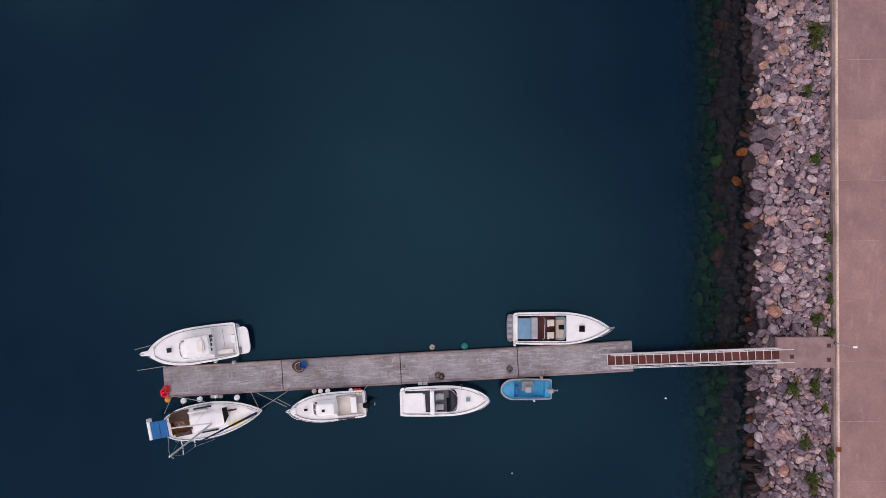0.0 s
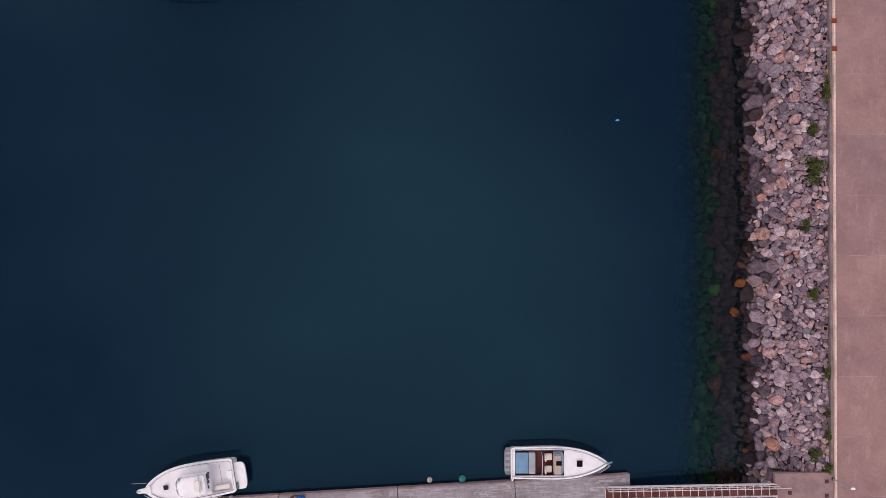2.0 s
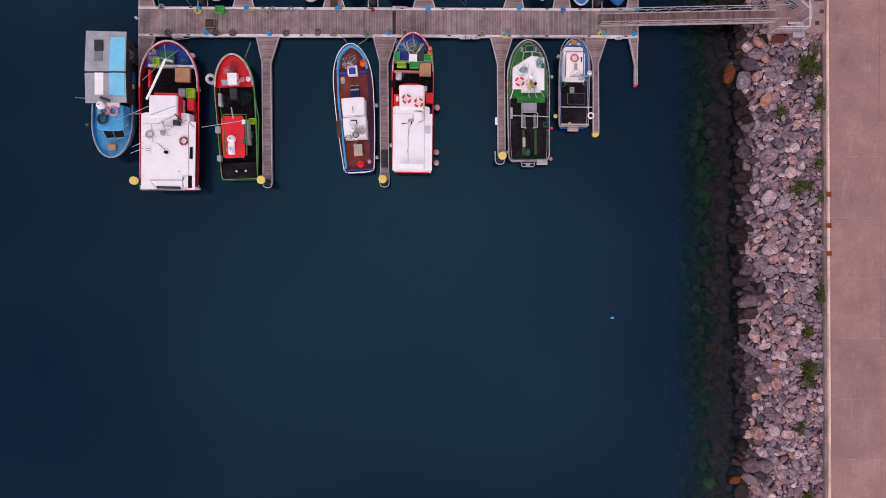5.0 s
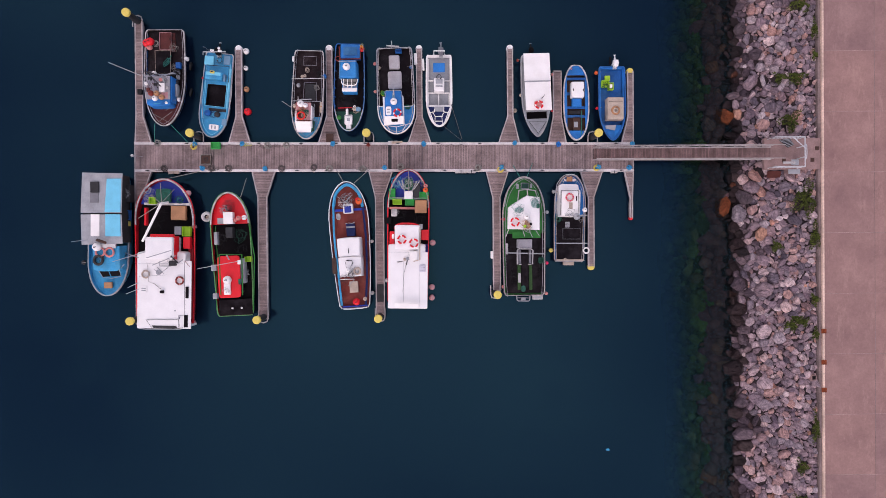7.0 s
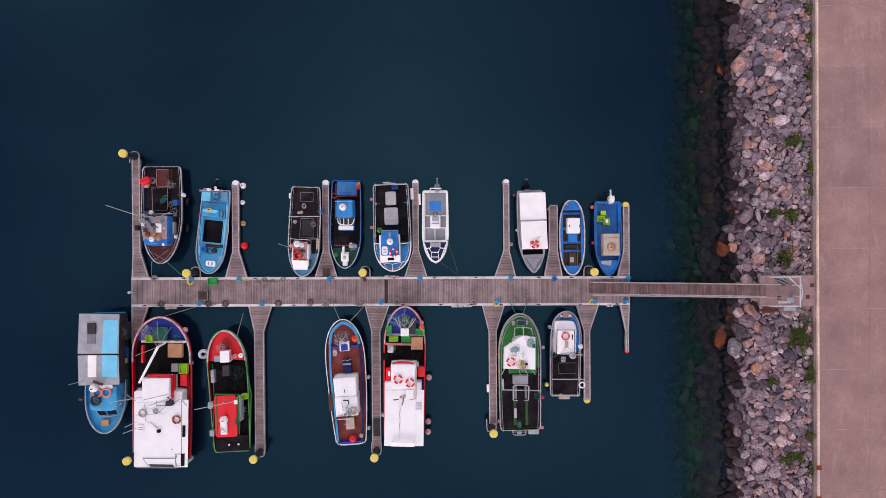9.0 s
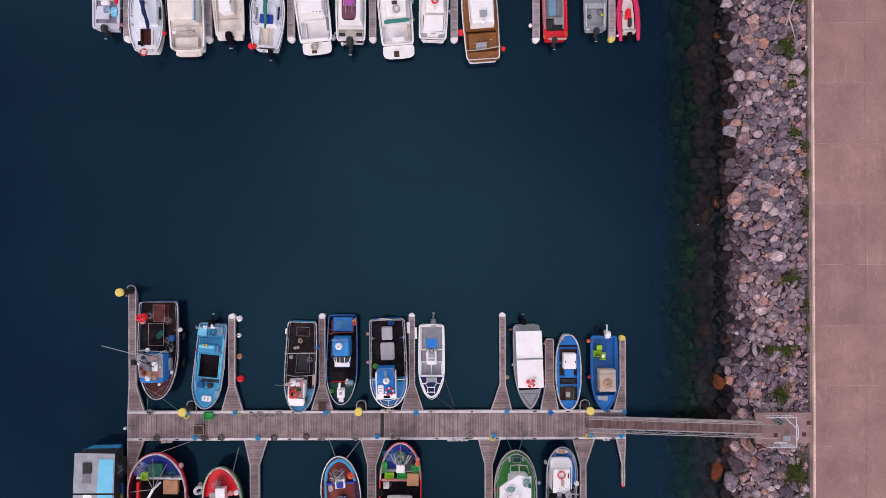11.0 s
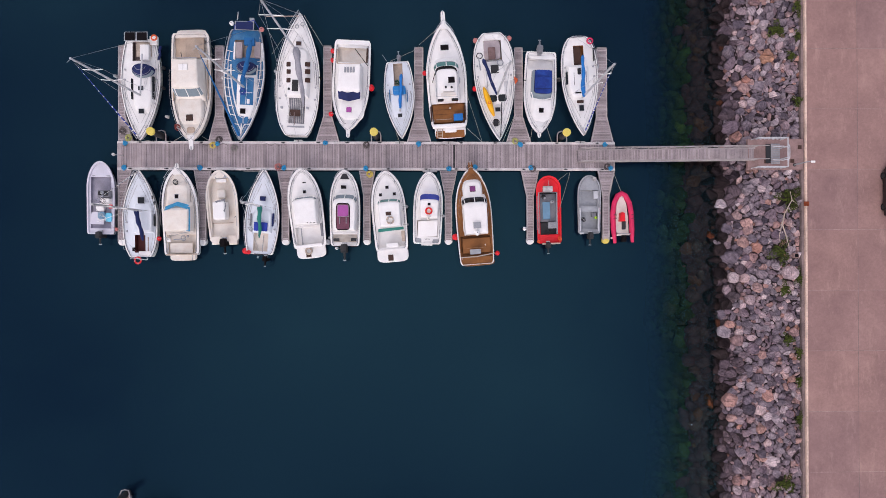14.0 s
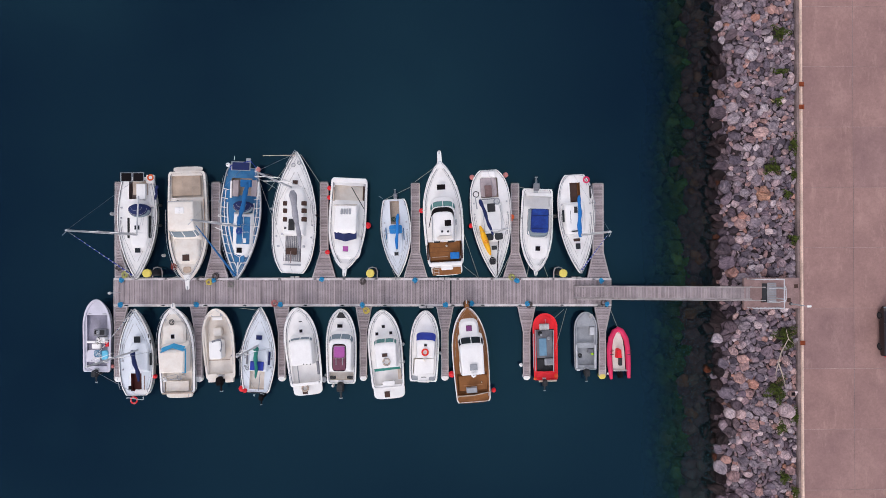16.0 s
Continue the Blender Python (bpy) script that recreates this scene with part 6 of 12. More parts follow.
b.box('side_box', -0.85, -0.45, 2.08, 2.37, 0.9, 1.4, 'bluesheet')
b.box('deck_vent', -0.62, -0.23, 0.78, 1.24, 0.8, 1.15, 'dgrey')
b.line('vent_rim', ((-0.62, 0.78, 1.18), (-0.23, 0.78, 1.18), (-0.23, 1.24, 1.18), (-0.62, 1.24, 1.18), (-0.62, 0.78, 1.18)), 0.02, 'lgrey')
b.buoy(0.32, -1.69, 1, 0.14, 'beige', 'weathered beige ball float on deck')
b.buoy(0.56, -1.64, 1, 0.14, 'beige', 'weathered beige ball float on deck')
b.buoy(0.87, -0.85, 1, 0.18, 'lgrey', 'round plastic float kept on deck')
b.coil(0.15, -2.27, 0.8, 0.19, 'beige')
b.rod('whip_pole', (1.09, 1.39, 2.2), (1.67, 1.11, 3.2), 0.03, 'steel')
b.rod('aerial', (0.55, 0.76, 2.2), (0.1, 0.94, 4.2), 0.03, 'dirtywhite')
b.rod('gantry', (0.59, 0.76, 2.4), (-0.62, 0.67, 2.4), 0.04, 'steel')
b.box('gunwale_pad', 1.26, 1.41, -3.34, -2.86, 1, 1.2, 'white')
b.fender(-1.35, -1.77, 'brightblue', 0.2)
b.tangle(0.13, 1.42, 2.3, 0.4, 'tan', 222, 3)
b.tangle(0.89, 2.52, 1.4, 0.32, 'dirtywhite', 223, 3)
b.tangle(-0.77, -0.67, 1, 0.32, 'rope', 224, 3)
b.ribs('sail', -0.46, 0.2)
b.inner_cap('sail', 0.2, 0.018)
b.line('cross_line', ((1.2, 0.62, 1.5), (0.4, 0.70, 1.7), (-1.2, 0.60, 1.5)), 0.03, 'lgrey')
b.buoy(0.85, 1.25, 2.3, 0.16, 'beige', 'weathered beige ball float on deck')
b.buoy(-0.1, 1.2, 2.35, 0.2, 'offwhite', 'white plastic ball on the boat')
b.tangle(0.5, 1.3, 2.25, 0.45, 'salmon', 226, 3)
b.tangle(-0.1, 2.0, 2.25, 0.4, 'beige', 231, 3)
b.coil(-0.95, -1.9, 0.85, 0.26, 'rubber')

b = Boat('fishing_boat', 'bright blue fishing boat with dark deck and rounded wheelhouse', -6.08, 55.53, -180.82, 7.71, 2.66, form='fishing', hull='blue', rail='blue', deck='darkdeck', sheer=(1.05, 1.5), bulwark=0.4, rim=0.11)
b.tangle(0.61, 0.96, 1, 0.4, 'rubber', 227, 2)
b.tangle(-0.35, 1.15, 1, 0.4, 'rubber', 228, 2)
b.tangle(0.44, -3.07, 1, 0.5, 'grey', 229, 2)
b.tangle(-0.42, -2.98, 1, 0.5, 'rubber', 230, 2)
b.box('stern_platform', -0.93, 0.76, -3.72, -2.5, 0.7, 1.3, 'brightblue', label='blue tarpaulin over the stern gear')
b.box('tarpaulin_fold', -0.7, 0.5, -3.5, -2.75, 1.28, 1.33, 'deckblue', 0.03)
b.line('stern_rim', ((0.85, -3.5, 1.35), (0.82, -2.38, 1.35), (-0.98, -2.46, 1.35), (-1.0, -3.6, 1.35)), 0.06, 'oxide')
b.cabin('wheelhouse', -0.82, 0.72, -2.1, -0.42, 0.8, 2.3, 'skyroof', nose=0.12, rake=0.05, taper=0.05, tail=0.1)
b.oval('roof_panel', -0.7, 0.6, -1.98, -0.6, 2.26, 2.33, 'skyroof', 0.3)
b.line('wheelhouse_edge', ((0.66, -2.0, 2.3), (0.68, -0.5, 2.3), (0.45, -0.28, 2.26)), 0.025, 'bluesheet')
b.box('wheelhouse_front', -0.73, 0.53, -0.65, 0.55, 0.8, 1.68, 'skyroof')
b.pane('windscreen', ((0.46, -0.45, 2.2), (-0.85, -0.47, 2.2), (-0.73, 0.08, 1.8), (0.44, 0.1, 1.8)), 'glass')
b.line('screen_rail', ((0.52, -0.44, 2.25), (0.42, -0.02, 2.2), (-0.15, 0.1, 2.2), (-0.71, 0.02, 2.2), (-0.9, -0.45, 2.25)), 0.04, 'white')
b.rod('screen_bar', (0, -0.46, 2.22), (0.07, 0.26, 1.77), 0.03, 'white')
b.rod('screen_bar', (-0.37, -0.45, 2.22), (-0.31, 0.26, 1.77), 0.03, 'white')
b.box('roof_edge', -0.76, 0.54, 0.15, 0.49, 1.6, 1.74, 'white')
b.buoy(0.05, -1.41, 2.5, 0.32, 'white', 'white plastic ball on the boat')
b.plate('foredeck', 2.06, 'dgreen', 0.3, 'dark green painted foredeck')
b.bowcap(1.99, 'dirtywhite', 0.04, 0.05, 0.03, 'bow_rail')
b.rod('foredeck_rail', (0.9, 1.87, 1.5), (-0.33, 1.82, 1.5), 0.03, 'red')
b.box('windlass', -0.32, 0.35, 2.42, 3.25, 1.1, 1.5, 'white')
b.box('windlass_bed', -0.22, 0.22, 3.2, 3.66, 1.1, 1.42, 'white')
b.box('windlass_drum', -0.12, 0.14, 2.75, 3.0, 1.5, 1.58, 'lgrey')
b.rod('windlass_bar', (-0.3, 2.55, 1.55), (0.33, 2.5, 1.55), 0.03, 'lgrey')
b.box('windlass_arm', 0.03, 0.22, 1.93, 2.5, 1.2, 1.6, 'white')
b.buoy(0.82, 2.67, 1.4, 0.2, 'green', 'round plastic float kept on deck')
b.buoy(-0.51, 1.89, 1.4, 0.2, 'beige', 'weathered beige ball float on deck')
b.oval('grey_heap', -1.05, -0.6, 1.75, 2.1, 1.2, 1.5, 'bluesheet', 0.7)
b.buoy(-0.5, 1.72, 1.4, 0.13, 'white', 'white plastic ball on the boat')
b.ring('float_ring', 0.97, -2.47, 1.3, 0.2, 'oxide', r=0.05)
b.buoy(-1.11, -3.16, 1.4, 0.14, 'red', 'bright red round plastic buoy')
b.buoy(-1.11, -3.45, 1.4, 0.14, 'orange', 'orange round plastic buoy on deck')
b.rod('roof_rail', (0.74, -1.9, 2.35), (-0.79, -1.93, 2.35), 0.03, 'steel')
b.tangle(-0.59, 1.97, 1.3, 0.4, 'beige', 254, 3)
b.ribs('blue', -0.2, 0.2)
b.bowcap(-3.4, 'bluesheet', 0.018, 0.04, 0.0, 'rail_edge')
b.tangle(-1.12, -3.3, 1.5, 0.28, 'orange', 232, 3)
b.tangle(-1.12, -3.5, 1.5, 0.22, 'yellow', 233, 2)
b.rod('screen_bar', (0.34, -0.45, 2.22), (0.36, 0.2, 1.8), 0.03, 'white')

b = Boat('fishing_boat', 'grey-railed fishing boat with a blue bow and two hatches', -2.04, 55.22, -178.28, 7.67, 3.24, form=(0.94, 0.7, 2, 0.5), hull='blue', rail='sail', deck='darkdeck', sheer=(1, 1.5), bulwark=0.4, rim=0.13)
b.tangle(0.9, -3.02, 1, 0.4, 'rubber', 257, 2)
b.tangle(-0.95, -1.04, 1, 0.4, 'rubber', 258, 2)
b.tangle(-0.89, 0.5, 1, 0.4, 'rubber', 260, 2)
b.oval('deck_hatch', -0.43, 0.51, -3.17, -1.98, 0.6, 1, 'hatchgrey', 0.22, 'worn pale grey hatch cover')
b.oval('hatch_panel', -0.35, 0.43, -3.09, -2.06, 1.0, 1.03, 'hatchgrey', 0.22)
b.oval('deck_hatch', -0.56, 0.65, -1.76, -0.23, 0.6, 1.05, 'hatchgrey', 0.22, 'pale grey hatch cover')
b.oval('hatch_panel', -0.47, 0.56, -1.67, -0.32, 1.05, 1.08, 'hatchgrey', 0.22)
b.rod('hatch_seam', (-0.45, -0.62, 1.09), (0.54, -0.62, 1.09), 0.012, 'sail')
b.plate('foredeck', 1.3, 'skyroof', 0.14, 'bright blue painted foredeck')
b.bowcap(1.32, 'white', 0.05, 0.08, 0.03, 'bow_rail')
b.cabin('wheelhouse', -0.58, 0.95, 0.23, 2.55, 0.9, 2.3, 'brightblue', nose=0.06, rake=0.1, taper=0.04)
b.pane('windscreen', ((0.96, 2.43, 2.25), (-0.65, 2.44, 2.25), (-0.64, 3.01, 1.6), (0.97, 3.03, 1.6)), 'white', label='sloping white wheelhouse front')
b.box('screen_window', -0.14, 0.41, 2.56, 2.86, 1.95, 2.05, 'black')
b.box('side_coaming', 0.93, 1.09, 0.65, 2.98, 1.0, 1.92, 'white')
b.box('side_coaming', -0.68, -0.56, 0.6, 3.02, 1.0, 1.92, 'white')
b.rod('deck_seam', (-0.65, 1.45, 1.4), (-1.45, 1.40, 1.4), 0.03, 'white')
b.line('stern_rail', ((1.4, -3.72, 1.1), (0.7, -3.75, 1.14), (-0.5, -3.75, 1.14), (-1.3, -3.72, 1.1)), 0.035, 'dirtywhite')
b.rod('deck_seam', (1.5, 1.35, 1.4), (1.05, 1.40, 1.4), 0.03, 'white')
b.lifebuoy(-0.14, 2.19, 2.35, 0.3, ('red', 'white'))
b.oval('roof_hatch', 0.36, 0.84, 1.63, 2.36, 2.3, 2.42, 'offwhite')
b.box('vent_slot', 0.46, 0.74, 1.85, 1.93, 2.42, 2.43, 'lgrey')
b.box('vent_slot', 0.46, 0.74, 2.08, 2.16, 2.42, 2.43, 'lgrey')
b.buoy(0.12, 1.25, 2.5, 0.3, 'white', 'white plastic ball on the boat')
b.line('roof_rim', ((0.85, 0.85, 2.32), (0.75, 0.25, 2.32), (-0.54, 0.28, 2.32), (-0.52, 0.85, 2.32)), 0.025, 'lgrey')
b.box('roof_step', 0.0, 0.25, 0.45, 0.95, 2.3, 2.36, 'bluesheet')
b.line('foredeck_frame', ((1.25, 2.99, 1.5), (0.03, 3.20, 1.52), (-1.37, 2.92, 1.5)), 0.03, 'white')
b.rod('foredeck_frame', (0.8, 3.1, 1.5), (0.54, 3.7, 1.55), 0.025, 'white')
b.rod('foredeck_frame', (-0.8, 3.05, 1.5), (-0.44, 3.68, 1.55), 0.025, 'white')
b.box('deck_mark', 0.5, 0.72, 3.2, 3.32, 1.45, 1.51, 'deckblue')
b.box('deck_mark', -0.66, -0.44, 3.18, 3.3, 1.45, 1.51, 'deckblue')
b.rod('foredeck_frame', (0.03, 3.2, 1.52), (0.06, 3.8, 1.6), 0.03, 'white')
b.rod('gantry', (0.91, 0.36, 2), (-0.56, 0.35, 2), 0.06, 'steel')
b.rod('mast', (0.13, 0.63, 2.3), (-0.02, 0.73, 4.5), 0.06, 'dirtywhite')
b.rod('stern_frame', (0.65, -3.93, 1.3), (-0.46, -3.81, 1.3), 0.06, 'dirtywhite')
b.rod('stern_pole', (0.2, -3.77, 1), (0.13, -3.89, 2.4), 0.05, 'lgrey')
b.crate(-0.63, -0.09, -3.66, -3.35, 0.8, 0.4, 'blue', 'blue plastic crate on the deck')
b.coil(-0.95, 1.44, 1.1, 0.21, 'netgreen')
b.buoy(1.09, 0.2, 1.3, 0.18, 'green', 'round plastic float kept on deck')
b.fender(1.76, -2.56, 'salmon', 0.15, flat=True)
b.fender(1.81, -0.08, 'salmon', 0.15, flat=True)
b.fender(1.4, -2.16, 'beige', 0.15, flat=True)
b.fender(-1.4, -2.15, 'blue', 0.15, flat=True)
b.box('dock_fender', -1.97, -1.68, -3.43, -2.45, 0.3, 0.6, 'white')
b.box('dock_fender', -2.58, -2.4, -2.92, -1.94, 0.3, 0.6, 'white')
b.ribs('sail', -0.47, 0.16)
b.inner_cap('dirtywhite', 0.17, 0.025)
b.oval('net_bag', -1.25, -0.8, 1.3, 1.62, 1.2, 1.4, 'netgreen', 0.6)
b.tangle(1.05, 0.2, 1.2, 0.3, 'lime', 292, 2)

b = Boat('console_boat', 'white open boat with grey decks and central console', 1.75, 55.29, -180.09, 6.38, 2.29, form=(0.95, 0.58, 2.1, 0.52), hull='white', rail='white', deck='white', sheer=(0.75, 1), bulwark=0.1, rim=0.13, wells=((-2.96, 1.2, 0.92, 0.3, 'lgrey'),))
b.plate('bow_cushion', 1.39, 'navy', 0.06, 'dark navy bow cushions')
b.box('console', -0.46, 0.45, -0.99, 0.19, 0.5, 1.5, 'white', 0.12)
b.box('canopy', -0.5, 0.51, -2.14, -1.34, 1.8, 1.86, 'brightblue', label='blue canvas sun canopy')
b.rod('canopy_pole', (0.45, -2.39, 0.6), (0.45, -2.08, 1.8), 0.02, 'steel')
b.rod('canopy_pole', (-0.46, -2.39, 0.6), (-0.44, -2.08, 1.8), 0.02, 'steel')
b.rod('canopy_pole', (0.46, -1.69, 0.6), (0.45, -1.4, 1.8), 0.02, 'steel')
b.rod('canopy_pole', (-0.46, -1.69, 0.6), (-0.44, -1.4, 1.8), 0.02, 'steel')
b.ring('steering_wheel', 0.01, -1.04, 1.5, 0.2, 'dgrey', r=0.025)
b.box('console_seat', -0.3, 0.3, -0.85, -0.45, 1.48, 1.56, 'lgrey')
b.box('console_screen', -0.3, 0.32, -0.28, -0.18, 1.48, 1.62, 'lgrey')
b.box('deck_divider', 0.88, 0.99, 0.09, 1.35, 0.45, 0.62, 'white')
b.box('deck_divider', -0.01, 0.08, 0.1, 1.36, 0.45, 0.62, 'white')
b.box('deck_divider', -0.95, -0.84, 0.1, 1.36, 0.45, 0.62, 'white')
b.box('deck_divider', 0.47, 0.98, -1.03, -0.93, 0.45, 0.62, 'white')
b.box('deck_divider', -0.96, -0.49, -1.02, -0.92, 0.45, 0.62, 'white')
b.box('deck_divider', -0.96, 0.99, 0.06, 0.16, 0.45, 0.62, 'white')
b.box('bow_seat', -0.39, 0.46, 1.42, 1.82, 0.7, 1.05, 'lgrey')
b.rod('cushion_edge', (1.05, 1.33, 1), (0.35, 3.07, 1.03), 0.04, 'white')
b.rod('cushion_edge', (-1.02, 1.34, 1), (-0.35, 3.07, 1.03), 0.04, 'white')
b.rod('cushion_edge', (0.88, 1.95, 1), (0.41, 1.88, 1.03), 0.04, 'white')
b.rod('cushion_edge', (-0.4, 1.88, 1), (-0.9, 1.96, 1.03), 0.04, 'white')
b.rod('cushion_edge', (0.41, 1.41, 1), (0.41, 1.88, 1.03), 0.04, 'white')
b.rod('cushion_edge', (-0.4, 1.41, 1), (-0.39, 1.88, 1.03), 0.04, 'white')
b.rod('cushion_edge', (0.38, 2.26, 1), (-0.31, 2.27, 1.03), 0.04, 'white')
b.rod('cushion_edge', (0.38, 2.68, 1), (-0.31, 2.69, 1.03), 0.04, 'white')
b.pulpit(0.45, 'white', 0.2)
b.line('stern_frame', ((0.44, -3.12, 0.9), (0.44, -3.3, 1.5), (-0.52, -3.3, 1.5), (-0.52, -3.12, 0.9)), 0.05, 'white')
b.outboard(-0.18, -3.11, 'grey', 1.1)
b.line('cushion_edge', ((0.61, 1.84, 1.03), (0.36, 2.26, 1.04), (0.38, 3.0, 1.06)), 0.03, 'white')
b.line('cushion_edge', ((-0.47, 1.85, 1.03), (-0.22, 2.26, 1.04), (-0.3, 3.0, 1.06)), 0.03, 'white')
b.line('mooring_line', ((-1.05, 1.18, 0.95), (-2.0, 4.16, 0.6)), 0.02, 'oldrope')
b.line('mooring_line', ((-0.38, 3.1, 1.0), (-1.95, 4.3, 0.6)), 0.015, 'oldrope')
b.box('side_deck_edge', 0.86, 0.94, -2.9, -1.0, 0.45, 0.62, 'white')

b = Boat('cabin_boat', 'grey-blue boat with a long white flat canopy', 10.24, 54.78, -177.8, 7.29, 2.47, form=(0.9, 0.5, 2.2, 0.7), hull='lgrey', rail='lgrey', deck='lgrey', sheer=(0.9, 1.3), bulwark=0.1, rim=0.1, wells=((1.25, 2, 0.87, 0.3, 'black'),))
b.pane('canopy', ((1.14, -3.34, 2.3), (-1.09, -3.3, 2.3), (-1.1, -0.96, 2.3), (1.15, -0.99, 2.3)), 'white', label='flat white canopy panel')
b.pane('canopy', ((1.15, -0.86, 2.35), (-1.08, -0.84, 2.35), (-1.08, 1.57, 2.35), (1.13, 1.51, 2.35)), 'white', label='flat white canopy panel')
b.rod('canopy_seam', (1.17, -0.92, 2.36), (-1.07, -0.89, 2.36), 0.05, 'lgrey')
b.box('deckhouse', -0.89, 0.99, -3.04, 1.39, 0.9, 2.2, 'lgrey')
b.lifebuoy(0.03, 1.13, 2.45, 0.3, ('red', 'white'))
b.box('roof_locker', -0.33, 0.42, 0.83, 1.26, 2.35, 2.5, 'salmon')
b.rod('aerial', (-0.23, 0.6, 2.4), (-0.36, 0.48, 3.2), 0.02, 'dgrey')
b.rod('foredeck_crease', (0.76, 2.26, 1.28), (-0, 3.37, 1.4), 0.02, 'dgrey')
b.rod('foredeck_crease', (-0.78, 2.33, 1.28), (-0, 3.37, 1.4), 0.02, 'dgrey')
b.rod('foredeck_crease', (0.76, 2.29, 1.26), (-0.79, 2.36, 1.26), 0.02, 'dgrey')
b.outboard(0.25, -3.71, 'black', 0.9)
b.fender(1.27, -0.19, 'beige', 0.14, flat=True)
b.fender(1.38, -3.3, 'oxide', 0.14, flat=True)
b.fender(-1.59, -1.91, 'salmon', 0.12, flat=True)
b.fender(-1.39, 1.33, 'red', 0.1, flat=True)

b = Boat('rowing_boat', 'small blue double-ended open boat with thwarts and white box', 13.84, 54.2, -179.83, 6.66, 2.25, form=(0.25, 0.5, 2.5, 0.5), hull='white', rail='dirtywhite', deck='brightblue', sheer=(0.85, 0.95), bulwark=0.1, rim=0.1, wells=((-2.42, 2.44, 0.77, 0.35, 'brown'),))
b.box('thwart', -1.04, 0.91, -2.27, -2.03, 0.6, 0.72, 'blue')
b.box('thwart', -1.02, 0.92, -0.96, -0.72, 0.6, 0.72, 'blue')
b.box('thwart', -1.01, 0.93, 0.26, 0.5, 0.6, 0.72, 'blue')
b.box('thwart', -1.01, 0.94, 1.04, 1.28, 0.6, 0.72, 'blue')
b.box('engine_box', -0.63, 0.52, -1.76, -0.38, 0.6, 1.3, 'white', 0.1)
b.box('box_opening', 0.3, 0.39, -1.15, -0.92, 1.25, 1.32, 'black')
b.box('box_opening', -0.58, -0.49, -1.13, -0.9, 1.25, 1.32, 'black')
b.box('blue_lid', -0.43, 0.39, -0.33, 0.39, 0.6, 1.05, 'brightblue')
b.box('tarpaulin', -0.38, 0.31, 1.28, 2.4, 0.6, 0.85, 'brown')
b.box('paper_box', -0.12, 0.23, 1.68, 2.16, 0.85, 0.92, 'lgrey')
b.rod('oar', (-0.47, 0.71, 0.9), (-0.44, 2.84, 0.9), 0.03, 'teal')
b.box('floor_locker', -0.45, 0.58, 0.61, 0.97, 0.5, 0.6, 'dgrey')
b.buoy(0.44, -2.95, 1, 0.08, 'salmon', 'round plastic float kept on deck')

b = Boat('open_workboat', 'bright blue open workboat with yellow gear and a beige box', 17.03, 54.11, -180, 6.6, 2.37, form=(0.96, 0.5, 2.2, 0.65), hull='blue', rail='blue', deck='brightblue', sheer=(0.8, 1.1), bulwark=0.12, rim=0.1, wells=((-3.07, 1.89, 0.95, 0.35, 'blue'),))
b.box('beige_box', -0.85, 0.57, -0.43, 1.49, 0.5, 1.4, 'beige', label='sun-bleached plywood box')
b.ring('hose_coil', -0.12, 0.73, 1.45, 0.3, 'tan', r=0.1)
b.ring('hose_coil', -0.09, 0.75, 1.55, 0.17, 'beige', r=0.07)
b.rod('box_line', (0.48, -0.05, 1.42), (-0.77, -0.08, 1.42), 0.01, 'dgrey')
b.crate(0.29, 0.95, -2.02, -1.48, 0.6, 0.4, 'lime', 'yellow-green plastic fish crate')
b.crate(-0.12, 0.38, -1.84, -1.2, 0.6, 0.35, 'lime', 'yellow-green plastic fish crate')
b.box('oilskins', 0.18, 0.64, -2.47, -2.05, 0.6, 0.9, 'lime')
b.box('white_lid', 0, 0.24, -1.71, -1.37, 0.7, 0.98, 'white')
b.pane('bow_cover', ((0.67, 1.97, 1.05), (-0.24, 1.92, 1.1), (-0.16, 2.41, 1.1), (0.64, 2.24, 1.05)), 'lgrey')
b.box('stern_well', -0.79, 0.27, -3.31, -3.07, 0.6, 0.8, 'brightblue')
b.outboard(-0.24, -3.16, 'white', 1.1)
b.rod('engine_leg', (0.26, -3.36, 1.2), (0.22, -4.01, 1.1), 0.1, 'black')
b.fender(1.32, -2.82, 'orange', 0.18, flat=True)
b.fender(1.3, 0.36, 'red', 0.14, flat=True)
b.tangle(0.61, -1.5, 0.9, 0.4, 'dgreen', 364, 3)

# fishing boats, south side of the second pontoon

b = Boat('fishing_boat', 'light blue fishing boat with a long grey aft canopy', -26.99, 42.74, -179.5, 10.34, 3.46, form=(0.92, 0.7, 2, 0.5), hull='sky', rail='lgrey', deck='sky', sheer=(1.1, 1.6), bulwark=0.35, rim=0.12)
b.pane('canopy', ((1.33, -5.36, 2.6), (-2.04, -5.24, 2.6), (-1.9, -1.91, 2.6), (1.52, -1.97, 2.6)), 'lgrey', label='long grey flat canopy of panels')
b.pane('canopy', ((1.52, -1.83, 2.6), (-1.9, -1.77, 2.6), (-1.93, 0.7, 2.6), (1.49, 0.72, 2.6)), 'lgrey', label='long grey flat canopy of panels')
b.pane('canopy_panel', ((-0.74, -4.81, 2.64), (-1.94, -4.79, 2.64), (-1.81, -1.97, 2.64), (-0.5, -2, 2.64)), 'cyan', label='pale blue roof panel')
b.pane('canopy_panel', ((-0.56, -1.81, 2.64), (-1.8, -1.78, 2.64), (-1.8, 0.07, 2.64), (-0.52, 0.04, 2.64)), 'cyan', label='pale blue roof panel')
b.pane('canopy_panel', ((0.66, -1.83, 2.64), (-0.07, -1.81, 2.64), (-0.03, 0.03, 2.64), (0.7, 0.01, 2.64)), 'white')
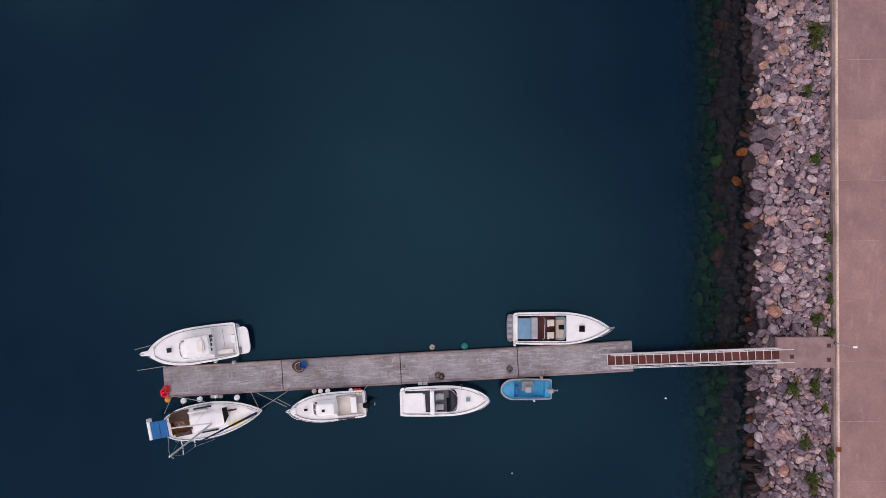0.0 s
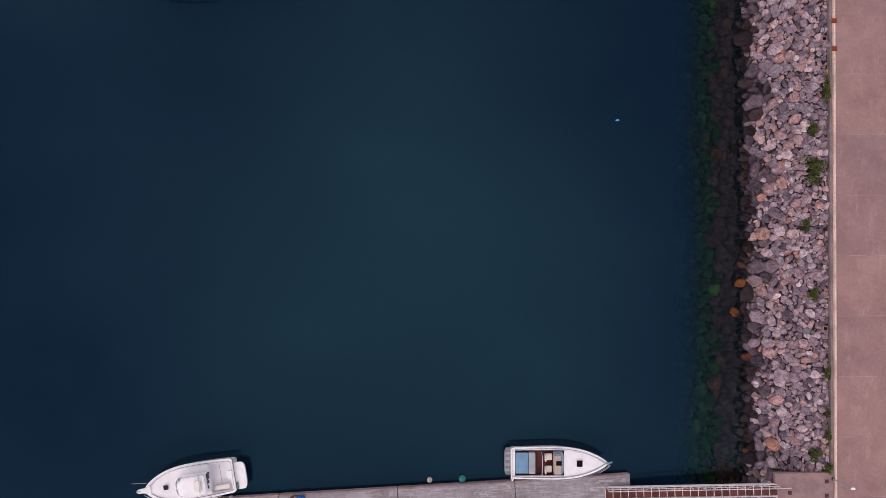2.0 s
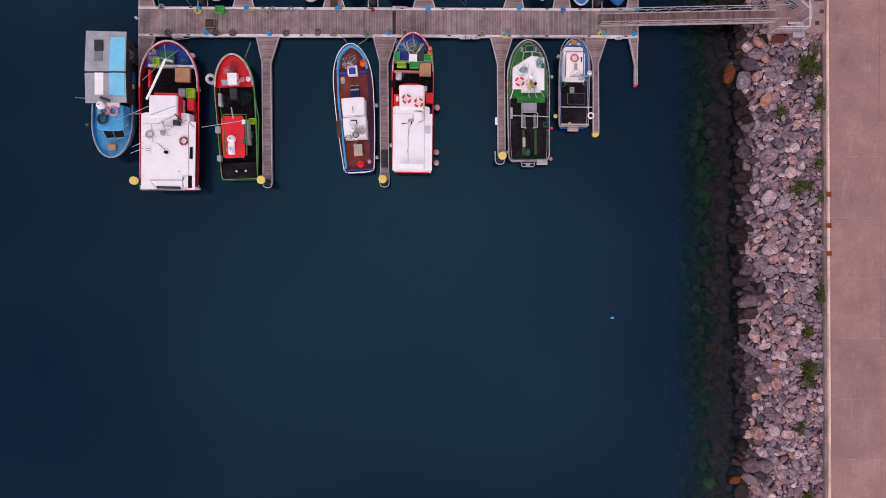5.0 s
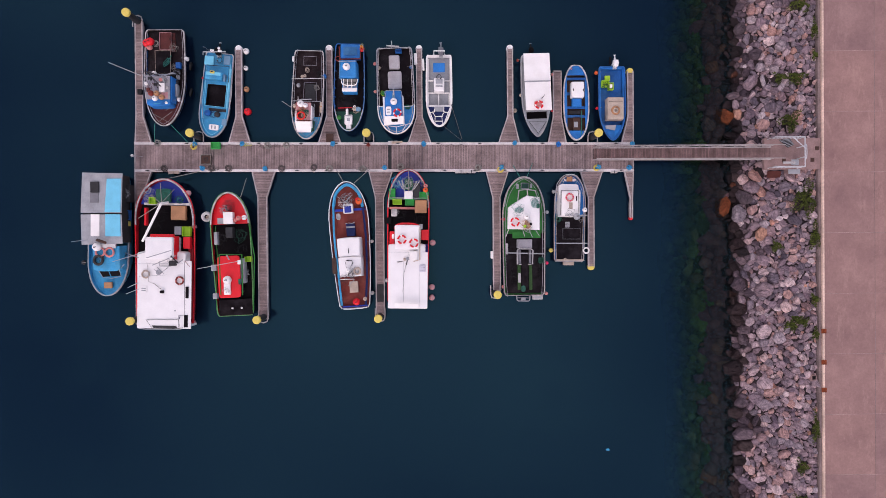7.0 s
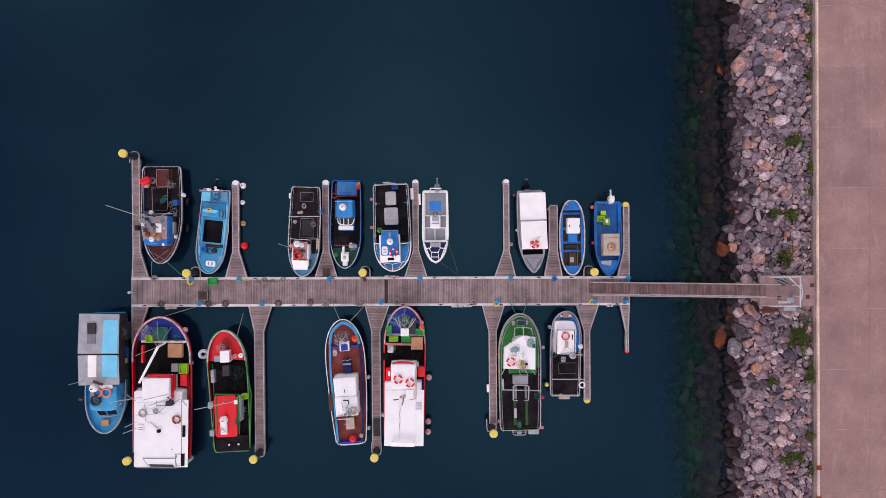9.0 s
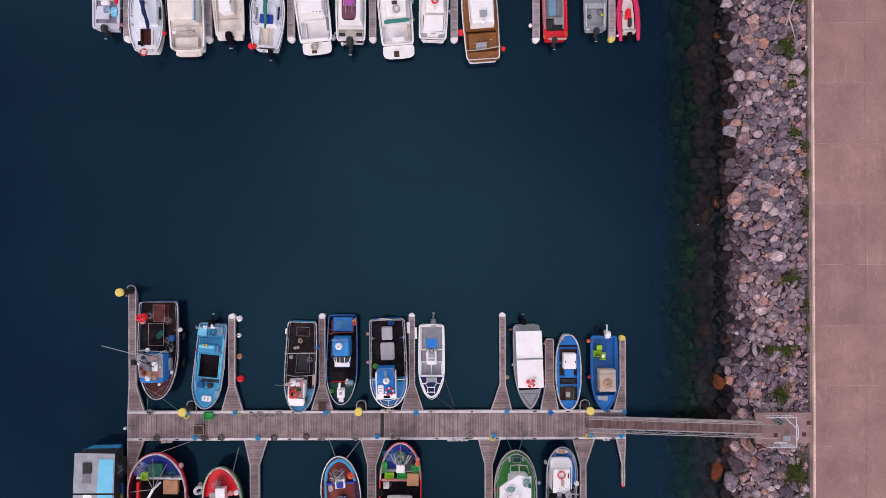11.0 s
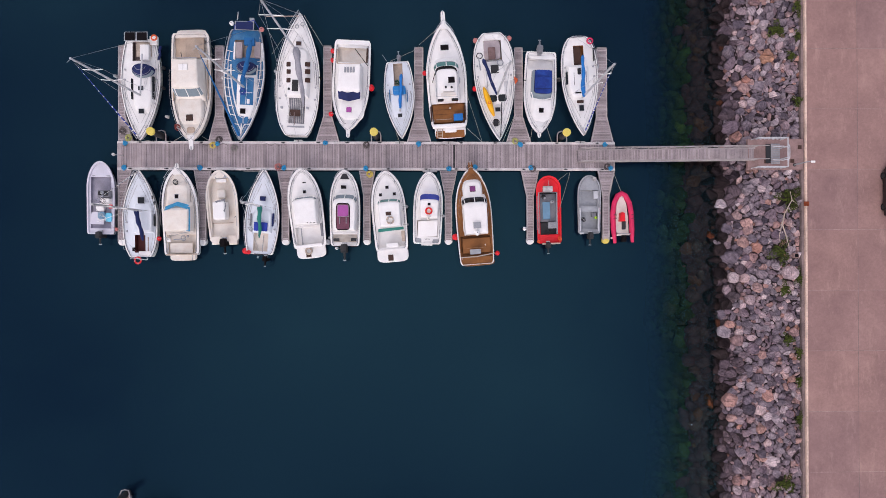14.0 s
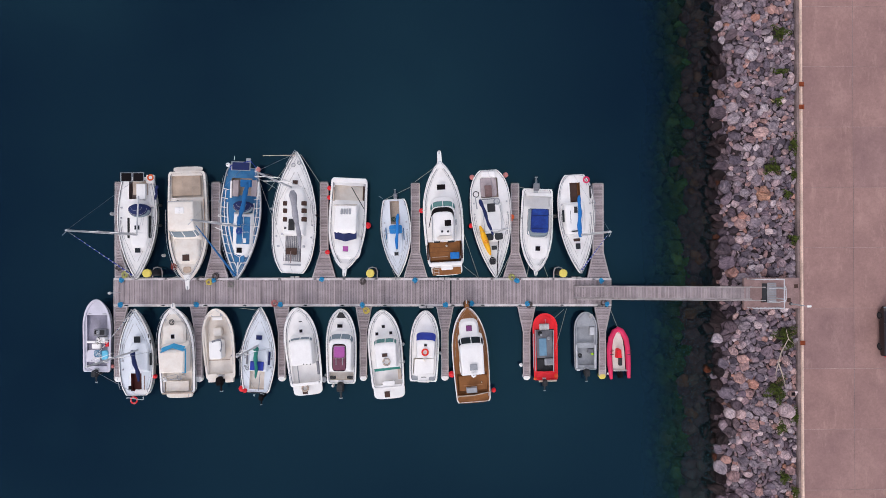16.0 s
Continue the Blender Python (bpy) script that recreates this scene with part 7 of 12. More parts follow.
b.box('roof_vent', -0.1, 0.61, -4.56, -3.65, 2.6, 2.75, 'dgrey')
b.pane('canopy_panel', ((0.68, -3.63, 2.64), (-0.02, -3.61, 2.64), (0, -2.79, 2.64), (0.7, -2.81, 2.64)), 'grey')
b.box('canopy_frame', -1.76, 1.41, -5.17, 0.58, 0.9, 2.5, 'dgrey')
b.cabin('wheelhouse', -1.6, 0.78, 0.82, 3.2, 1, 2.4, 'sky', nose=0.15, rake=0.2, taper=0.05)
b.box('roof_shelf', -1.27, 0.61, 0.12, 1.07, 2.3, 2.5, 'white')
b.buoy(0.16, 0.93, 2.7, 0.36, 'white', 'white plastic ball on the boat')
b.rod('search_light', (0.07, 0.33, 2.9), (-0.7, 0.6, 2.9), 0.12, 'brown')
b.ring('float_ring', -0.01, 1.37, 2.55, 0.36, 'salmon', r=0.09)
b.ring('float_ring', -0.79, 1.39, 2.55, 0.36, 'salmon', r=0.09)
b.ring('tyre', 0.15, 2.04, 2.55, 0.36, 'dgrey', r=0.12)
b.box('bow_hatch', -0.35, 0.34, 3.98, 4.5, 1.3, 1.5, 'tan')
b.box('side_rack', -2.07, -1.52, -4.42, -2.91, 0.8, 1.6, 'dgrey')
b.crate(-1.88, -1.44, -2.22, -1.37, 0.9, 0.5, 'blue', 'blue plastic crate on the deck')
b.crate(-1.78, -1.41, -1.25, -0.84, 0.9, 0.4, 'yellow', 'yellow plastic crate on the deck')
b.rod('whip_pole', (1.02, 0.33, 2.6), (1.84, 0.46, 3.4), 0.03, 'steel')
b.rod('boom', (-1.08, 2.19, 2.6), (-4.62, 1.41, 4.2), 0.03, 'steel')
b.fender(2.24, 2.24, 'dgrey', 0.2, flat=True)
# Black pane: front windows and the wheelhouse's shadow painted as one.
b.pane('windscreen', ((0.30, 2.98, 2.2), (-1.38, 2.90, 2.2), (-1.32, 3.42, 1.8), (0.21, 3.50, 1.8)), 'black', label='wheelhouse windscreen, black with the shadow under the front painted in')
b.line('screen_frame', ((0.62, 2.75, 2.2), (0.3, 2.98, 2.24), (0.2, 3.55, 1.82), (-0.55, 3.62, 1.82), (-1.34, 3.47, 1.82), (-1.42, 2.90, 2.24), (-1.8, 2.4, 2.1)), 0.03, 'lgrey')
b.rod('mullion', (-0.5, 2.94, 2.23), (-0.5, 3.5, 1.83), 0.03, 'sky')
b.tangle(-0.06, 1.89, 2.5, 0.4, 'dgrey', 390, 3)
b.tangle(-1.73, -3.62, 1.6, 0.48, 'lgrey', 391, 3)
b.tangle(-1.47, 1.79, 1.5, 0.32, 'dgrey', 392, 3)

b = Boat('trawler', 'large red-hulled trawler with a blue foredeck and long white superstructure', -22.19, 41.14, -1.23, 13.07, 5.12, form=(0.95, 0.73, 2, 0.5), hull='hullred_shaded', rail='red', inner='red', deck='royal', sheer=(0.95, 1.55), bulwark=0.4, rim=0.13, wells=((0.17, 4.31, 2.48, 0.05, 'black'),))
b.trim_stern(0.955)
b.tangle(-0.28, 3.39, 1.25, 0.8, 'rubber', 394, 2)
b.tangle(-0.67, 1.97, 1.25, 0.8, 'rubber', 395, 2)
b.tangle(0.53, 1.19, 1.25, 0.8, 'rubber', 396, 2)
b.tangle(1.12, 3.41, 1.25, 0.5, 'grey', 397, 2)
b.bowcap(2.6, 'dirtywhite', 0.08, 0.06, 0.08, 'bow_rail')
b.box('bulkhead', -1.67, 2.27, 4.24, 4.44, 1.02, 1.55, 'dirtywhite')
b.cabin('main_house', -2.02, 2.17, -6.2, 0.33, 1.08, 2.02, 'offwhite', nose=0.03, rake=0.05, taper=0.05)
b.box('upper_house', -0.91, 1.41, -0.4, 1.47, 1.08, 2.85, 'offwhite', 0.1)
b.box('red_band', -0.59, 1.38, 1.45, 1.72, 2.33, 2.64, 'red')
b.box('red_side', 1.25, 1.45, -0.42, 1.56, 1.65, 2.54, 'red')
b.box('roof_skylight', 2.21, 2.47, -3.72, -2.72, 2.02, 2.12, 'black')
b.box('roof_opening', 2.1, 2.42, -6.21, -5.15, 2.02, 2.08, 'black')
b.line('opening_frame', ((1.65, -5.2, 2.06), (2.36, -5.16, 2.06), (2.39, -6.2, 2.06), (1.66, -6.2, 2.06), (1.65, -5.2, 2.06)), 0.02, 'grey')
b.rod('roof_seam', (2.08, -0.59, 2.04), (2.17, -6.32, 2.04), 0.02, 'grey')
b.line('roof_pipe', ((0.06, -0.59, 2.23), (0.07, -0.99, 2.23), (1.01, -0.98, 2.23), (1.6, -0.73, 2.23), (2.03, -0.43, 2.23)), 0.04, 'lgrey')
b.line('roof_pipe', ((-0.95, -0.87, 2.23), (-0.84, -2.34, 2.23), (-0.31, -2.54, 2.23)), 0.03, 'dirtywhite')
b.rod('warning_stripe', (2.11, -0.55, 2.05), (2.55, -1.04, 2.05), 0.02, 'oxide')
b.box('roof_label', 1.26, 1.4, -4.86, -4.74, 2.03, 2.04, 'lgrey')
b.box('roof_hatch', 0.11, 0.39, -3.32, -3.08, 2.02, 2.28, 'black')
b.ring('tyre', -1.17, -1.71, 2.12, 0.30, 'beige', r=0.07)
b.lifebuoy(1.72, -2.22, 2.07, 0.31, ('oxide', 'salmon'))
b.box('transom', -1.75, 2.5, -6.22, -6.02, 0.35, 1.94, 'offwhite', label='white painted stern wall')
b.box('roof', -1.91, 2.68, -6.34, -0.54, 1.95, 2.03, 'offwhite', 0.05, label='wide white superstructure roof')
b.rod('roof_seam', (-1.83, -0.79, 2.04), (1.95, -0.74, 2.04), 0.01, 'lgrey')
b.box('roof_cleat', 1.68, 1.76, -5.51, -5.31, 2.02, 2.12, 'grey')
b.line('stern_rim', ((-1.74, -6.35, 2.04), (-1.2, -6.40, 2.02), (1.77, -6.38, 2.02), (2.14, -6.25, 1.96)), 0.04, 'lgrey')
b.box('roof_locker', 0.95, 1.5, -0.95, -0.55, 2.12, 2.54, 'dgrey')
b.box('roof_box', -1.58, -1.05, -3.3, -2.7, 2.02, 2.12, 'offwhite')
b.box('rack_slot', -1.5, -1.13, -2.95, -2.88, 2.12, 2.13, 'lgrey')
b.box('rack_slot', -1.5, -1.13, -3.13, -3.06, 2.12, 2.13, 'lgrey')
b.box('wooden_pallet', 0.64, 1.89, 2.97, 4.18, 1.15, 1.55, 'tan', label='ochre wooden hatch lid')
b.crate(1.64, 2.33, 1.57, 2.42, 1.15, 0.45, 'lime', 'lime green fish crate')
b.box('red_locker', 1.74, 2.34, 0.51, 1.52, 1.15, 1.6, 'red')
b.box('deck_rail_box', -1.64, -1.44, 2.47, 3.99, 1.15, 1.55, 'red')
b.crate(-1.1, -0.56, 4.29, 4.89, 1.42, 0.45, 'lime', 'lime green fish crate')
b.coil(-1.36, 5.49, 1.55, 0.3, 'lgrey')
b.box('net_heap', -0.59, 0.62, 4.49, 5.6, 1.35, 1.7, 'netgreen', label='heap of dark green netting')
b.coil(1.38, 4.67, 1.42, 0.26, 'teal')
b.box('deck_winch', 0.93, 1.54, 1.71, 2.42, 1.15, 1.48, 'lgrey')
b.rod('derrick', (-1.09, 1.09, 2.85), (0.75, 4.23, 3.54), 0.11, 'white', 'white steel derrick boom')
b.rod('derrick', (0.75, 4.23, 3.54), (0.87, 4.4, 2.54), 0.1, 'white')
b.rod('gantry_leg', (-1.07, -0.26, 3.54), (-3.08, 0.07, 1.75), 0.05, 'steel')
b.rod('mast', (0.3, -1.62, 2.02), (0.9, -1.0, 4.4), 0.03, 'lgrey')
b.line('mast_stay', ((-0.5, -1.3, 2.05), (0.3, -1.6, 2.6), (0.9, -1.0, 2.23)), 0.02, 'grey')
b.rod('roof_pole', (-0.5, -2.45, 2.1), (0.15, -2.98, 2.1), 0.02, 'dgrey')
b.rod('outrigger', (-0.6, -0.29, 3.14), (1.68, 0.36, 3.73), 0.035, 'lgrey')
b.rod('outrigger', (-0.41, -0.92, 2.54), (1.81, -0.07, 3.14), 0.035, 'lgrey')
b.rod('bar', (1.28, -0.1, 2.85), (1.87, -0.67, 2.85), 0.06, 'dgrey')
b.fender(1.97, 5.32, 'palepink', 0.26, flat=True)
b.fender(2.46, 2.43, 'palepink', 0.22, flat=True)
b.fender(2.29, -5.92, 'palepink', 0.24, flat=True)
b.rod('aerial', (-2.55, -2.85, 2.33), (-1.67, -2.44, 2.33), 0.03, 'steel')
b.rod('aerial', (-2.68, -3.38, 2.33), (-1.57, -2.94, 2.33), 0.03, 'steel')
b.line('rigging', ((-0.18, 6.09, 1.75), (0.75, 4.29, 3.44)), 0.03, 'rope')
b.line('rigging', ((1, 5.62, 1.7), (0.75, 4.29, 3.44)), 0.03, 'rope')
b.line('rigging', ((-2.2, 3.07, 1.42), (0.75, 4.23, 3.54)), 0.03, 'rope')
b.line('rigging', ((-0.98, 5.09, 1.7), (0.75, 4.23, 3.54)), 0.03, 'rope')
b.line('mooring_line', ((-0.15, 6.4, 1.6), (2.61, 7.27, 0.6)), 0.03, 'rope')
b.tangle(-1.29, 5.19, 1.48, 0.72, 'lgrey', 452, 3)
b.tangle(0.31, 5.2, 1.7, 0.64, 'teal', 453, 3)
b.tangle(1.38, 4.83, 1.42, 0.56, 'dgreen', 454, 3)
b.tangle(-1.22, 4.69, 1.42, 0.48, 'beige', 455, 3)
b.tangle(1.22, 0.8, 1.42, 0.48, 'lgrey', 456, 3)
b.tangle(1.01, -0.74, 2.23, 0.4, 'lgrey', 462, 1)
b.pane('stern_flap', ((-1.1, -5.60, 2.08), (1.62, -5.56, 2.08), (1.78, -6.30, 2.05), (-0.55, -6.36, 2.05)), 'offwhite', label='hinged white flap at the stern')
b.line('flap_edge', ((-1.1, -5.60, 2.09), (1.62, -5.56, 2.09), (1.78, -6.30, 2.06), (-0.55, -6.36, 2.06), (-1.1, -5.60, 2.09)), 0.015, 'dgrey')
b.pane('flap_window', ((-0.6, -6.08, 2.10), (1.45, -6.10, 2.10), (1.55, -6.30, 2.08), (-0.48, -6.30, 2.08)), 'dgrey')
b.box('side_deck', 1.95, 2.38, -5.9, 1.4, 0.5, 1.02, 'hullred_shaded')
b.line('side_stripe', ((2.45, -5.6, 0.95), (2.5, -2.0, 1.0), (2.5, 1.2, 1.1)), 0.05, 'red')
b.rod('roof_break', (-1.75, -1.9, 2.04), (0.6, -1.75, 2.04), 0.012, 'lgrey')
b.oval('roof_dome', -0.3, 0.15, -1.75, -1.3, 2.02, 2.16, 'lgrey', 0.9)

# Olive hull instead of green: the shaded stern side is put into the colour.
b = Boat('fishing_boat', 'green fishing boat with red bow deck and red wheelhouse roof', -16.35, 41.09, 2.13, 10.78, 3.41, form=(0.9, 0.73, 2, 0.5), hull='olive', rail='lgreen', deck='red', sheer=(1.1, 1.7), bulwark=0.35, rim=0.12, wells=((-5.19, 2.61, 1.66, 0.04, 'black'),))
b.tangle(0.46, 1.88, 1.35, 0.7, 'rubber', 464, 2)
b.tangle(-0.91, 0.63, 1.35, 0.6, 'rubber', 465, 2)
b.tangle(0.89, 0.34, 1.35, 0.6, 'rubber', 466, 2)
b.tangle(1.37, -2.31, 1.35, 0.5, 'rubber', 467, 2)
b.tangle(-0.08, 3.21, 1.35, 0.6, 'lgrey', 468, 2)
b.box('aft_deck', -1.37, 1.52, -5.31, -3.93, 0.8, 1.2, 'darkdeck')
b.bowcap(2.71, 'dirtywhite', 0.07, 0.06, 0.08, 'bow_rail')
b.box('wheelhouse', -0.70, 0.82, -3.35, -0.35, 1, 2.22, 'dgrey')
b.oval('wheelhouse_roof', -0.92, 0.98, -3.70, -0.12, 2.2, 2.31, 'red', 0.18, 'bright red wheelhouse roof')
b.line('roof_rim', ((-0.72, 0.02, 2.32), (1.2, -0.07, 2.32), (1.11, -3.51, 2.32)), 0.05, 'green')
b.line('roof_rim', ((-0.72, 0.02, 2.32), (-0.73, -3.42, 2.32)), 0.05, 'green')
b.buoy(-0.05, -2.16, 2.55, 0.36, 'white', 'white plastic ball on the boat')
b.box('radar_base', -0.4, 0.15, -3.42, -2.44, 2.3, 2.5, 'white')
b.buoy(-0.1, -3.17, 2.6, 0.2, 'white', 'white plastic ball on the boat')
b.box('side_box', 0.84, 1.13, -0.89, -0.53, 2.3, 2.5, 'white')
b.box('locker_row', 0.83, 1.23, -2.52, -0.41, 1.2, 2, 'lgrey')
b.crate(1.2, 1.73, -0.7, -0.26, 1.2, 0.5, 'lime', 'lime green fish crate')
b.box('roof_switch', 0.82, 1.07, -2.6, -2.11, 2.3, 2.45, 'netgreen')
b.box('anchor_winch', -0.36, 0.45, 2.61, 3.62, 1.4, 2, 'white')
b.coil(0.05, 4.02, 1.6, 0.3, 'dgrey')
b.coil(-0.32, 3.83, 1.6, 0.22, 'lgrey')
b.box('deck_gear', -0.25, 0.35, 1.41, 2.32, 1.3, 1.9, 'dgrey')
b.box('step_rail', -0.98, -0.47, 2.64, 3.15, 1.5, 1.7, 'lgrey')
b.buoy(0.49, 2.93, 1.7, 0.22, 'salmon', 'round plastic float kept on deck')
b.buoy(0.85, 3.08, 1.7, 0.22, 'salmon', 'round plastic float kept on deck')
b.buoy(1.34, 3.1, 1.7, 0.22, 'white', 'white plastic ball on the boat')
b.ring('tyre', -1.98, 3.34, 1.4, 0.32, 'dirtywhite', r=0.14, tilt=(0.3, 0.5))
b.box('gunwale_gate', -1.3, -1, 0.87, 1.97, 1.3, 1.8, 'lgrey')
b.box('gunwale_gate', -1.71, -1.23, -1.37, -0.83, 1.2, 1.7, 'lgrey')
b.box('gunwale_gate', -1.71, -1.31, -3.79, -3.29, 1.2, 1.6, 'lgrey')
b.rod('pole', (0.88, -0.63, 2.5), (-2.42, -1.1, 2.8), 0.03, 'steel')
b.rod('mast', (0.23, -0.42, 2.7), (0.82, -0.08, 4.8), 0.06, 'lgrey')
b.line('inner_rail', ((-1.19, 2.46, 1.6), (-1.15, -0.15, 1.6), (-1.49, -4.77, 1.5)), 0.03, 'green')
b.line('inner_rail', ((1.68, 2.53, 1.6), (2.04, -0.3, 1.6), (1.7, -4.93, 1.5)), 0.05, 'green')
b.buoy(0.64, -4.69, 1.3, 0.1, 'white', 'white plastic ball on the boat')
b.buoy(-0.17, -4.69, 1.3, 0.1, 'white', 'white plastic ball on the boat')
b.line('mooring_line', ((1.15, 4.87, 1.8), (1.34, 6.63, 0.6)), 0.03, 'rope')
b.tangle(0.1, 4.21, 1.7, 0.64, 'dgrey', 500, 3)
b.tangle(-0.33, 3.83, 1.7, 0.48, 'lgrey', 501, 3)
b.tangle(0.83, 1.56, 1.3, 0.72, 'netgreen', 502, 3)
b.tangle(-0.79, 1.43, 1.3, 0.56, 'dgrey', 503, 3)
b.tangle(-0.24, -3.04, 2.4, 0.32, 'lgrey', 504, 3)
b.tangle(1.11, -1.69, 1.4, 0.48, 'lgrey', 505, 3)

b = Boat('fishing_boat', 'fishing boat with brick-red decks, white and blue bulwarks', -6.06, 41.7, 3.28, 11.18, 3.41, form=(0.74, 0.7, 2, 0.5), hull='navy', rail='dirtywhite', deck='oxide', sheer=(1.1, 1.7), bulwark=0.35, rim=0.1)
b.trim_stern(0.97)
b.line('inner_rail', ((-1.22, 3.52, 1.55), (-0.88, 4.64, 1.7), (0.09, 5.31, 1.8), (1.01, 4.6, 1.7), (1.31, 3.35, 1.55)), 0.14, 'sky')
b.line('inner_rail', ((-1.23, 3.52, 1.5), (-1.34, 0.88, 1.4), (-1.21, -2.44, 1.3), (-1.09, -5.11, 1.3)), 0.1, 'sky')
b.line('inner_rail', ((1.32, 3.35, 1.6), (1.4, 0.7, 1.5), (1.26, -2.6, 1.4), (1, -5.15, 1.4)), 0.1, 'navy')
b.box('bow_bulkhead', -1.17, 1.47, 3.07, 3.27, 1.1, 1.5, 'royal')
b.cabin('wheelhouse', -0.99, 1.01, -0.9, 0.80, 1, 2.6, 'offwhite', nose=0.05, rake=0.05, taper=0.04)
b.cabin('aft_house', -0.99, 1.02, -2.63, -0.82, 1, 2.5, 'offwhite', nose=0.05, rake=0.04, taper=0.04)
b.box('companionway', -0.26, 0.5, 0.86, 1.96, 1, 1.48, 'navy', label='dark blue companion hatch')
b.line('hatch_coaming', ((-0.28, 1.98, 1.5), (0.0, 2.04, 1.52), (0.25, 1.96, 1.5), (0.52, 2.06, 1.5)), 0.03, 'lgrey')
b.rod('roof_break', (-0.92, -0.84, 2.62), (0.94, -0.86, 2.62), 0.015, 'lgrey')
b.box('companion_lid', -0.24, 0.51, 1.58, 1.73, 1.5, 1.55, 'lgrey')
b.box('winch', -0.37, 0.47, 2.85, 3.67, 1.2, 1.8, 'white')
b.box('winch_lid', -0.25, 0.34, 2.9, 3.46, 1.8, 1.85, 'royal')
b.coil(-0.09, 4.1, 1.5, 0.26, 'dgrey')
b.rod('winch_arm', (-0.77, 3.81, 1.8), (0.04, 3.75, 2.2), 0.04, 'dirtywhite')
b.rod('winch_arm', (-0.75, 4.3, 1.9), (0.3, 3.5, 2.0), 0.035, 'dirtywhite')
b.rod('winch_arm', (0.45, 4.35, 1.9), (-0.3, 3.6, 2.0), 0.035, 'lgrey')
b.rod('winch_arm', (-0.52, 4.2, 2), (-0.31, 3.69, 2), 0.05, 'dgrey')
b.buoy(1.01, 3.86, 1.6, 0.32, 'orange', 'orange round plastic buoy on deck')
b.buoy(0.92, 3.98, 1.7, 0.2, 'red', 'bright red round plastic buoy')
b.box('aft_hatch', -0.3, 0.43, -4.03, -3.05, 1.1, 1.5, 'beige')
b.buoy(0.24, -4.83, 1.6, 0.32, 'red', 'bright red round plastic buoy')
b.buoy(0.98, -4.63, 1.5, 0.18, 'beige', 'weathered beige ball float on deck')
b.box('stern_bulkhead', -1.06, 1.14, -5.30, -5.18, 0.8, 1.25, 'royal')
b.ring('tyre', 0.62, -2.14, 2.62, 0.26, 'beige', r=0.09)
b.rod('mast_step', (-0.1, -2.27, 2.5), (0.37, -1.91, 3.6), 0.07, 'lgrey')
b.line('roof_frame', ((-0.25, -1.2, 2.55), (0.23, -1.24, 2.55), (0.21, -1.55, 2.55)), 0.04, 'black')
b.rod('aerial', (-0.03, -0.56, 2.6), (0.05, -0.19, 3.1), 0.03, 'dgrey')
b.coil(0.06, -2.45, 2.52, 0.26, 'dgrey')
b.box('gangplank', -1.68, -1.29, -2.32, -0.92, 1.3, 1.5, 'brown')
b.fender(1.84, 0.31, 'dirtywhite', 0.16)
b.fender(1.58, -4.21, 'dirtywhite', 0.16)
b.line('mooring_line', ((0.75, 5.44, 1.8), (2, 6.67, 0.6)), 0.03, 'rope')
b.line('mooring_line', ((-0.15, 5.49, 1.8), (-0.92, 6.85, 0.6)), 0.03, 'rope')
b.tangle(-0, 4.18, 1.7, 0.64, 'lgrey', 537, 3)
b.tangle(-0.25, 3.78, 1.8, 0.56, 'dirtywhite', 538, 3)
b.tangle(0.07, -2.28, 2.55, 0.56, 'dirtywhite', 540, 3)
b.tangle(0.56, -2.07, 2.55, 0.48, 'lgrey', 541, 3)
b.tangle(-0.58, -2.75, 2.5, 0.48, 'dgrey', 542, 3)
b.ribs('sail', -0.44, 0.4, 0.8, 0.05)
b.bowcap(-5.2, 'offwhite', 0.035, 0.05, 0.0, 'rail_edge')
b.line('stern_cap', ((-1.0, -5.42, 1.16), (-0.5, -5.46, 1.16), (0.6, -5.46, 1.16), (1.06, -5.38, 1.16)), 0.05, 'white')
b.oval('white_patch', -1.12, -0.72, 2.35, 2.95, 1.05, 1.15, 'dirtywhite', 0.7)
b.buoy(-0.15, -2.02, 2.7, 0.22, 'offwhite', 'white plastic ball on the boat')
b.line('roof_pole', ((-0.85, -2.76, 2.6), (0.26, -2.8, 2.6)), 0.03, 'offwhite')
b.rod('roof_pole', (-0.25, -3.35, 2.4), (0.34, -2.84, 2.6), 0.025, 'lgrey')
b.line('roof_pole', ((-0.35, -1.3, 2.6), (-0.2, -2.2, 2.8), (0.3, -1.4, 2.65)), 0.02, 'dgrey')

b = Boat('trawler', 'red-hulled trawler with blue foredeck, fish crates and white superstructure', -1.06, 42.3, -1.04, 12.15, 3.62, form=(0.95, 0.73, 2, 0.5), hull='hullred_shaded', rail='red', inner='red', deck='royal', sheer=(0.9, 1.45), bulwark=0.35, rim=0.12, wells=((-0.44, 3.46, 1.76, 0.05, 'black'),))
b.trim_stern(0.955)
b.tangle(-0.66, 2.12, 1.15, 0.6, 'rubber', 544, 2)
b.tangle(1, 1.81, 1.15, 0.6, 'rubber', 545, 2)
b.tangle(0.34, 1.14, 1.15, 0.5, 'rubber', 546, 2)
b.tangle(-1.02, 4.78, 1.15, 0.5, 'lgrey', 547, 2)
b.tangle(0.97, 4.79, 1.15, 0.4, 'lgrey', 548, 2)
b.bowcap(2.8, 'dirtywhite', 0.06, 0.06, 0.07, 'bow_rail')
b.box('bulkhead', -1.66, 1.73, 3.45, 3.62, 0.95, 1.35, 'lgrey')
b.box('bulkhead', -1.65, 0.67, 2.59, 2.79, 0.95, 1.28, 'salmon')
b.cabin('upper_house', -1.14, 1.07, -0.92, 1.29, 0.95, 2.54, 'offwhite', nose=0.05, rake=0.08, taper=0.05)
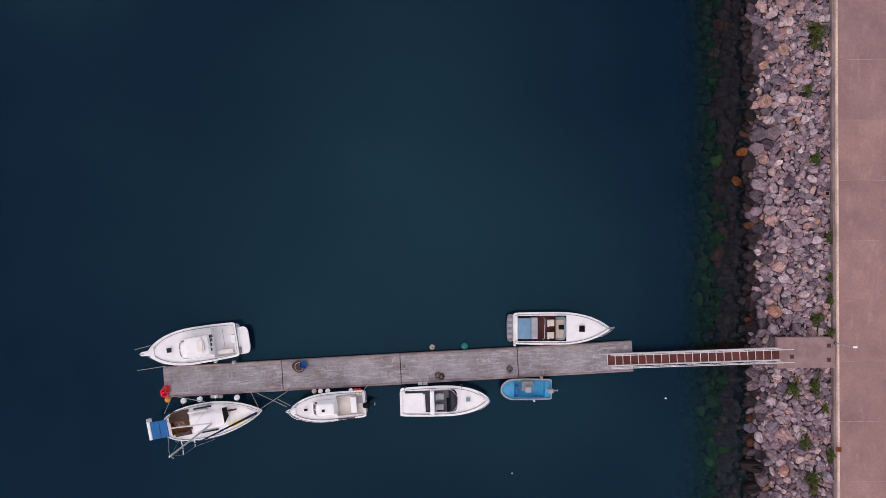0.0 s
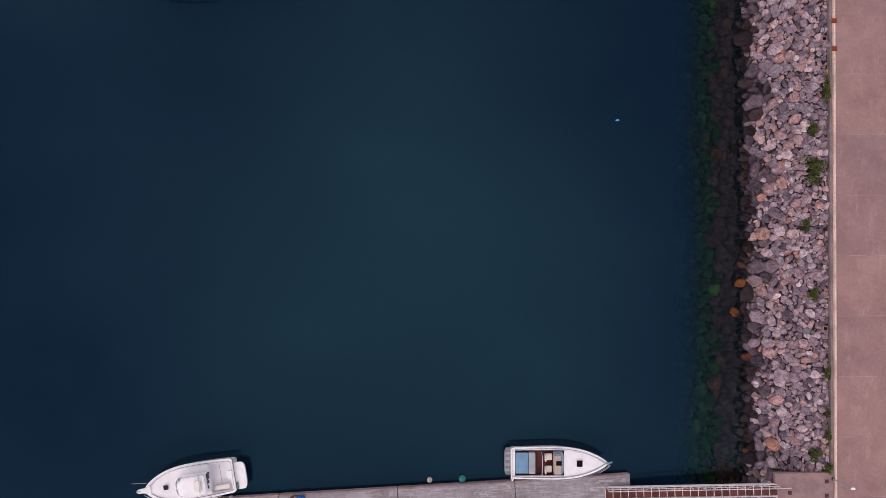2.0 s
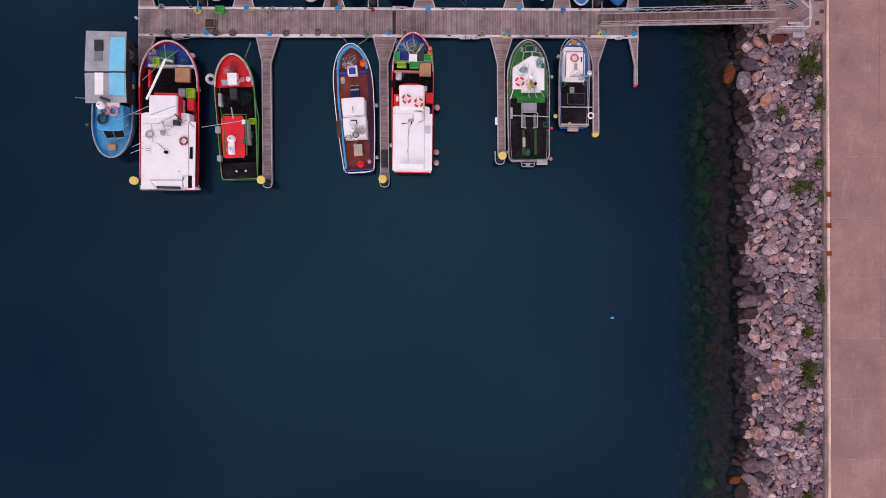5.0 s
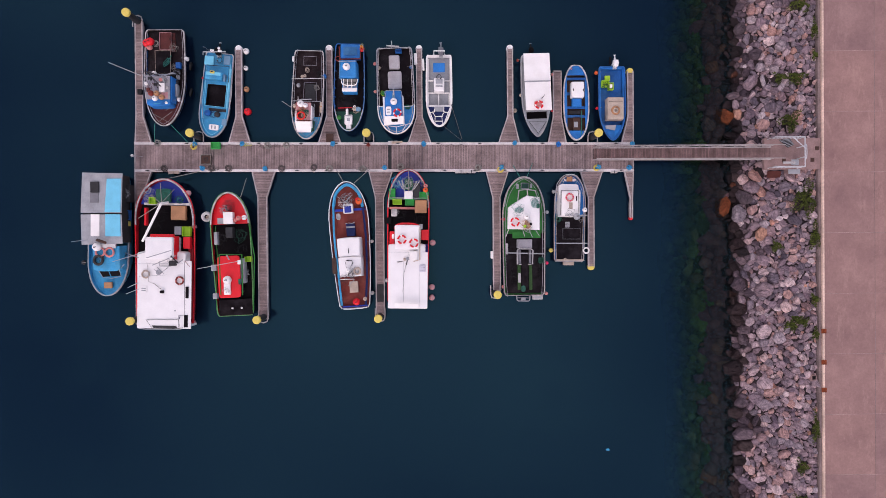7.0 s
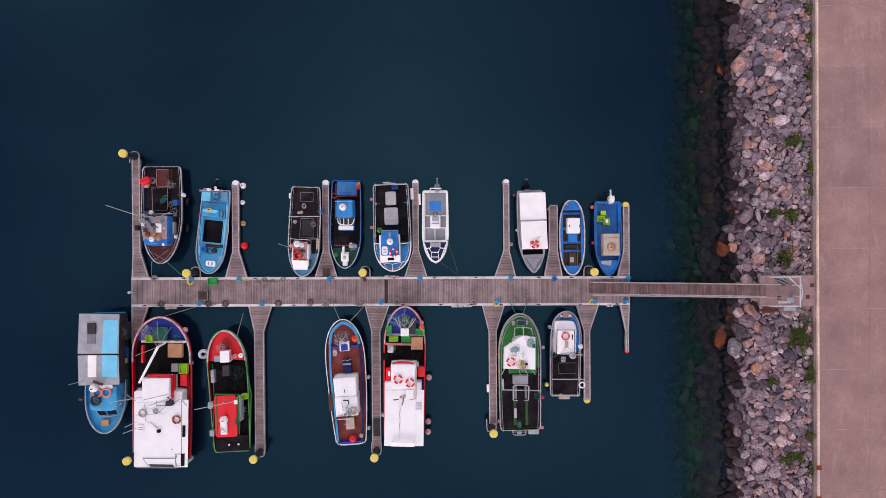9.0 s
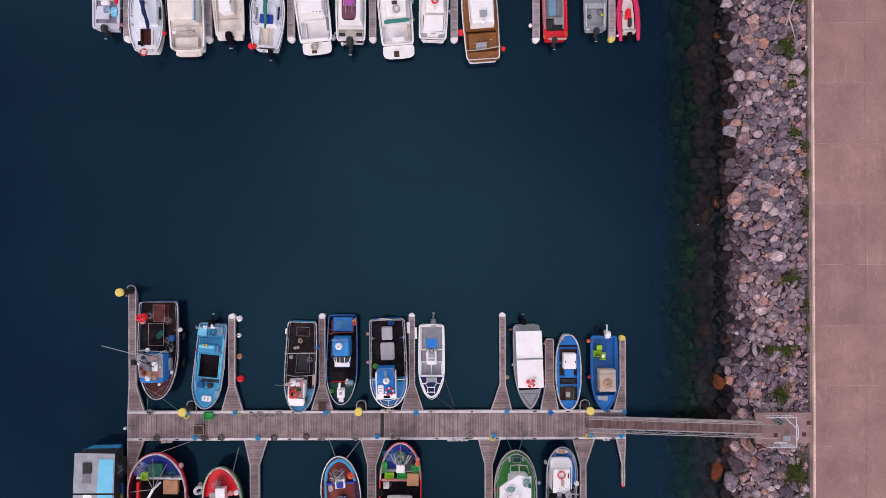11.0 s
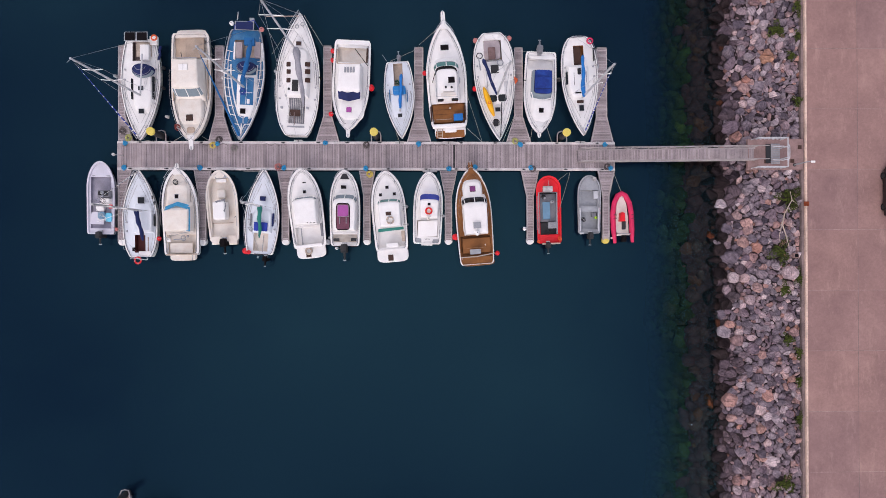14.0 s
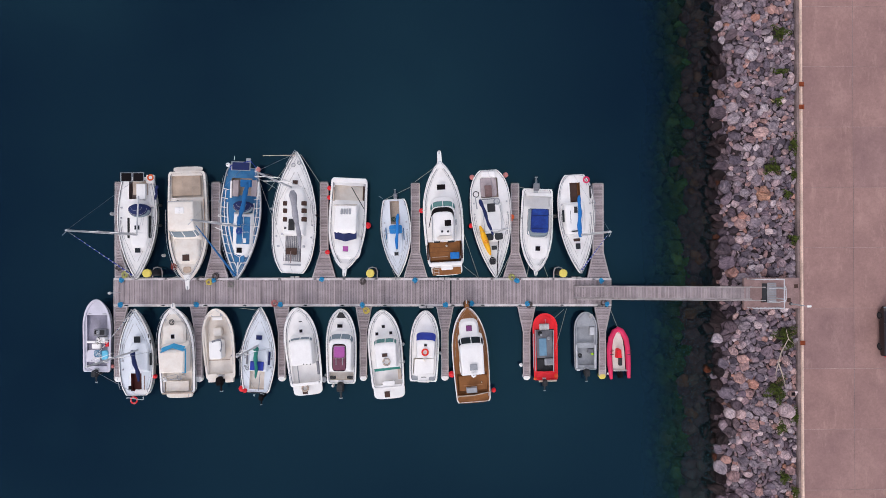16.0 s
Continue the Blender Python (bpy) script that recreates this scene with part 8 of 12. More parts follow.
b.line('red_band', ((-1.13, 0.85, 2.15), (-0.95, 1.18, 2.15), (-0.5, 1.30, 2.15), (0.4, 1.30, 2.15), (0.85, 1.18, 2.15), (1.03, 0.85, 2.15)), 0.1, 'red')
b.cabin('main_house', -1.69, 1.53, -6, -0.36, 0.95, 1.9, 'offwhite', nose=0.03, rake=0.05, taper=0.03)
b.box('red_side', -1.6, -1.17, -0.92, 0.64, 0.95, 1.55, 'red')
b.box('transom', -1.52, 1.66, -6.02, -5.79, 0.35, 1.84, 'offwhite', label='white painted stern wall')
b.box('roof', -1.64, 1.75, -6, -1.13, 1.85, 1.91, 'offwhite', 0.05, label='wide white superstructure roof')
b.lifebuoy(-0.46, -0.07, 2.59, 0.33, ('red', 'white'))
b.lifebuoy(0.56, -0.36, 2.59, 0.33, ('red', 'white'))
b.line('roof_rim', ((1.08, 1.02, 2.54), (1.07, -1.78, 2.33), (0.54, -1.93, 2.12)), 0.05, 'beige')
b.box('roof_locker', 0.17, 0.87, -1.79, -1.04, 1.9, 2.23, 'white')
b.oval('roof_dome', -0.12, 0.2, -1.85, -1.55, 1.9, 2.02, 'lgrey', 0.9)
b.box('side_light', -1.39, -1.2, 0.0, 0.4, 1.3, 1.7, 'white')
b.oval('roof_vent', 1.02, 1.58, -2.85, -2.18, 1.9, 1.97, 'lilac', 0.3)
b.buoy(-0.25, -1.74, 1.96, 0.12, 'beige', 'weathered beige ball float on deck')
b.rod('aerial', (-0.01, -1.79, 1.9), (-0.04, -2.2, 2.75), 0.04, 'black')
b.rod('pole', (-0.9, -2, 1.93), (-0.44, -1.96, 1.93), 0.03, 'black')
b.pane('stern_flap', ((-1.04, -5.50, 2.38), (0.97, -5.54, 2.38), (0.97, -5.93, 2.30), (-1.04, -5.89, 2.30)), 'white', label='raised white flap over the stern')
b.rod('flap_leg', (-0.95, -5.6, 1.9), (-0.95, -5.6, 2.34), 0.03, 'lgrey')
b.rod('flap_leg', (0.88, -5.62, 1.9), (0.88, -5.62, 2.34), 0.03, 'lgrey')
b.rod('roof_seam', (-1.63, -1.16, 1.93), (0.4, -1.15, 1.93), 0.01, 'lgrey')
b.rod('roof_seam', (1.05, -1.21, 1.92), (1.1, -5.9, 1.92), 0.01, 'lgrey')
b.line('roof_hose', ((-0.09, -1.87, 1.94), (-0.24, -2.77, 1.94), (-0.36, -3.09, 1.94), (-0.29, -3.75, 1.94), (-0.39, -4.56, 1.94)), 0.01, 'dgrey')
b.rod('vent_line', (1.1, -2.32, 1.98), (1.5, -2.22, 2), 0.01, 'grey')
b.rod('vent_line', (1.1, -2.5, 1.98), (1.5, -2.45, 2), 0.01, 'grey')
b.rod('vent_line', (1.1, -2.7, 1.98), (1.5, -2.68, 2), 0.01, 'grey')
b.crate(-1.64, -1.14, 3.46, 4.34, 1.15, 0.45, 'brightgreen', 'green plastic fish crate')
b.crate(0.96, 1.74, 3.53, 4.09, 1.15, 0.45, 'brightgreen', 'green plastic fish crate')
b.crate(-1.36, -0.57, 2.98, 3.41, 1.15, 0.45, 'lime', 'lime green fish crate')
b.crate(-0.28, 0.51, 2.92, 3.45, 1.15, 0.45, 'brightgreen', 'green plastic fish crate')
b.box('hatch_lid', 0.57, 1.59, 2.27, 3.38, 1.08, 1.48, 'tan', label='ochre wooden hatch lid')
b.box('red_locker', 1.16, 1.79, -0.08, 0.8, 1.02, 1.55, 'red')
b.box('winch_frame', -0.35, 0.37, 3.45, 4.14, 1.22, 1.6, 'white')
b.rod('frame_bar', (-0.32, 4.1, 1.65), (-0.58, 5.1, 1.55), 0.06, 'lgrey')
b.rod('frame_bar', (0.31, 4.11, 1.65), (0.73, 5.02, 1.55), 0.06, 'lgrey')
b.line('frame_hoop', ((-0.3, 4.19, 1.55), (-0.3, 5.25, 1.75), (0.32, 5.25, 1.75), (0.33, 4.19, 1.55)), 0.03, 'green')
b.oval('net_heap', -0.35, 0.35, 4.25, 5.2, 1.2, 1.5, 'netgreen', 0.5)
b.coil(-0.01, 4.61, 1.42, 0.34, 'lgrey')
b.buoy(1.48, 4.62, 1.48, 0.2, 'salmon', 'round plastic float kept on deck')
b.buoy(1.48, 4.26, 1.48, 0.24, 'orange', 'orange round plastic buoy on deck')
b.box('net_heap', 0.41, 0.99, 3.62, 4.86, 1.22, 1.55, 'dgrey')
b.coil(-1.09, 4.77, 1.35, 0.26, 'bluesheet')
b.box('washing_bin', -1.48, -0.98, 1.96, 2.59, 1.02, 1.35, 'dirtywhite')
b.box('dark_locker', -2.05, -1.47, 1.32, 1.87, 0.9, 1.28, 'black')
b.box('side_hatch', 0.95, 1.27, 0.84, 1.29, 1.75, 1.85, 'lgrey')
b.rod('gantry_pole', (0.01, 6.01, 1.55), (0.02, 4.11, 1.75), 0.03, 'rope')
b.fender(2.15, -0.3, 'palepink', 0.27, flat=True)
b.fender(2.12, -4.22, 'palepink', 0.27, flat=True)
b.fender(2.13, -5.14, 'palepink', 0.27, flat=True)
b.fender(-1.83, -3.66, 'dirtywhite', 0.2)
b.tangle(-1.01, 4.93, 1.35, 0.64, 'sky', 597, 3)
b.tangle(-0.01, 4.77, 1.55, 0.72, 'dirtywhite', 598, 3)
b.tangle(0.98, 4.62, 1.42, 0.56, 'dgrey', 599, 3)
b.tangle(-1.15, 2.28, 1.22, 0.4, 'lgrey', 600, 3)
b.tangle(0.4, -1.29, 1.96, 0.4, 'lgrey', 601, 3)
b.line('stern_stripe', ((-1.6, -5.85, 0.95), (-1.3, -6.06, 0.92), (1.4, -6.06, 0.92), (1.72, -5.85, 0.95)), 0.05, 'red')
b.rod('frame_bar', (-0.5, 4.3, 1.7), (-0.85, 5.05, 1.6), 0.035, 'dirtywhite')
b.rod('frame_bar', (0.5, 4.3, 1.7), (0.95, 5.0, 1.6), 0.035, 'dirtywhite')
b.line('roof_pipe', ((0.18, -1.19, 1.95), (0.91, -0.86, 2.0)), 0.03, 'beige')
b.line('roof_pipe', ((0.92, -1.83, 1.94), (0.2, -1.72, 1.94), (-0.86, -2.09, 1.94)), 0.015, 'beige')
b.rod('roof_pipe', (-0.32, -1.9, 1.94), (-0.3, -5.4, 1.92), 0.012, 'lgrey')

b = Boat('fishing_boat', 'green-decked fishing boat with white wheelhouse and long dark aft deck', 9.09, 42.45, 0.44, 10.41, 3.7, form=(0.96, 0.68, 2, 0.5), hull='edge', rail='edge', deck='green', sheer=(1, 1.6), bulwark=0.35, rim=0.12, inner='darkdeck')
b.tangle(-0.89, -2.97, 1, 0.6, 'rubber', 603, 2)
b.tangle(1.01, -3.38, 1, 0.6, 'rubber', 604, 2)
b.tangle(-1.01, -3.72, 1.1, 0.5, 'rubber', 605, 2)
b.tangle(1.2, -2.6, 1.1, 0.5, 'rubber', 606, 2)
b.box('aft_deck', -1.6, 1.82, -4.98, 0.25, 0.7, 1, 'darkdeck')
b.box('green_floor', -0.99, 1.48, -0.16, 0.41, 1, 1.06, 'green')
b.cabin('wheelhouse', -0.69, 1.1, 0.7, 3.2, 1.1, 2.5, 'offwhite', nose=0.2, rake=0.1, taper=0.05)
b.pane('roof', ((-1.57, 2.45, 2.6), (-0.75, 2.99, 2.6), (0.06, 3.46, 2.6), (1.18, 3.28, 2.6), (1.14, 0.5, 2.6), (-1.64, 0.63, 2.6)), 'offwhite', label='white wheelhouse roof')
b.lifebuoy(-0.99, 1.21, 2.7, 0.33, ('red', 'white'))
b.buoy(0, 1.66, 2.8, 0.26, 'white', 'white plastic ball on the boat')
b.oval('folded_net', -1.0, -0.25, 2.0, 2.45, 2.6, 2.72, 'palenet', 0.8, 'faded green net folded on the roof')
b.oval('folded_net', 0.4, 1.05, 2.4, 3.1, 2.6, 2.74, 'palenet', 0.8, 'faded green net folded on the roof')
b.coil(0.05, 0.87, 2.7, 0.22, 'tan')
b.oval('net_fold', 0.85, 1.12, 2.35, 2.75, 2.6, 2.8, 'netgreen', 0.7)
b.buoy(0.34, 1.02, 2.8, 0.12, 'black', 'round plastic float kept on deck')
b.line('roof_gantry', ((-0.3, 0.5, 2.5), (-0.1, -0.05, 2.3)), 0.03, 'lgrey')
b.line('roof_gantry', ((0.25, 0.5, 2.5), (0.55, -0.1, 2.3)), 0.03, 'lgrey')
b.line('roof_gantry', ((0.8, 0.5, 2.5), (1.15, 0.0, 2.3)), 0.03, 'lgrey')
b.oval('roof_bag', -0.15, 0.12, 0.85, 1.35, 2.6, 2.75, 'sand', 0.7)
b.buoy(-0.16, 0.83, 2.8, 0.14, 'lime', 'round plastic float kept on deck')
b.line('screen_frame', ((-0.67, 3.05, 2.3), (-0.49, 3.97, 1.9), (0.21, 4.04, 1.9), (0.92, 3.92, 1.9), (1.05, 3.35, 2.1)), 0.05, 'dirtywhite')
b.rod('screen_frame', (0.21, 4.04, 1.9), (0.2, 3.44, 2.3), 0.05, 'dirtywhite')
b.box('bow_hatch', -0.25, 0.42, 4.13, 4.62, 1.4, 1.6, 'dgreen')
b.line('hatch_edge', ((-0.26, 4.62, 1.65), (0.42, 4.61, 1.65), (0.41, 4.12, 1.65), (-0.27, 4.13, 1.65), (-0.26, 4.62, 1.65)), 0.03, 'lgrey')
b.box('bow_cleat', -0.67, -0.44, 4.14, 4.54, 1.4, 1.55, 'lgrey')
b.box('bow_cleat', 0.54, 0.73, 4.19, 4.57, 1.4, 1.55, 'lgrey')
b.box('engine_cover', -0.65, 0.66, -1.02, -0.26, 0.9, 1.5, 'sail')
b.line('engine_rim', ((-0.28, -2.45, 1.42), (-0.66, -2.4, 1.42), (-0.66, -1.2, 1.5), (-0.5, -1.08, 1.5), (0.55, -1.1, 1.5), (0.72, -1.25, 1.5), (0.67, -2.42, 1.42), (0.28, -2.46, 1.42)), 0.06, 'hatchgrey')
b.box('hold_cheek', -0.55, -0.3, -2.35, -1.2, 1.0, 1.3, 'grey')
b.box('hold_cheek', 0.38, 0.6, -2.35, -1.2, 1.0, 1.3, 'grey')
b.box('fish_hold', -0.27, 0.32, -4.75, -1.3, 0.9, 1.3, 'darkdeck')
b.box('hold_side', -0.6, -0.3, -4.7, -2.5, 0.9, 1.1, 'olive')
b.box('hold_side', 0.4, 0.7, -4.7, -2.5, 0.9, 1.1, 'olive')
b.oval('hold_lid', -0.58, -0.32, -4.05, -3.2, 1.1, 1.22, 'hatchgrey', 0.3)
b.rod('cross_bar', (-1.71, -1.41, 1.7), (1.71, -1.55, 1.7), 0.05, 'lgrey')
b.line('stern_ramp', ((-0.66, -5.25, 0.75), (-0.62, -5.62, 0.7), (-0.5, -5.70, 0.7), (0.4, -5.72, 0.7), (0.5, -5.62, 0.7), (0.52, -5.28, 0.75)), 0.05, 'sail', label='grey tubular stern step')
b.box('ramp_step', -0.26, 0.14, -5.66, -5.36, 0.62, 0.72, 'lgrey')
b.rod('ramp_bar', (-0.6, -5.42, 0.72), (0.5, -5.45, 0.72), 0.03, 'sail')
b.box('stern_box', 0.70, 1.62, -5.58, -5.2, 0.6, 1.0, 'dirtywhite')
b.box('box_lid', 0.85, 1.5, -5.5, -5.3, 1.0, 1.03, 'lgrey')
b.crate(1.25, 1.68, -2.31, -1.93, 1, 0.4, 'netgreen', 'dark green crate on the deck')
b.rod('gantry', (-1.69, -0.01, 2), (-1.52, 0.63, 2.6), 0.04, 'steel')
b.fender(2.04, -2.37, 'pink', 0.16, flat=True)
b.fender(1.97, -5.06, 'salmon', 0.16, flat=True)
b.fender(-1.78, 1.53, 'red', 0.16, flat=True)
b.fender(-1.83, -4.42, 'salmon', 0.16, flat=True)
b.fender(2.08, 2.1, 'lgrey', 0.16, flat=True)
b.line('guard_rail', ((-1.77, 2.57, 1.9), (-1.39, 4.06, 2), (-0.55, 4.88, 2.1), (0.39, 4.92, 2.1), (1.23, 4.02, 2), (1.66, 2.33, 1.9), (1.72, 0.45, 1.8)), 0.03, 'steel')
b.line('mooring_line', ((-0.39, 5.18, 1.7), (-0.79, 6.31, 0.6)), 0.03, 'teal')
b.line('mooring_line', ((0.27, 5.2, 1.7), (0.94, 6.48, 0.6)), 0.03, 'teal')
b.box('dock_fender', -2.88, -2.61, -1.92, -1.25, 0.2, 0.5, 'white')
b.tangle(-0.67, 2.27, 2.7, 0.64, 'teal', 650, 2)
b.tangle(0.72, 2.99, 2.7, 0.56, 'teal', 651, 2)
b.tangle(-0.05, 0.98, 2.7, 0.56, 'tan', 652, 3)
b.tangle(1.49, -2.14, 1.1, 0.4, 'netgreen', 655, 3)
b.tangle(0.06, 0.69, 2.6, 0.48, 'lgrey', 656, 3)
b.ribs('sail', -0.48, 0.2, 0.75)
b.inner_cap('sail', 0.22, 0.022, -0.485)
b.box('side_chest', -1.6, -1.42, -1.55, -0.6, 0.95, 1.3, 'hatchgrey')
b.oval('net_heap', -0.35, 0.05, -4.85, -4.3, 1.2, 1.42, 'netgreen', 0.8)
b.line('roof_edge', ((-1.6, 0.65, 2.62), (-1.55, 2.44, 2.62), (0.06, 3.44, 2.62), (1.16, 3.26, 2.62), (1.12, 0.52, 2.62)), 0.018, 'lgrey')

b = Boat('fishing_boat', 'small white and blue fishing boat with dark aft deck', 13.15, 44, -0.68, 7.63, 2.7, form=(0.95, 0.68, 2, 0.5), hull='blue', rail='edge', deck='brightblue', sheer=(0.9, 1.4), bulwark=0.3, rim=0.1)
b.box('aft_deck', -1.11, 1.26, -3.67, 0.18, 0.6, 0.85, 'darkdeck')
b.cabin('wheelhouse', -1.13, 0.91, 0.11, 2.88, 0.9, 1.6, 'white', nose=0.2, rake=0.15, taper=0.1)
b.box('wheelhouse_top', -1.02, 0.46, 0.17, 2.21, 1.5, 2.3, 'white')
b.line('top_rim', ((-1.08, 0.2, 2.32), (-1.03, 2.33, 2.32), (0.46, 2.34, 2.32), (0.5, 0.21, 2.32)), 0.03, 'dgrey')
b.lifebuoy(-0.32, 1.74, 2.35, 0.3, ('salmon', 'pink'))
b.pane('roof_stripe', ((-0.36, 1.32, 2.32), (-0.06, 1.31, 2.32), (-0.05, 0.76, 2.32), (-0.35, 0.76, 2.32)), 'beige')
b.box('side_stripe', 0.23, 0.34, 1.42, 1.88, 2.2, 2.33, 'black')
b.box('bow_locker', -0.36, 0.13, 3.22, 3.63, 1.2, 1.5, 'tan')
b.box('bow_seat', -0.55, 0.46, 3.23, 3.46, 1.2, 1.3, 'white')
b.rod('radar_arm', (-0.71, 0.21, 2.3), (1.17, 0.18, 2.6), 0.05, 'lgrey')
b.buoy(0.27, 0.1, 2.5, 0.3, 'lgrey', 'round plastic float kept on deck')
b.oval('foredeck_house', -1.1, 0.62, 1.9, 2.95, 1.3, 1.68, 'offwhite', 0.35)
b.buoy(1.18, 0.73, 1.6, 0.22, 'white', 'white plastic ball on the boat')
b.box('deck_lid', -0.37, 0.03, -0.79, -0.3, 0.85, 0.95, 'lgrey')
b.line('fish_hold', ((-0.57, -0.86, 0.9), (0.97, -0.85, 0.9), (0.97, -1.81, 0.9), (-0.56, -1.81, 0.9), (-0.57, -0.86, 0.9)), 0.02, 'grey')
b.rod('cross_bar', (-1.27, -2.19, 1.4), (1.55, -2.19, 1.4), 0.05, 'lgrey')
b.box('stern_step', -0.47, 0.49, -4.13, -3.8, 0.4, 0.7, 'beige')
b.rod('stern_bar', (-1.19, -3.65, 1.2), (1.23, -3.64, 1.2), 0.06, 'beige')
b.buoy(-0.45, -3.6, 1.3, 0.14, 'beige', 'weathered beige ball float on deck')
b.coil(-1, -0.1, 1, 0.22, 'netgreen')
b.coil(-0.96, -0.77, 1, 0.19, 'black')
b.fender(-1.57, -2.82, 'yellow', 0.2, flat=True)
b.ring('float_ring', 1.51, -2.81, 0.9, 0.24, 'white', r=0.07)
b.fender(-1.41, 2.34, 'lgrey', 0.16)
b.line('guard_rail', ((-1.42, 0.38, 1.7), (-1.36, 2.64, 1.8), (-0.82, 3.57, 1.9), (-0.22, 3.76, 1.9), (0.4, 3.61, 1.9), (0.96, 2.65, 1.8), (1.07, 0.39, 1.7)), 0.03, 'steel')
b.tangle(-0.35, 0.48, 2.4, 0.48, 'dgrey', 683, 1)
b.tangle(-1.03, -0.1, 1, 0.48, 'netgreen', 684, 3)
b.tangle(1, 0.01, 1.1, 0.4, 'rope', 685, 3)
b.ribs('sail', -0.47, 0.1, 0.7)
b.inner_cap('dirtywhite', 0.16, 0.02)
b.line('stern_rail', ((-1.3, -3.68, 1.0), (-0.6, -3.74, 1.02), (0.7, -3.74, 1.02), (1.33, -3.68, 1.0)), 0.04, 'sail')
b.line('lid_slat', ((-0.36, -0.42, 0.97), (-0.02, -0.42, 0.97)), 0.015, 'dgrey')
b.line('lid_slat', ((-0.36, -0.55, 0.97), (-0.02, -0.55, 0.97)), 0.015, 'dgrey')
b.line('lid_slat', ((-0.36, -0.68, 0.97), (-0.02, -0.68, 0.97)), 0.015, 'dgrey')
b.line('bow_cleat_bar', ((-0.6, 3.0, 1.4), (-0.75, 3.3, 1.42)), 0.04, 'bluesheet')
b.line('bow_cleat_bar', ((0.4, 3.0, 1.4), (0.55, 3.25, 1.42)), 0.04, 'bluesheet')

# leisure boats, north side of the third pontoon

b = Boat('sailing_yacht', 'white sailing yacht with navy spray hood and solar panels', -22.98, 97.16, -179.48, 8.89, 3.39, form='widesail', deck='white', sheer=(1.05, 1.3), rim=0.08, camber=0.06, wells=((-4.2, -2.55, 0.68, 0.4, 'plank'),))
b.fittings()
b.cabin('coachroof', -1.26, 0.63, -1.41, 2.2, 1.1, 1.5, 'white', nose=0.5, rake=0.25, taper=0.2)
b.box('cockpit_sole', -0.98, 0.34, -4.14, -2.87, 1.05, 1.12, 'beige')
b.box('cockpit_table', -0.92, -0.15, -3.82, -2.48, 1.1, 1.5, 'white', label='folding white cockpit table')
b.box('solar_panel', -0.01, 0.83, -4.67, -3.99, 2, 2.05, 'black', label='dark solar panel in a metal frame')
b.box('panel_frame', -0.05, 0.93, -4.73, -3.95, 1.96, 2, 'lgrey')
b.box('solar_panel', -1.03, -0.19, -4.66, -3.98, 2, 2.05, 'black', label='dark solar panel in a metal frame')
b.box('panel_frame', -1.08, -0.1, -4.73, -3.95, 1.96, 2, 'lgrey')
b.rod('arch', (1.31, -4.62, 1.1), (0.82, -4.33, 2), 0.03, 'steel')
b.rod('arch', (-0.49, -4.6, 1.1), (-0.94, -4.32, 2), 0.03, 'steel')
b.ring('life_ring', -1.48, -4.32, 1.7, 0.22, 'orange', r=0.07)
b.box('stern_locker', -1.57, -0.91, -4.61, -3.87, 1, 1.3, 'white')
b.hood('spray_hood', -1.4, 0.53, -2.27, -0.89, 1.4, 2.1, 'navy', 'navy canvas spray hood')
b.hatch(-0.21, -0.02, 0.45, 0.4, 1.5, 'glass', 'steel')
b.hatch(-0.22, 1.96, 0.5, 0.45, 1.42, 'glass', 'steel')
b.box('coachroof_window', -1.3, -1.16, -1.06, 0.91, 1.2, 1.45, 'glass')
b.box('coachroof_window', 0.57, 0.67, -0.9, 0.9, 1.2, 1.45, 'glass')
b.mast(-0.15, 0.59, 1.5, 11, jib='royal,white', w=1.3)
b.rod('boom', (-0.67, 0.72, 2.5), (-0.8, -2.67, 2.4), 0.07, 'alu')
b.cover('navy_cover', (-1.94, -3.65, 1.5), (-1.8, -2.43, 1.5), 0.12, 0.1, 'navy')
b.guard(-0.42, 0.49, 0.6, 'steel', 0.05, 9)
b.pulpit(0.6)
b.fender(-1.88, -1.98, 'dgrey', 0.13)
b.fender(-1.86, -0.2, 'dgrey', 0.13)
b.fender(2.29, -1.27, 'lgrey', 0.15)
b.rod('genoa_track', (-0.69, -1.03, 1.55), (-0.51, -0.22, 1.55), 0.01, 'steel')
b.rod('genoa_track', (-0.85, -1.03, 1.55), (-0.68, -0.22, 1.55), 0.01, 'steel')
b.line('mooring_line', ((-0.1, 4.4, 1.3), (1.65, 3.04, 0.6)), 0.02, 'rope')
b.line('mooring_line', ((-0.19, 4.4, 1.3), (-0.98, 4.47, 0.6)), 0.02, 'rope')

b = Boat('motor_yacht', 'cream motor yacht with a long foredeck, wheelhouse and open aft cockpit', -18.5, 97.32, -178.26, 9.55, 3.37, form='cruiser', hull='cream', rail='cream', deck='cream', sheer=(1.2, 1.7), rim=0.2, wells=((-4.39, -2.49, 1.38, 0.55, 'cream'),))
b.fittings(False)
b.sprit(0.75, 0.36)
b.box('bathing_platform', -1.16, 1.42, -5.29, -4.85, 0.4, 0.6, 'cream')
b.box('aft_sole', -1.09, 1.4, -4.47, -2.68, 0.95, 1, 'sand', label='tan cockpit sole')
b.box('sole_joint', 0.45, 0.48, -4.46, -2.68, 1, 1.01, 'beige')
b.box('sole_joint', -0.39, -0.36, -4.44, -2.65, 1, 1.01, 'beige')
b.cabin('wheelhouse', -1.31, 1.16, -2.12, 1.38, 1.4, 2.9, 'cream', nose=0.1, rake=1, taper=0.14, glass='glasslight')
b.cabin('foredeck_trunk', -1.13, 1.07, 0.94, 3.39, 1.5, 1.75, 'cream', nose=0.4, rake=0.1, taper=0.12)
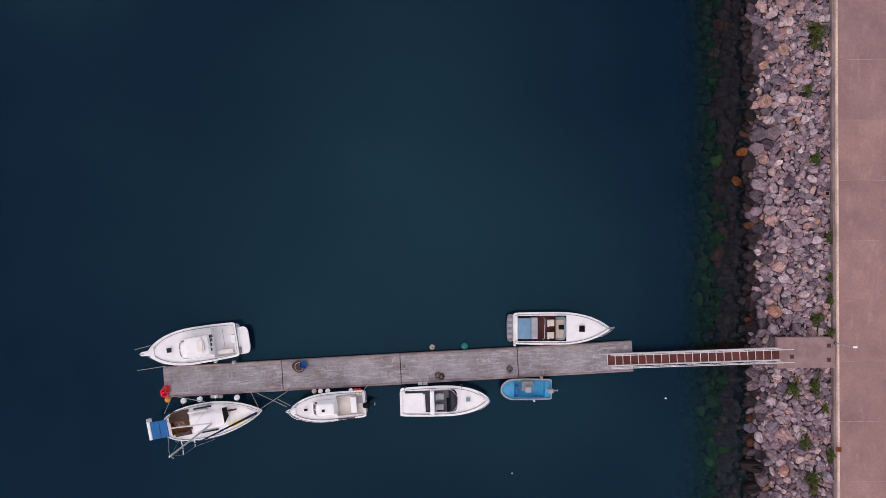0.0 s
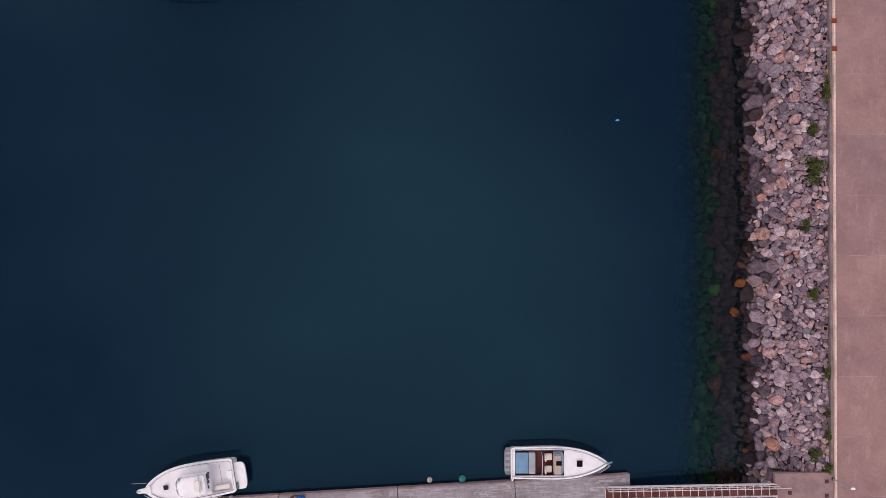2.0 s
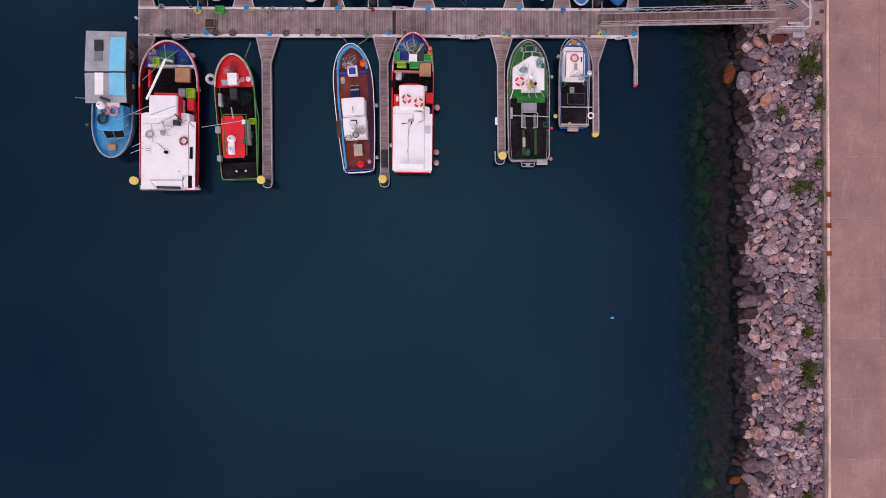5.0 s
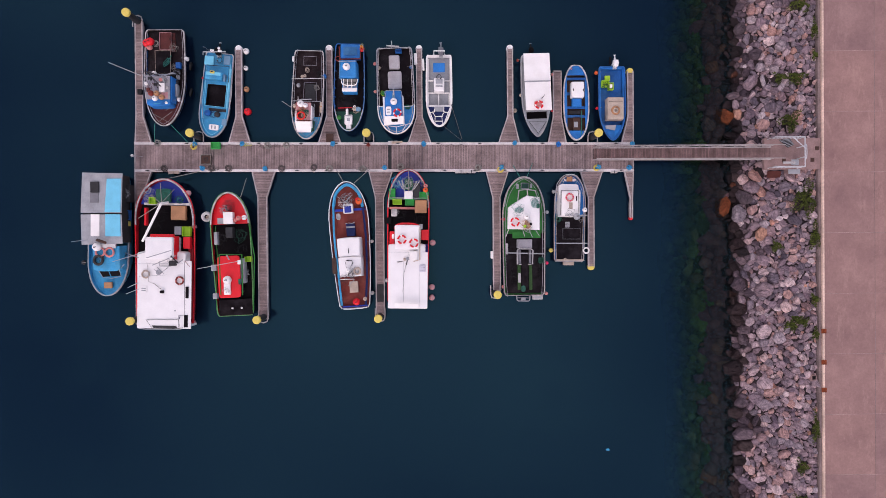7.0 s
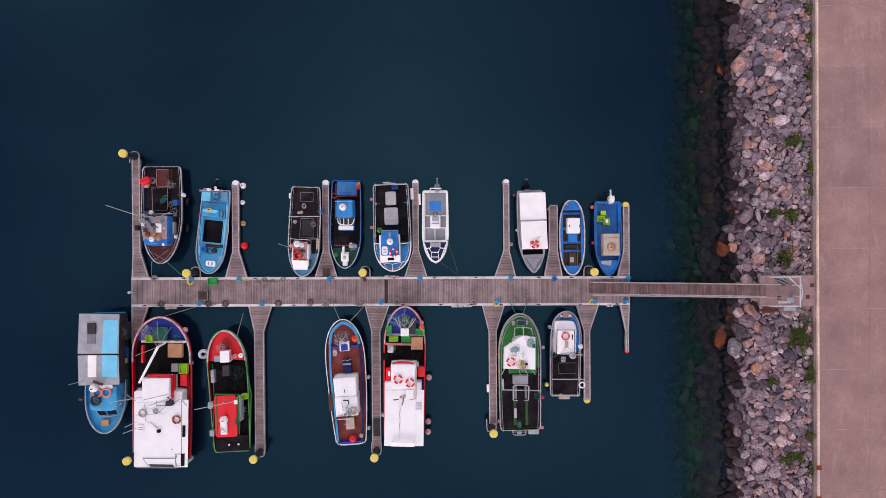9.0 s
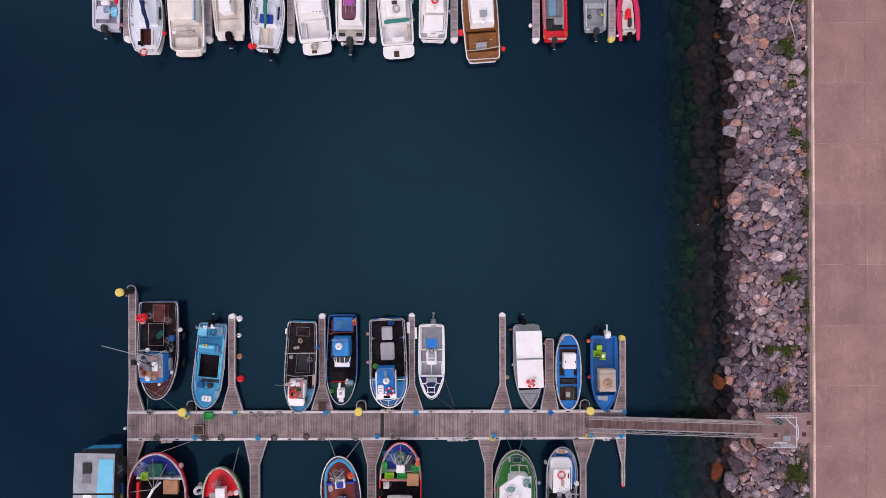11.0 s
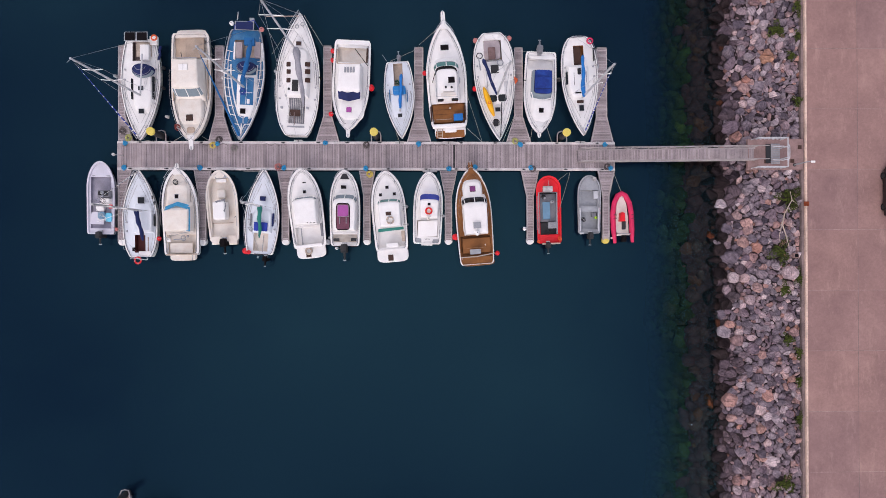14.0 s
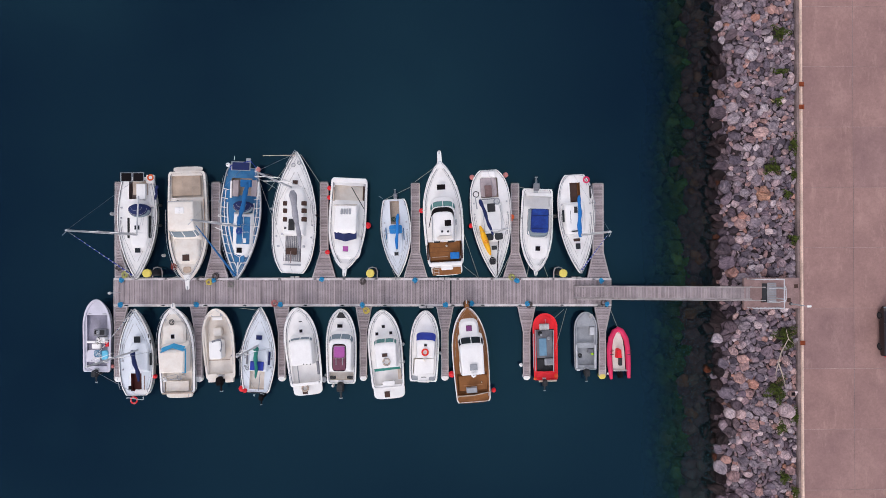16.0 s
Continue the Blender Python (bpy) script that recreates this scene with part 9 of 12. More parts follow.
b.hatch(0.05, 2.75, 0.6, 0.55, 1.72, 'brown', 'dgrey')
b.box('roof_hatch', -0.41, 0.35, -1.51, -0.97, 2.9, 2.98, 'white')
b.rod('roof_hatch_bar', (-0.05, -1.5, 3), (-0.03, -0.97, 3), 0.01, 'lgrey')
b.rod('aerial', (0.04, -2.07, 2.9), (-0.47, -1.97, 4.3), 0.03, 'dgrey')
b.pane('side_window', ((-0.95, -1.07, 2), (-1.06, -0.76, 1.9), (-0.95, 0.2, 1.9), (-0.96, 0.11, 2.2)), 'glass')
b.rod('roof_rail', (0.96, -2.03, 2.95), (-1.21, -2, 2.95), 0.03, 'lgrey')
b.guard(-0.15, 0.49, 0.6, 'steel', 0.06, 8)
b.pulpit(0.6)
b.coil(1.14, 3.5, 1.6, 0.26, 'oxide')
b.box('red_cloth', 1.11, 1.41, 3.21, 3.67, 1.5, 1.65, 'oxide')
b.fender(2.17, 2.5, 'dirtywhite', 0.14)
b.line('mooring_line', ((-0.94, 4.38, 1.6), (-1.03, 4.49, 0.6)), 0.02, 'rope')
b.line('mooring_line', ((0.84, 4.32, 1.6), (2.11, 4.56, 0.6)), 0.02, 'rope')
b.line('mooring_line', ((-1.57, -4.02, 1.3), (-1.8, -3.56, 0.6)), 0.02, 'rope')
b.oval('anchor_well', -0.32, 0.36, 3.55, 4.05, 1.62, 1.68, 'sand', 0.5)
b.rod('side_step', (1.42, -2.3, 1.35), (1.5, 1.2, 1.5), 0.05, 'sand')
b.rod('side_step', (-1.46, -2.3, 1.35), (-1.52, 1.2, 1.5), 0.05, 'sand')

b = Boat('sailing_yacht', 'blue and white sailing yacht with blue sail cover and solar panel', -14.04, 97.56, -182.17, 9.78, 3.55, form='widesail', deck='deckblue', sheer=(1.05, 1.3), rim=0.08, camber=0.06, hull='deckblue', rail='lgrey', wells=((-3.95, -2.46, 0.89, 0.4, 'beige'),))
b.fittings()
b.cabin('coachroof', -1.23, 0.58, -0.95, 3.08, 1.1, 1.5, 'white', nose=0.55, rake=0.2, taper=0.15)
b.box('roof_centre', -1.01, 0.13, -0.58, 1.8, 1.45, 1.56, 'deckblue')
b.box('cockpit_seat', 0.19, 0.71, -3.74, -2.34, 0.95, 1.3, 'plank_grey')
b.box('cockpit_seat', -1.41, -0.87, -3.8, -2.4, 0.95, 1.3, 'plank_grey')
b.hood('spray_hood', -1.25, 0.55, -2.11, -0.85, 1.4, 2, 'navy', 'navy canvas spray hood')
b.box('solar_panel', -0.93, 0.53, -5.2, -4.55, 2, 2.06, 'navy', label='dark solar panel over the stern')
b.box('panel_frame', -1.01, 0.65, -5.28, -4.51, 1.95, 2, 'lgrey')
b.line('stern_arch', ((0.97, -4.65, 1.2), (0.67, -4.89, 2), (-1, -5.37, 2), (-1.35, -4.75, 1.2)), 0.04, 'royal')
b.box('stern_gear', -1, -0.6, -5.6, -5.24, 1.8, 2, 'lgrey')
b.buoy(0.79, -4.92, 2.3, 0.2, 'white', 'white plastic ball on the boat')
b.rod('aerial', (0.4, -5.39, 2), (-0.11, -5.48, 3.4), 0.03, 'white')
b.buoy(-1.62, -4.69, 1.8, 0.22, 'salmon', 'round plastic float kept on deck')
b.cover('sail_cover', (-0.37, 0.31, 2.6), (-1, -3.43, 2.5), 0.17, 0.21, 'awning', 'bright blue sail cover on the boom')
b.box('blue_bundle', -1.27, -0.39, -3.67, -3.07, 2.2, 2.6, 'awning')
b.mast(-0.17, 0.28, 1.5, 11.5, jib='awning', w=1.2)
b.hatch(-0.15, 2.35, 0.5, 0.5, 1.45, 'black', 'steel')
b.box('small_hatch', -0.73, -0.48, 1.3, 1.71, 1.5, 1.6, 'white')
b.coil(-0.13, 0.67, 1.6, 0.26, 'royal')
b.bowcap(-3.32, 'white', 0.05, 0.02, 0.06, 'toe_line')
b.bowcap(-2.5, 'white', 0.045, 0.02, 0.36, 'toe_line')
b.bowcap(-1.18, 'white', 0.07, 0.02, 0.62, 'toe_line')
b.box('bow_panel', -0.58, 0.3, 2.72, 3.41, 1.3, 1.38, 'deckblue')
b.line('bow_lines', ((0.29, 2.7, 1.42), (-0.17, 2.95, 1.42), (-0.59, 2.66, 1.42)), 0.03, 'white')
b.rod('bow_line', (-0.17, 2.95, 1.42), (-0.18, 3.41, 1.42), 0.03, 'white')
b.guard(-0.42, 0.49, 0.6, 'steel', 0.05, 6)
b.pulpit(0.6)
b.rod('radar_post', (-0.21, 0.62, 7.2), (-0.79, 0.86, 7.2), 0.04, 'white')
b.fender(1.88, -1.87, 'lgrey', 0.14)
b.fender(1.88, -0.61, 'white', 0.13)
b.oval('cockpit_coaming', 0.76, 0.92, -3.7, -2.2, 1.1, 1.3, 'white', 0.3)
b.oval('cockpit_coaming', -1.6, -1.44, -3.7, -2.2, 1.1, 1.3, 'white', 0.3)
b.rod('roof_seam', (-0.44, -0.5, 1.58), (-0.40, 1.75, 1.58), 0.02, 'white')
b.rod('roof_seam', (-0.95, 0.75, 1.58), (0.08, 0.78, 1.58), 0.02, 'white')
for y in (-3.0, -2.2, -1.4, -0.6, 0.2, 1.0, 1.8, 2.6, 3.4):
    for q in (-1, 1):
        w = b.lip(y)
        b.rod('deck_rib', (q * (w - 0.04), y, b.top(y) + 0.05), (q * max(0.1, w - 0.55), y + 0.1, b.top(y) + 0.05), 0.035, 'white')

b = Boat('sailing_yacht', 'white sailing yacht with teak cockpit grating and grey stowed sail', -9.28, 98.5, -2.42, 10.65, 3.77, form=(0.48, 0.45, 1.8, 0.88), deck='white', sheer=(1.05, 1.3), rim=0.08, camber=0.06, wells=((-4.27, -1.86, 0.68, 0.45, 'plank'),))
b.fittings()
b.cabin('coachroof', -1.02, 1.08, -2.05, 2.38, 1.1, 1.55, 'white', nose=0.45, rake=0.2, taper=0.15)
b.box('cabin_window', -0.93, -0.57, 0.54, 0.94, 1.45, 1.6, 'brown')
b.box('cabin_window', 0.66, 1.12, 0.61, 1, 1.45, 1.6, 'brown')
b.box('cabin_window', -0.9, -0.54, -0.1, 0.3, 1.45, 1.6, 'brown')
b.box('cabin_window', 0.69, 1.15, -0.03, 0.37, 1.45, 1.6, 'brown')
b.box('cabin_window', -0.88, -0.52, -0.85, -0.45, 1.45, 1.6, 'brown')
b.box('cabin_window', 0.72, 1.18, -0.78, -0.38, 1.45, 1.6, 'brown')
b.hatch(0.03, 2.62, 0.5, 0.4, 1.4, 'brown', 'steel')
b.box('companion_hatch', -0.38, 0.16, -1.58, -0.59, 1.5, 1.62, 'dgrey')
b.box('winch_pad', -0.74, -0.55, -1.5, -1.3, 1.5, 1.6, 'dgrey')
b.box('grating', -0.92, 0.64, -4.3, -1.98, 0.95, 1.02, 'grey', label='weathered cockpit grating')
b.box('grating_slat', -0.84, -0.78, -4.25, -2.1, 1.02, 1.06, 'dirtywhite')
b.box('grating_slat', -0.67, -0.61, -4.24, -2.09, 1.02, 1.06, 'dirtywhite')
b.box('grating_slat', -0.51, -0.45, -4.24, -2.09, 1.02, 1.06, 'dirtywhite')
b.box('grating_slat', -0.35, -0.29, -4.23, -2.08, 1.02, 1.06, 'dirtywhite')
b.box('grating_slat', -0.19, -0.12, -4.22, -2.07, 1.02, 1.06, 'dirtywhite')
b.box('grating_slat', -0.03, 0.04, -4.22, -2.07, 1.02, 1.06, 'dirtywhite')
b.box('grating_slat', 0.14, 0.21, -4.21, -2.06, 1.02, 1.06, 'dirtywhite')
b.box('grating_slat', 0.3, 0.37, -4.2, -2.05, 1.02, 1.06, 'dirtywhite')
b.box('grating_slat', 0.47, 0.54, -4.2, -2.05, 1.02, 1.06, 'dirtywhite')
b.cover('stowed_sail', (0.17, 1.73, 3), (1.02, -3.16, 2.7), 0.31, 0.12, 'sail', 'grey stowed mainsail along the boom')
b.mast(-0.3, 2.15, 1.5, 11.3, jib='', w=1.6)
b.box('rope_tangle', -0.58, 0.38, -3.69, -3.11, 1.2, 1.3, 'brown')
b.rod('tiller', (-0.15, -3.36, 1.3), (-0.11, -4.42, 1.3), 0.04, 'plank')
b.box('winch', -1.35, -1.15, -3.09, -2.89, 1.2, 1.45, 'steel')
b.box('winch', 0.88, 1.08, -3.04, -2.84, 1.2, 1.45, 'steel')
b.box('winch', -1.02, -0.82, -2.01, -1.81, 1.2, 1.45, 'steel')
b.box('winch', 0.55, 0.75, -2.1, -1.9, 1.2, 1.45, 'steel')
b.box('traveller', -0.78, 0.74, -4.65, -4.52, 1.1, 1.2, 'lgrey')
b.guard(-0.42, 0.49, 0.6, 'steel', 0.05, 9)
b.pulpit(0.65)
b.rod('yellow_pole', (-2.83, 4.79, 1.6), (-0.06, 4.95, 1.6), 0.03, 'kerbpaint')
b.line('mooring_line', ((0.4, 5.08, 1.5), (1.95, 2.79, 0.6)), 0.03, 'rope')
b.line('mooring_line', ((-0.11, 5.1, 1.4), (-2.51, 1.85, 0.6)), 0.02, 'rope')
b.ring('vent_ring', -0.22, 4.12, 1.35, 0.15, 'lgrey', r=0.03)
b.ring('vent_ring', 0.26, 4.34, 1.35, 0.15, 'lgrey', r=0.03)
b.fender(1.89, -0.16, 'black', 0.13)
b.fender(-2.04, 0.25, 'lgrey', 0.13)

b = Boat('motor_yacht', 'white motor cruiser with navy windscreen cover', -4.66, 97.5, -182.72, 8, 3.21, form=(0.96, 0.48, 2.2, 0.66), sheer=(1.1, 1.55), rim=0.2, deck='white', wells=((-3.35, -2.09, 1.28, 0.4, 'cream'),))
b.fittings(False)
b.sprit(0.6, 0.36)
b.box('stern_deck', -1.48, 1.42, -4.03, -3.57, 1.1, 1.25, 'white', 0.1)
b.box('aft_bench', -1.37, -1.24, -3.35, -2.09, 1.1, 1.3, 'brown')
b.box('aft_bench', 1.22, 1.35, -3.16, -1.96, 1.1, 1.3, 'beige')
b.cabin('wheelhouse', -1.05, 1.03, -1.66, 1.63, 1.3, 2.5, 'white', nose=0.12, rake=0.9, taper=0.1)
b.pane('screen_cover', ((0.93, 0.67, 2.34), (0.11, 0.97, 2.37), (-0.01, 1.56, 1.95), (0.89, 1.36, 1.92)), 'navy', label='navy canvas windscreen cover')
b.pane('screen_cover', ((0.11, 0.97, 2.37), (-1.0, 0.64, 2.34), (-0.97, 1.28, 1.92), (-0.01, 1.56, 1.95)), 'navy', label='navy canvas windscreen cover')
b.box('roof_vent', 0.24, 0.42, -1.22, -0.74, 2.5, 2.58, 'lgrey')
b.box('roof_vent', -0, 0.18, -1.23, -0.75, 2.5, 2.58, 'lgrey')
b.box('roof_vent', -0.24, -0.06, -1.24, -0.76, 2.5, 2.58, 'lgrey')
b.box('roof_vent', -0.48, -0.3, -1.26, -0.77, 2.5, 2.58, 'lgrey')
b.hatch(-0, 2.19, 0.5, 0.5, 1.55, 'purplewin', 'purple')
b.cabin('foredeck_trunk', -1.33, 0.99, 1.07, 3.2, 1.4, 1.6, 'white', nose=0.5, rake=0.1, taper=0.15)
b.rod('aerial', (-0.25, -3.21, 1.4), (-1.64, -1.24, 3), 0.03, 'black')
b.rod('roof_rail', (1.04, -1.49, 2.5), (-0.98, -1.61, 2.5), 0.03, 'beige')
b.guard(-0.1, 0.49, 0.5, 'steel', 0.06, 7)
b.pulpit(0.5)
b.fender(1.76, -3.09, 'red', 0.22, flat=True)
b.fender(1.73, -2.27, 'red', 0.22, flat=True)
b.fender(-1.76, 0.03, 'red', 0.3, flat=True)
b.fender(1.62, 2.55, 'red', 0.22, flat=True)

b = Boat('sailing_yacht', 'small white sailing boat with blue boom cover and blue spray hood', -0.38, 96.27, -176.55, 6.82, 2.62, form='widesail', deck='coolwhite', sheer=(1.05, 1.3), rim=0.08, camber=0.06, wells=((-3.23, -1.24, 0.39, 0.35, 'beige'),))
b.fittings()
b.cabin('coachroof', -0.64, 0.87, -0.75, 1.81, 1, 1.35, 'coolwhite', nose=0.5, rake=0.2, taper=0.15)
b.oval('spray_hood', -0.58, 0.53, -1.1, -0.36, 1.3, 1.72, 'skyroof', 0.3, 'blue canvas spray hood')
b.line('hood_seam', ((0.52, -0.72, 1.7), (0.0, -0.70, 1.76), (-0.57, -0.72, 1.7)), 0.015, 'bluesheet')
b.cover('sail_cover', (-0.31, -2.03, 1.9), (-0.02, 0.98, 2), 0.13, 0.13, 'brightblue', 'bright blue sail cover')
b.hatch(0.05, 1.4, 0.4, 0.35, 1.35, 'glass', 'steel')
b.box('weathered_sole', -0.13, 0.37, -3.26, -1.29, 0.6, 0.66, 'beige')
b.coil(0.15, -1.68, 0.7, 0.19, 'netgreen')
b.outboard(-0.14, -3.45, 'grey', 0.8)
b.box('cabin_window', 0.82, 0.89, -0.95, 0.1, 1.1, 1.3, 'deckblue')
b.box('cabin_window', -0.72, -0.65, -0.84, 0.21, 1.1, 1.3, 'deckblue')
b.rod('aerial', (0.95, -3.49, 1.1), (1.18, -3.62, 2.4), 0.02, 'lgrey')
b.rod('boom_crutch', (-0.26, -2.1, 1), (-0.3, -1.95, 1.9), 0.03, 'steel')
b.rod('mast_foot', (0.02, 1, 1.35), (-0.03, 1.09, 2.3), 0.09, 'alu')
b.guard(-0.42, 0.49, 0.5, 'steel', 0.05, 8)
b.pulpit(0.5)
b.line('mooring_line', ((0.52, 2.77, 1.2), (0.28, 3.49, 0.6)), 0.02, 'rope')
b.line('mooring_line', ((0.66, -3.49, 1), (-1.64, -4.51, 0.6)), 0.02, 'rope')
b.rod('side_rail', (0.83, -0.44, 1.5), (-0.59, -0.35, 1.5), 0.02, 'steel')

b = Boat('motor_yacht', 'white flybridge motor yacht with teak aft deck', 3.71, 98.35, 3.54, 8.92, 3.45, form=(0.88, 0.48, 2, 0.72), sheer=(1.2, 1.8), rim=0.2, wells=((-4.17, -2.42, 1.45, 0.5, 'teak'),))
b.fittings(False)
b.sprit(1.0, 0.4)
b.cabin('deckhouse', -1.08, 1.09, -2.46, 1.49, 1.5, 2.35, 'white', nose=0.22, rake=1, taper=0.12, glass='glassgreen')
b.cabin('flybridge', -1, 0.91, -2.44, 0.58, 2.3, 3.1, 'white', nose=0.25, rake=0.5, taper=0.1, glass='black')
b.box('hatch', 0.07, 0.61, -1.15, -0.65, 3.1, 3.16, 'black')
b.box('helm_console', -0.45, 0.51, -1.89, -1.48, 3.05, 3.4, 'white')
b.buoy(-0.19, -1.6, 3.5, 0.1, 'dgrey', 'round plastic float kept on deck')
b.buoy(0.3, -1.63, 3.5, 0.1, 'dgrey', 'round plastic float kept on deck')
b.box('aft_window', -0.93, -0.41, -2.52, -2.32, 2.4, 2.8, 'glass')
b.box('aft_window', 0.27, 0.82, -2.55, -2.37, 2.4, 2.8, 'glass')
b.line('fly_rail', ((-0.94, -0.16, 3.4), (-1.02, -2.33, 3.4), (0.77, -2.43, 3.4), (0.94, -0.28, 3.4)), 0.03, 'steel')
b.hatch(-0.02, 2.3, 0.75, 0.5, 1.85, 'black', 'steel')
b.rod('aerial', (-1.01, -0.1, 2.5), (-1.28, -1.23, 3.8), 0.03, 'black')
b.rod('side_rail', (1.07, -0.59, 2.6), (1.04, -1.1, 2.6), 0.05, 'lgrey')
b.box('aft_sole', -1.39, 1.36, -4.04, -2.44, 1, 1.1, 'teak', label='teak-laid aft deck')
b.box('blue_locker', 0.41, 1.21, -3.98, -3.39, 1.1, 1.5, 'brightblue')
b.buoy(0.15, -2.81, 1.2, 0.1, 'cream', 'round plastic float kept on deck')
b.box('teak_line', -1.16, 0.23, -3.77, -3.72, 1.1, 1.12, 'beige')
b.box('stern_rail_pad', -1.6, -1.46, -3.97, -2.63, 1.3, 1.5, 'brown')
b.box('stern_rail_pad', 1.37, 1.51, -3.98, -2.69, 1.3, 1.5, 'brown')
b.box('transom', -1.47, 1.43, -4.56, -4.21, 1, 1.5, 'white', 0.1)
b.box('transom_door', -0.44, 0.6, -4.91, -4.48, 0.8, 1.3, 'white', 0.08)
b.box('bathing_platform', -1.31, 1.43, -5.42, -4.25, 0.7, 0.9, 'white', 0.06)
b.box('platform_teak', -1.22, 1.29, -5.35, -4.72, 0.9, 0.93, 'teak')
b.line('stern_ladder', ((-1.05, -4.48, 1), (-1.1, -5.29, 1), (-0.68, -5.32, 1), (-0.63, -4.51, 1)), 0.04, 'beige')
b.rod('ladder_rung', (-1.07, -4.8, 1), (-0.65, -4.83, 1), 0.03, 'beige')
b.rod('ladder_rung', (-1.09, -5.06, 1), (-0.67, -5.09, 1), 0.03, 'beige')
b.guard(-0.05, 0.49, 0.6, 'steel', 0.06, 8)
b.pulpit(0.6)
b.fender(-1.87, 0.41, 'red', 0.22, flat=True)
b.line('mooring_line', ((1.51, -4.64, 1.2), (2.85, -5.87, 0.6)), 0.02, 'rope')
b.line('mooring_line', ((1.74, -1.88, 1.3), (2.85, -5.87, 0.6)), 0.02, 'rope')
b.line('mooring_line', ((-0.4, 4.09, 1.8), (-2.23, 3.09, 0.6)), 0.02, 'rope')
b.oval('fly_seat', -0.62, 0.62, -2.28, -1.98, 3.06, 3.28, 'cream', 0.35)
b.rod('teak_seam', (-1.3, -2.9, 1.115), (0.35, -2.9, 1.115), 0.008, 'brown')
b.rod('teak_seam', (-1.3, -3.3, 1.115), (0.35, -3.3, 1.115), 0.008, 'brown')

b = Boat('sailing_yacht', 'white sailing yacht with yellow kayak on deck and navy sail cover', 8.03, 97.47, -175.99, 9.58, 3.57, form=(0.4, 0.38, 1.8, 0.88), deck='white', sheer=(1.05, 1.3), rim=0.08, camber=0.06, wells=((-4.07, -2.36, 0.75, 0.4, 'beige'),))
b.fittings()
b.cabin('coachroof', -1.02, 0.94, -1.86, 1.69, 1.1, 1.5, 'white', nose=0.5, rake=0.2, taper=0.15)
b.oval('cockpit_sole', -0.66, 0.80, -4.1, -2.4, 1, 1.1, 'plank_grey', 0.35)
b.box('cockpit_table', -0.18, 0.42, -3.41, -2.4, 1.1, 1.4, 'brownplank', label='weathered wooden cockpit table')
b.box('companion_hatch', -0.35, 0.34, -1.79, -1.05, 1.5, 1.56, 'dgrey')
b.oval('dark_window', -0.02, 0.78, 0.82, 1.42, 1.42, 1.55, 'glass', 0.5)
b.oval('dark_window', -0.86, -0.12, 0.82, 1.42, 1.42, 1.55, 'glass', 0.5)
b.hatch(-0.03, 2.09, 0.5, 0.4, 1.4, 'glass', 'steel')
b.cover('sail_cover', (0.99, -2.15, 2.2), (0.1, 1, 2.2), 0.16, 0.11, 'navy', 'navy sail cover')
b.mast(-0.08, 0.77, 1.5, 10.2, jib='', w=1.2)
b.kayak((1.1, 0.1, 1.6), (0.36, 2.69, 1.55), 0.26, 'kayak')
b.coil(0.18, 3.2, 1.4, 0.3, 'black')
b.box('dark_bag', 0.04, 0.41, 3.02, 3.54, 1.35, 1.6, 'dgrey')
b.fender(1.43, -4.28, 'salmon', 0.24, flat=True)
b.fender(-1.56, -4.28, 'salmon', 0.24, flat=True)
b.fender(1.8, 0, 'red', 0.24, flat=True)
b.fender(-1.83, -0.52, 'orange', 0.24, flat=True)
b.ring('wheel', 1.24, -2.67, 1.5, 0.25, 'black', r=0.04)
b.ring('wheel', -0.53, -1.95, 1.5, 0.25, 'lgrey', r=0.05)
b.rod('side_rail', (1.34, -2.52, 1.6), (1.25, -1.38, 1.6), 0.05, 'lgrey')
b.guard(-0.45, 0.49, 0.6, 'steel', 0.05, 9)
b.pulpit(0.6)
b.rod('black_line', (-0.41, 1.5, 1.6), (-0.1, 4.51, 1.5), 0.04, 'black')
b.box('stern_seat', -0.56, 0.66, -4.62, -4.15, 1.1, 1.25, 'white')
b.line('mooring_line', ((-1.46, 2.72, 1.2), (-0.32, 4.83, 0.6)), 0.02, 'rope')
b.box('orange_board', -1.81, -1.71, -0.73, -0.12, 1.1, 1.3, 'orange')
b.line('coach_rail', ((0.78, -1.6, 1.56), (0.7, 0.6, 1.56)), 0.02, 'steel')
b.line('coach_rail', ((-0.82, -1.6, 1.56), (-0.76, 0.6, 1.56)), 0.02, 'steel')
b.rod('traveller', (-0.75, -2.2, 1.35), (0.8, -2.2, 1.35), 0.035, 'grey')

b = Boat('motor_boat', 'white day cruiser with a blue canvas cockpit cover', 11.98, 96.95, -181.96, 7.31, 2.82, form=(0.92, 0.5, 2.1, 0.68), sheer=(0.95, 1.35), rim=0.16, wells=((-3.1, -2.08, 1.1, 0.4, 'white'),))
b.fittings(False)
b.sprit(0.35, 0.32)
b.cabin('cover_top', -1, 0.72, -1.87, 0.41, 1.25, 1.85, 'navy', nose=0.14, rake=0.12, taper=0.1, label='navy canvas cockpit cover')
b.oval('cover_panel', -0.86, 0.62, -1.78, 0.26, 1.82, 1.90, 'coverblue', 0.25, 'blue canvas top panel')
b.line('cover_seam', ((0.6, -1.2, 1.9), (-0.12, -1.22, 1.93), (-0.84, -1.25, 1.9)), 0.02, 'navy')
b.line('cover_seam', ((0.6, -0.1, 1.9), (-0.12, -0.12, 1.93), (-0.84, -0.15, 1.9)), 0.02, 'navy')
b.cabin('windscreen', -1, 0.85, -1.83, 0.67, 1.1, 1.7, 'glasslight', nose=0.2, rake=0.25, taper=0.05)
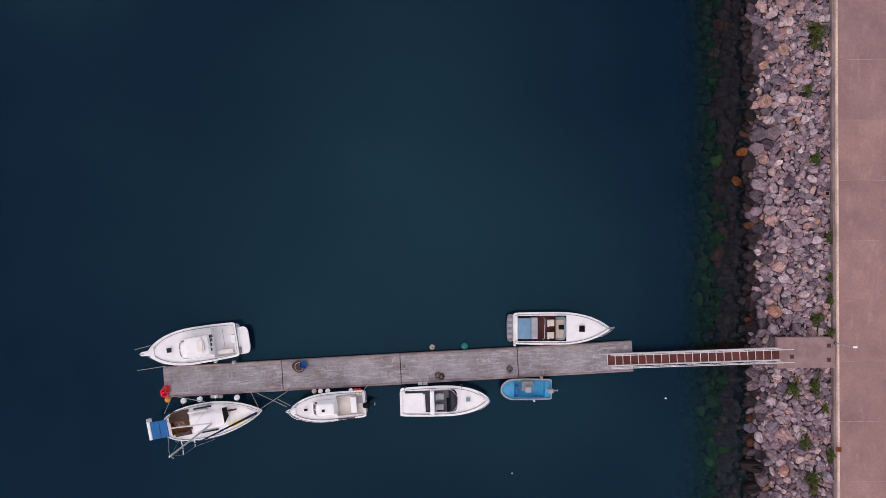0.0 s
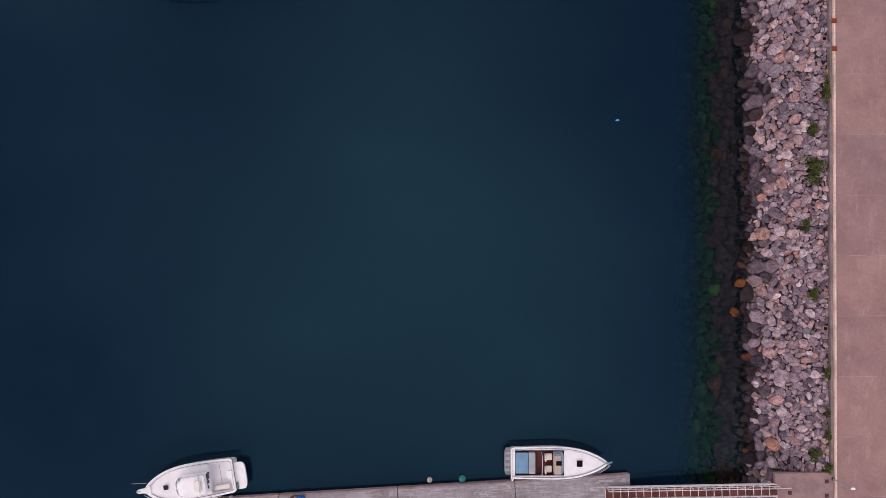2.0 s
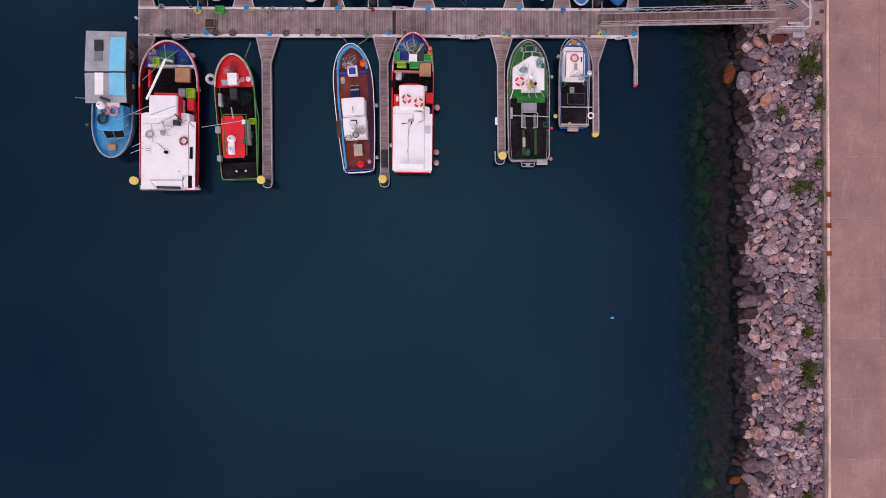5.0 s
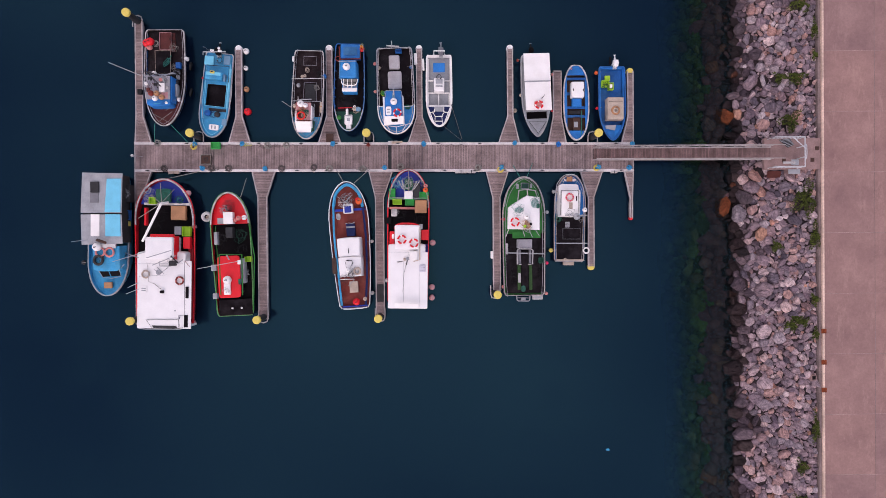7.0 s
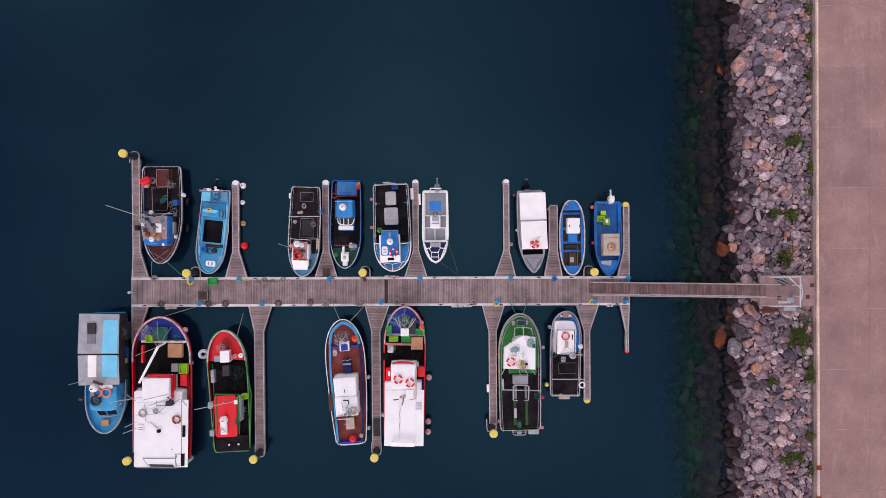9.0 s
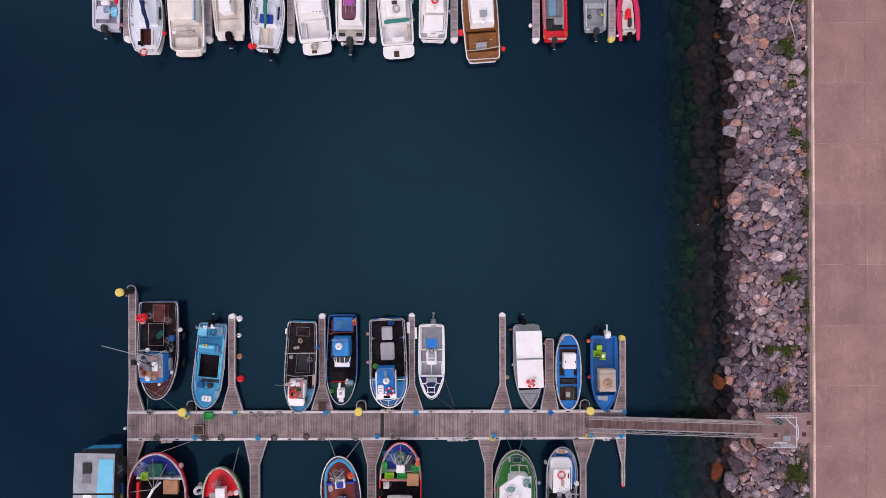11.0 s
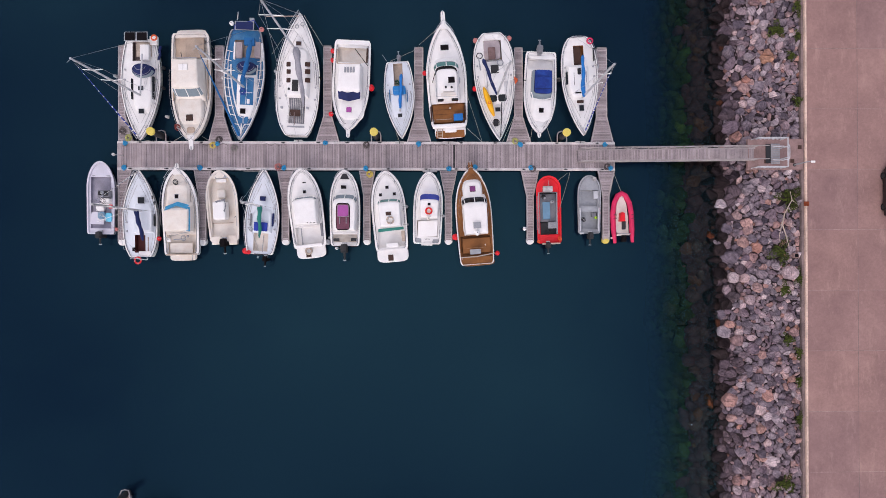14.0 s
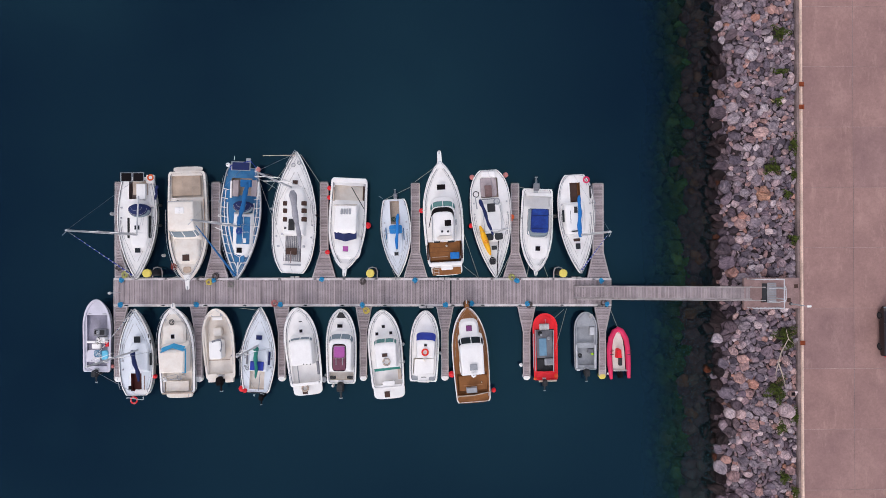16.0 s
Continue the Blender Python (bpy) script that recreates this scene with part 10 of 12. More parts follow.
b.line('screen_frame', ((0.84, 0.12, 1.6), (0.68, 0.61, 1.5), (-0.13, 0.76, 1.5), (-0.92, 0.55, 1.5), (-1, 0.05, 1.6)), 0.04, 'white')
b.hatch(-0.1, 1.63, 0.45, 0.45, 1.35, 'black', 'steel')
b.cabin('foredeck_trunk', -1.17, 0.79, 0.46, 2.8, 1.15, 1.33, 'white', nose=0.5, rake=0.1, taper=0.15)
b.outboard(0.16, -3.43, 'grey', 1.2)
b.box('stern_bench', -1.2, 0.98, -3.28, -2.98, 0.8, 1.05, 'white')
b.guard(-0.1, 0.49, 0.45, 'steel', 0.06, 7)
b.pulpit(0.45)
b.fender(-1.35, -1.35, 'oxide', 0.14, flat=True)
b.fender(-1.69, -1.31, 'dgrey', 0.2)
b.rod('cleat', (1.3, -1, 1.2), (1.44, -1, 1.2), 0.04, 'black')
b.line('mooring_line', ((0.57, 2.82, 1.2), (0.65, 4.22, 0.6)), 0.02, 'rope')
b.line('mooring_line', ((-0.57, 2.78, 1.2), (-1.26, 4.21, 0.6)), 0.02, 'rope')
b.line('mooring_line', ((1.17, -3.65, 1), (1.56, -3.78, 0.6)), 0.02, 'rope')

b = Boat('sailing_yacht', 'white sailing yacht with bright blue sail cover and red life ring', 15.54, 97.49, -176.98, 8.73, 3.17, form=(0.5, 0.4, 1.8, 0.88), deck='white', sheer=(1.05, 1.3), rim=0.08, camber=0.06, wells=((-3.63, -1.94, 0.44, 0.4, 'teak'),))
b.fittings()
b.cabin('coachroof', -0.77, 1.2, -1.86, 1.25, 1.1, 1.5, 'white', nose=0.5, rake=0.2, taper=0.15)
b.box('cockpit_sole', -0.22, 0.48, -3.66, -2, 0.85, 0.92, 'brown')
b.hatch(0.08, 1.97, 0.45, 0.55, 1.4, 'glass', 'steel')
b.box('small_hatch', -0.12, 0.47, 1.29, 1.55, 1.45, 1.53, 'brown')
b.box('companion_hatch', -0.02, 0.29, -1.5, -0.95, 1.5, 1.58, 'dgrey')
b.box('cabin_window', 1.12, 1.29, -1.26, -0.19, 1.2, 1.4, 'glass')
b.rod('genoa_track', (0.59, -1.17, 1.5), (0.61, -0.04, 1.5), 0.02, 'dgrey')
b.rod('genoa_track', (-0.5, -1.21, 1.5), (-0.45, -0.25, 1.5), 0.02, 'lgrey')
b.cover('sail_cover', (-0.07, -2.42, 2.2), (0.09, 1.2, 2.3), 0.13, 0.2, 'brightblue', 'bright blue sail cover')
b.mast(-0.04, 1.03, 1.5, 10.4, jib='royal,white', w=0.9)
b.ring('life_ring', -0.89, -3.78, 1.7, 0.24, 'pink', r=0.07)
b.box('mast_step', 0.05, 0.6, 0.59, 0.7, 1.5, 1.56, 'black')
b.guard(-0.45, 0.49, 0.6, 'steel', 0.05, 9)
b.pulpit(0.6)
b.line('pushpit', ((1.23, -3.58, 1.7), (0.77, -4.16, 1.7), (0.16, -4.25, 1.7), (-0.71, -4.09, 1.7), (-0.91, -3.3, 1.7)), 0.03, 'steel')
b.fender(-1.66, -1.79, 'lgrey', 0.16)
b.box('dark_strap', -1.35, -1.23, -3.3, -2.17, 1.15, 1.3, 'dgrey')

# leisure boats, south side of the third pontoon

b = Boat('open_skiff', 'pale lilac-grey open boat with central console and outboard', -26.57, 87.75, -1.08, 6.37, 2.36, form=(0.96, 0.62, 2, 0.55), hull='lilac', rail='lilac', deck='lilac', sheer=(0.8, 1.1), bulwark=0.08, rim=0.14, wells=((-2.66, 1.79, 0.87, 0.2, 'lilacfloor'),))
b.box('console', -0.05, 0.98, 0.02, 0.62, 0.5, 1.3, 'grey')
b.box('console_dial', 0.05, 0.4, 0.2, 0.52, 1.3, 1.36, 'black')
b.box('console_dial', 0.5, 0.9, 0.14, 0.56, 1.3, 1.36, 'dgrey')
b.box('bow_thwart', -0.75, 0.88, 1.86, 1.98, 0.7, 0.95, 'lgrey')
b.box('console_seat', 0.17, 0.95, -0.42, -0.06, 0.6, 1.3, 'white', 0.08)
b.buoy(0.46, 0.38, 1.5, 0.16, 'lgrey', 'round plastic float kept on deck')
b.box('thwart', -0.92, 0.94, -0.67, -0.48, 0.6, 0.85, 'white')
b.box('red_tank', 0.72, 1.02, -0.95, -0.58, 0.55, 0.9, 'red')
b.box('white_bag', -0.44, 0.31, -1.17, -0.7, 0.55, 0.9, 'white', 0.1)
b.pane('grey_sheet', ((-0.75, -1.26, 0.9), (0.31, -1.19, 0.9), (0.25, -2.33, 0.75), (-0.98, -2.31, 0.75)), 'lilac', label='crumpled translucent plastic sheet')
b.oval('cyan_tub', 0.42, 0.98, -2.1, -1.3, 0.6, 0.9, 'cyan', 0.5)
b.oval('crumpled_bag', -0.2, 0.45, -1.85, -1.25, 0.7, 0.98, 'bluesheet', 0.6)
b.tangle(0.2, -1.75, 0.95, 0.5, 'white', 400, 2)
b.tangle(0.5, -0.3, 1.35, 0.4, 'dgrey', 401, 2)
b.outboard(0.03, -2.95, 'dgrey', 1.1)
b.rod('boathook', (-0.12, -2.11, 1.1), (1.66, -1.42, 1.1), 0.02, 'white')
b.fender(1.21, -2.73, 'salmon', 0.18, flat=True)

b = Boat('sailing_yacht', 'small white sailing yacht with navy stowed sail and red lifebuoy astern', -23.06, 86.34, 0.45, 7.57, 2.95, form=(0.58, 0.45, 1.8, 0.88), deck='coolwhite', sheer=(1.05, 1.3), rim=0.08, camber=0.06, wells=((-3.39, -1.87, 0.44, 0.4, 'maroon'),))
b.fittings()
b.cabin('coachroof', -0.56, 1.28, -1.71, 1.17, 1.05, 1.4, 'coolwhite', nose=0.4, rake=0.2, taper=0.15)
b.hatch(0.26, 1.13, 0.6, 0.6, 1.35, 'glass', 'steel')
b.cover('sail_cover', (0.1, 0.31, 2), (0.68, -2.37, 1.9), 0.2, 0.14, 'navy', 'navy stowed sail')
b.mast(0.28, 0.22, 1.4, 8.7, jib='white,navy', w=0.9)
b.box('cabin_window', 1.29, 1.42, -1.14, -0.07, 1.15, 1.35, 'glass')
b.box('small_hatch', -0.68, -0.39, -3.28, -2.95, 1.05, 1.1, 'black')
b.lifebuoy(0.04, -4.07, 1.5, 0.27, ('red', 'salmon'))
b.line('pushpit', ((-0.6, -3.95, 1.5), (-0.42, -3.85, 1.6), (0.79, -4.03, 1.6), (0.79, -3.8, 1.5)), 0.04, 'steel')
b.box('stern_bench', -0.12, 0.95, -3.69, -3.28, 0.9, 1.1, 'white')
b.guard(-0.42, 0.49, 0.55, 'steel', 0.05, 8)
b.pulpit(0.55)
b.rod('tiller', (0.76, -2.05, 1.2), (0.75, -3.27, 1.2), 0.03, 'teak')
b.box('deck_fitting', 1.09, 1.19, 1.23, 1.56, 1.15, 1.25, 'dgrey')
b.box('deck_fitting', 1.25, 1.35, 0.74, 1.07, 1.15, 1.25, 'dgrey')
b.box('deck_fitting', -0.47, -0.37, -0.72, -0.39, 1.15, 1.25, 'dgrey')

b = Boat('motor_yacht', 'cream motor boat with sky-blue canvas-edged roof', -19.52, 86.47, 1.6, 7.53, 3.05, form=(0.94, 0.5, 2.3, 0.62), deck='cream', sheer=(1.1, 1.6), rim=0.18, wells=((-3.64, -1.96, 1.22, 0.5, 'cream'),))
b.fittings(False)
b.sprit(0.4, 0.36)
b.cabin('wheelhouse', -1.01, 1.26, -1.75, 0.97, 1.3, 2.5, 'cream', nose=0.15, rake=0.75, taper=0.08)
b.pane('screen_cover', ((-0.78, 0.05, 2.52), (0.27, 0.45, 2.53), (0.26, 0.80, 2.22), (-0.80, 0.42, 2.2)), 'sky', label='sky-blue canvas windscreen cover')
b.pane('screen_cover', ((0.27, 0.45, 2.53), (1.09, 0.16, 2.52), (1.22, 0.5, 2.2), (0.26, 0.80, 2.22)), 'sky', label='sky-blue canvas windscreen cover')
b.box('roof_sun_panel', -0.8, 1.05, -1.58, 0.06, 2.48, 2.51, 'cream')
b.pane('canvas_side', ((1.11, 0.34, 2.45), (1.28, 0.32, 2.2), (1.23, -1.77, 2.2), (1.05, -1.73, 2.45)), 'sky', label='sky-blue canvas side curtain')
b.cabin('foredeck_trunk', -0.95, 1.01, 0.48, 2.57, 1.5, 1.75, 'cream', nose=0.35, rake=0.1, taper=0.12)
b.hatch(-0.03, 1.31, 0.35, 0.4, 1.72, 'black', 'steel')
b.coil(-0.1, 2.52, 1.7, 0.22, 'dgrey')
b.rod('boathook', (-1.11, -2.24, 1.9), (1.16, -1.72, 1.9), 0.02, 'steel')
b.buoy(-0.86, -2.42, 1.6, 0.2, 'white', 'white plastic ball on the boat')
b.rod('grab_bar', (-0.44, -2.4, 1.6), (0.53, -2.38, 1.6), 0.05, 'lgrey')
b.coil(0.31, -2.32, 1.4, 0.22, 'lgrey')
b.box('cockpit_sole', -1.1, 0.89, -3.6, -2.69, 0.9, 0.95, 'cream')
b.box('stern_bench', -1.33, 1.34, -3.77, -3.64, 1.1, 1.25, 'beige')
b.box('bathing_platform', -1.25, 1.10, -4.26, -3.57, 0.4, 0.6, 'cream')
b.rod('stern_ladder', (0.7, -4.24, 0.62), (0.7, -3.7, 0.64), 0.025, 'steel')
b.rod('stern_ladder', (1.0, -4.2, 0.62), (1.0, -3.7, 0.64), 0.025, 'steel')
b.guard(-0.15, 0.49, 0.55, 'steel', 0.06, 8)
b.pulpit(0.55)
b.fender(-2.05, -2.25, 'red', 0.2, flat=True)
b.fender(0.48, -2.13, 'lgrey', 0.12, flat=True)
b.rod('stern_rail', (-1.24, -2.69, 1.3), (-1.26, -3.51, 1.3), 0.03, 'steel')
b.rod('stern_rail', (-1.04, -2.7, 1.3), (-1.06, -3.52, 1.3), 0.03, 'steel')

b = Boat('console_boat', 'cream open fishing boat with white console and black outboard', -15.97, 87.02, 3.33, 6.2, 2.69, form=(0.9, 0.55, 2.3, 0.55), hull='white', rail='cream', deck='cream', sheer=(0.85, 1.25), bulwark=0.06, rim=0.16, wells=((-2.74, 2.41, 1.05, 0.4, 'cream'),))
b.box('bow_cushion', -0.43, 0.59, 2.39, 2.82, 1, 1.15, 'lgrey')
b.box('bow_seat', -0.38, 0.5, 2.06, 2.35, 0.8, 1.05, 'white')
b.box('fore_seat', -0.35, 0.35, 0.68, 1.41, 0.6, 1.1, 'cream', 0.08)
b.box('console', -0.6, 0.49, -1.24, 0.34, 0.6, 1.7, 'white', 0.14)
b.pane('console_screen', ((-0.34, 0.36, 1.7), (0.47, 0.55, 1.6), (0.57, -0.03, 1.6), (0.47, -0.67, 1.7)), 'grey')
b.box('stern_locker', -1.11, -0.32, -3.36, -2.64, 0.5, 0.9, 'cream')
b.box('stern_locker', 0.37, 1.1, -3.45, -2.65, 0.5, 0.9, 'cream')
b.outboard(0.01, -2.86, 'black', 1.3)
b.rod('rod_holder', (1.21, -1.01, 1.2), (1.22, -1.14, 1.6), 0.03, 'lgrey')
b.guard(-0.3, 0.49, 0.3, 'steel', 0.06, 8)
b.box('deck_line', -1.17, 0.8, -1.53, -1.46, 0.55, 0.62, 'beige')

b = Boat('sailing_yacht', 'small white sailing yacht with green sail cover and blue companion cover', -12.41, 86.49, -3.76, 7.48, 2.95, form='widesail', deck='coolwhite', sheer=(1.05, 1.3), rim=0.08, camber=0.06, wells=((-3.44, -1.87, 0.62, 0.4, 'cream'),))
b.fittings()
b.cabin('coachroof', -0.81, 1, -1.88, 0.43, 1.05, 1.4, 'coolwhite', nose=0.4, rake=0.2, taper=0.15)
b.hatch(0.05, 1.13, 0.55, 0.45, 1.35, 'navy', 'steel')
b.box('companion_cover', -0.52, 0.62, -1.71, -0.94, 1.4, 1.6, 'royal', label='royal blue companionway cover')
b.cover('sail_cover', (-0.01, 0.46, 2), (0.15, -2.3, 1.9), 0.22, 0.1, 'teal', 'green sail cover on the boom')
b.mast(0.01, 0.42, 1.4, 6.8, jib='', w=0.9)
b.box('cabin_window', 0.93, 1.07, -1.24, -0.09, 1.15, 1.3, 'navy')
b.box('cabin_window', -0.99, -0.86, -1.29, -0.22, 1.15, 1.3, 'grey')
b.fender(-1.32, -3.52, 'red', 0.3, flat=True)
b.buoy(-0.93, -3.6, 1.2, 0.2, 'red', 'bright red round plastic buoy')
b.box('stern_line', -0.5, 0.74, -3.8, -3.7, 1, 1.15, 'dgrey')
b.rod('outboard_mount', (-0.13, -3.91, 1), (-0.2, -4.08, 1), 0.08, 'lgrey')
b.outboard(0.53, -3.83, 'black', 0.9)
b.rod('tiller', (0.28, -2.05, 1.2), (0.24, -3.52, 1.2), 0.03, 'lgrey')
b.guard(-0.42, 0.49, 0.55, 'steel', 0.05, 8)
b.pulpit(0.55)
b.coil(-0.87, -1.62, 1.2, 0.15, 'lgrey')
b.line('mooring_line', ((-0.02, 3.46, 1.3), (-2.06, 3.49, 0.6)), 0.02, 'rope')

b = Boat('motor_yacht', 'white motor cruiser with rounded hardtop and open cockpit', -8.62, 86.78, 6.4, 6.91, 2.94, form=(0.93, 0.5, 2.4, 0.58), sheer=(1.05, 1.5), rim=0.18, wells=((-3.34, -1.61, 1.12, 0.45, 'white'),))
b.fittings(False)
b.cabin('wheelhouse', -0.89, 1.14, -1.5, 1.16, 1.2, 2.4, 'white', nose=0.14, rake=0.45, taper=0.08, glass='glasslight', span=(0.62, 0.86))
b.hatch(0.14, 1.4, 0.3, 0.3, 1.5, 'black', 'steel')
b.box('bow_slot', 0.04, 0.34, 2.15, 2.25, 1.5, 1.56, 'dgrey')
b.box('cockpit_line', -0.72, -0.63, -3.25, -1.68, 0.8, 0.84, 'lgrey')
b.box('bathing_platform', -1.33, 1.25, -4.41, -3.2, 0.4, 0.62, 'white')
b.box('platform_mat', -0.53, -0.08, -4.28, -3.99, 0.62, 0.65, 'brown')
b.ring('ring_seat', -0.24, -3.74, 0.75, 0.26, 'beige', r=0.08)
b.box('stern_bench', -1.22, 1.09, -3.39, -3.16, 0.9, 1.2, 'white')
b.buoy(1.49, -3.16, 0.8, 0.26, 'lgrey', 'round plastic float kept on deck')
b.box('side_bench', 1.07, 1.27, -2.59, -1.44, 1, 1.2, 'grey')
b.guard(-0.1, 0.49, 0.55, 'steel', 0.06, 8)
b.pulpit(0.5)
b.coil(0.92, -1.4, 1.3, 0.08, 'dgrey')
b.rod('stern_rail', (-1.25, -2.04, 1.5), (-1.23, -2.95, 1.5), 0.03, 'steel')
b.buoy(0.26, -1.35, 2.35, 0.06, 'dgrey', 'round plastic float kept on deck')
b.buoy(0.54, -1.38, 2.35, 0.06, 'dgrey', 'round plastic float kept on deck')
b.buoy(0.83, -1.42, 2.35, 0.06, 'dgrey', 'round plastic float kept on deck')

b = Boat('motor_boat', 'white day cruiser with purple roof hatch and black outboard', -5.21, 86.79, -0.09, 6.6, 2.61, form=(0.93, 0.5, 2.4, 0.57), sheer=(1, 1.4), rim=0.14, wells=((-2.97, -2.31, 1.04, 0.35, 'cream'),))
b.fittings(False)
b.cabin('hardtop', -0.96, 1.12, -2.05, 1.41, 1.15, 2.2, 'white', nose=0.2, rake=0.7, taper=0.12, glass='glasslight')
b.oval('roof_opening', -0.60, 0.61, -1.98, 0.36, 2.2, 2.24, 'black', 0.35)
b.oval('opening_floor', -0.54, 0.55, -1.90, 0.29, 2.235, 2.255, 'plum', 0.35)
b.oval('purple_hatch', -0.46, 0.48, -0.80, 0.20, 2.25, 2.32, 'purplewin', label='purple tinted roof hatch')
b.box('roof_canvas', -0.52, 0.55, -1.87, -1.25, 2.24, 2.28, 'plum')
b.rod('roof_rail', (-0.24, -0.8, 2.35), (-0.24, -1.41, 2.35), 0.03, 'lgrey')
b.rod('roof_rail', (0.3, -0.8, 2.35), (0.3, -1.41, 2.35), 0.03, 'lgrey')
b.hatch(-0.06, 1.81, 0.5, 0.35, 1.42, 'black', 'steel')
b.pane('anchor_locker', ((-0.15, 2.98, 1.42), (0.18, 2.98, 1.42), (0.44, 2.5, 1.42), (-0.37, 2.5, 1.42)), 'dgrey')
b.box('stern_seat', -1.02, -0.49, -2.89, -2.64, 0.9, 1.1, 'dgrey')
b.box('stern_seat', 0.5, 1, -2.88, -2.63, 0.9, 1.1, 'dgrey')
b.box('stern_step', -1.04, -0.46, -3.36, -3.02, 0.5, 0.8, 'brown')
b.box('stern_step', 0.45, 1.03, -3.36, -3.02, 0.5, 0.8, 'brown')
b.outboard(-0.03, -3.13, 'dgrey', 1.4)
b.guard(-0.1, 0.49, 0.5, 'steel', 0.06, 8)
b.pulpit(0.5)
b.fender(-1.39, -2.6, 'lgrey', 0.14, flat=True)
b.fender(-0.76, -3.52, 'white', 0.14)
b.line('hatch_frame', ((-0.42, 0.18, 2.33), (0.52, 0.18, 2.33), (0.52, -0.82, 2.33), (-0.42, -0.82, 2.33), (-0.42, 0.18, 2.33)), 0.02, 'lgrey')

b = Boat('motor_yacht', 'white motor cruiser with green-tinted windscreen and pale lifebuoy', -1.36, 86.54, 4.63, 6.94, 2.94, form=(0.93, 0.5, 2.4, 0.58), sheer=(1.1, 1.5), rim=0.18, wells=((-3.16, -1.73, 1.17, 0.45, 'white'),))
b.fittings(False)
b.cabin('wheelhouse', -0.86, 1.08, -1.48, 1.16, 1.2, 2.4, 'white', nose=0.14, rake=0.5, taper=0.08, glass='glassgreen')
b.lifebuoy(0.15, -0.9, 2.45, 0.28, ('beige', 'dirtywhite'))
b.hatch(0.04, -0.32, 0.5, 0.35, 2.38, 'brown', 'steel')
b.hatch(0.04, 2.02, 0.32, 0.3, 1.55, 'black', 'steel')
b.hatch(-0.58, 1.42, 0.3, 0.3, 1.5, 'black', 'steel')
b.hatch(0.63, 1.41, 0.3, 0.3, 1.5, 'black', 'steel')
b.pane('awning_edge', ((-1.01, -1.57, 1.9), (1.2, -1.52, 1.9), (1.2, -1.73, 1.7), (-1, -1.82, 1.7)), 'teal', label='green canvas awning edge')
b.box('stern_bench', -0.46, 0.61, -3.23, -2.82, 0.9, 1.2, 'white')
b.box('side_seat', 0.93, 1.23, -2.74, -1.83, 0.9, 1.2, 'beige')
b.box('bathing_platform', -1.38, 1.39, -4.52, -3.19, 0.4, 0.62, 'white')
b.box('platform_mat', -0.43, 0.04, -4.37, -3.84, 0.62, 0.65, 'brown')
b.guard(-0.35, 0.49, 0.55, 'steel', 0.06, 9)
b.pulpit(0.5)
b.fender(1.58, 0.25, 'lgrey', 0.14)
b.fender(1.51, -1.3, 'lgrey', 0.12)

b = Boat('motor_boat', 'white pilot-house boat with navy windscreen cover and red lifebuoy', 2.08, 86.77, -2.1, 6.28, 2.51, form=(0.93, 0.5, 2.4, 0.57), sheer=(1, 1.4), rim=0.15, wells=((-2.45, -1.1, 0.9, 0.4, 'cream'),))
b.fittings(False)
b.cabin('wheelhouse', -0.72, 0.95, -0.91, 1.32, 1.15, 2.3, 'white', nose=0.18, rake=0.7, taper=0.08, glass='royal')
b.lifebuoy(0.09, -0.32, 2.35, 0.25, ('red', 'orange'))
b.hatch(0.1, 0.27, 0.28, 0.25, 2.28, 'black', 'steel')
b.buoy(0.08, -0.96, 2.4, 0.16, 'cream', 'round plastic float kept on deck')
b.pane('cockpit_hood', ((-0.81, -1.17, 1.2), (0.88, -1.07, 1.2), (0.88, -2.41, 1.05), (-0.85, -2.53, 1.05)), 'white', label='translucent cockpit cover')
b.box('stern_seat', -1.05, -0.45, -3.06, -2.63, 0.7, 1, 'lgrey')
b.box('stern_seat', 0.44, 1.06, -3.05, -2.68, 0.7, 1, 'lgrey')
b.rod('stern_cross', (-0.18, -2.72, 1.2), (0.23, -2.7, 1.2), 0.03, 'black')
b.box('stern_step', -0.5, 0.5, -3.27, -3.02, 0.5, 0.8, 'white')
b.guard(-0.35, 0.49, 0.45, 'steel', 0.06, 8)
b.pulpit(0.5)
b.fender(1.41, -0.6, 'lgrey', 0.12)

b = Boat('motor_yacht', 'white motor yacht with wide teak side decks and teak cockpit', 6.1, 86.03, 4.35, 8.43, 3.13, form=(0.92, 0.5, 2.3, 0.66), hull='white', rail='white', deck='teak', sheer=(1.1, 1.6), rim=0.07, wells=((-3.55, -1.68, 1.31, 0.45, 'teak'),))
b.fittings(False)
b.sprit(0.55, 0.36, 'teak')
b.cabin('foredeck_trunk', -0.84, 0.88, 0.93, 3.27, 1.45, 1.75, 'white', nose=0.4, rake=0.15, taper=0.12)
b.hatch(0.03, 2.38, 0.5, 0.5, 1.75, 'purple', 'brown')
b.cabin('wheelhouse', -1.01, 1.16, -1.61, 2.01, 1.4, 2.6, 'white', nose=0.14, rake=1, taper=0.1, glass='glass')
b.box('roof_seat', -0.2, 0.44, -1.1, -0.57, 2.6, 2.75, 'lgrey')
b.buoy(0.09, -1.49, 2.6, 0.24, 'white', 'white plastic ball on the boat')
b.box('aft_sole', -1.17, 1.31, -3.18, -1.89, 0.95, 1.02, 'teak')
b.box('sole_line', -0.78, 0.88, -2.77, -2.72, 1.02, 1.04, 'tan')
b.box('stern_table', -0.58, 0.35, -3.31, -2.86, 1, 1.5, 'lgrey')
b.line('stern_rim', ((-1.44, -3.5, 1.5), (-0.04, -3.51, 1.55), (1.54, -3.32, 1.5)), 0.05, 'beige')
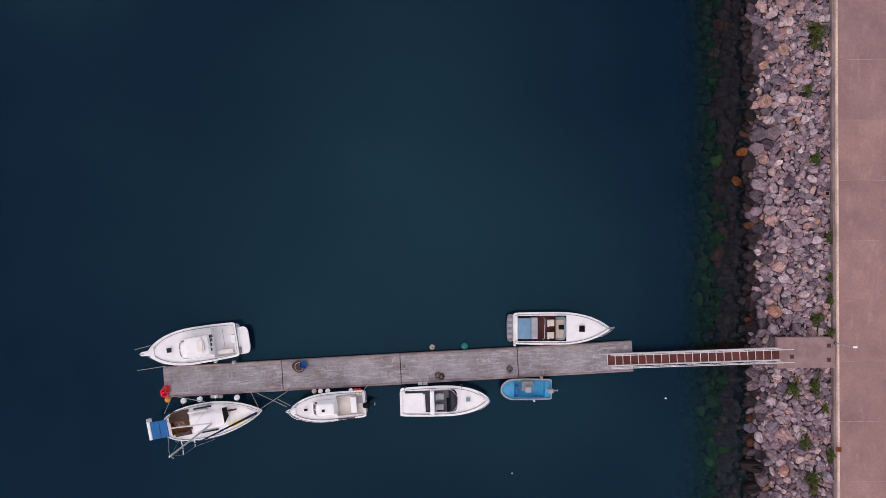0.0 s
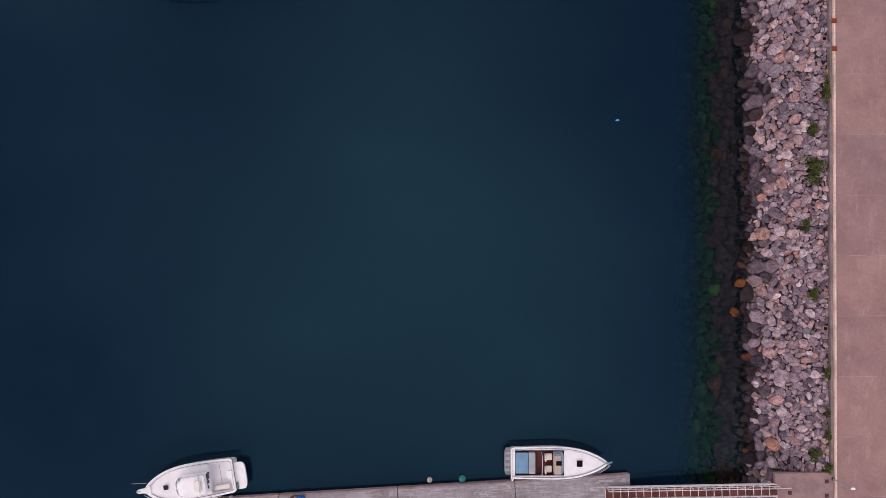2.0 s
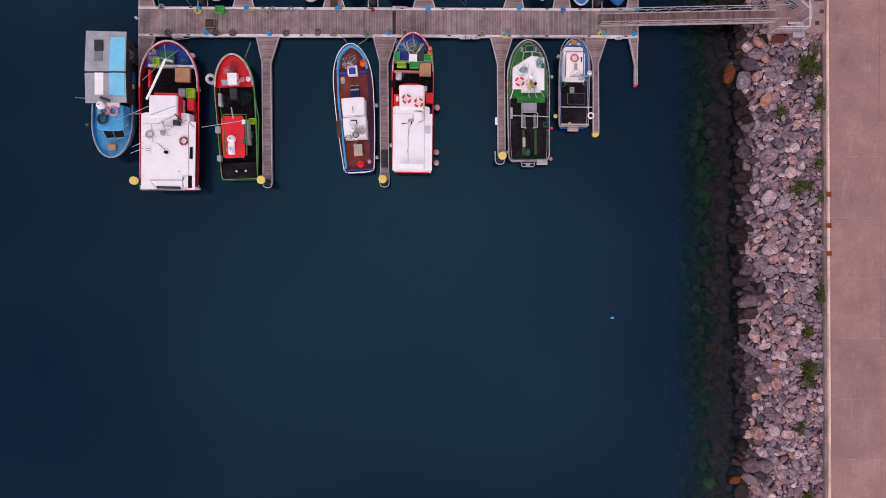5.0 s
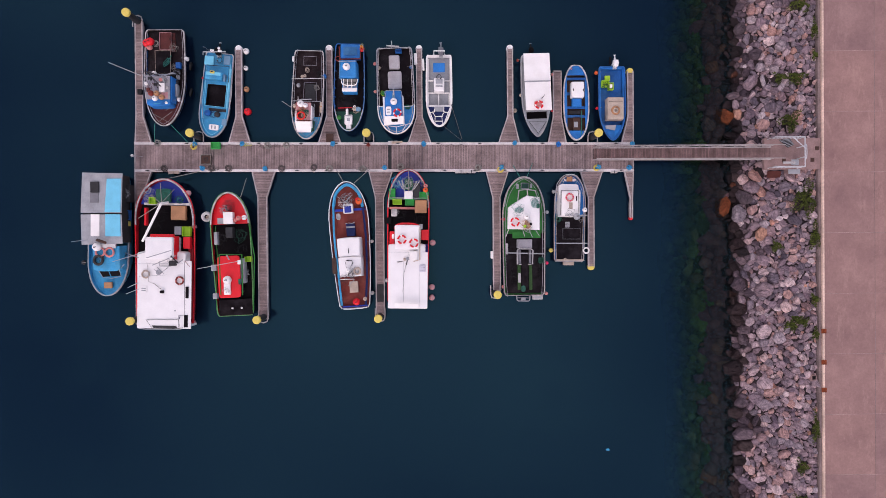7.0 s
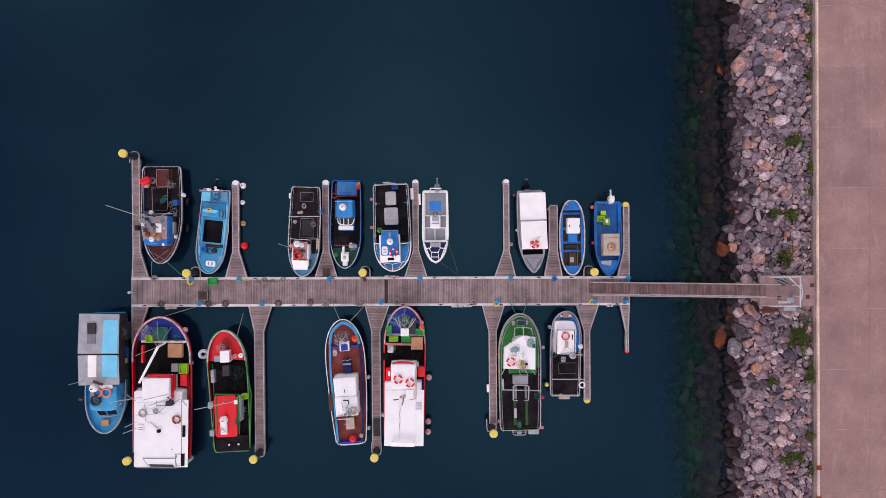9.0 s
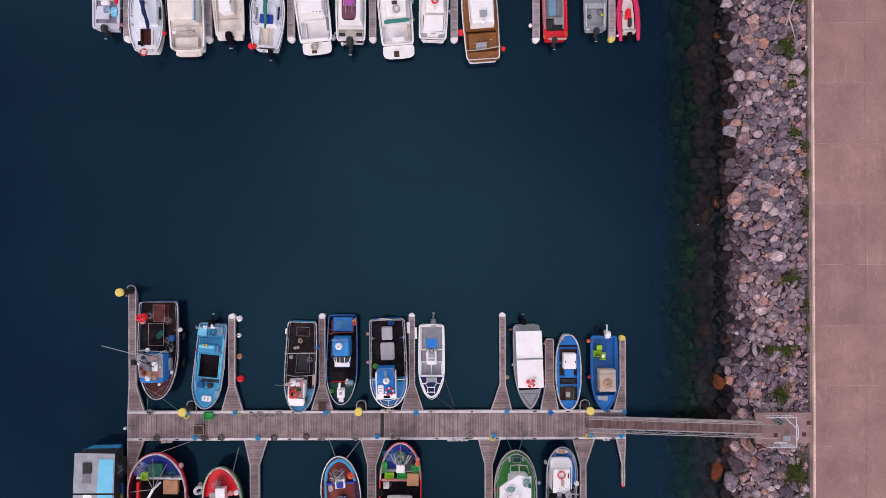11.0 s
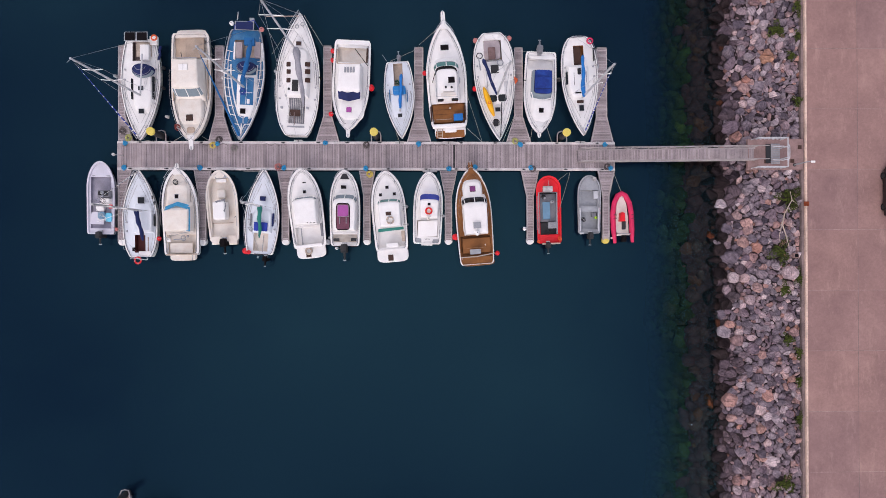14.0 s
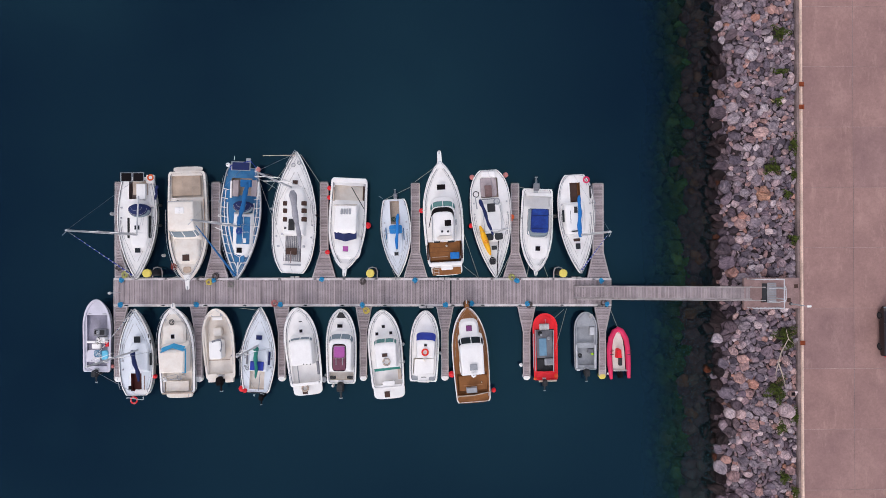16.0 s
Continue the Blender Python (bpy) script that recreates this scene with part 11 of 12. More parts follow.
b.box('bathing_platform', -1.37, 1.54, -4.34, -3.71, 0.7, 0.9, 'teak')
b.box('ladder_lid', 0.9, 1.35, -3.98, -3.7, 0.9, 0.94, 'oxide')
b.box('roof_line', -1.05, -0.96, -1.3, -0.33, 2, 2.3, 'white')
b.guard(-0.35, 0.49, 0.55, 'steel', 0.05, 9)
b.pulpit(0.55)
b.fender(-1.75, -1.66, 'red', 0.3, flat=True)
b.fender(1.84, -3.36, 'red', 0.22, flat=True)
b.buoy(0.81, -2.54, 1.1, 0.06, 'white', 'white plastic ball on the boat')

b = Boat('workboat', 'bright red workboat with grey open deck and outboard', 12.75, 86.65, 1.74, 5.93, 2.12, form=(0.96, 0.8, 2, 0.5), hull='red', rail='red', deck='red', sheer=(0.85, 1.2), bulwark=0.1, rim=0.14, wells=((-2.19, 1.53, 0.76, 0.4, 'dgrey'),))
b.box('bow_locker', -0.52, 0.33, 1.55, 2.05, 1, 1.35, 'dirtywhite')
b.line('deck_rim', ((-0.97, -2.11, 1.1), (-0.88, 1.5, 1.1), (0.72, 1.45, 1.1), (0.63, -2.17, 1.1)), 0.05, 'lgrey')
b.box('floor_panel', -0.79, 0.72, -1.05, 1.4, 0.55, 0.65, 'grey')
b.box('glass_panel', -0.51, 0.16, -0.84, 0.7, 0.65, 0.75, 'bluesheet')
b.box('aft_floor', -0.8, 0.64, -2.16, -1.16, 0.5, 0.6, 'dgrey')
b.box('engine_lid', -0.1, 0.7, -1.66, -1.08, 0.6, 1, 'lgrey', 0.1)
b.buoy(-0.41, 1.15, 0.85, 0.2, 'dgrey', 'round plastic float kept on deck')
b.buoy(0.34, 0.71, 0.8, 0.16, 'lgrey', 'round plastic float kept on deck')
b.buoy(-0.35, 1.05, 0.95, 0.12, 'lgrey', 'round plastic float kept on deck')
b.outboard(-0.17, -2.86, 'dgrey', 1)
b.box('stern_rail', -0.7, 0.9, -3.08, -2.94, 0.9, 1.1, 'beige')
b.coil(0.86, -2.6, 1, 0.15, 'orange')
b.buoy(-1.01, -2.79, 1, 0.14, 'orange', 'orange round plastic buoy on deck')
b.rod('side_rail', (-1.05, 1.22, 1.2), (-1.14, -1.76, 1.2), 0.03, 'lgrey')
b.rod('pole', (-0.03, 2.05, 1.4), (-0.05, 2.52, 1.6), 0.02, 'lgrey')
b.fender(-2.15, -1.61, 'white', 0.18, flat=True)
b.line('mooring_line', ((0.83, -0.26, 1.1), (2.07, 3.26, 0.6)), 0.02, 'rope')
b.line('mooring_line', ((0.85, 2.51, 1.1), (1.81, 3.19, 0.6)), 0.02, 'rope')
b.tangle(0.32, -1.42, 1, 0.32, 'lgrey', 1153, 3)
b.tangle(-0.15, -2.01, 0.7, 0.32, 'dgrey', 1154, 3)

b = Boat('open_skiff', 'grey aluminium skiff with thwart seat and outboard', 16.38, 87.12, 0.33, 5.16, 2, form=(0.94, 0.7, 2, 0.5), hull='lgrey', rail='lgrey', deck='lgrey', sheer=(0.7, 0.9), bulwark=0.05, rim=0.1, wells=((-2.17, -0.66, 0.74, 0.3, 'lgrey'), (-0.16, 1.26, 0.74, 0.3, 'lgrey')))
b.box('tackle_box', 0.39, 0.79, 0.51, 1.21, 0.45, 0.8, 'alu')
b.rod('side_tube', (-0.87, -0.3, 0.95), (-0.85, -2.39, 0.95), 0.08, 'alu')
b.rod('side_tube', (0.8, -0.32, 0.95), (0.75, -2.4, 0.95), 0.08, 'alu')
b.coil(-0.47, -1.35, 0.5, 0.17, 'black')
b.outboard(0.04, -2.47, 'dgrey', 1.1)
b.box('stern_cleat', -0.83, -0.53, -2.65, -2.45, 0.7, 0.85, 'alu')
b.buoy(0.63, -1.18, 0.6, 0.14, 'lime', 'round plastic float kept on deck')
b.fender(1.02, -0.76, 'red', 0.1, flat=True)
b.box('bow_plate', 0.26, 0.59, 2.05, 2.38, 0.95, 1, 'dirtywhite')
b.box('fuel_tank', 0.23, 0.65, -1.09, -0.76, 0.45, 0.7, 'grey')
b.fender(2.07, -2.99, 'white', 0.1, flat=True)

# ---- loose things on the pontoons ----
def rope_coil(x, y, mat, k):
    root = thing("rope_coil", {"sky": "heap of bright blue rope by a cleat", "yellow": "yellow ring of rope on the deck", "paleline": "pale yellow-green rope coil"}.get(mat, "coiled mooring rope on the deck edge"), "rope", pose(x, y, 0.53, 0, 0, 40 * k))
    R = 0.22 if mat in ("sky", "brightblue") else 0.27
    rng = random.Random(k)
    heap = mat in ("sky", "brightblue")
    for i in range(5 if heap else 3):
        a, pts = rng.uniform(0, math.tau), []
        for _ in range(14):
            a += rng.uniform(0.4, 1.2)
            q = R * rng.uniform(0.1 if heap else 0.45, 1.15)
            pts.append((q * math.cos(a), q * math.sin(a), 0.03 + 0.10 * rng.random()))
        part("loop", rod_bm(pts, 0.036 if heap else 0.022, 4), mat, root)
    for i in range(0 if heap else 1):
        part("turn", ring_bm(0.05 * math.sin(2.3 * i + k), 0.05 * math.cos(1.7 * i + k), 0.03 + 0.04 * i, R * (1 - 0.2 * i), 0.030, (0.12 * math.sin(k + i), 0.1), 12, 5), mat, root)
    if heap:
        part("cleat", rod_bm([(-0.20, 0.02, 0.06), (0, 0, 0.10), (0.20, -0.02, 0.06)], 0.028, 5), "dgrey", root)



# ropes on the second pontoon
for k, (x, y, mat) in enumerate((
        (-19.76, 50.8, 'sky'), (-19.86, 50.55, 'yellow'), (-15.62, 50.77, 'sky'), (-19.11, 48.67, 'sky'),
        (-13.61, 48.59, 'sky'), (-18.34, 48.66, 'oldrope'), (-16.83, 48.65, 'oldrope'), (-22.47, 48.69, 'oldrope'),
        (-23.02, 50.92, 'rope'), (-13.4, 50.66, 'rope'), (-7.65, 50.74, 'sky'), (0.37, 50.69, 'sky'),
        (-11.71, 50.67, 'rope'), (-12.16, 48.63, 'oldrope'), (-9.32, 48.67, 'oldrope'), (-5, 48.54, 'rope'),
        (-3.11, 48.63, 'sky'), (-1.69, 48.68, 'rope'), (-7.96, 48.56, 'rope'), (8.41, 50.73, 'sky'),
        (12.32, 50.6, 'brightblue'), (18.9, 50.6, 'sky'), (7.24, 48.57, 'sky'), (7.12, 48.37, 'yellow'),
        (15.66, 48.47, 'yellow'), (15.86, 48.55, 'sky'), (18.59, 48.49, 'sky'), (5.13, 48.58, 'rope'),
        )):
    rope_coil(x, y, mat, k)


def loose_line(x, y, w, d, mat, seed):
    """A length of thin line dropped in loops along the pontoon's edge."""
    rng = random.Random(seed)
    root = thing("loose_line", "thin mooring line dropped in untidy loops on the pontoon", "rope", pose(x, y, 0.53))
    for _ in range(2):
        a, pts = rng.uniform(0, math.tau), []
        for k in range(22):
            a += rng.uniform(0.5, 1.3)
            u = (k / 21 - 0.5) * w
            pts.append((u + 0.22 * math.cos(a), 0.5 * d * math.sin(a) * rng.uniform(0.3, 1.0), 0.03 + 0.03 * rng.random()))
        part("strand", rod_bm(pts, 0.014, 4), mat, root)


loose_line(-13.2, 50.62, 2.2, 0.5, "oldrope", 5)
loose_line(-22.8, 48.58, 1.0, 0.4, "rope", 6)
loose_line(-18.2, 48.60, 0.8, 0.4, "oldrope", 7)
loose_line(-5.1, 48.55, 0.7, 0.35, "rope", 8)
loose_line(-15.3, 50.70, 0.7, 0.35, "paleline", 9)
for x, y, w, d, mat, label in ((-21.63, 48.31, 0.95, 0.26, "beige", "pale plank lying over the pontoon edge"), (-2.0, 50.85, 0.95, 0.2, "sand", "pale plank lying over the pontoon edge")):
    board = thing("loose_plank", label, "plank", pose(x, y, 0.53, 0, 0, 2))
    part("board", box_bm(-w / 2, w / 2, -d / 2, d / 2, 0.0, 0.05, 0.012), mat, board)
plate = thing("access_hatch", "brown square hatch plate in a mooring finger", "hatch", pose(-7.92, 51.28, 0.52))
part("lid", box_bm(-0.32, 0.32, -0.36, 0.36, 0.0, 0.04, 0.01), "brown", plate)
part("lid_frame", rod_bm([(-0.32, -0.36, 0.05), (0.32, -0.36, 0.05), (0.32, 0.36, 0.05), (-0.32, 0.36, 0.05), (-0.32, -0.36, 0.05)], 0.02, 4), "brownplank", plate)
mat_ = thing("rubber_mat", "dark rubber mat laid on a mooring finger", "mat", pose(-3.58, 37.54, 0.52))
part("sheet", box_bm(-0.30, 0.30, -0.78, 0.78, 0.0, 0.03, 0.008), "dgrey", mat_)
box_ = thing("tackle_box", "dark plastic tackle box standing on a mooring finger", "box", pose(-24.40, 55.34, 0.52))
part("body", box_bm(-0.18, 0.18, -0.22, 0.22, 0.0, 0.26, 0.03), "dgrey", box_)
part("lid", box_bm(-0.19, 0.19, -0.23, 0.23, 0.26, 0.31, 0.02), "rubber", box_)
rag = thing("red_rag", "crumpled red rag on the pontoon edge", "rag", pose(-4.53, 50.66, 0.52))
part("cloth", rod_bm([(-0.16, -0.1, 0.06), (0.0, 0.12, 0.1), (0.14, -0.08, 0.07), (0.02, -0.16, 0.05), (-0.1, 0.1, 0.08)], [0.06, 0.1, 0.08, 0.09, 0.05], 6), "oxide", rag)

# ropes on the third pontoon
for k, (x, y, mat) in enumerate((
        (-24.61, 92.59, 'sky'), (-24.33, 93.04, 'paleline'), (-16.51, 92.53, 'sky'), (-16.39, 92.89, 'oldrope'),
        (-16.95, 92.4, 'yellow'), (-24.69, 90.43, 'sky'), (-18.05, 90.42, 'sky'), (-24.85, 93.7, 'oldrope'),
        (-7.01, 92.6, 'sky'), (-11.2, 90.52, 'salmon'), (-10.65, 90.39, 'sky'), (-3.42, 90.34, 'sky'),
        (-3.37, 92.46, 'oldrope'), (-15.01, 92.19, 'rope'), (1.22, 92.51, 'sky'), (3.93, 90.33, 'sky'),
        (6.24, 90.46, 'sky'), (5.83, 90.41, 'brown'), (10.28, 92.45, 'sky'), (9.86, 92.75, 'paleline'),
        (17.86, 92.44, 'sky'), (6.28, 90.46, 'sky'), (11.25, 90.4, 'sky'), (11.37, 90.28, 'oldrope'),
        (18.33, 90.34, 'sky'), (18.02, 90.47, 'oldrope'), (-3.12, 89.84, 'yellow'),
        )):
    rope_coil(x, y, mat, k)

# ropes on the old pontoon
for k, (x, y, mat) in enumerate((
        (6.42, -10.94, 'oldrope'), (-0.01, -11.46, 'oldrope'), (0.31, -11.57, 'brown'),
        )):
    rope_coil(x, y, mat, k)

for x, y, mat, r in ((-15.32, 59.06, 'white', 0.28), (-15.37, 57.57, 'white', 0.22), (-15.32, 55.7, 'tan', 0.26), (-15.24, 53.72, 'red', 0.34), (8.52, 53.69, 'beige', 0.2), (-0.48, -9, 'beige', 0.26), (2.45, -8.94, 'teal', 0.34), (-18.83, 44.36, 'beige', 0.2)):
    root = thing("mooring_buoy", {"red": "red round mooring buoy afloat", "teal": "green round mooring buoy afloat", "white": "white round fender buoy by a mooring finger"}.get(mat, "weathered tan mooring buoy afloat"), "buoy", pose(x, y, 0.12))
    part("ball", ball_bm(0, 0, 0, r), mat, root, smooth=True)
    part("eye", ring_bm(0, 0, r, 0.07, 0.025, (1.2, 0.3), 8, 5), "dgrey", root)


trap = thing("lobster_pot", "dark square fishing pot standing on the pontoon", "fishing pot", pose(-18.7, 49.39, 0.51))
part("net_body", box_bm(-0.44, 0.44, -0.4, 0.4, 0, 0.3, 0.05), "brown", trap)
for s in (-1, 1):
    part("frame_bar", rod_bm([(-0.44, s * 0.4, 0.32), (0.44, s * 0.4, 0.32)], 0.03), "rope", trap)
    part("frame_bar", rod_bm([(s * 0.44, -0.4, 0.32), (s * 0.44, 0.4, 0.32)], 0.03), "rope", trap)
part("funnel", ring_bm(0, 0, 0.31, 0.16, 0.03), "dgrey", trap)


def crate_on(x, y, hx, hy, z, h, mat, label):
    root = thing("crate", label, "crate", pose(x, y, z))
    t = 0.04
    part("floor", box_bm(-hx + t, hx - t, -hy + t, hy - t, 0, 0.3 * h), mat, root)
    for q in ((-hx, hx, -hy, -hy + t), (-hx, hx, hy - t, hy), (-hx, -hx + t, -hy + t, hy - t), (hx - t, hx, -hy + t, hy - t)):
        part("side", box_bm(*q, 0, h, 0.01), mat, root)
    return root


crate_on(-17.87, 50.61, 0.38, 0.29, 0.53, 0.35, "brightgreen", "green plastic crate on the pontoon edge")
crate_on(-11.88, -10.32, 0.3, 0.29, 0.62, 0.4, "blue", "blue plastic box standing on a heap of nets")
nets = thing("net_heap", "flat heap of brown fishing nets", "fishing net", pose(-12.36, -10.55, 0.5))
part("net_mass", loops_bm([[(0.64 * k * (1 + 0.12 * math.sin(3 * a)) * math.cos(a), 0.53 * k * (1 + 0.1 * math.sin(4 * a + 1)) * math.sin(a), h) for a in (math.tau * i / 18 for i in range(18))] for h, k in ((0, 1), (0.07, 0.97), (0.11, 0.75), (0.12, 0.3))]), "brown", nets)
part("head_rope", ring_bm(0.05, 0, 0.12, 0.64 * 0.6, 0.03), "beige", nets)
rope_pile = thing("lifebuoy_post", "orange-red lifebuoys hung at the pontoon end", "lifebuoy", pose(-24.12, -12.5, 0.5))
for i, (a, b) in enumerate(((0.08, 0.12), (-0.06, -0.12), (0.05, -0.3))):
    part("ring", ring_bm(a, b, 0.2 + 0.12 * i, 0.26, 0.09, (0.3 * i, 0.5)), "red", rope_pile, smooth=True)
ob = thing("mooring_buoy", "yellow-orange buoy at the pontoon corner", "buoy", pose(-24.12, -13.45, 0.2))
part("ball", ball_bm(0, 0, 0, 0.26), "kayak", ob, smooth=True)
part("band", ring_bm(0, 0, 0.1, 0.24, 0.04), "orange", ob)

for x, y in ((-24.89, 49.71), (-25.3, 91.49)):
    root = thing("pontoon_light", "small white navigation light on a bracket at the pontoon end", "light", pose(x, y, 0.5))
    part("bracket", rod_bm([(0.55, 0, 0), (0.3, 0, 0.45), (0, 0, 0.6)], 0.03), "steel", root)
    part("lamp", disc_bm(0, 0, 0.58, 0.8, 0.12), "dirtywhite", root)

for x, y, hx, hy in ((3.64, 48.23, 0.52, 0.12), (4.58, 48.23, 0.37, 0.12), (-2.33, 50.9, 0.45, 0.1), (-21.62, 48.32, 0.48, 0.12), (17.28, 48.13, 0.29, 0.1), (3.88, 92.66, 0.49, 0.1), (-9.41, 92.81, 0.38, 0.09), (15.66, 92.69, 0.44, 0.1), (-0.45, 92.66, 0.42, 0.1), (-1.33, -12.18, 0.42, 0.14), (-19.69, -13.16, 0.53, 0.14), (2.24, 90.15, 0.65, 0.12)):
    root = thing("dock_fender", "pale rubber dock fender along the pontoon edge", "fender", pose(x, y, 0.3), "dock fenders")
    part("pad", box_bm(-hx, hx, -hy, hy, 0, 0.27, 0.05, None, 2), "dirtywhite", root)
    part("strap", box_bm(-0.03, 0.03, -hy - 0.01, hy + 0.01, 0.1, 0.28), "dgrey", root)


# ---- inflatable at the end of the third pontoon ----
rib = thing("inflatable_boat", "pink-red inflatable boat with cream hull and red console", "boat", pose(19.45, 85.84, 0))
tube = part("tube", rod_bm([(-0.71, -2.18, 0.5), (-0.83, -0.92, 0.5), (-0.89, 0.51, 0.5), (-0.75, 1.43, 0.5), (-0.45, 2.07, 0.5), (-0.11, 2.27, 0.5), (0.23, 2.1, 0.5), (0.6, 1.43, 0.5), (0.76, 0.51, 0.5), (0.81, -0.92, 0.5), (0.86, -2.1, 0.5)], [0.14] + [0.235] * 9 + [0.14], 10), "pink", rib, "pink-red rubber tube", True)
KEEL = [(-0.51, -1.51, 0.5), (-0.62, 0.09, 0.5), (-0.55, 1.27, 0.5), (-0.28, 1.97, 0.5), (-0.11, 2.07, 0.5), (0.09, 1.94, 0.5), (0.36, 1.26, 0.5), (0.49, 0.09, 0.5), (0.56, -1.43, 0.5)]
part("hull", loops_bm([[(p[0] * 0.7, p[1], -0.2) for p in KEEL], [(p[0], p[1], 0.42) for p in KEEL]]), "cream", rib)
for s in (-1, 1):
    for y in (-0.15, 0.15):
        part("grip_patch", ring_bm(0.8 * s + 0.03, y + 0.2, 0.5, 0.245, 0.03, (1.57, 0), 12, 5), "dgrey", tube)
part("console", loops_bm([[(-0.12 + k * a, 0.15 + k * b, h) for a, b in ((-0.25, -0.4), (0.25, -0.4), (0.2, 0.35), (0, 0.45), (-0.2, 0.35))] for h, k in ((0.4, 1), (0.9, 0.95), (1.0, 0.7))]), "red", rib)
part("seat", box_bm(-0.1, 0.2, -0.95, -0.2, 0.42, 0.8, 0.08, None, 2), "dgrey", rib)
part("stern_frame", rod_bm([(-0.5, -1.3, 0.45), (-0.5, -1.35, 1.0), (0.55, -1.35, 1.0), (0.55, -1.3, 0.45)], 0.035), "steel", rib)
part("transom", box_bm(-0.55, 0.6, -1.45, -1.35, 0.1, 0.65, 0.02), "cream", rib)
part("outboard_engine", loops_bm([[(0.05 + k * a, -1.75 + k * b, h) for a, b in ((-0.2, -0.3), (0.2, -0.3), (0.24, 0), (0.15, 0.3), (-0.15, 0.3), (-0.24, 0))] for h, k in ((0.3, 0.8), (0.45, 1), (0.75, 0.95), (0.88, 0.6))]), "black", rib)
part("bow_fitting", ring_bm(0, 1.95, 0.55, 0.07, 0.02), "steel", rib)
part("grab_line", rod_bm([(-0.95, -1.2, 0.62), (-0.98, 0, 0.66), (-0.6, 1.4, 0.66)], 0.015, 4), "rope", tube)
line = part("painter", rod_bm([(-0.16, 2.48, 0.5), (-0.81, 4.04, 0.6)], 0.02, 4), "rope", rib)


# ---- quay furniture ----
for x, y in ((34.80, -8.62), (34.05, 90.45)):
    lamp = thing("lamp_post", "slim dark lamp post with a small white lantern", "lamp post", pose(x, y, 1.88))
    part("foot", disc_bm(0, 0, 0, 0.08, 0.14), "dgrey", lamp)
    part("pole", rod_bm([(0, 0, 0), (0, 0, 1.9)], [0.06, 0.045], 8), "lgrey", lamp)
    part("arm", rod_bm([(0, 0, 1.85), (0.06, -0.01, 2.0), (0.2, -0.03, 2.03)], 0.03), "lgrey", lamp)
    part("lantern", box_bm(0.14, 0.5, -0.12, 0.06, 1.98, 2.07, 0.03), "white", lamp)
box = thing("electric_cabinet", "small grey cabinet beside the gangway gate", "cabinet", pose(32.6, 48.0, 1.2))
part("body", box_bm(-0.5, 0.5, -0.28, 0.12, -0.6, 0.6, 0.02), "landing", box)
part("lid", box_bm(-0.52, 0.52, -0.3, 0.14, 0.6, 0.65, 0.01), "lgrey", box)
board = thing("wooden_board", "reddish wooden board leaning by the landing", "board", pose(31.2, 47.75, 1.15, 18, 0, 0))
part("panel", box_bm(-0.6, 0.6, -0.3, 0.3, 0, 0.05, 0.01), "redboard", board)
part("batten", box_bm(-0.6, 0.6, -0.03, 0.03, 0.05, 0.08, 0.005), "redboard", board)
branch = thing("driftwood_branch", "bleached dry branch lying on the stones", "branch", pose(33.3, 84.8, 1.75))
part("limb", rod_bm([(0.35, 3.4, 0.15), (0.5, 2.6, 0.2), (-0.1, 1.4, 0.12), (-0.35, 0.5, 0.15), (0.0, -0.4, 0.1), (0.3, -1.6, 0.12)], [0.02, 0.04, 0.05, 0.06, 0.05, 0.02], 6), "beige", branch)
part("twig", rod_bm([(-0.35, 0.5, 0.15), (-0.6, -0.3, 0.2), (-0.55, -1.0, 0.1)], [0.04, 0.03, 0.01], 5), "beige", branch)
part("twig", rod_bm([(0.5, 2.6, 0.2), (0.9, 2.2, 0.25)], [0.03, 0.01], 5), "beige", branch)

# a parked car on the apron
car = thing("parked_car", "dark maroon-black hatchback car parked on the quay", "car", pose(42.5, 88.1, QUAY_Z))


def car_ring(y, w, z0, z1, k=0.1):
    return [(-w + k, y, z0), (w - k, y, z0), (w, y, z0 + k), (w, y, z1 - k), (w - k, y, z1), (-w + k, y, z1), (-w, y, z1 - k), (-w, y, z0 + k)]


part("body", loops_bm([car_ring(*a) for a in ((-2.18, 0.70, 0.35, 0.75), (-2.1, 0.84, 0.28, 0.92), (-1.2, 0.88, 0.22, 0.97), (0.8, 0.88, 0.22, 0.95), (1.8, 0.85, 0.24, 0.85), (2.15, 0.72, 0.32, 0.68))]), "carpaint", car)
house = part("cabin", loops_bm([[(s * w, y, z) for s, y in ((-1, a), (1, a), (1, b), (-1, b))] for w, a, b, z in ((0.80, -2.0, 1.1, 0.93), (0.66, -1.6, 0.35, 1.42), (0.60, -1.5, 0.25, 1.46))]), "carpaint", car)
for s in (-1, 1):
    part("side_window", loops_bm([[(s * 0.785, -1.75, 1.0), (s * 0.785, 0.9, 1.0), (s * 0.675, 0.3, 1.38), (s * 0.675, -1.5, 1.38)], [(s * 0.800, -1.75, 1.0), (s * 0.800, 0.9, 1.0), (s * 0.69, 0.3, 1.38), (s * 0.69, -1.5, 1.38)]]), "glass", house)
    part("mirror", box_bm(min(s * 0.85, s * 1.02), max(s * 0.85, s * 1.02), 0.62, 0.76, 0.92, 1.05, 0.03), "carpaint", house)
part("windscreen", loops_bm([[(-0.70, 1.04, 0.98), (0.70, 1.04, 0.98), (0.60, 0.42, 1.39), (-0.60, 0.42, 1.39)], [(-0.70, 1.06, 1.0), (0.70, 1.06, 1.0), (0.60, 0.44, 1.41), (-0.60, 0.44, 1.41)]]), "glass", house)
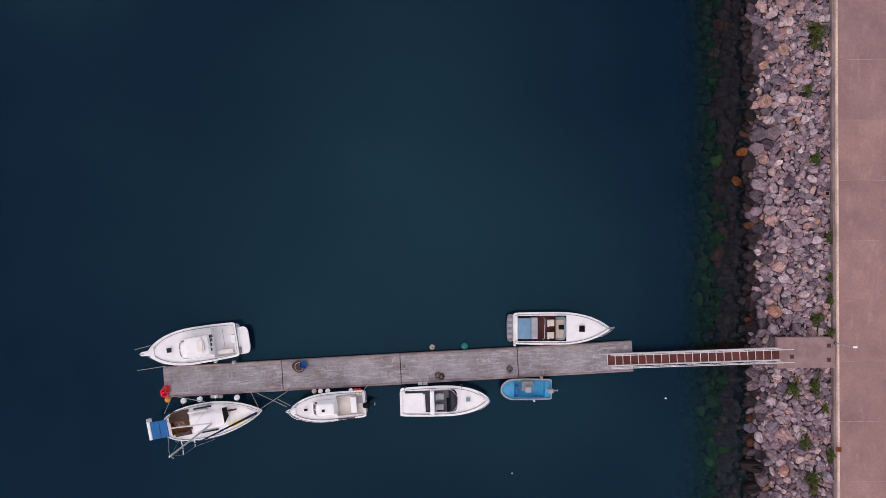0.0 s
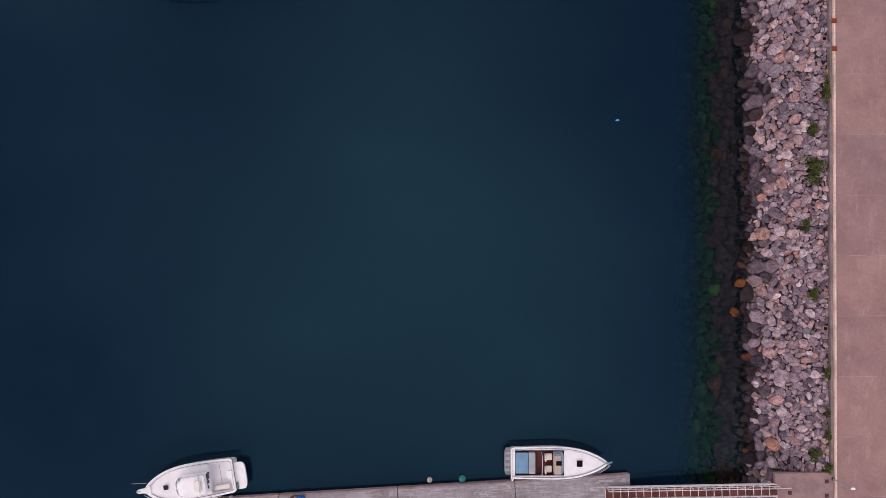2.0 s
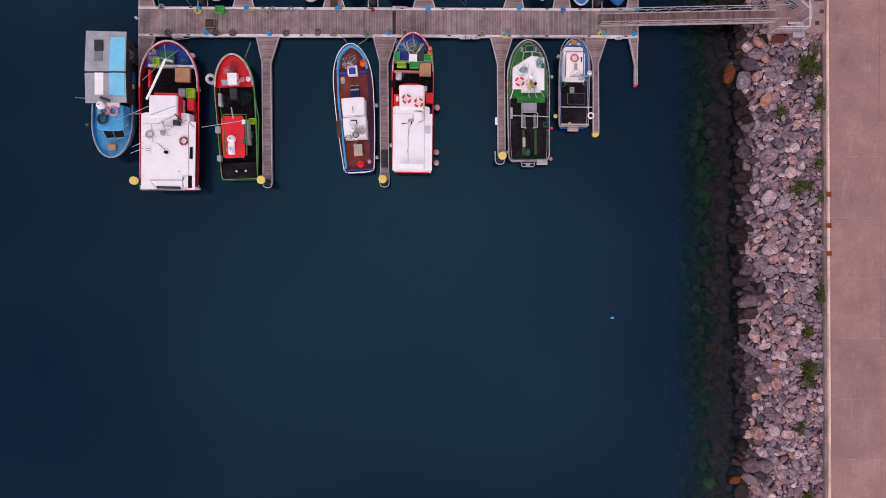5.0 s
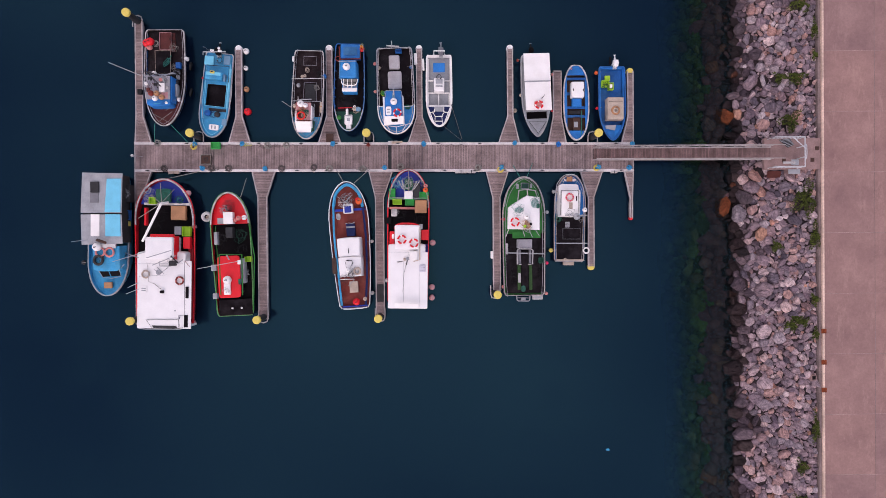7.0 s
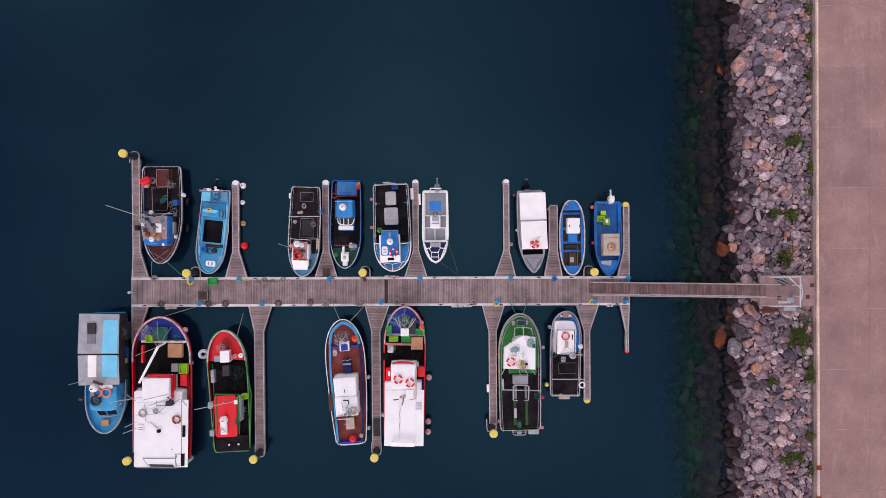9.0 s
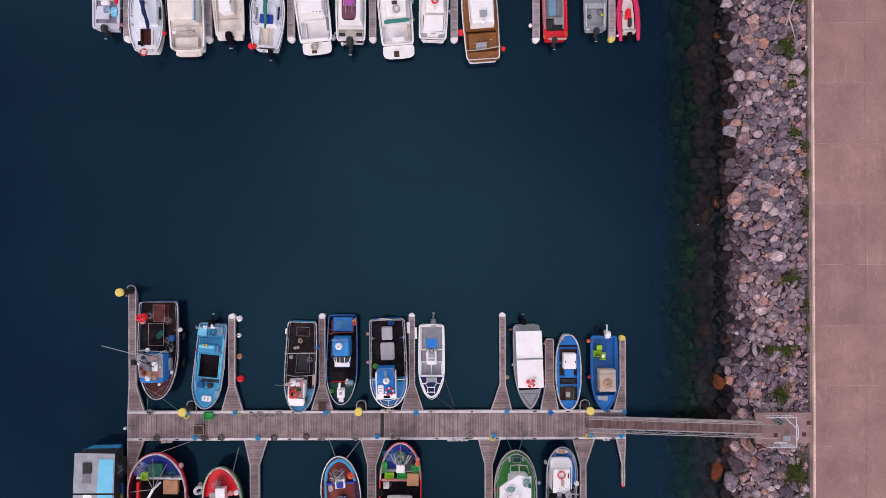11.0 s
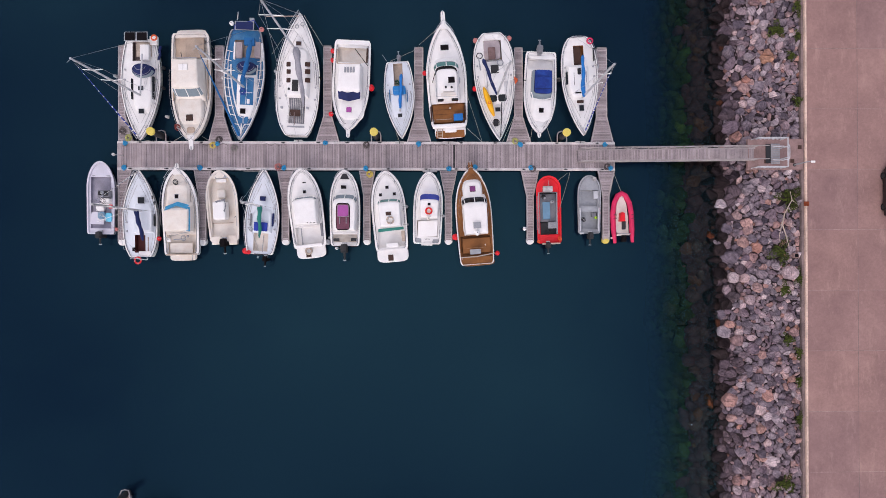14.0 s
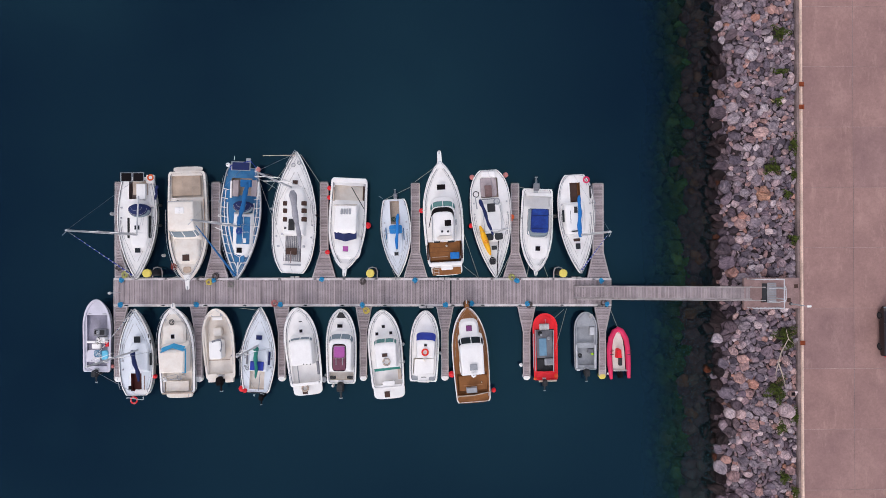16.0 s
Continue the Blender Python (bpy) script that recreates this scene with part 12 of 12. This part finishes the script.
part("rear_window", loops_bm([[(-0.66, -1.98, 1.0), (0.66, -1.98, 1.0), (0.58, -1.66, 1.38), (-0.58, -1.66, 1.38)], [(-0.66, -2.0, 1.0), (0.66, -2.0, 1.0), (0.58, -1.68, 1.40), (-0.58, -1.68, 1.40)]]), "glass", house)
for sx_ in (-1, 1):
    for y in (-1.35, 1.35):
        wheel = part("wheel", rod_bm([(sx_ * 0.66, y, 0.32), (sx_ * 0.87, y, 0.32)], 0.32, 16), "rubber", car)
        part("rim", rod_bm([(sx_ * 0.865, y, 0.32), (sx_ * 0.885, y, 0.32)], 0.19, 12), "dgrey", wheel)
    part("headlight", box_bm(sx_ * 0.62 - 0.14, sx_ * 0.62 + 0.14, 2.0, 2.12, 0.6, 0.72, 0.03), "glasslight", car)
    part("tail_light", box_bm(sx_ * 0.68 - 0.1, sx_ * 0.68 + 0.1, -2.16, -2.08, 0.7, 0.85, 0.02), "red", car)

for x, y, mat, r in ((20.64, -13.83, 'white', 0.12), (16.71, 23.21, 'sky', 0.18), (6.65, -20.49, 'dirtywhite', 0.1), (25.79, 67.28, 'dirtywhite', 0.08)):
    root = thing("floating_litter", "small scrap of pale plastic floating on the water", "litter", pose(x, y, 0.005))
    part("scrap", loops_bm([[(r * k * (1 + 0.3 * math.sin(3 * a + x)) * math.cos(a), 0.6 * r * k * math.sin(a), h) for a in (math.tau * i / 9 for i in range(9))] for h, k in ((-0.03, 0.9), (0.02, 1), (0.05, 0.5))]), mat, root)


# ---- weeds on the slope ----
def weed(x, y, rx, ry, seed):
    rng = random.Random(seed)
    root = thing("weed_clump", "low green weeds growing between the stones", "weeds", pose(x, y, float(bed_z(x)) + 0.3), "weed clumps")
    v, f = [], []
    for _ in range(int(560 * rx * ry) + 120):
        a, q = rng.uniform(0, math.tau), math.sqrt(rng.random())
        wob = 0.7 + 0.3 * math.sin(3 * a + seed) + 0.2 * math.sin(5 * a + 2 * seed)
        px, py = 1.15 * rx * q * math.cos(a) * wob, 1.15 * ry * q * math.sin(a) * wob
        pz = 0.35 * (1 - q * q) * rng.random() + 0.05
        d, s = rng.uniform(0, math.tau), rng.uniform(0.05, 0.13)
        ux, uy, dz = s * math.cos(d), s * math.sin(d), rng.uniform(-0.03, 0.09)
        k = len(v)
        v += [(px - 0.4 * uy, py + 0.4 * ux, pz), (px + ux, py + uy, pz + dz), (px + 0.4 * uy, py - 0.4 * ux, pz), (px - 0.3 * ux, py - 0.3 * uy, pz - 0.05)]
        f.append((k, k + 1, k + 2, k + 3))
    me = bpy.data.meshes.new("leaves")
    me.from_pydata(v, [], f)
    me.materials.append(MATS["leaf"])
    new("leaves", me).parent = root
    part("stems", rod_bm([(0, 0, -0.3), (0.05, 0.02, 0.1)], 0.03, 5), "leaf", root)


WEEDS_SOUTH = (
        (33.05, -20.94, 0.75, 1.29), (34.45, -18.51, 0.48, 0.7), (32.41, -17.43, 0.64, 0.97), (34.03, -14.34, 0.27, 0.54), (31.53, -12.82, 0.75, 0.97), (33.29, -12.48, 0.48, 1.18),
        (34.45, -7.85, 0.43, 0.64), (33.42, -6.59, 0.64, 0.75), (34.45, -4.85, 0.27, 0.86), (34.45, -2.85, 0.21, 0.54), (34.45, 0.75, 0.27, 0.86), (33.39, 7.54, 0.48, 0.75),
        (32.76, 13.63, 0.48, 0.75), (33.54, 18.51, 0.97, 1.5), (33.38, 22.04, 0.54, 0.75), (34.45, 25.51, 0.38, 1.4))
WEEDS_MIDDLE = (
        (34.45, 33.73, 0.32, 0.54), (32.53, 34.5, 0.64, 0.64), (33.54, 34.74, 0.43, 0.43), (33.04, 34.99, 0.43, 0.43), (34.45, 36.72, 0.43, 0.54), (31.36, 41.46, 0.54, 0.54),
        (34.45, 42.18, 0.54, 1.18), (33.68, 45.42, 1.18, 1.61), (32.51, 52.36, 0.97, 0.97), (32.92, 56.14, 0.97, 0.64), (31.63, 56.23, 0.54, 0.54), (34.45, 58.05, 0.27, 0.43),
        (34.45, 60.27, 0.32, 0.86), (33.31, 62.5, 1.07, 0.75))
WEEDS_NORTH = (
        (34.45, 68.15, 0.32, 0.75), (34.45, 71.53, 0.27, 0.54), (34.45, 74.02, 0.32, 0.64), (33.62, 75.21, 0.54, 0.54), (33.39, 79.59, 0.54, 0.64), (34.45, 80.61, 0.38, 0.75),
        (33, 82.83, 0.97, 1.18), (33.78, 87.56, 1.07, 1.18), (34.42, 96.09, 0.43, 0.54), (33.94, 100.03, 0.43, 0.43), (34.45, 101.77, 0.27, 0.54), (32.75, 102.42, 0.86, 0.75),
        (34.45, 104.37, 0.38, 0.97), (33.23, 108.26, 0.48, 0.43), (33.39, 110.76, 0.75, 0.54), (33.41, 114.27, 0.86, 0.75))
WEEDS = WEEDS_SOUTH + WEEDS_MIDDLE + WEEDS_NORTH
for i, (x, y, a, b) in enumerate(WEEDS):
    weed(x, y, a, b, i)

# ---- stones: the slope above water, the wet foot and the weed-grown stones below ----
rng = random.Random(5)


def boulder(seed):
    """A broken stone of about unit radius with chipped edges."""
    r = random.Random(seed)
    bm = bmesh.new()
    for _ in range(r.randint(16, 24)):
        v = Vector((r.gauss(0, 1), r.gauss(0, 1), r.gauss(0, 1))).normalized()
        k = 1.0 / max(abs(v.x) ** 3 + abs(v.y) ** 3 + abs(v.z) ** 3, 0.3) ** 0.33
        bm.verts.new(v * k * r.uniform(0.88, 1.03))
    res = bmesh.ops.convex_hull(bm, input=bm.verts)
    bmesh.ops.delete(bm, geom=[g for g in res["geom_interior"] if isinstance(g, bmesh.types.BMVert)], context="VERTS")
    bmesh.ops.dissolve_limit(bm, angle_limit=radians(14), verts=bm.verts, edges=bm.edges)
    bmesh.ops.bevel(bm, geom=list(bm.edges), offset=0.12, segments=1, profile=0.5, affect="EDGES", clamp_overlap=True)
    bmesh.ops.triangulate(bm, faces=bm.faces)
    bmesh.ops.recalc_face_normals(bm, faces=bm.faces)
    vs = np.array([v.co[:] for v in bm.verts])
    bm.verts.index_update()
    fs = np.array([[v.index for v in f.verts] for f in bm.faces])
    bm.free()
    return vs, fs


SHAPES = [boulder(s) for s in range(24)]

class Scatter:
    """Places without overlap, found by trial on a grid."""

    def __init__(self, cell=0.8):
        self.cell, self.grid = cell, {}

    def put(self, x, y, r, gap):
        cx, cy = int(x // self.cell), int(y // self.cell)
        for i in range(cx - 2, cx + 3):
            for j in range(cy - 2, cy + 3):
                for px, py, pr in self.grid.get((i, j), ()):
                    if (px - x) ** 2 + (py - y) ** 2 < (gap * (pr + r)) ** 2:
                        return False
        self.grid.setdefault((cx, cy), []).append((x, y, r))
        return True


def in_weed(x, y):
    return any(abs(x - a) < 0.6 * rx and abs(y - b) < 0.6 * ry for a, b, rx, ry in WEEDS)


def under_landing(x, y):
    return x > 30.3 and (48.2 < y < 50.7 or 90.2 < y < 92.6 or -10.7 < y < -8.2)


# stones of a marked colour, then the rest between them
SINGULAR = ((27.85, 8.4, 0.54, 'orangerock'), (27.48, 5.67, 0.49, 'orangerock'), (29.42, 16.09, 0.44, 'tanrock'), (27.34, 45.02, 0.69, 'orangerock'),
            (27.54, 53.06, 0.64, 'orangerock'), (28.65, 53.21, 0.54, 'tanrock'), (30.49, 33.75, 0.85, 'palerock'), (30.34, 46.26, 0.59, 'tanrock'),
            (30.27, 42.48, 0.69, 'tanrock'), (33.85, 81.05, 0.75, 'palerock'), (33.75, 80.05, 0.70, 'palerock'), (32.04, 100.01, 0.59, 'tanrock'),
            (27.74, 84.45, 0.44, 'orangerock'), (27.48, 69.35, 0.49, 'orangerock'), (30.18, 96.06, 0.49, 'palerock'), (32.24, 100.36, 0.59, 'tanrock'),
            (34.49, 110.15, 0.54, 'palerock'), (30.92, -20.12, 0.59, 'tanrock'))
stones, dry = [], []
sc = Scatter()
for x, y, r, mat in SINGULAR:
    r = 0.8 * r
    sc.put(x, y, r, 0.8)
    dry.append((x, y, r, mat))
for tries, lo, hi, gap in ((500, 0.52, 0.68, 0.80), (1800, 0.38, 0.53, 0.80), (4200, 0.28, 0.40, 0.79), (15000, 0.19, 0.30, 0.78), (70000, 0.10, 0.19, 0.78)):
    for _ in range(tries):
        x, y = rng.uniform(28.0, 34.72), rng.uniform(Y0, Y1)
        up = (x - 28.0) / 6.75
        r = rng.uniform(lo, hi)
        odds = 0.30 + 1.5 * up if r > 0.52 else 0.15 + 1.05 * up if r > 0.38 else 0.05 + 0.85 * up if r > 0.28 else 0.45 * up if r > 0.19 else 0.0
        if x - 0.75 * r < 27.85 + 0.12 * math.sin(0.6 * y):
            continue
        if rng.random() < odds or r < 0.19 and up < 0.12 or under_landing(x, y) or r < 0.4 and in_weed(x, y):
            continue
        if sc.put(x, y, r, gap):
            wet = x - 0.5 * r < 28.28 + 0.25 * math.sin(1.7 * y) + 0.15 * math.sin(5.1 * y) + rng.gauss(0, 0.25)
            wet = wet or x - 0.95 * r < 28.0
            damp = not wet and x - 0.4 * r < 29.0 + 0.5 * math.sin(0.8 * y) + rng.gauss(0, 0.5)
            grey = rng.random() < np.interp(y, [20, 50, 80], [0.12, 0.45, 0.75])
            dry.append((x, y, r, "wetrock" if wet else "damprock" if damp else "greyrock" if grey else "rock"))
under = Scatter()
for tries, lo, hi in ((2500, 0.42, 0.62), (9000, 0.28, 0.42), (22000, 0.15, 0.28)):
    for _ in range(tries):
        x, y = 28.25 - 6.4 * rng.random() ** 1.15, rng.uniform(Y0, Y1)
        r = rng.uniform(lo, hi)
        if under.put(x, y, r, 0.72):
            mat = "brownrock" if x > 25.95 + 0.35 * math.sin(0.9 * y) + 0.2 * math.sin(2.3 * y) + rng.gauss(0, 0.15) else "weedrock"
            stones.append((x, y, r, min(float(bed_z(x)) + 0.12 * r, -0.10 - 1.2 * r if x < 27.6 else -0.02 - 0.8 * r), mat if x < 27.6 else "wetrock"))


def fitted(i, near):
    """A broken block shaped by its neighbours: the outline that they leave it, a worn shoulder and a tilted top."""
    x, y, r, _ = dry[i]
    a0 = rng.uniform(0, math.tau)
    sx_, sy_ = rng.uniform(1.0, 1.55), rng.uniform(0.72, 1.0)
    poly = [(1.45 * r * sx_ * math.cos(a), 1.45 * r * sy_ * math.sin(a)) for a in (math.tau * k / 7 + rng.uniform(-0.32, 0.32) for k in range(7))]
    c, q = math.cos(a0), math.sin(a0)
    poly = [(u * c - v * q, u * q + v * c) for u, v in poly]
    for j in near:
        dx, dy = dry[j][0] - x, dry[j][1] - y
        d = math.hypot(dx, dy)
        if d < 1e-3 or d > 1.5 * (r + dry[j][2]):
            continue
        dx, dy = dx / d, dy / d
        lim = max(0.35 * r, (d * d + r * r - dry[j][2] ** 2) / (2 * d) + r * rng.uniform(-0.03, 0.20))
        out, n_ = [], len(poly)
        for k in range(n_):
            p, w = poly[k], poly[(k + 1) % n_]
            e0, e1 = p[0] * dx + p[1] * dy - lim, w[0] * dx + w[1] * dy - lim
            if e0 <= 0:
                out.append(p)
            if e0 * e1 < 0:
                f = e0 / (e0 - e1)
                out.append((p[0] + f * (w[0] - p[0]), p[1] + f * (w[1] - p[1])))
        poly = out
        if len(poly) < 3:
            return None
    poly = [(min(p[0], QUAY_X - 0.12 - x), p[1]) for p in poly]
    keep = [p for k, p in enumerate(poly) if math.hypot(p[0] - poly[k - 1][0], p[1] - poly[k - 1][1]) > 0.12 * r]
    poly = keep if len(keep) > 3 else poly
    n_ = len(poly)
    gx, gy, h = rng.gauss(0, 0.40), rng.gauss(0, 0.40), rng.uniform(0.6, 1.35)
    ox, oy = rng.uniform(-0.15, 0.15) * r, rng.uniform(-0.15, 0.15) * r
    v = []
    for k, z, j in ((0.86, -0.9, 0.0), (1.0, -0.1, 0.03), (0.94, 0.36, 0.07), (0.74, 0.60, 0.15), (0.34, 0.66, 0.14)):
        for px_, py_ in poly:
            a, b = px_ * k * (1 + rng.uniform(-j, j)) + ox * (1 - k), py_ * k * (1 + rng.uniform(-j, j)) + oy * (1 - k)
            v.append((a, b, r * h * (z + rng.uniform(-j, j)) + gx * a + gy * b))
    t = []
    for g in range(4):
        for k in range(n_):
            a, b, c_, d_ = g * n_ + k, g * n_ + (k + 1) % n_, (g + 1) * n_ + (k + 1) % n_, (g + 1) * n_ + k
            t += [(a, b, c_), (a, c_, d_)]
    t += [(4 * n_, 4 * n_ + k, 4 * n_ + k + 1) for k in range(1, n_ - 1)]
    return np.array(v), np.array(t)


cells = {}
for i, q in enumerate(dry):
    cells.setdefault((int(q[0] // 1.3), int(q[1] // 1.3)), []).append(i)


def stone_pose(x, y, r, z):
    q = Euler((rng.gauss(0, 0.35), rng.gauss(0, 0.35), rng.uniform(0, math.tau))).to_matrix()
    s = Matrix.Diagonal((rng.uniform(0.95, 1.35), rng.uniform(0.8, 1.05), rng.uniform(0.62, 0.95)))
    return q @ s * (r * 1.3), Vector((x, y, z))


slope_root = thing("stone_slope", "riprap slope of grey, pink and tan broken stones below the quay", "riprap", kind="structure")
single, rest = 0, {}
for i, (x, y, r, mat) in enumerate(dry):
    cx, cy = int(x // 1.3), int(y // 1.3)
    got = fitted(i, [j for a in (-1, 0, 1) for b in (-1, 0, 1) for j in cells.get((cx + a, cy + b), ()) if j != i])
    if got is None:
        continue
    vs, fs = got
    p = np.array((x, y, max(float(bed_z(x)), -0.25) + rng.uniform(-0.30, 0.34) * r))
    if mat in ("orangerock", "tanrock", "palerock") or single < 280 and mat in ("rock", "greyrock") and r > 0.30 and 35 < y < 105:
        me = bpy.data.meshes.new("stone")
        me.from_pydata(vs.tolist(), [], fs.tolist())
        me.materials.append(MATS[mat])
        ob = new("stone", me)
        ob.parent = slope_root
        ob.matrix_basis = Matrix.Translation(p)
        single += 1
    else:
        rest.setdefault(mat, []).append((vs + p, fs))
for x, y, r, z, mat in stones:
    vs, fs = SHAPES[rng.randrange(len(SHAPES))]
    m3, p = stone_pose(x, y, r, z)
    rest.setdefault(mat, []).append((vs @ np.array(m3).T + np.array(p), fs))
for mat, lots in rest.items():
    k, V, T = 0, [], []
    for vs, fs in lots:
        V.append(vs)
        T.append(fs + k)
        k += len(vs)
    V, T = np.concatenate(V), np.concatenate(T)
    me = bpy.data.meshes.new("stones")
    me.from_pydata(V.tolist(), [], T.tolist())
    me.materials.append(MATS[mat])
    if mat in ("weedrock", "brownrock"):
        me.polygons.foreach_set("use_smooth", [True] * len(me.polygons))
    ob = new("stones", me)
    ob.parent = slope_root
    tagged(ob, {"rock": "heaped broken stones, grey to pink", "greyrock": "heaped broken stones, grey with a few salmon ones", "damprock": "tide-stained dark grey stones", "wetrock": "dark wet stones at the water line", "weedrock": "weed-grown stones under shallow water", "brownrock": "brown stones just under the water"}[mat], kind="stuff")
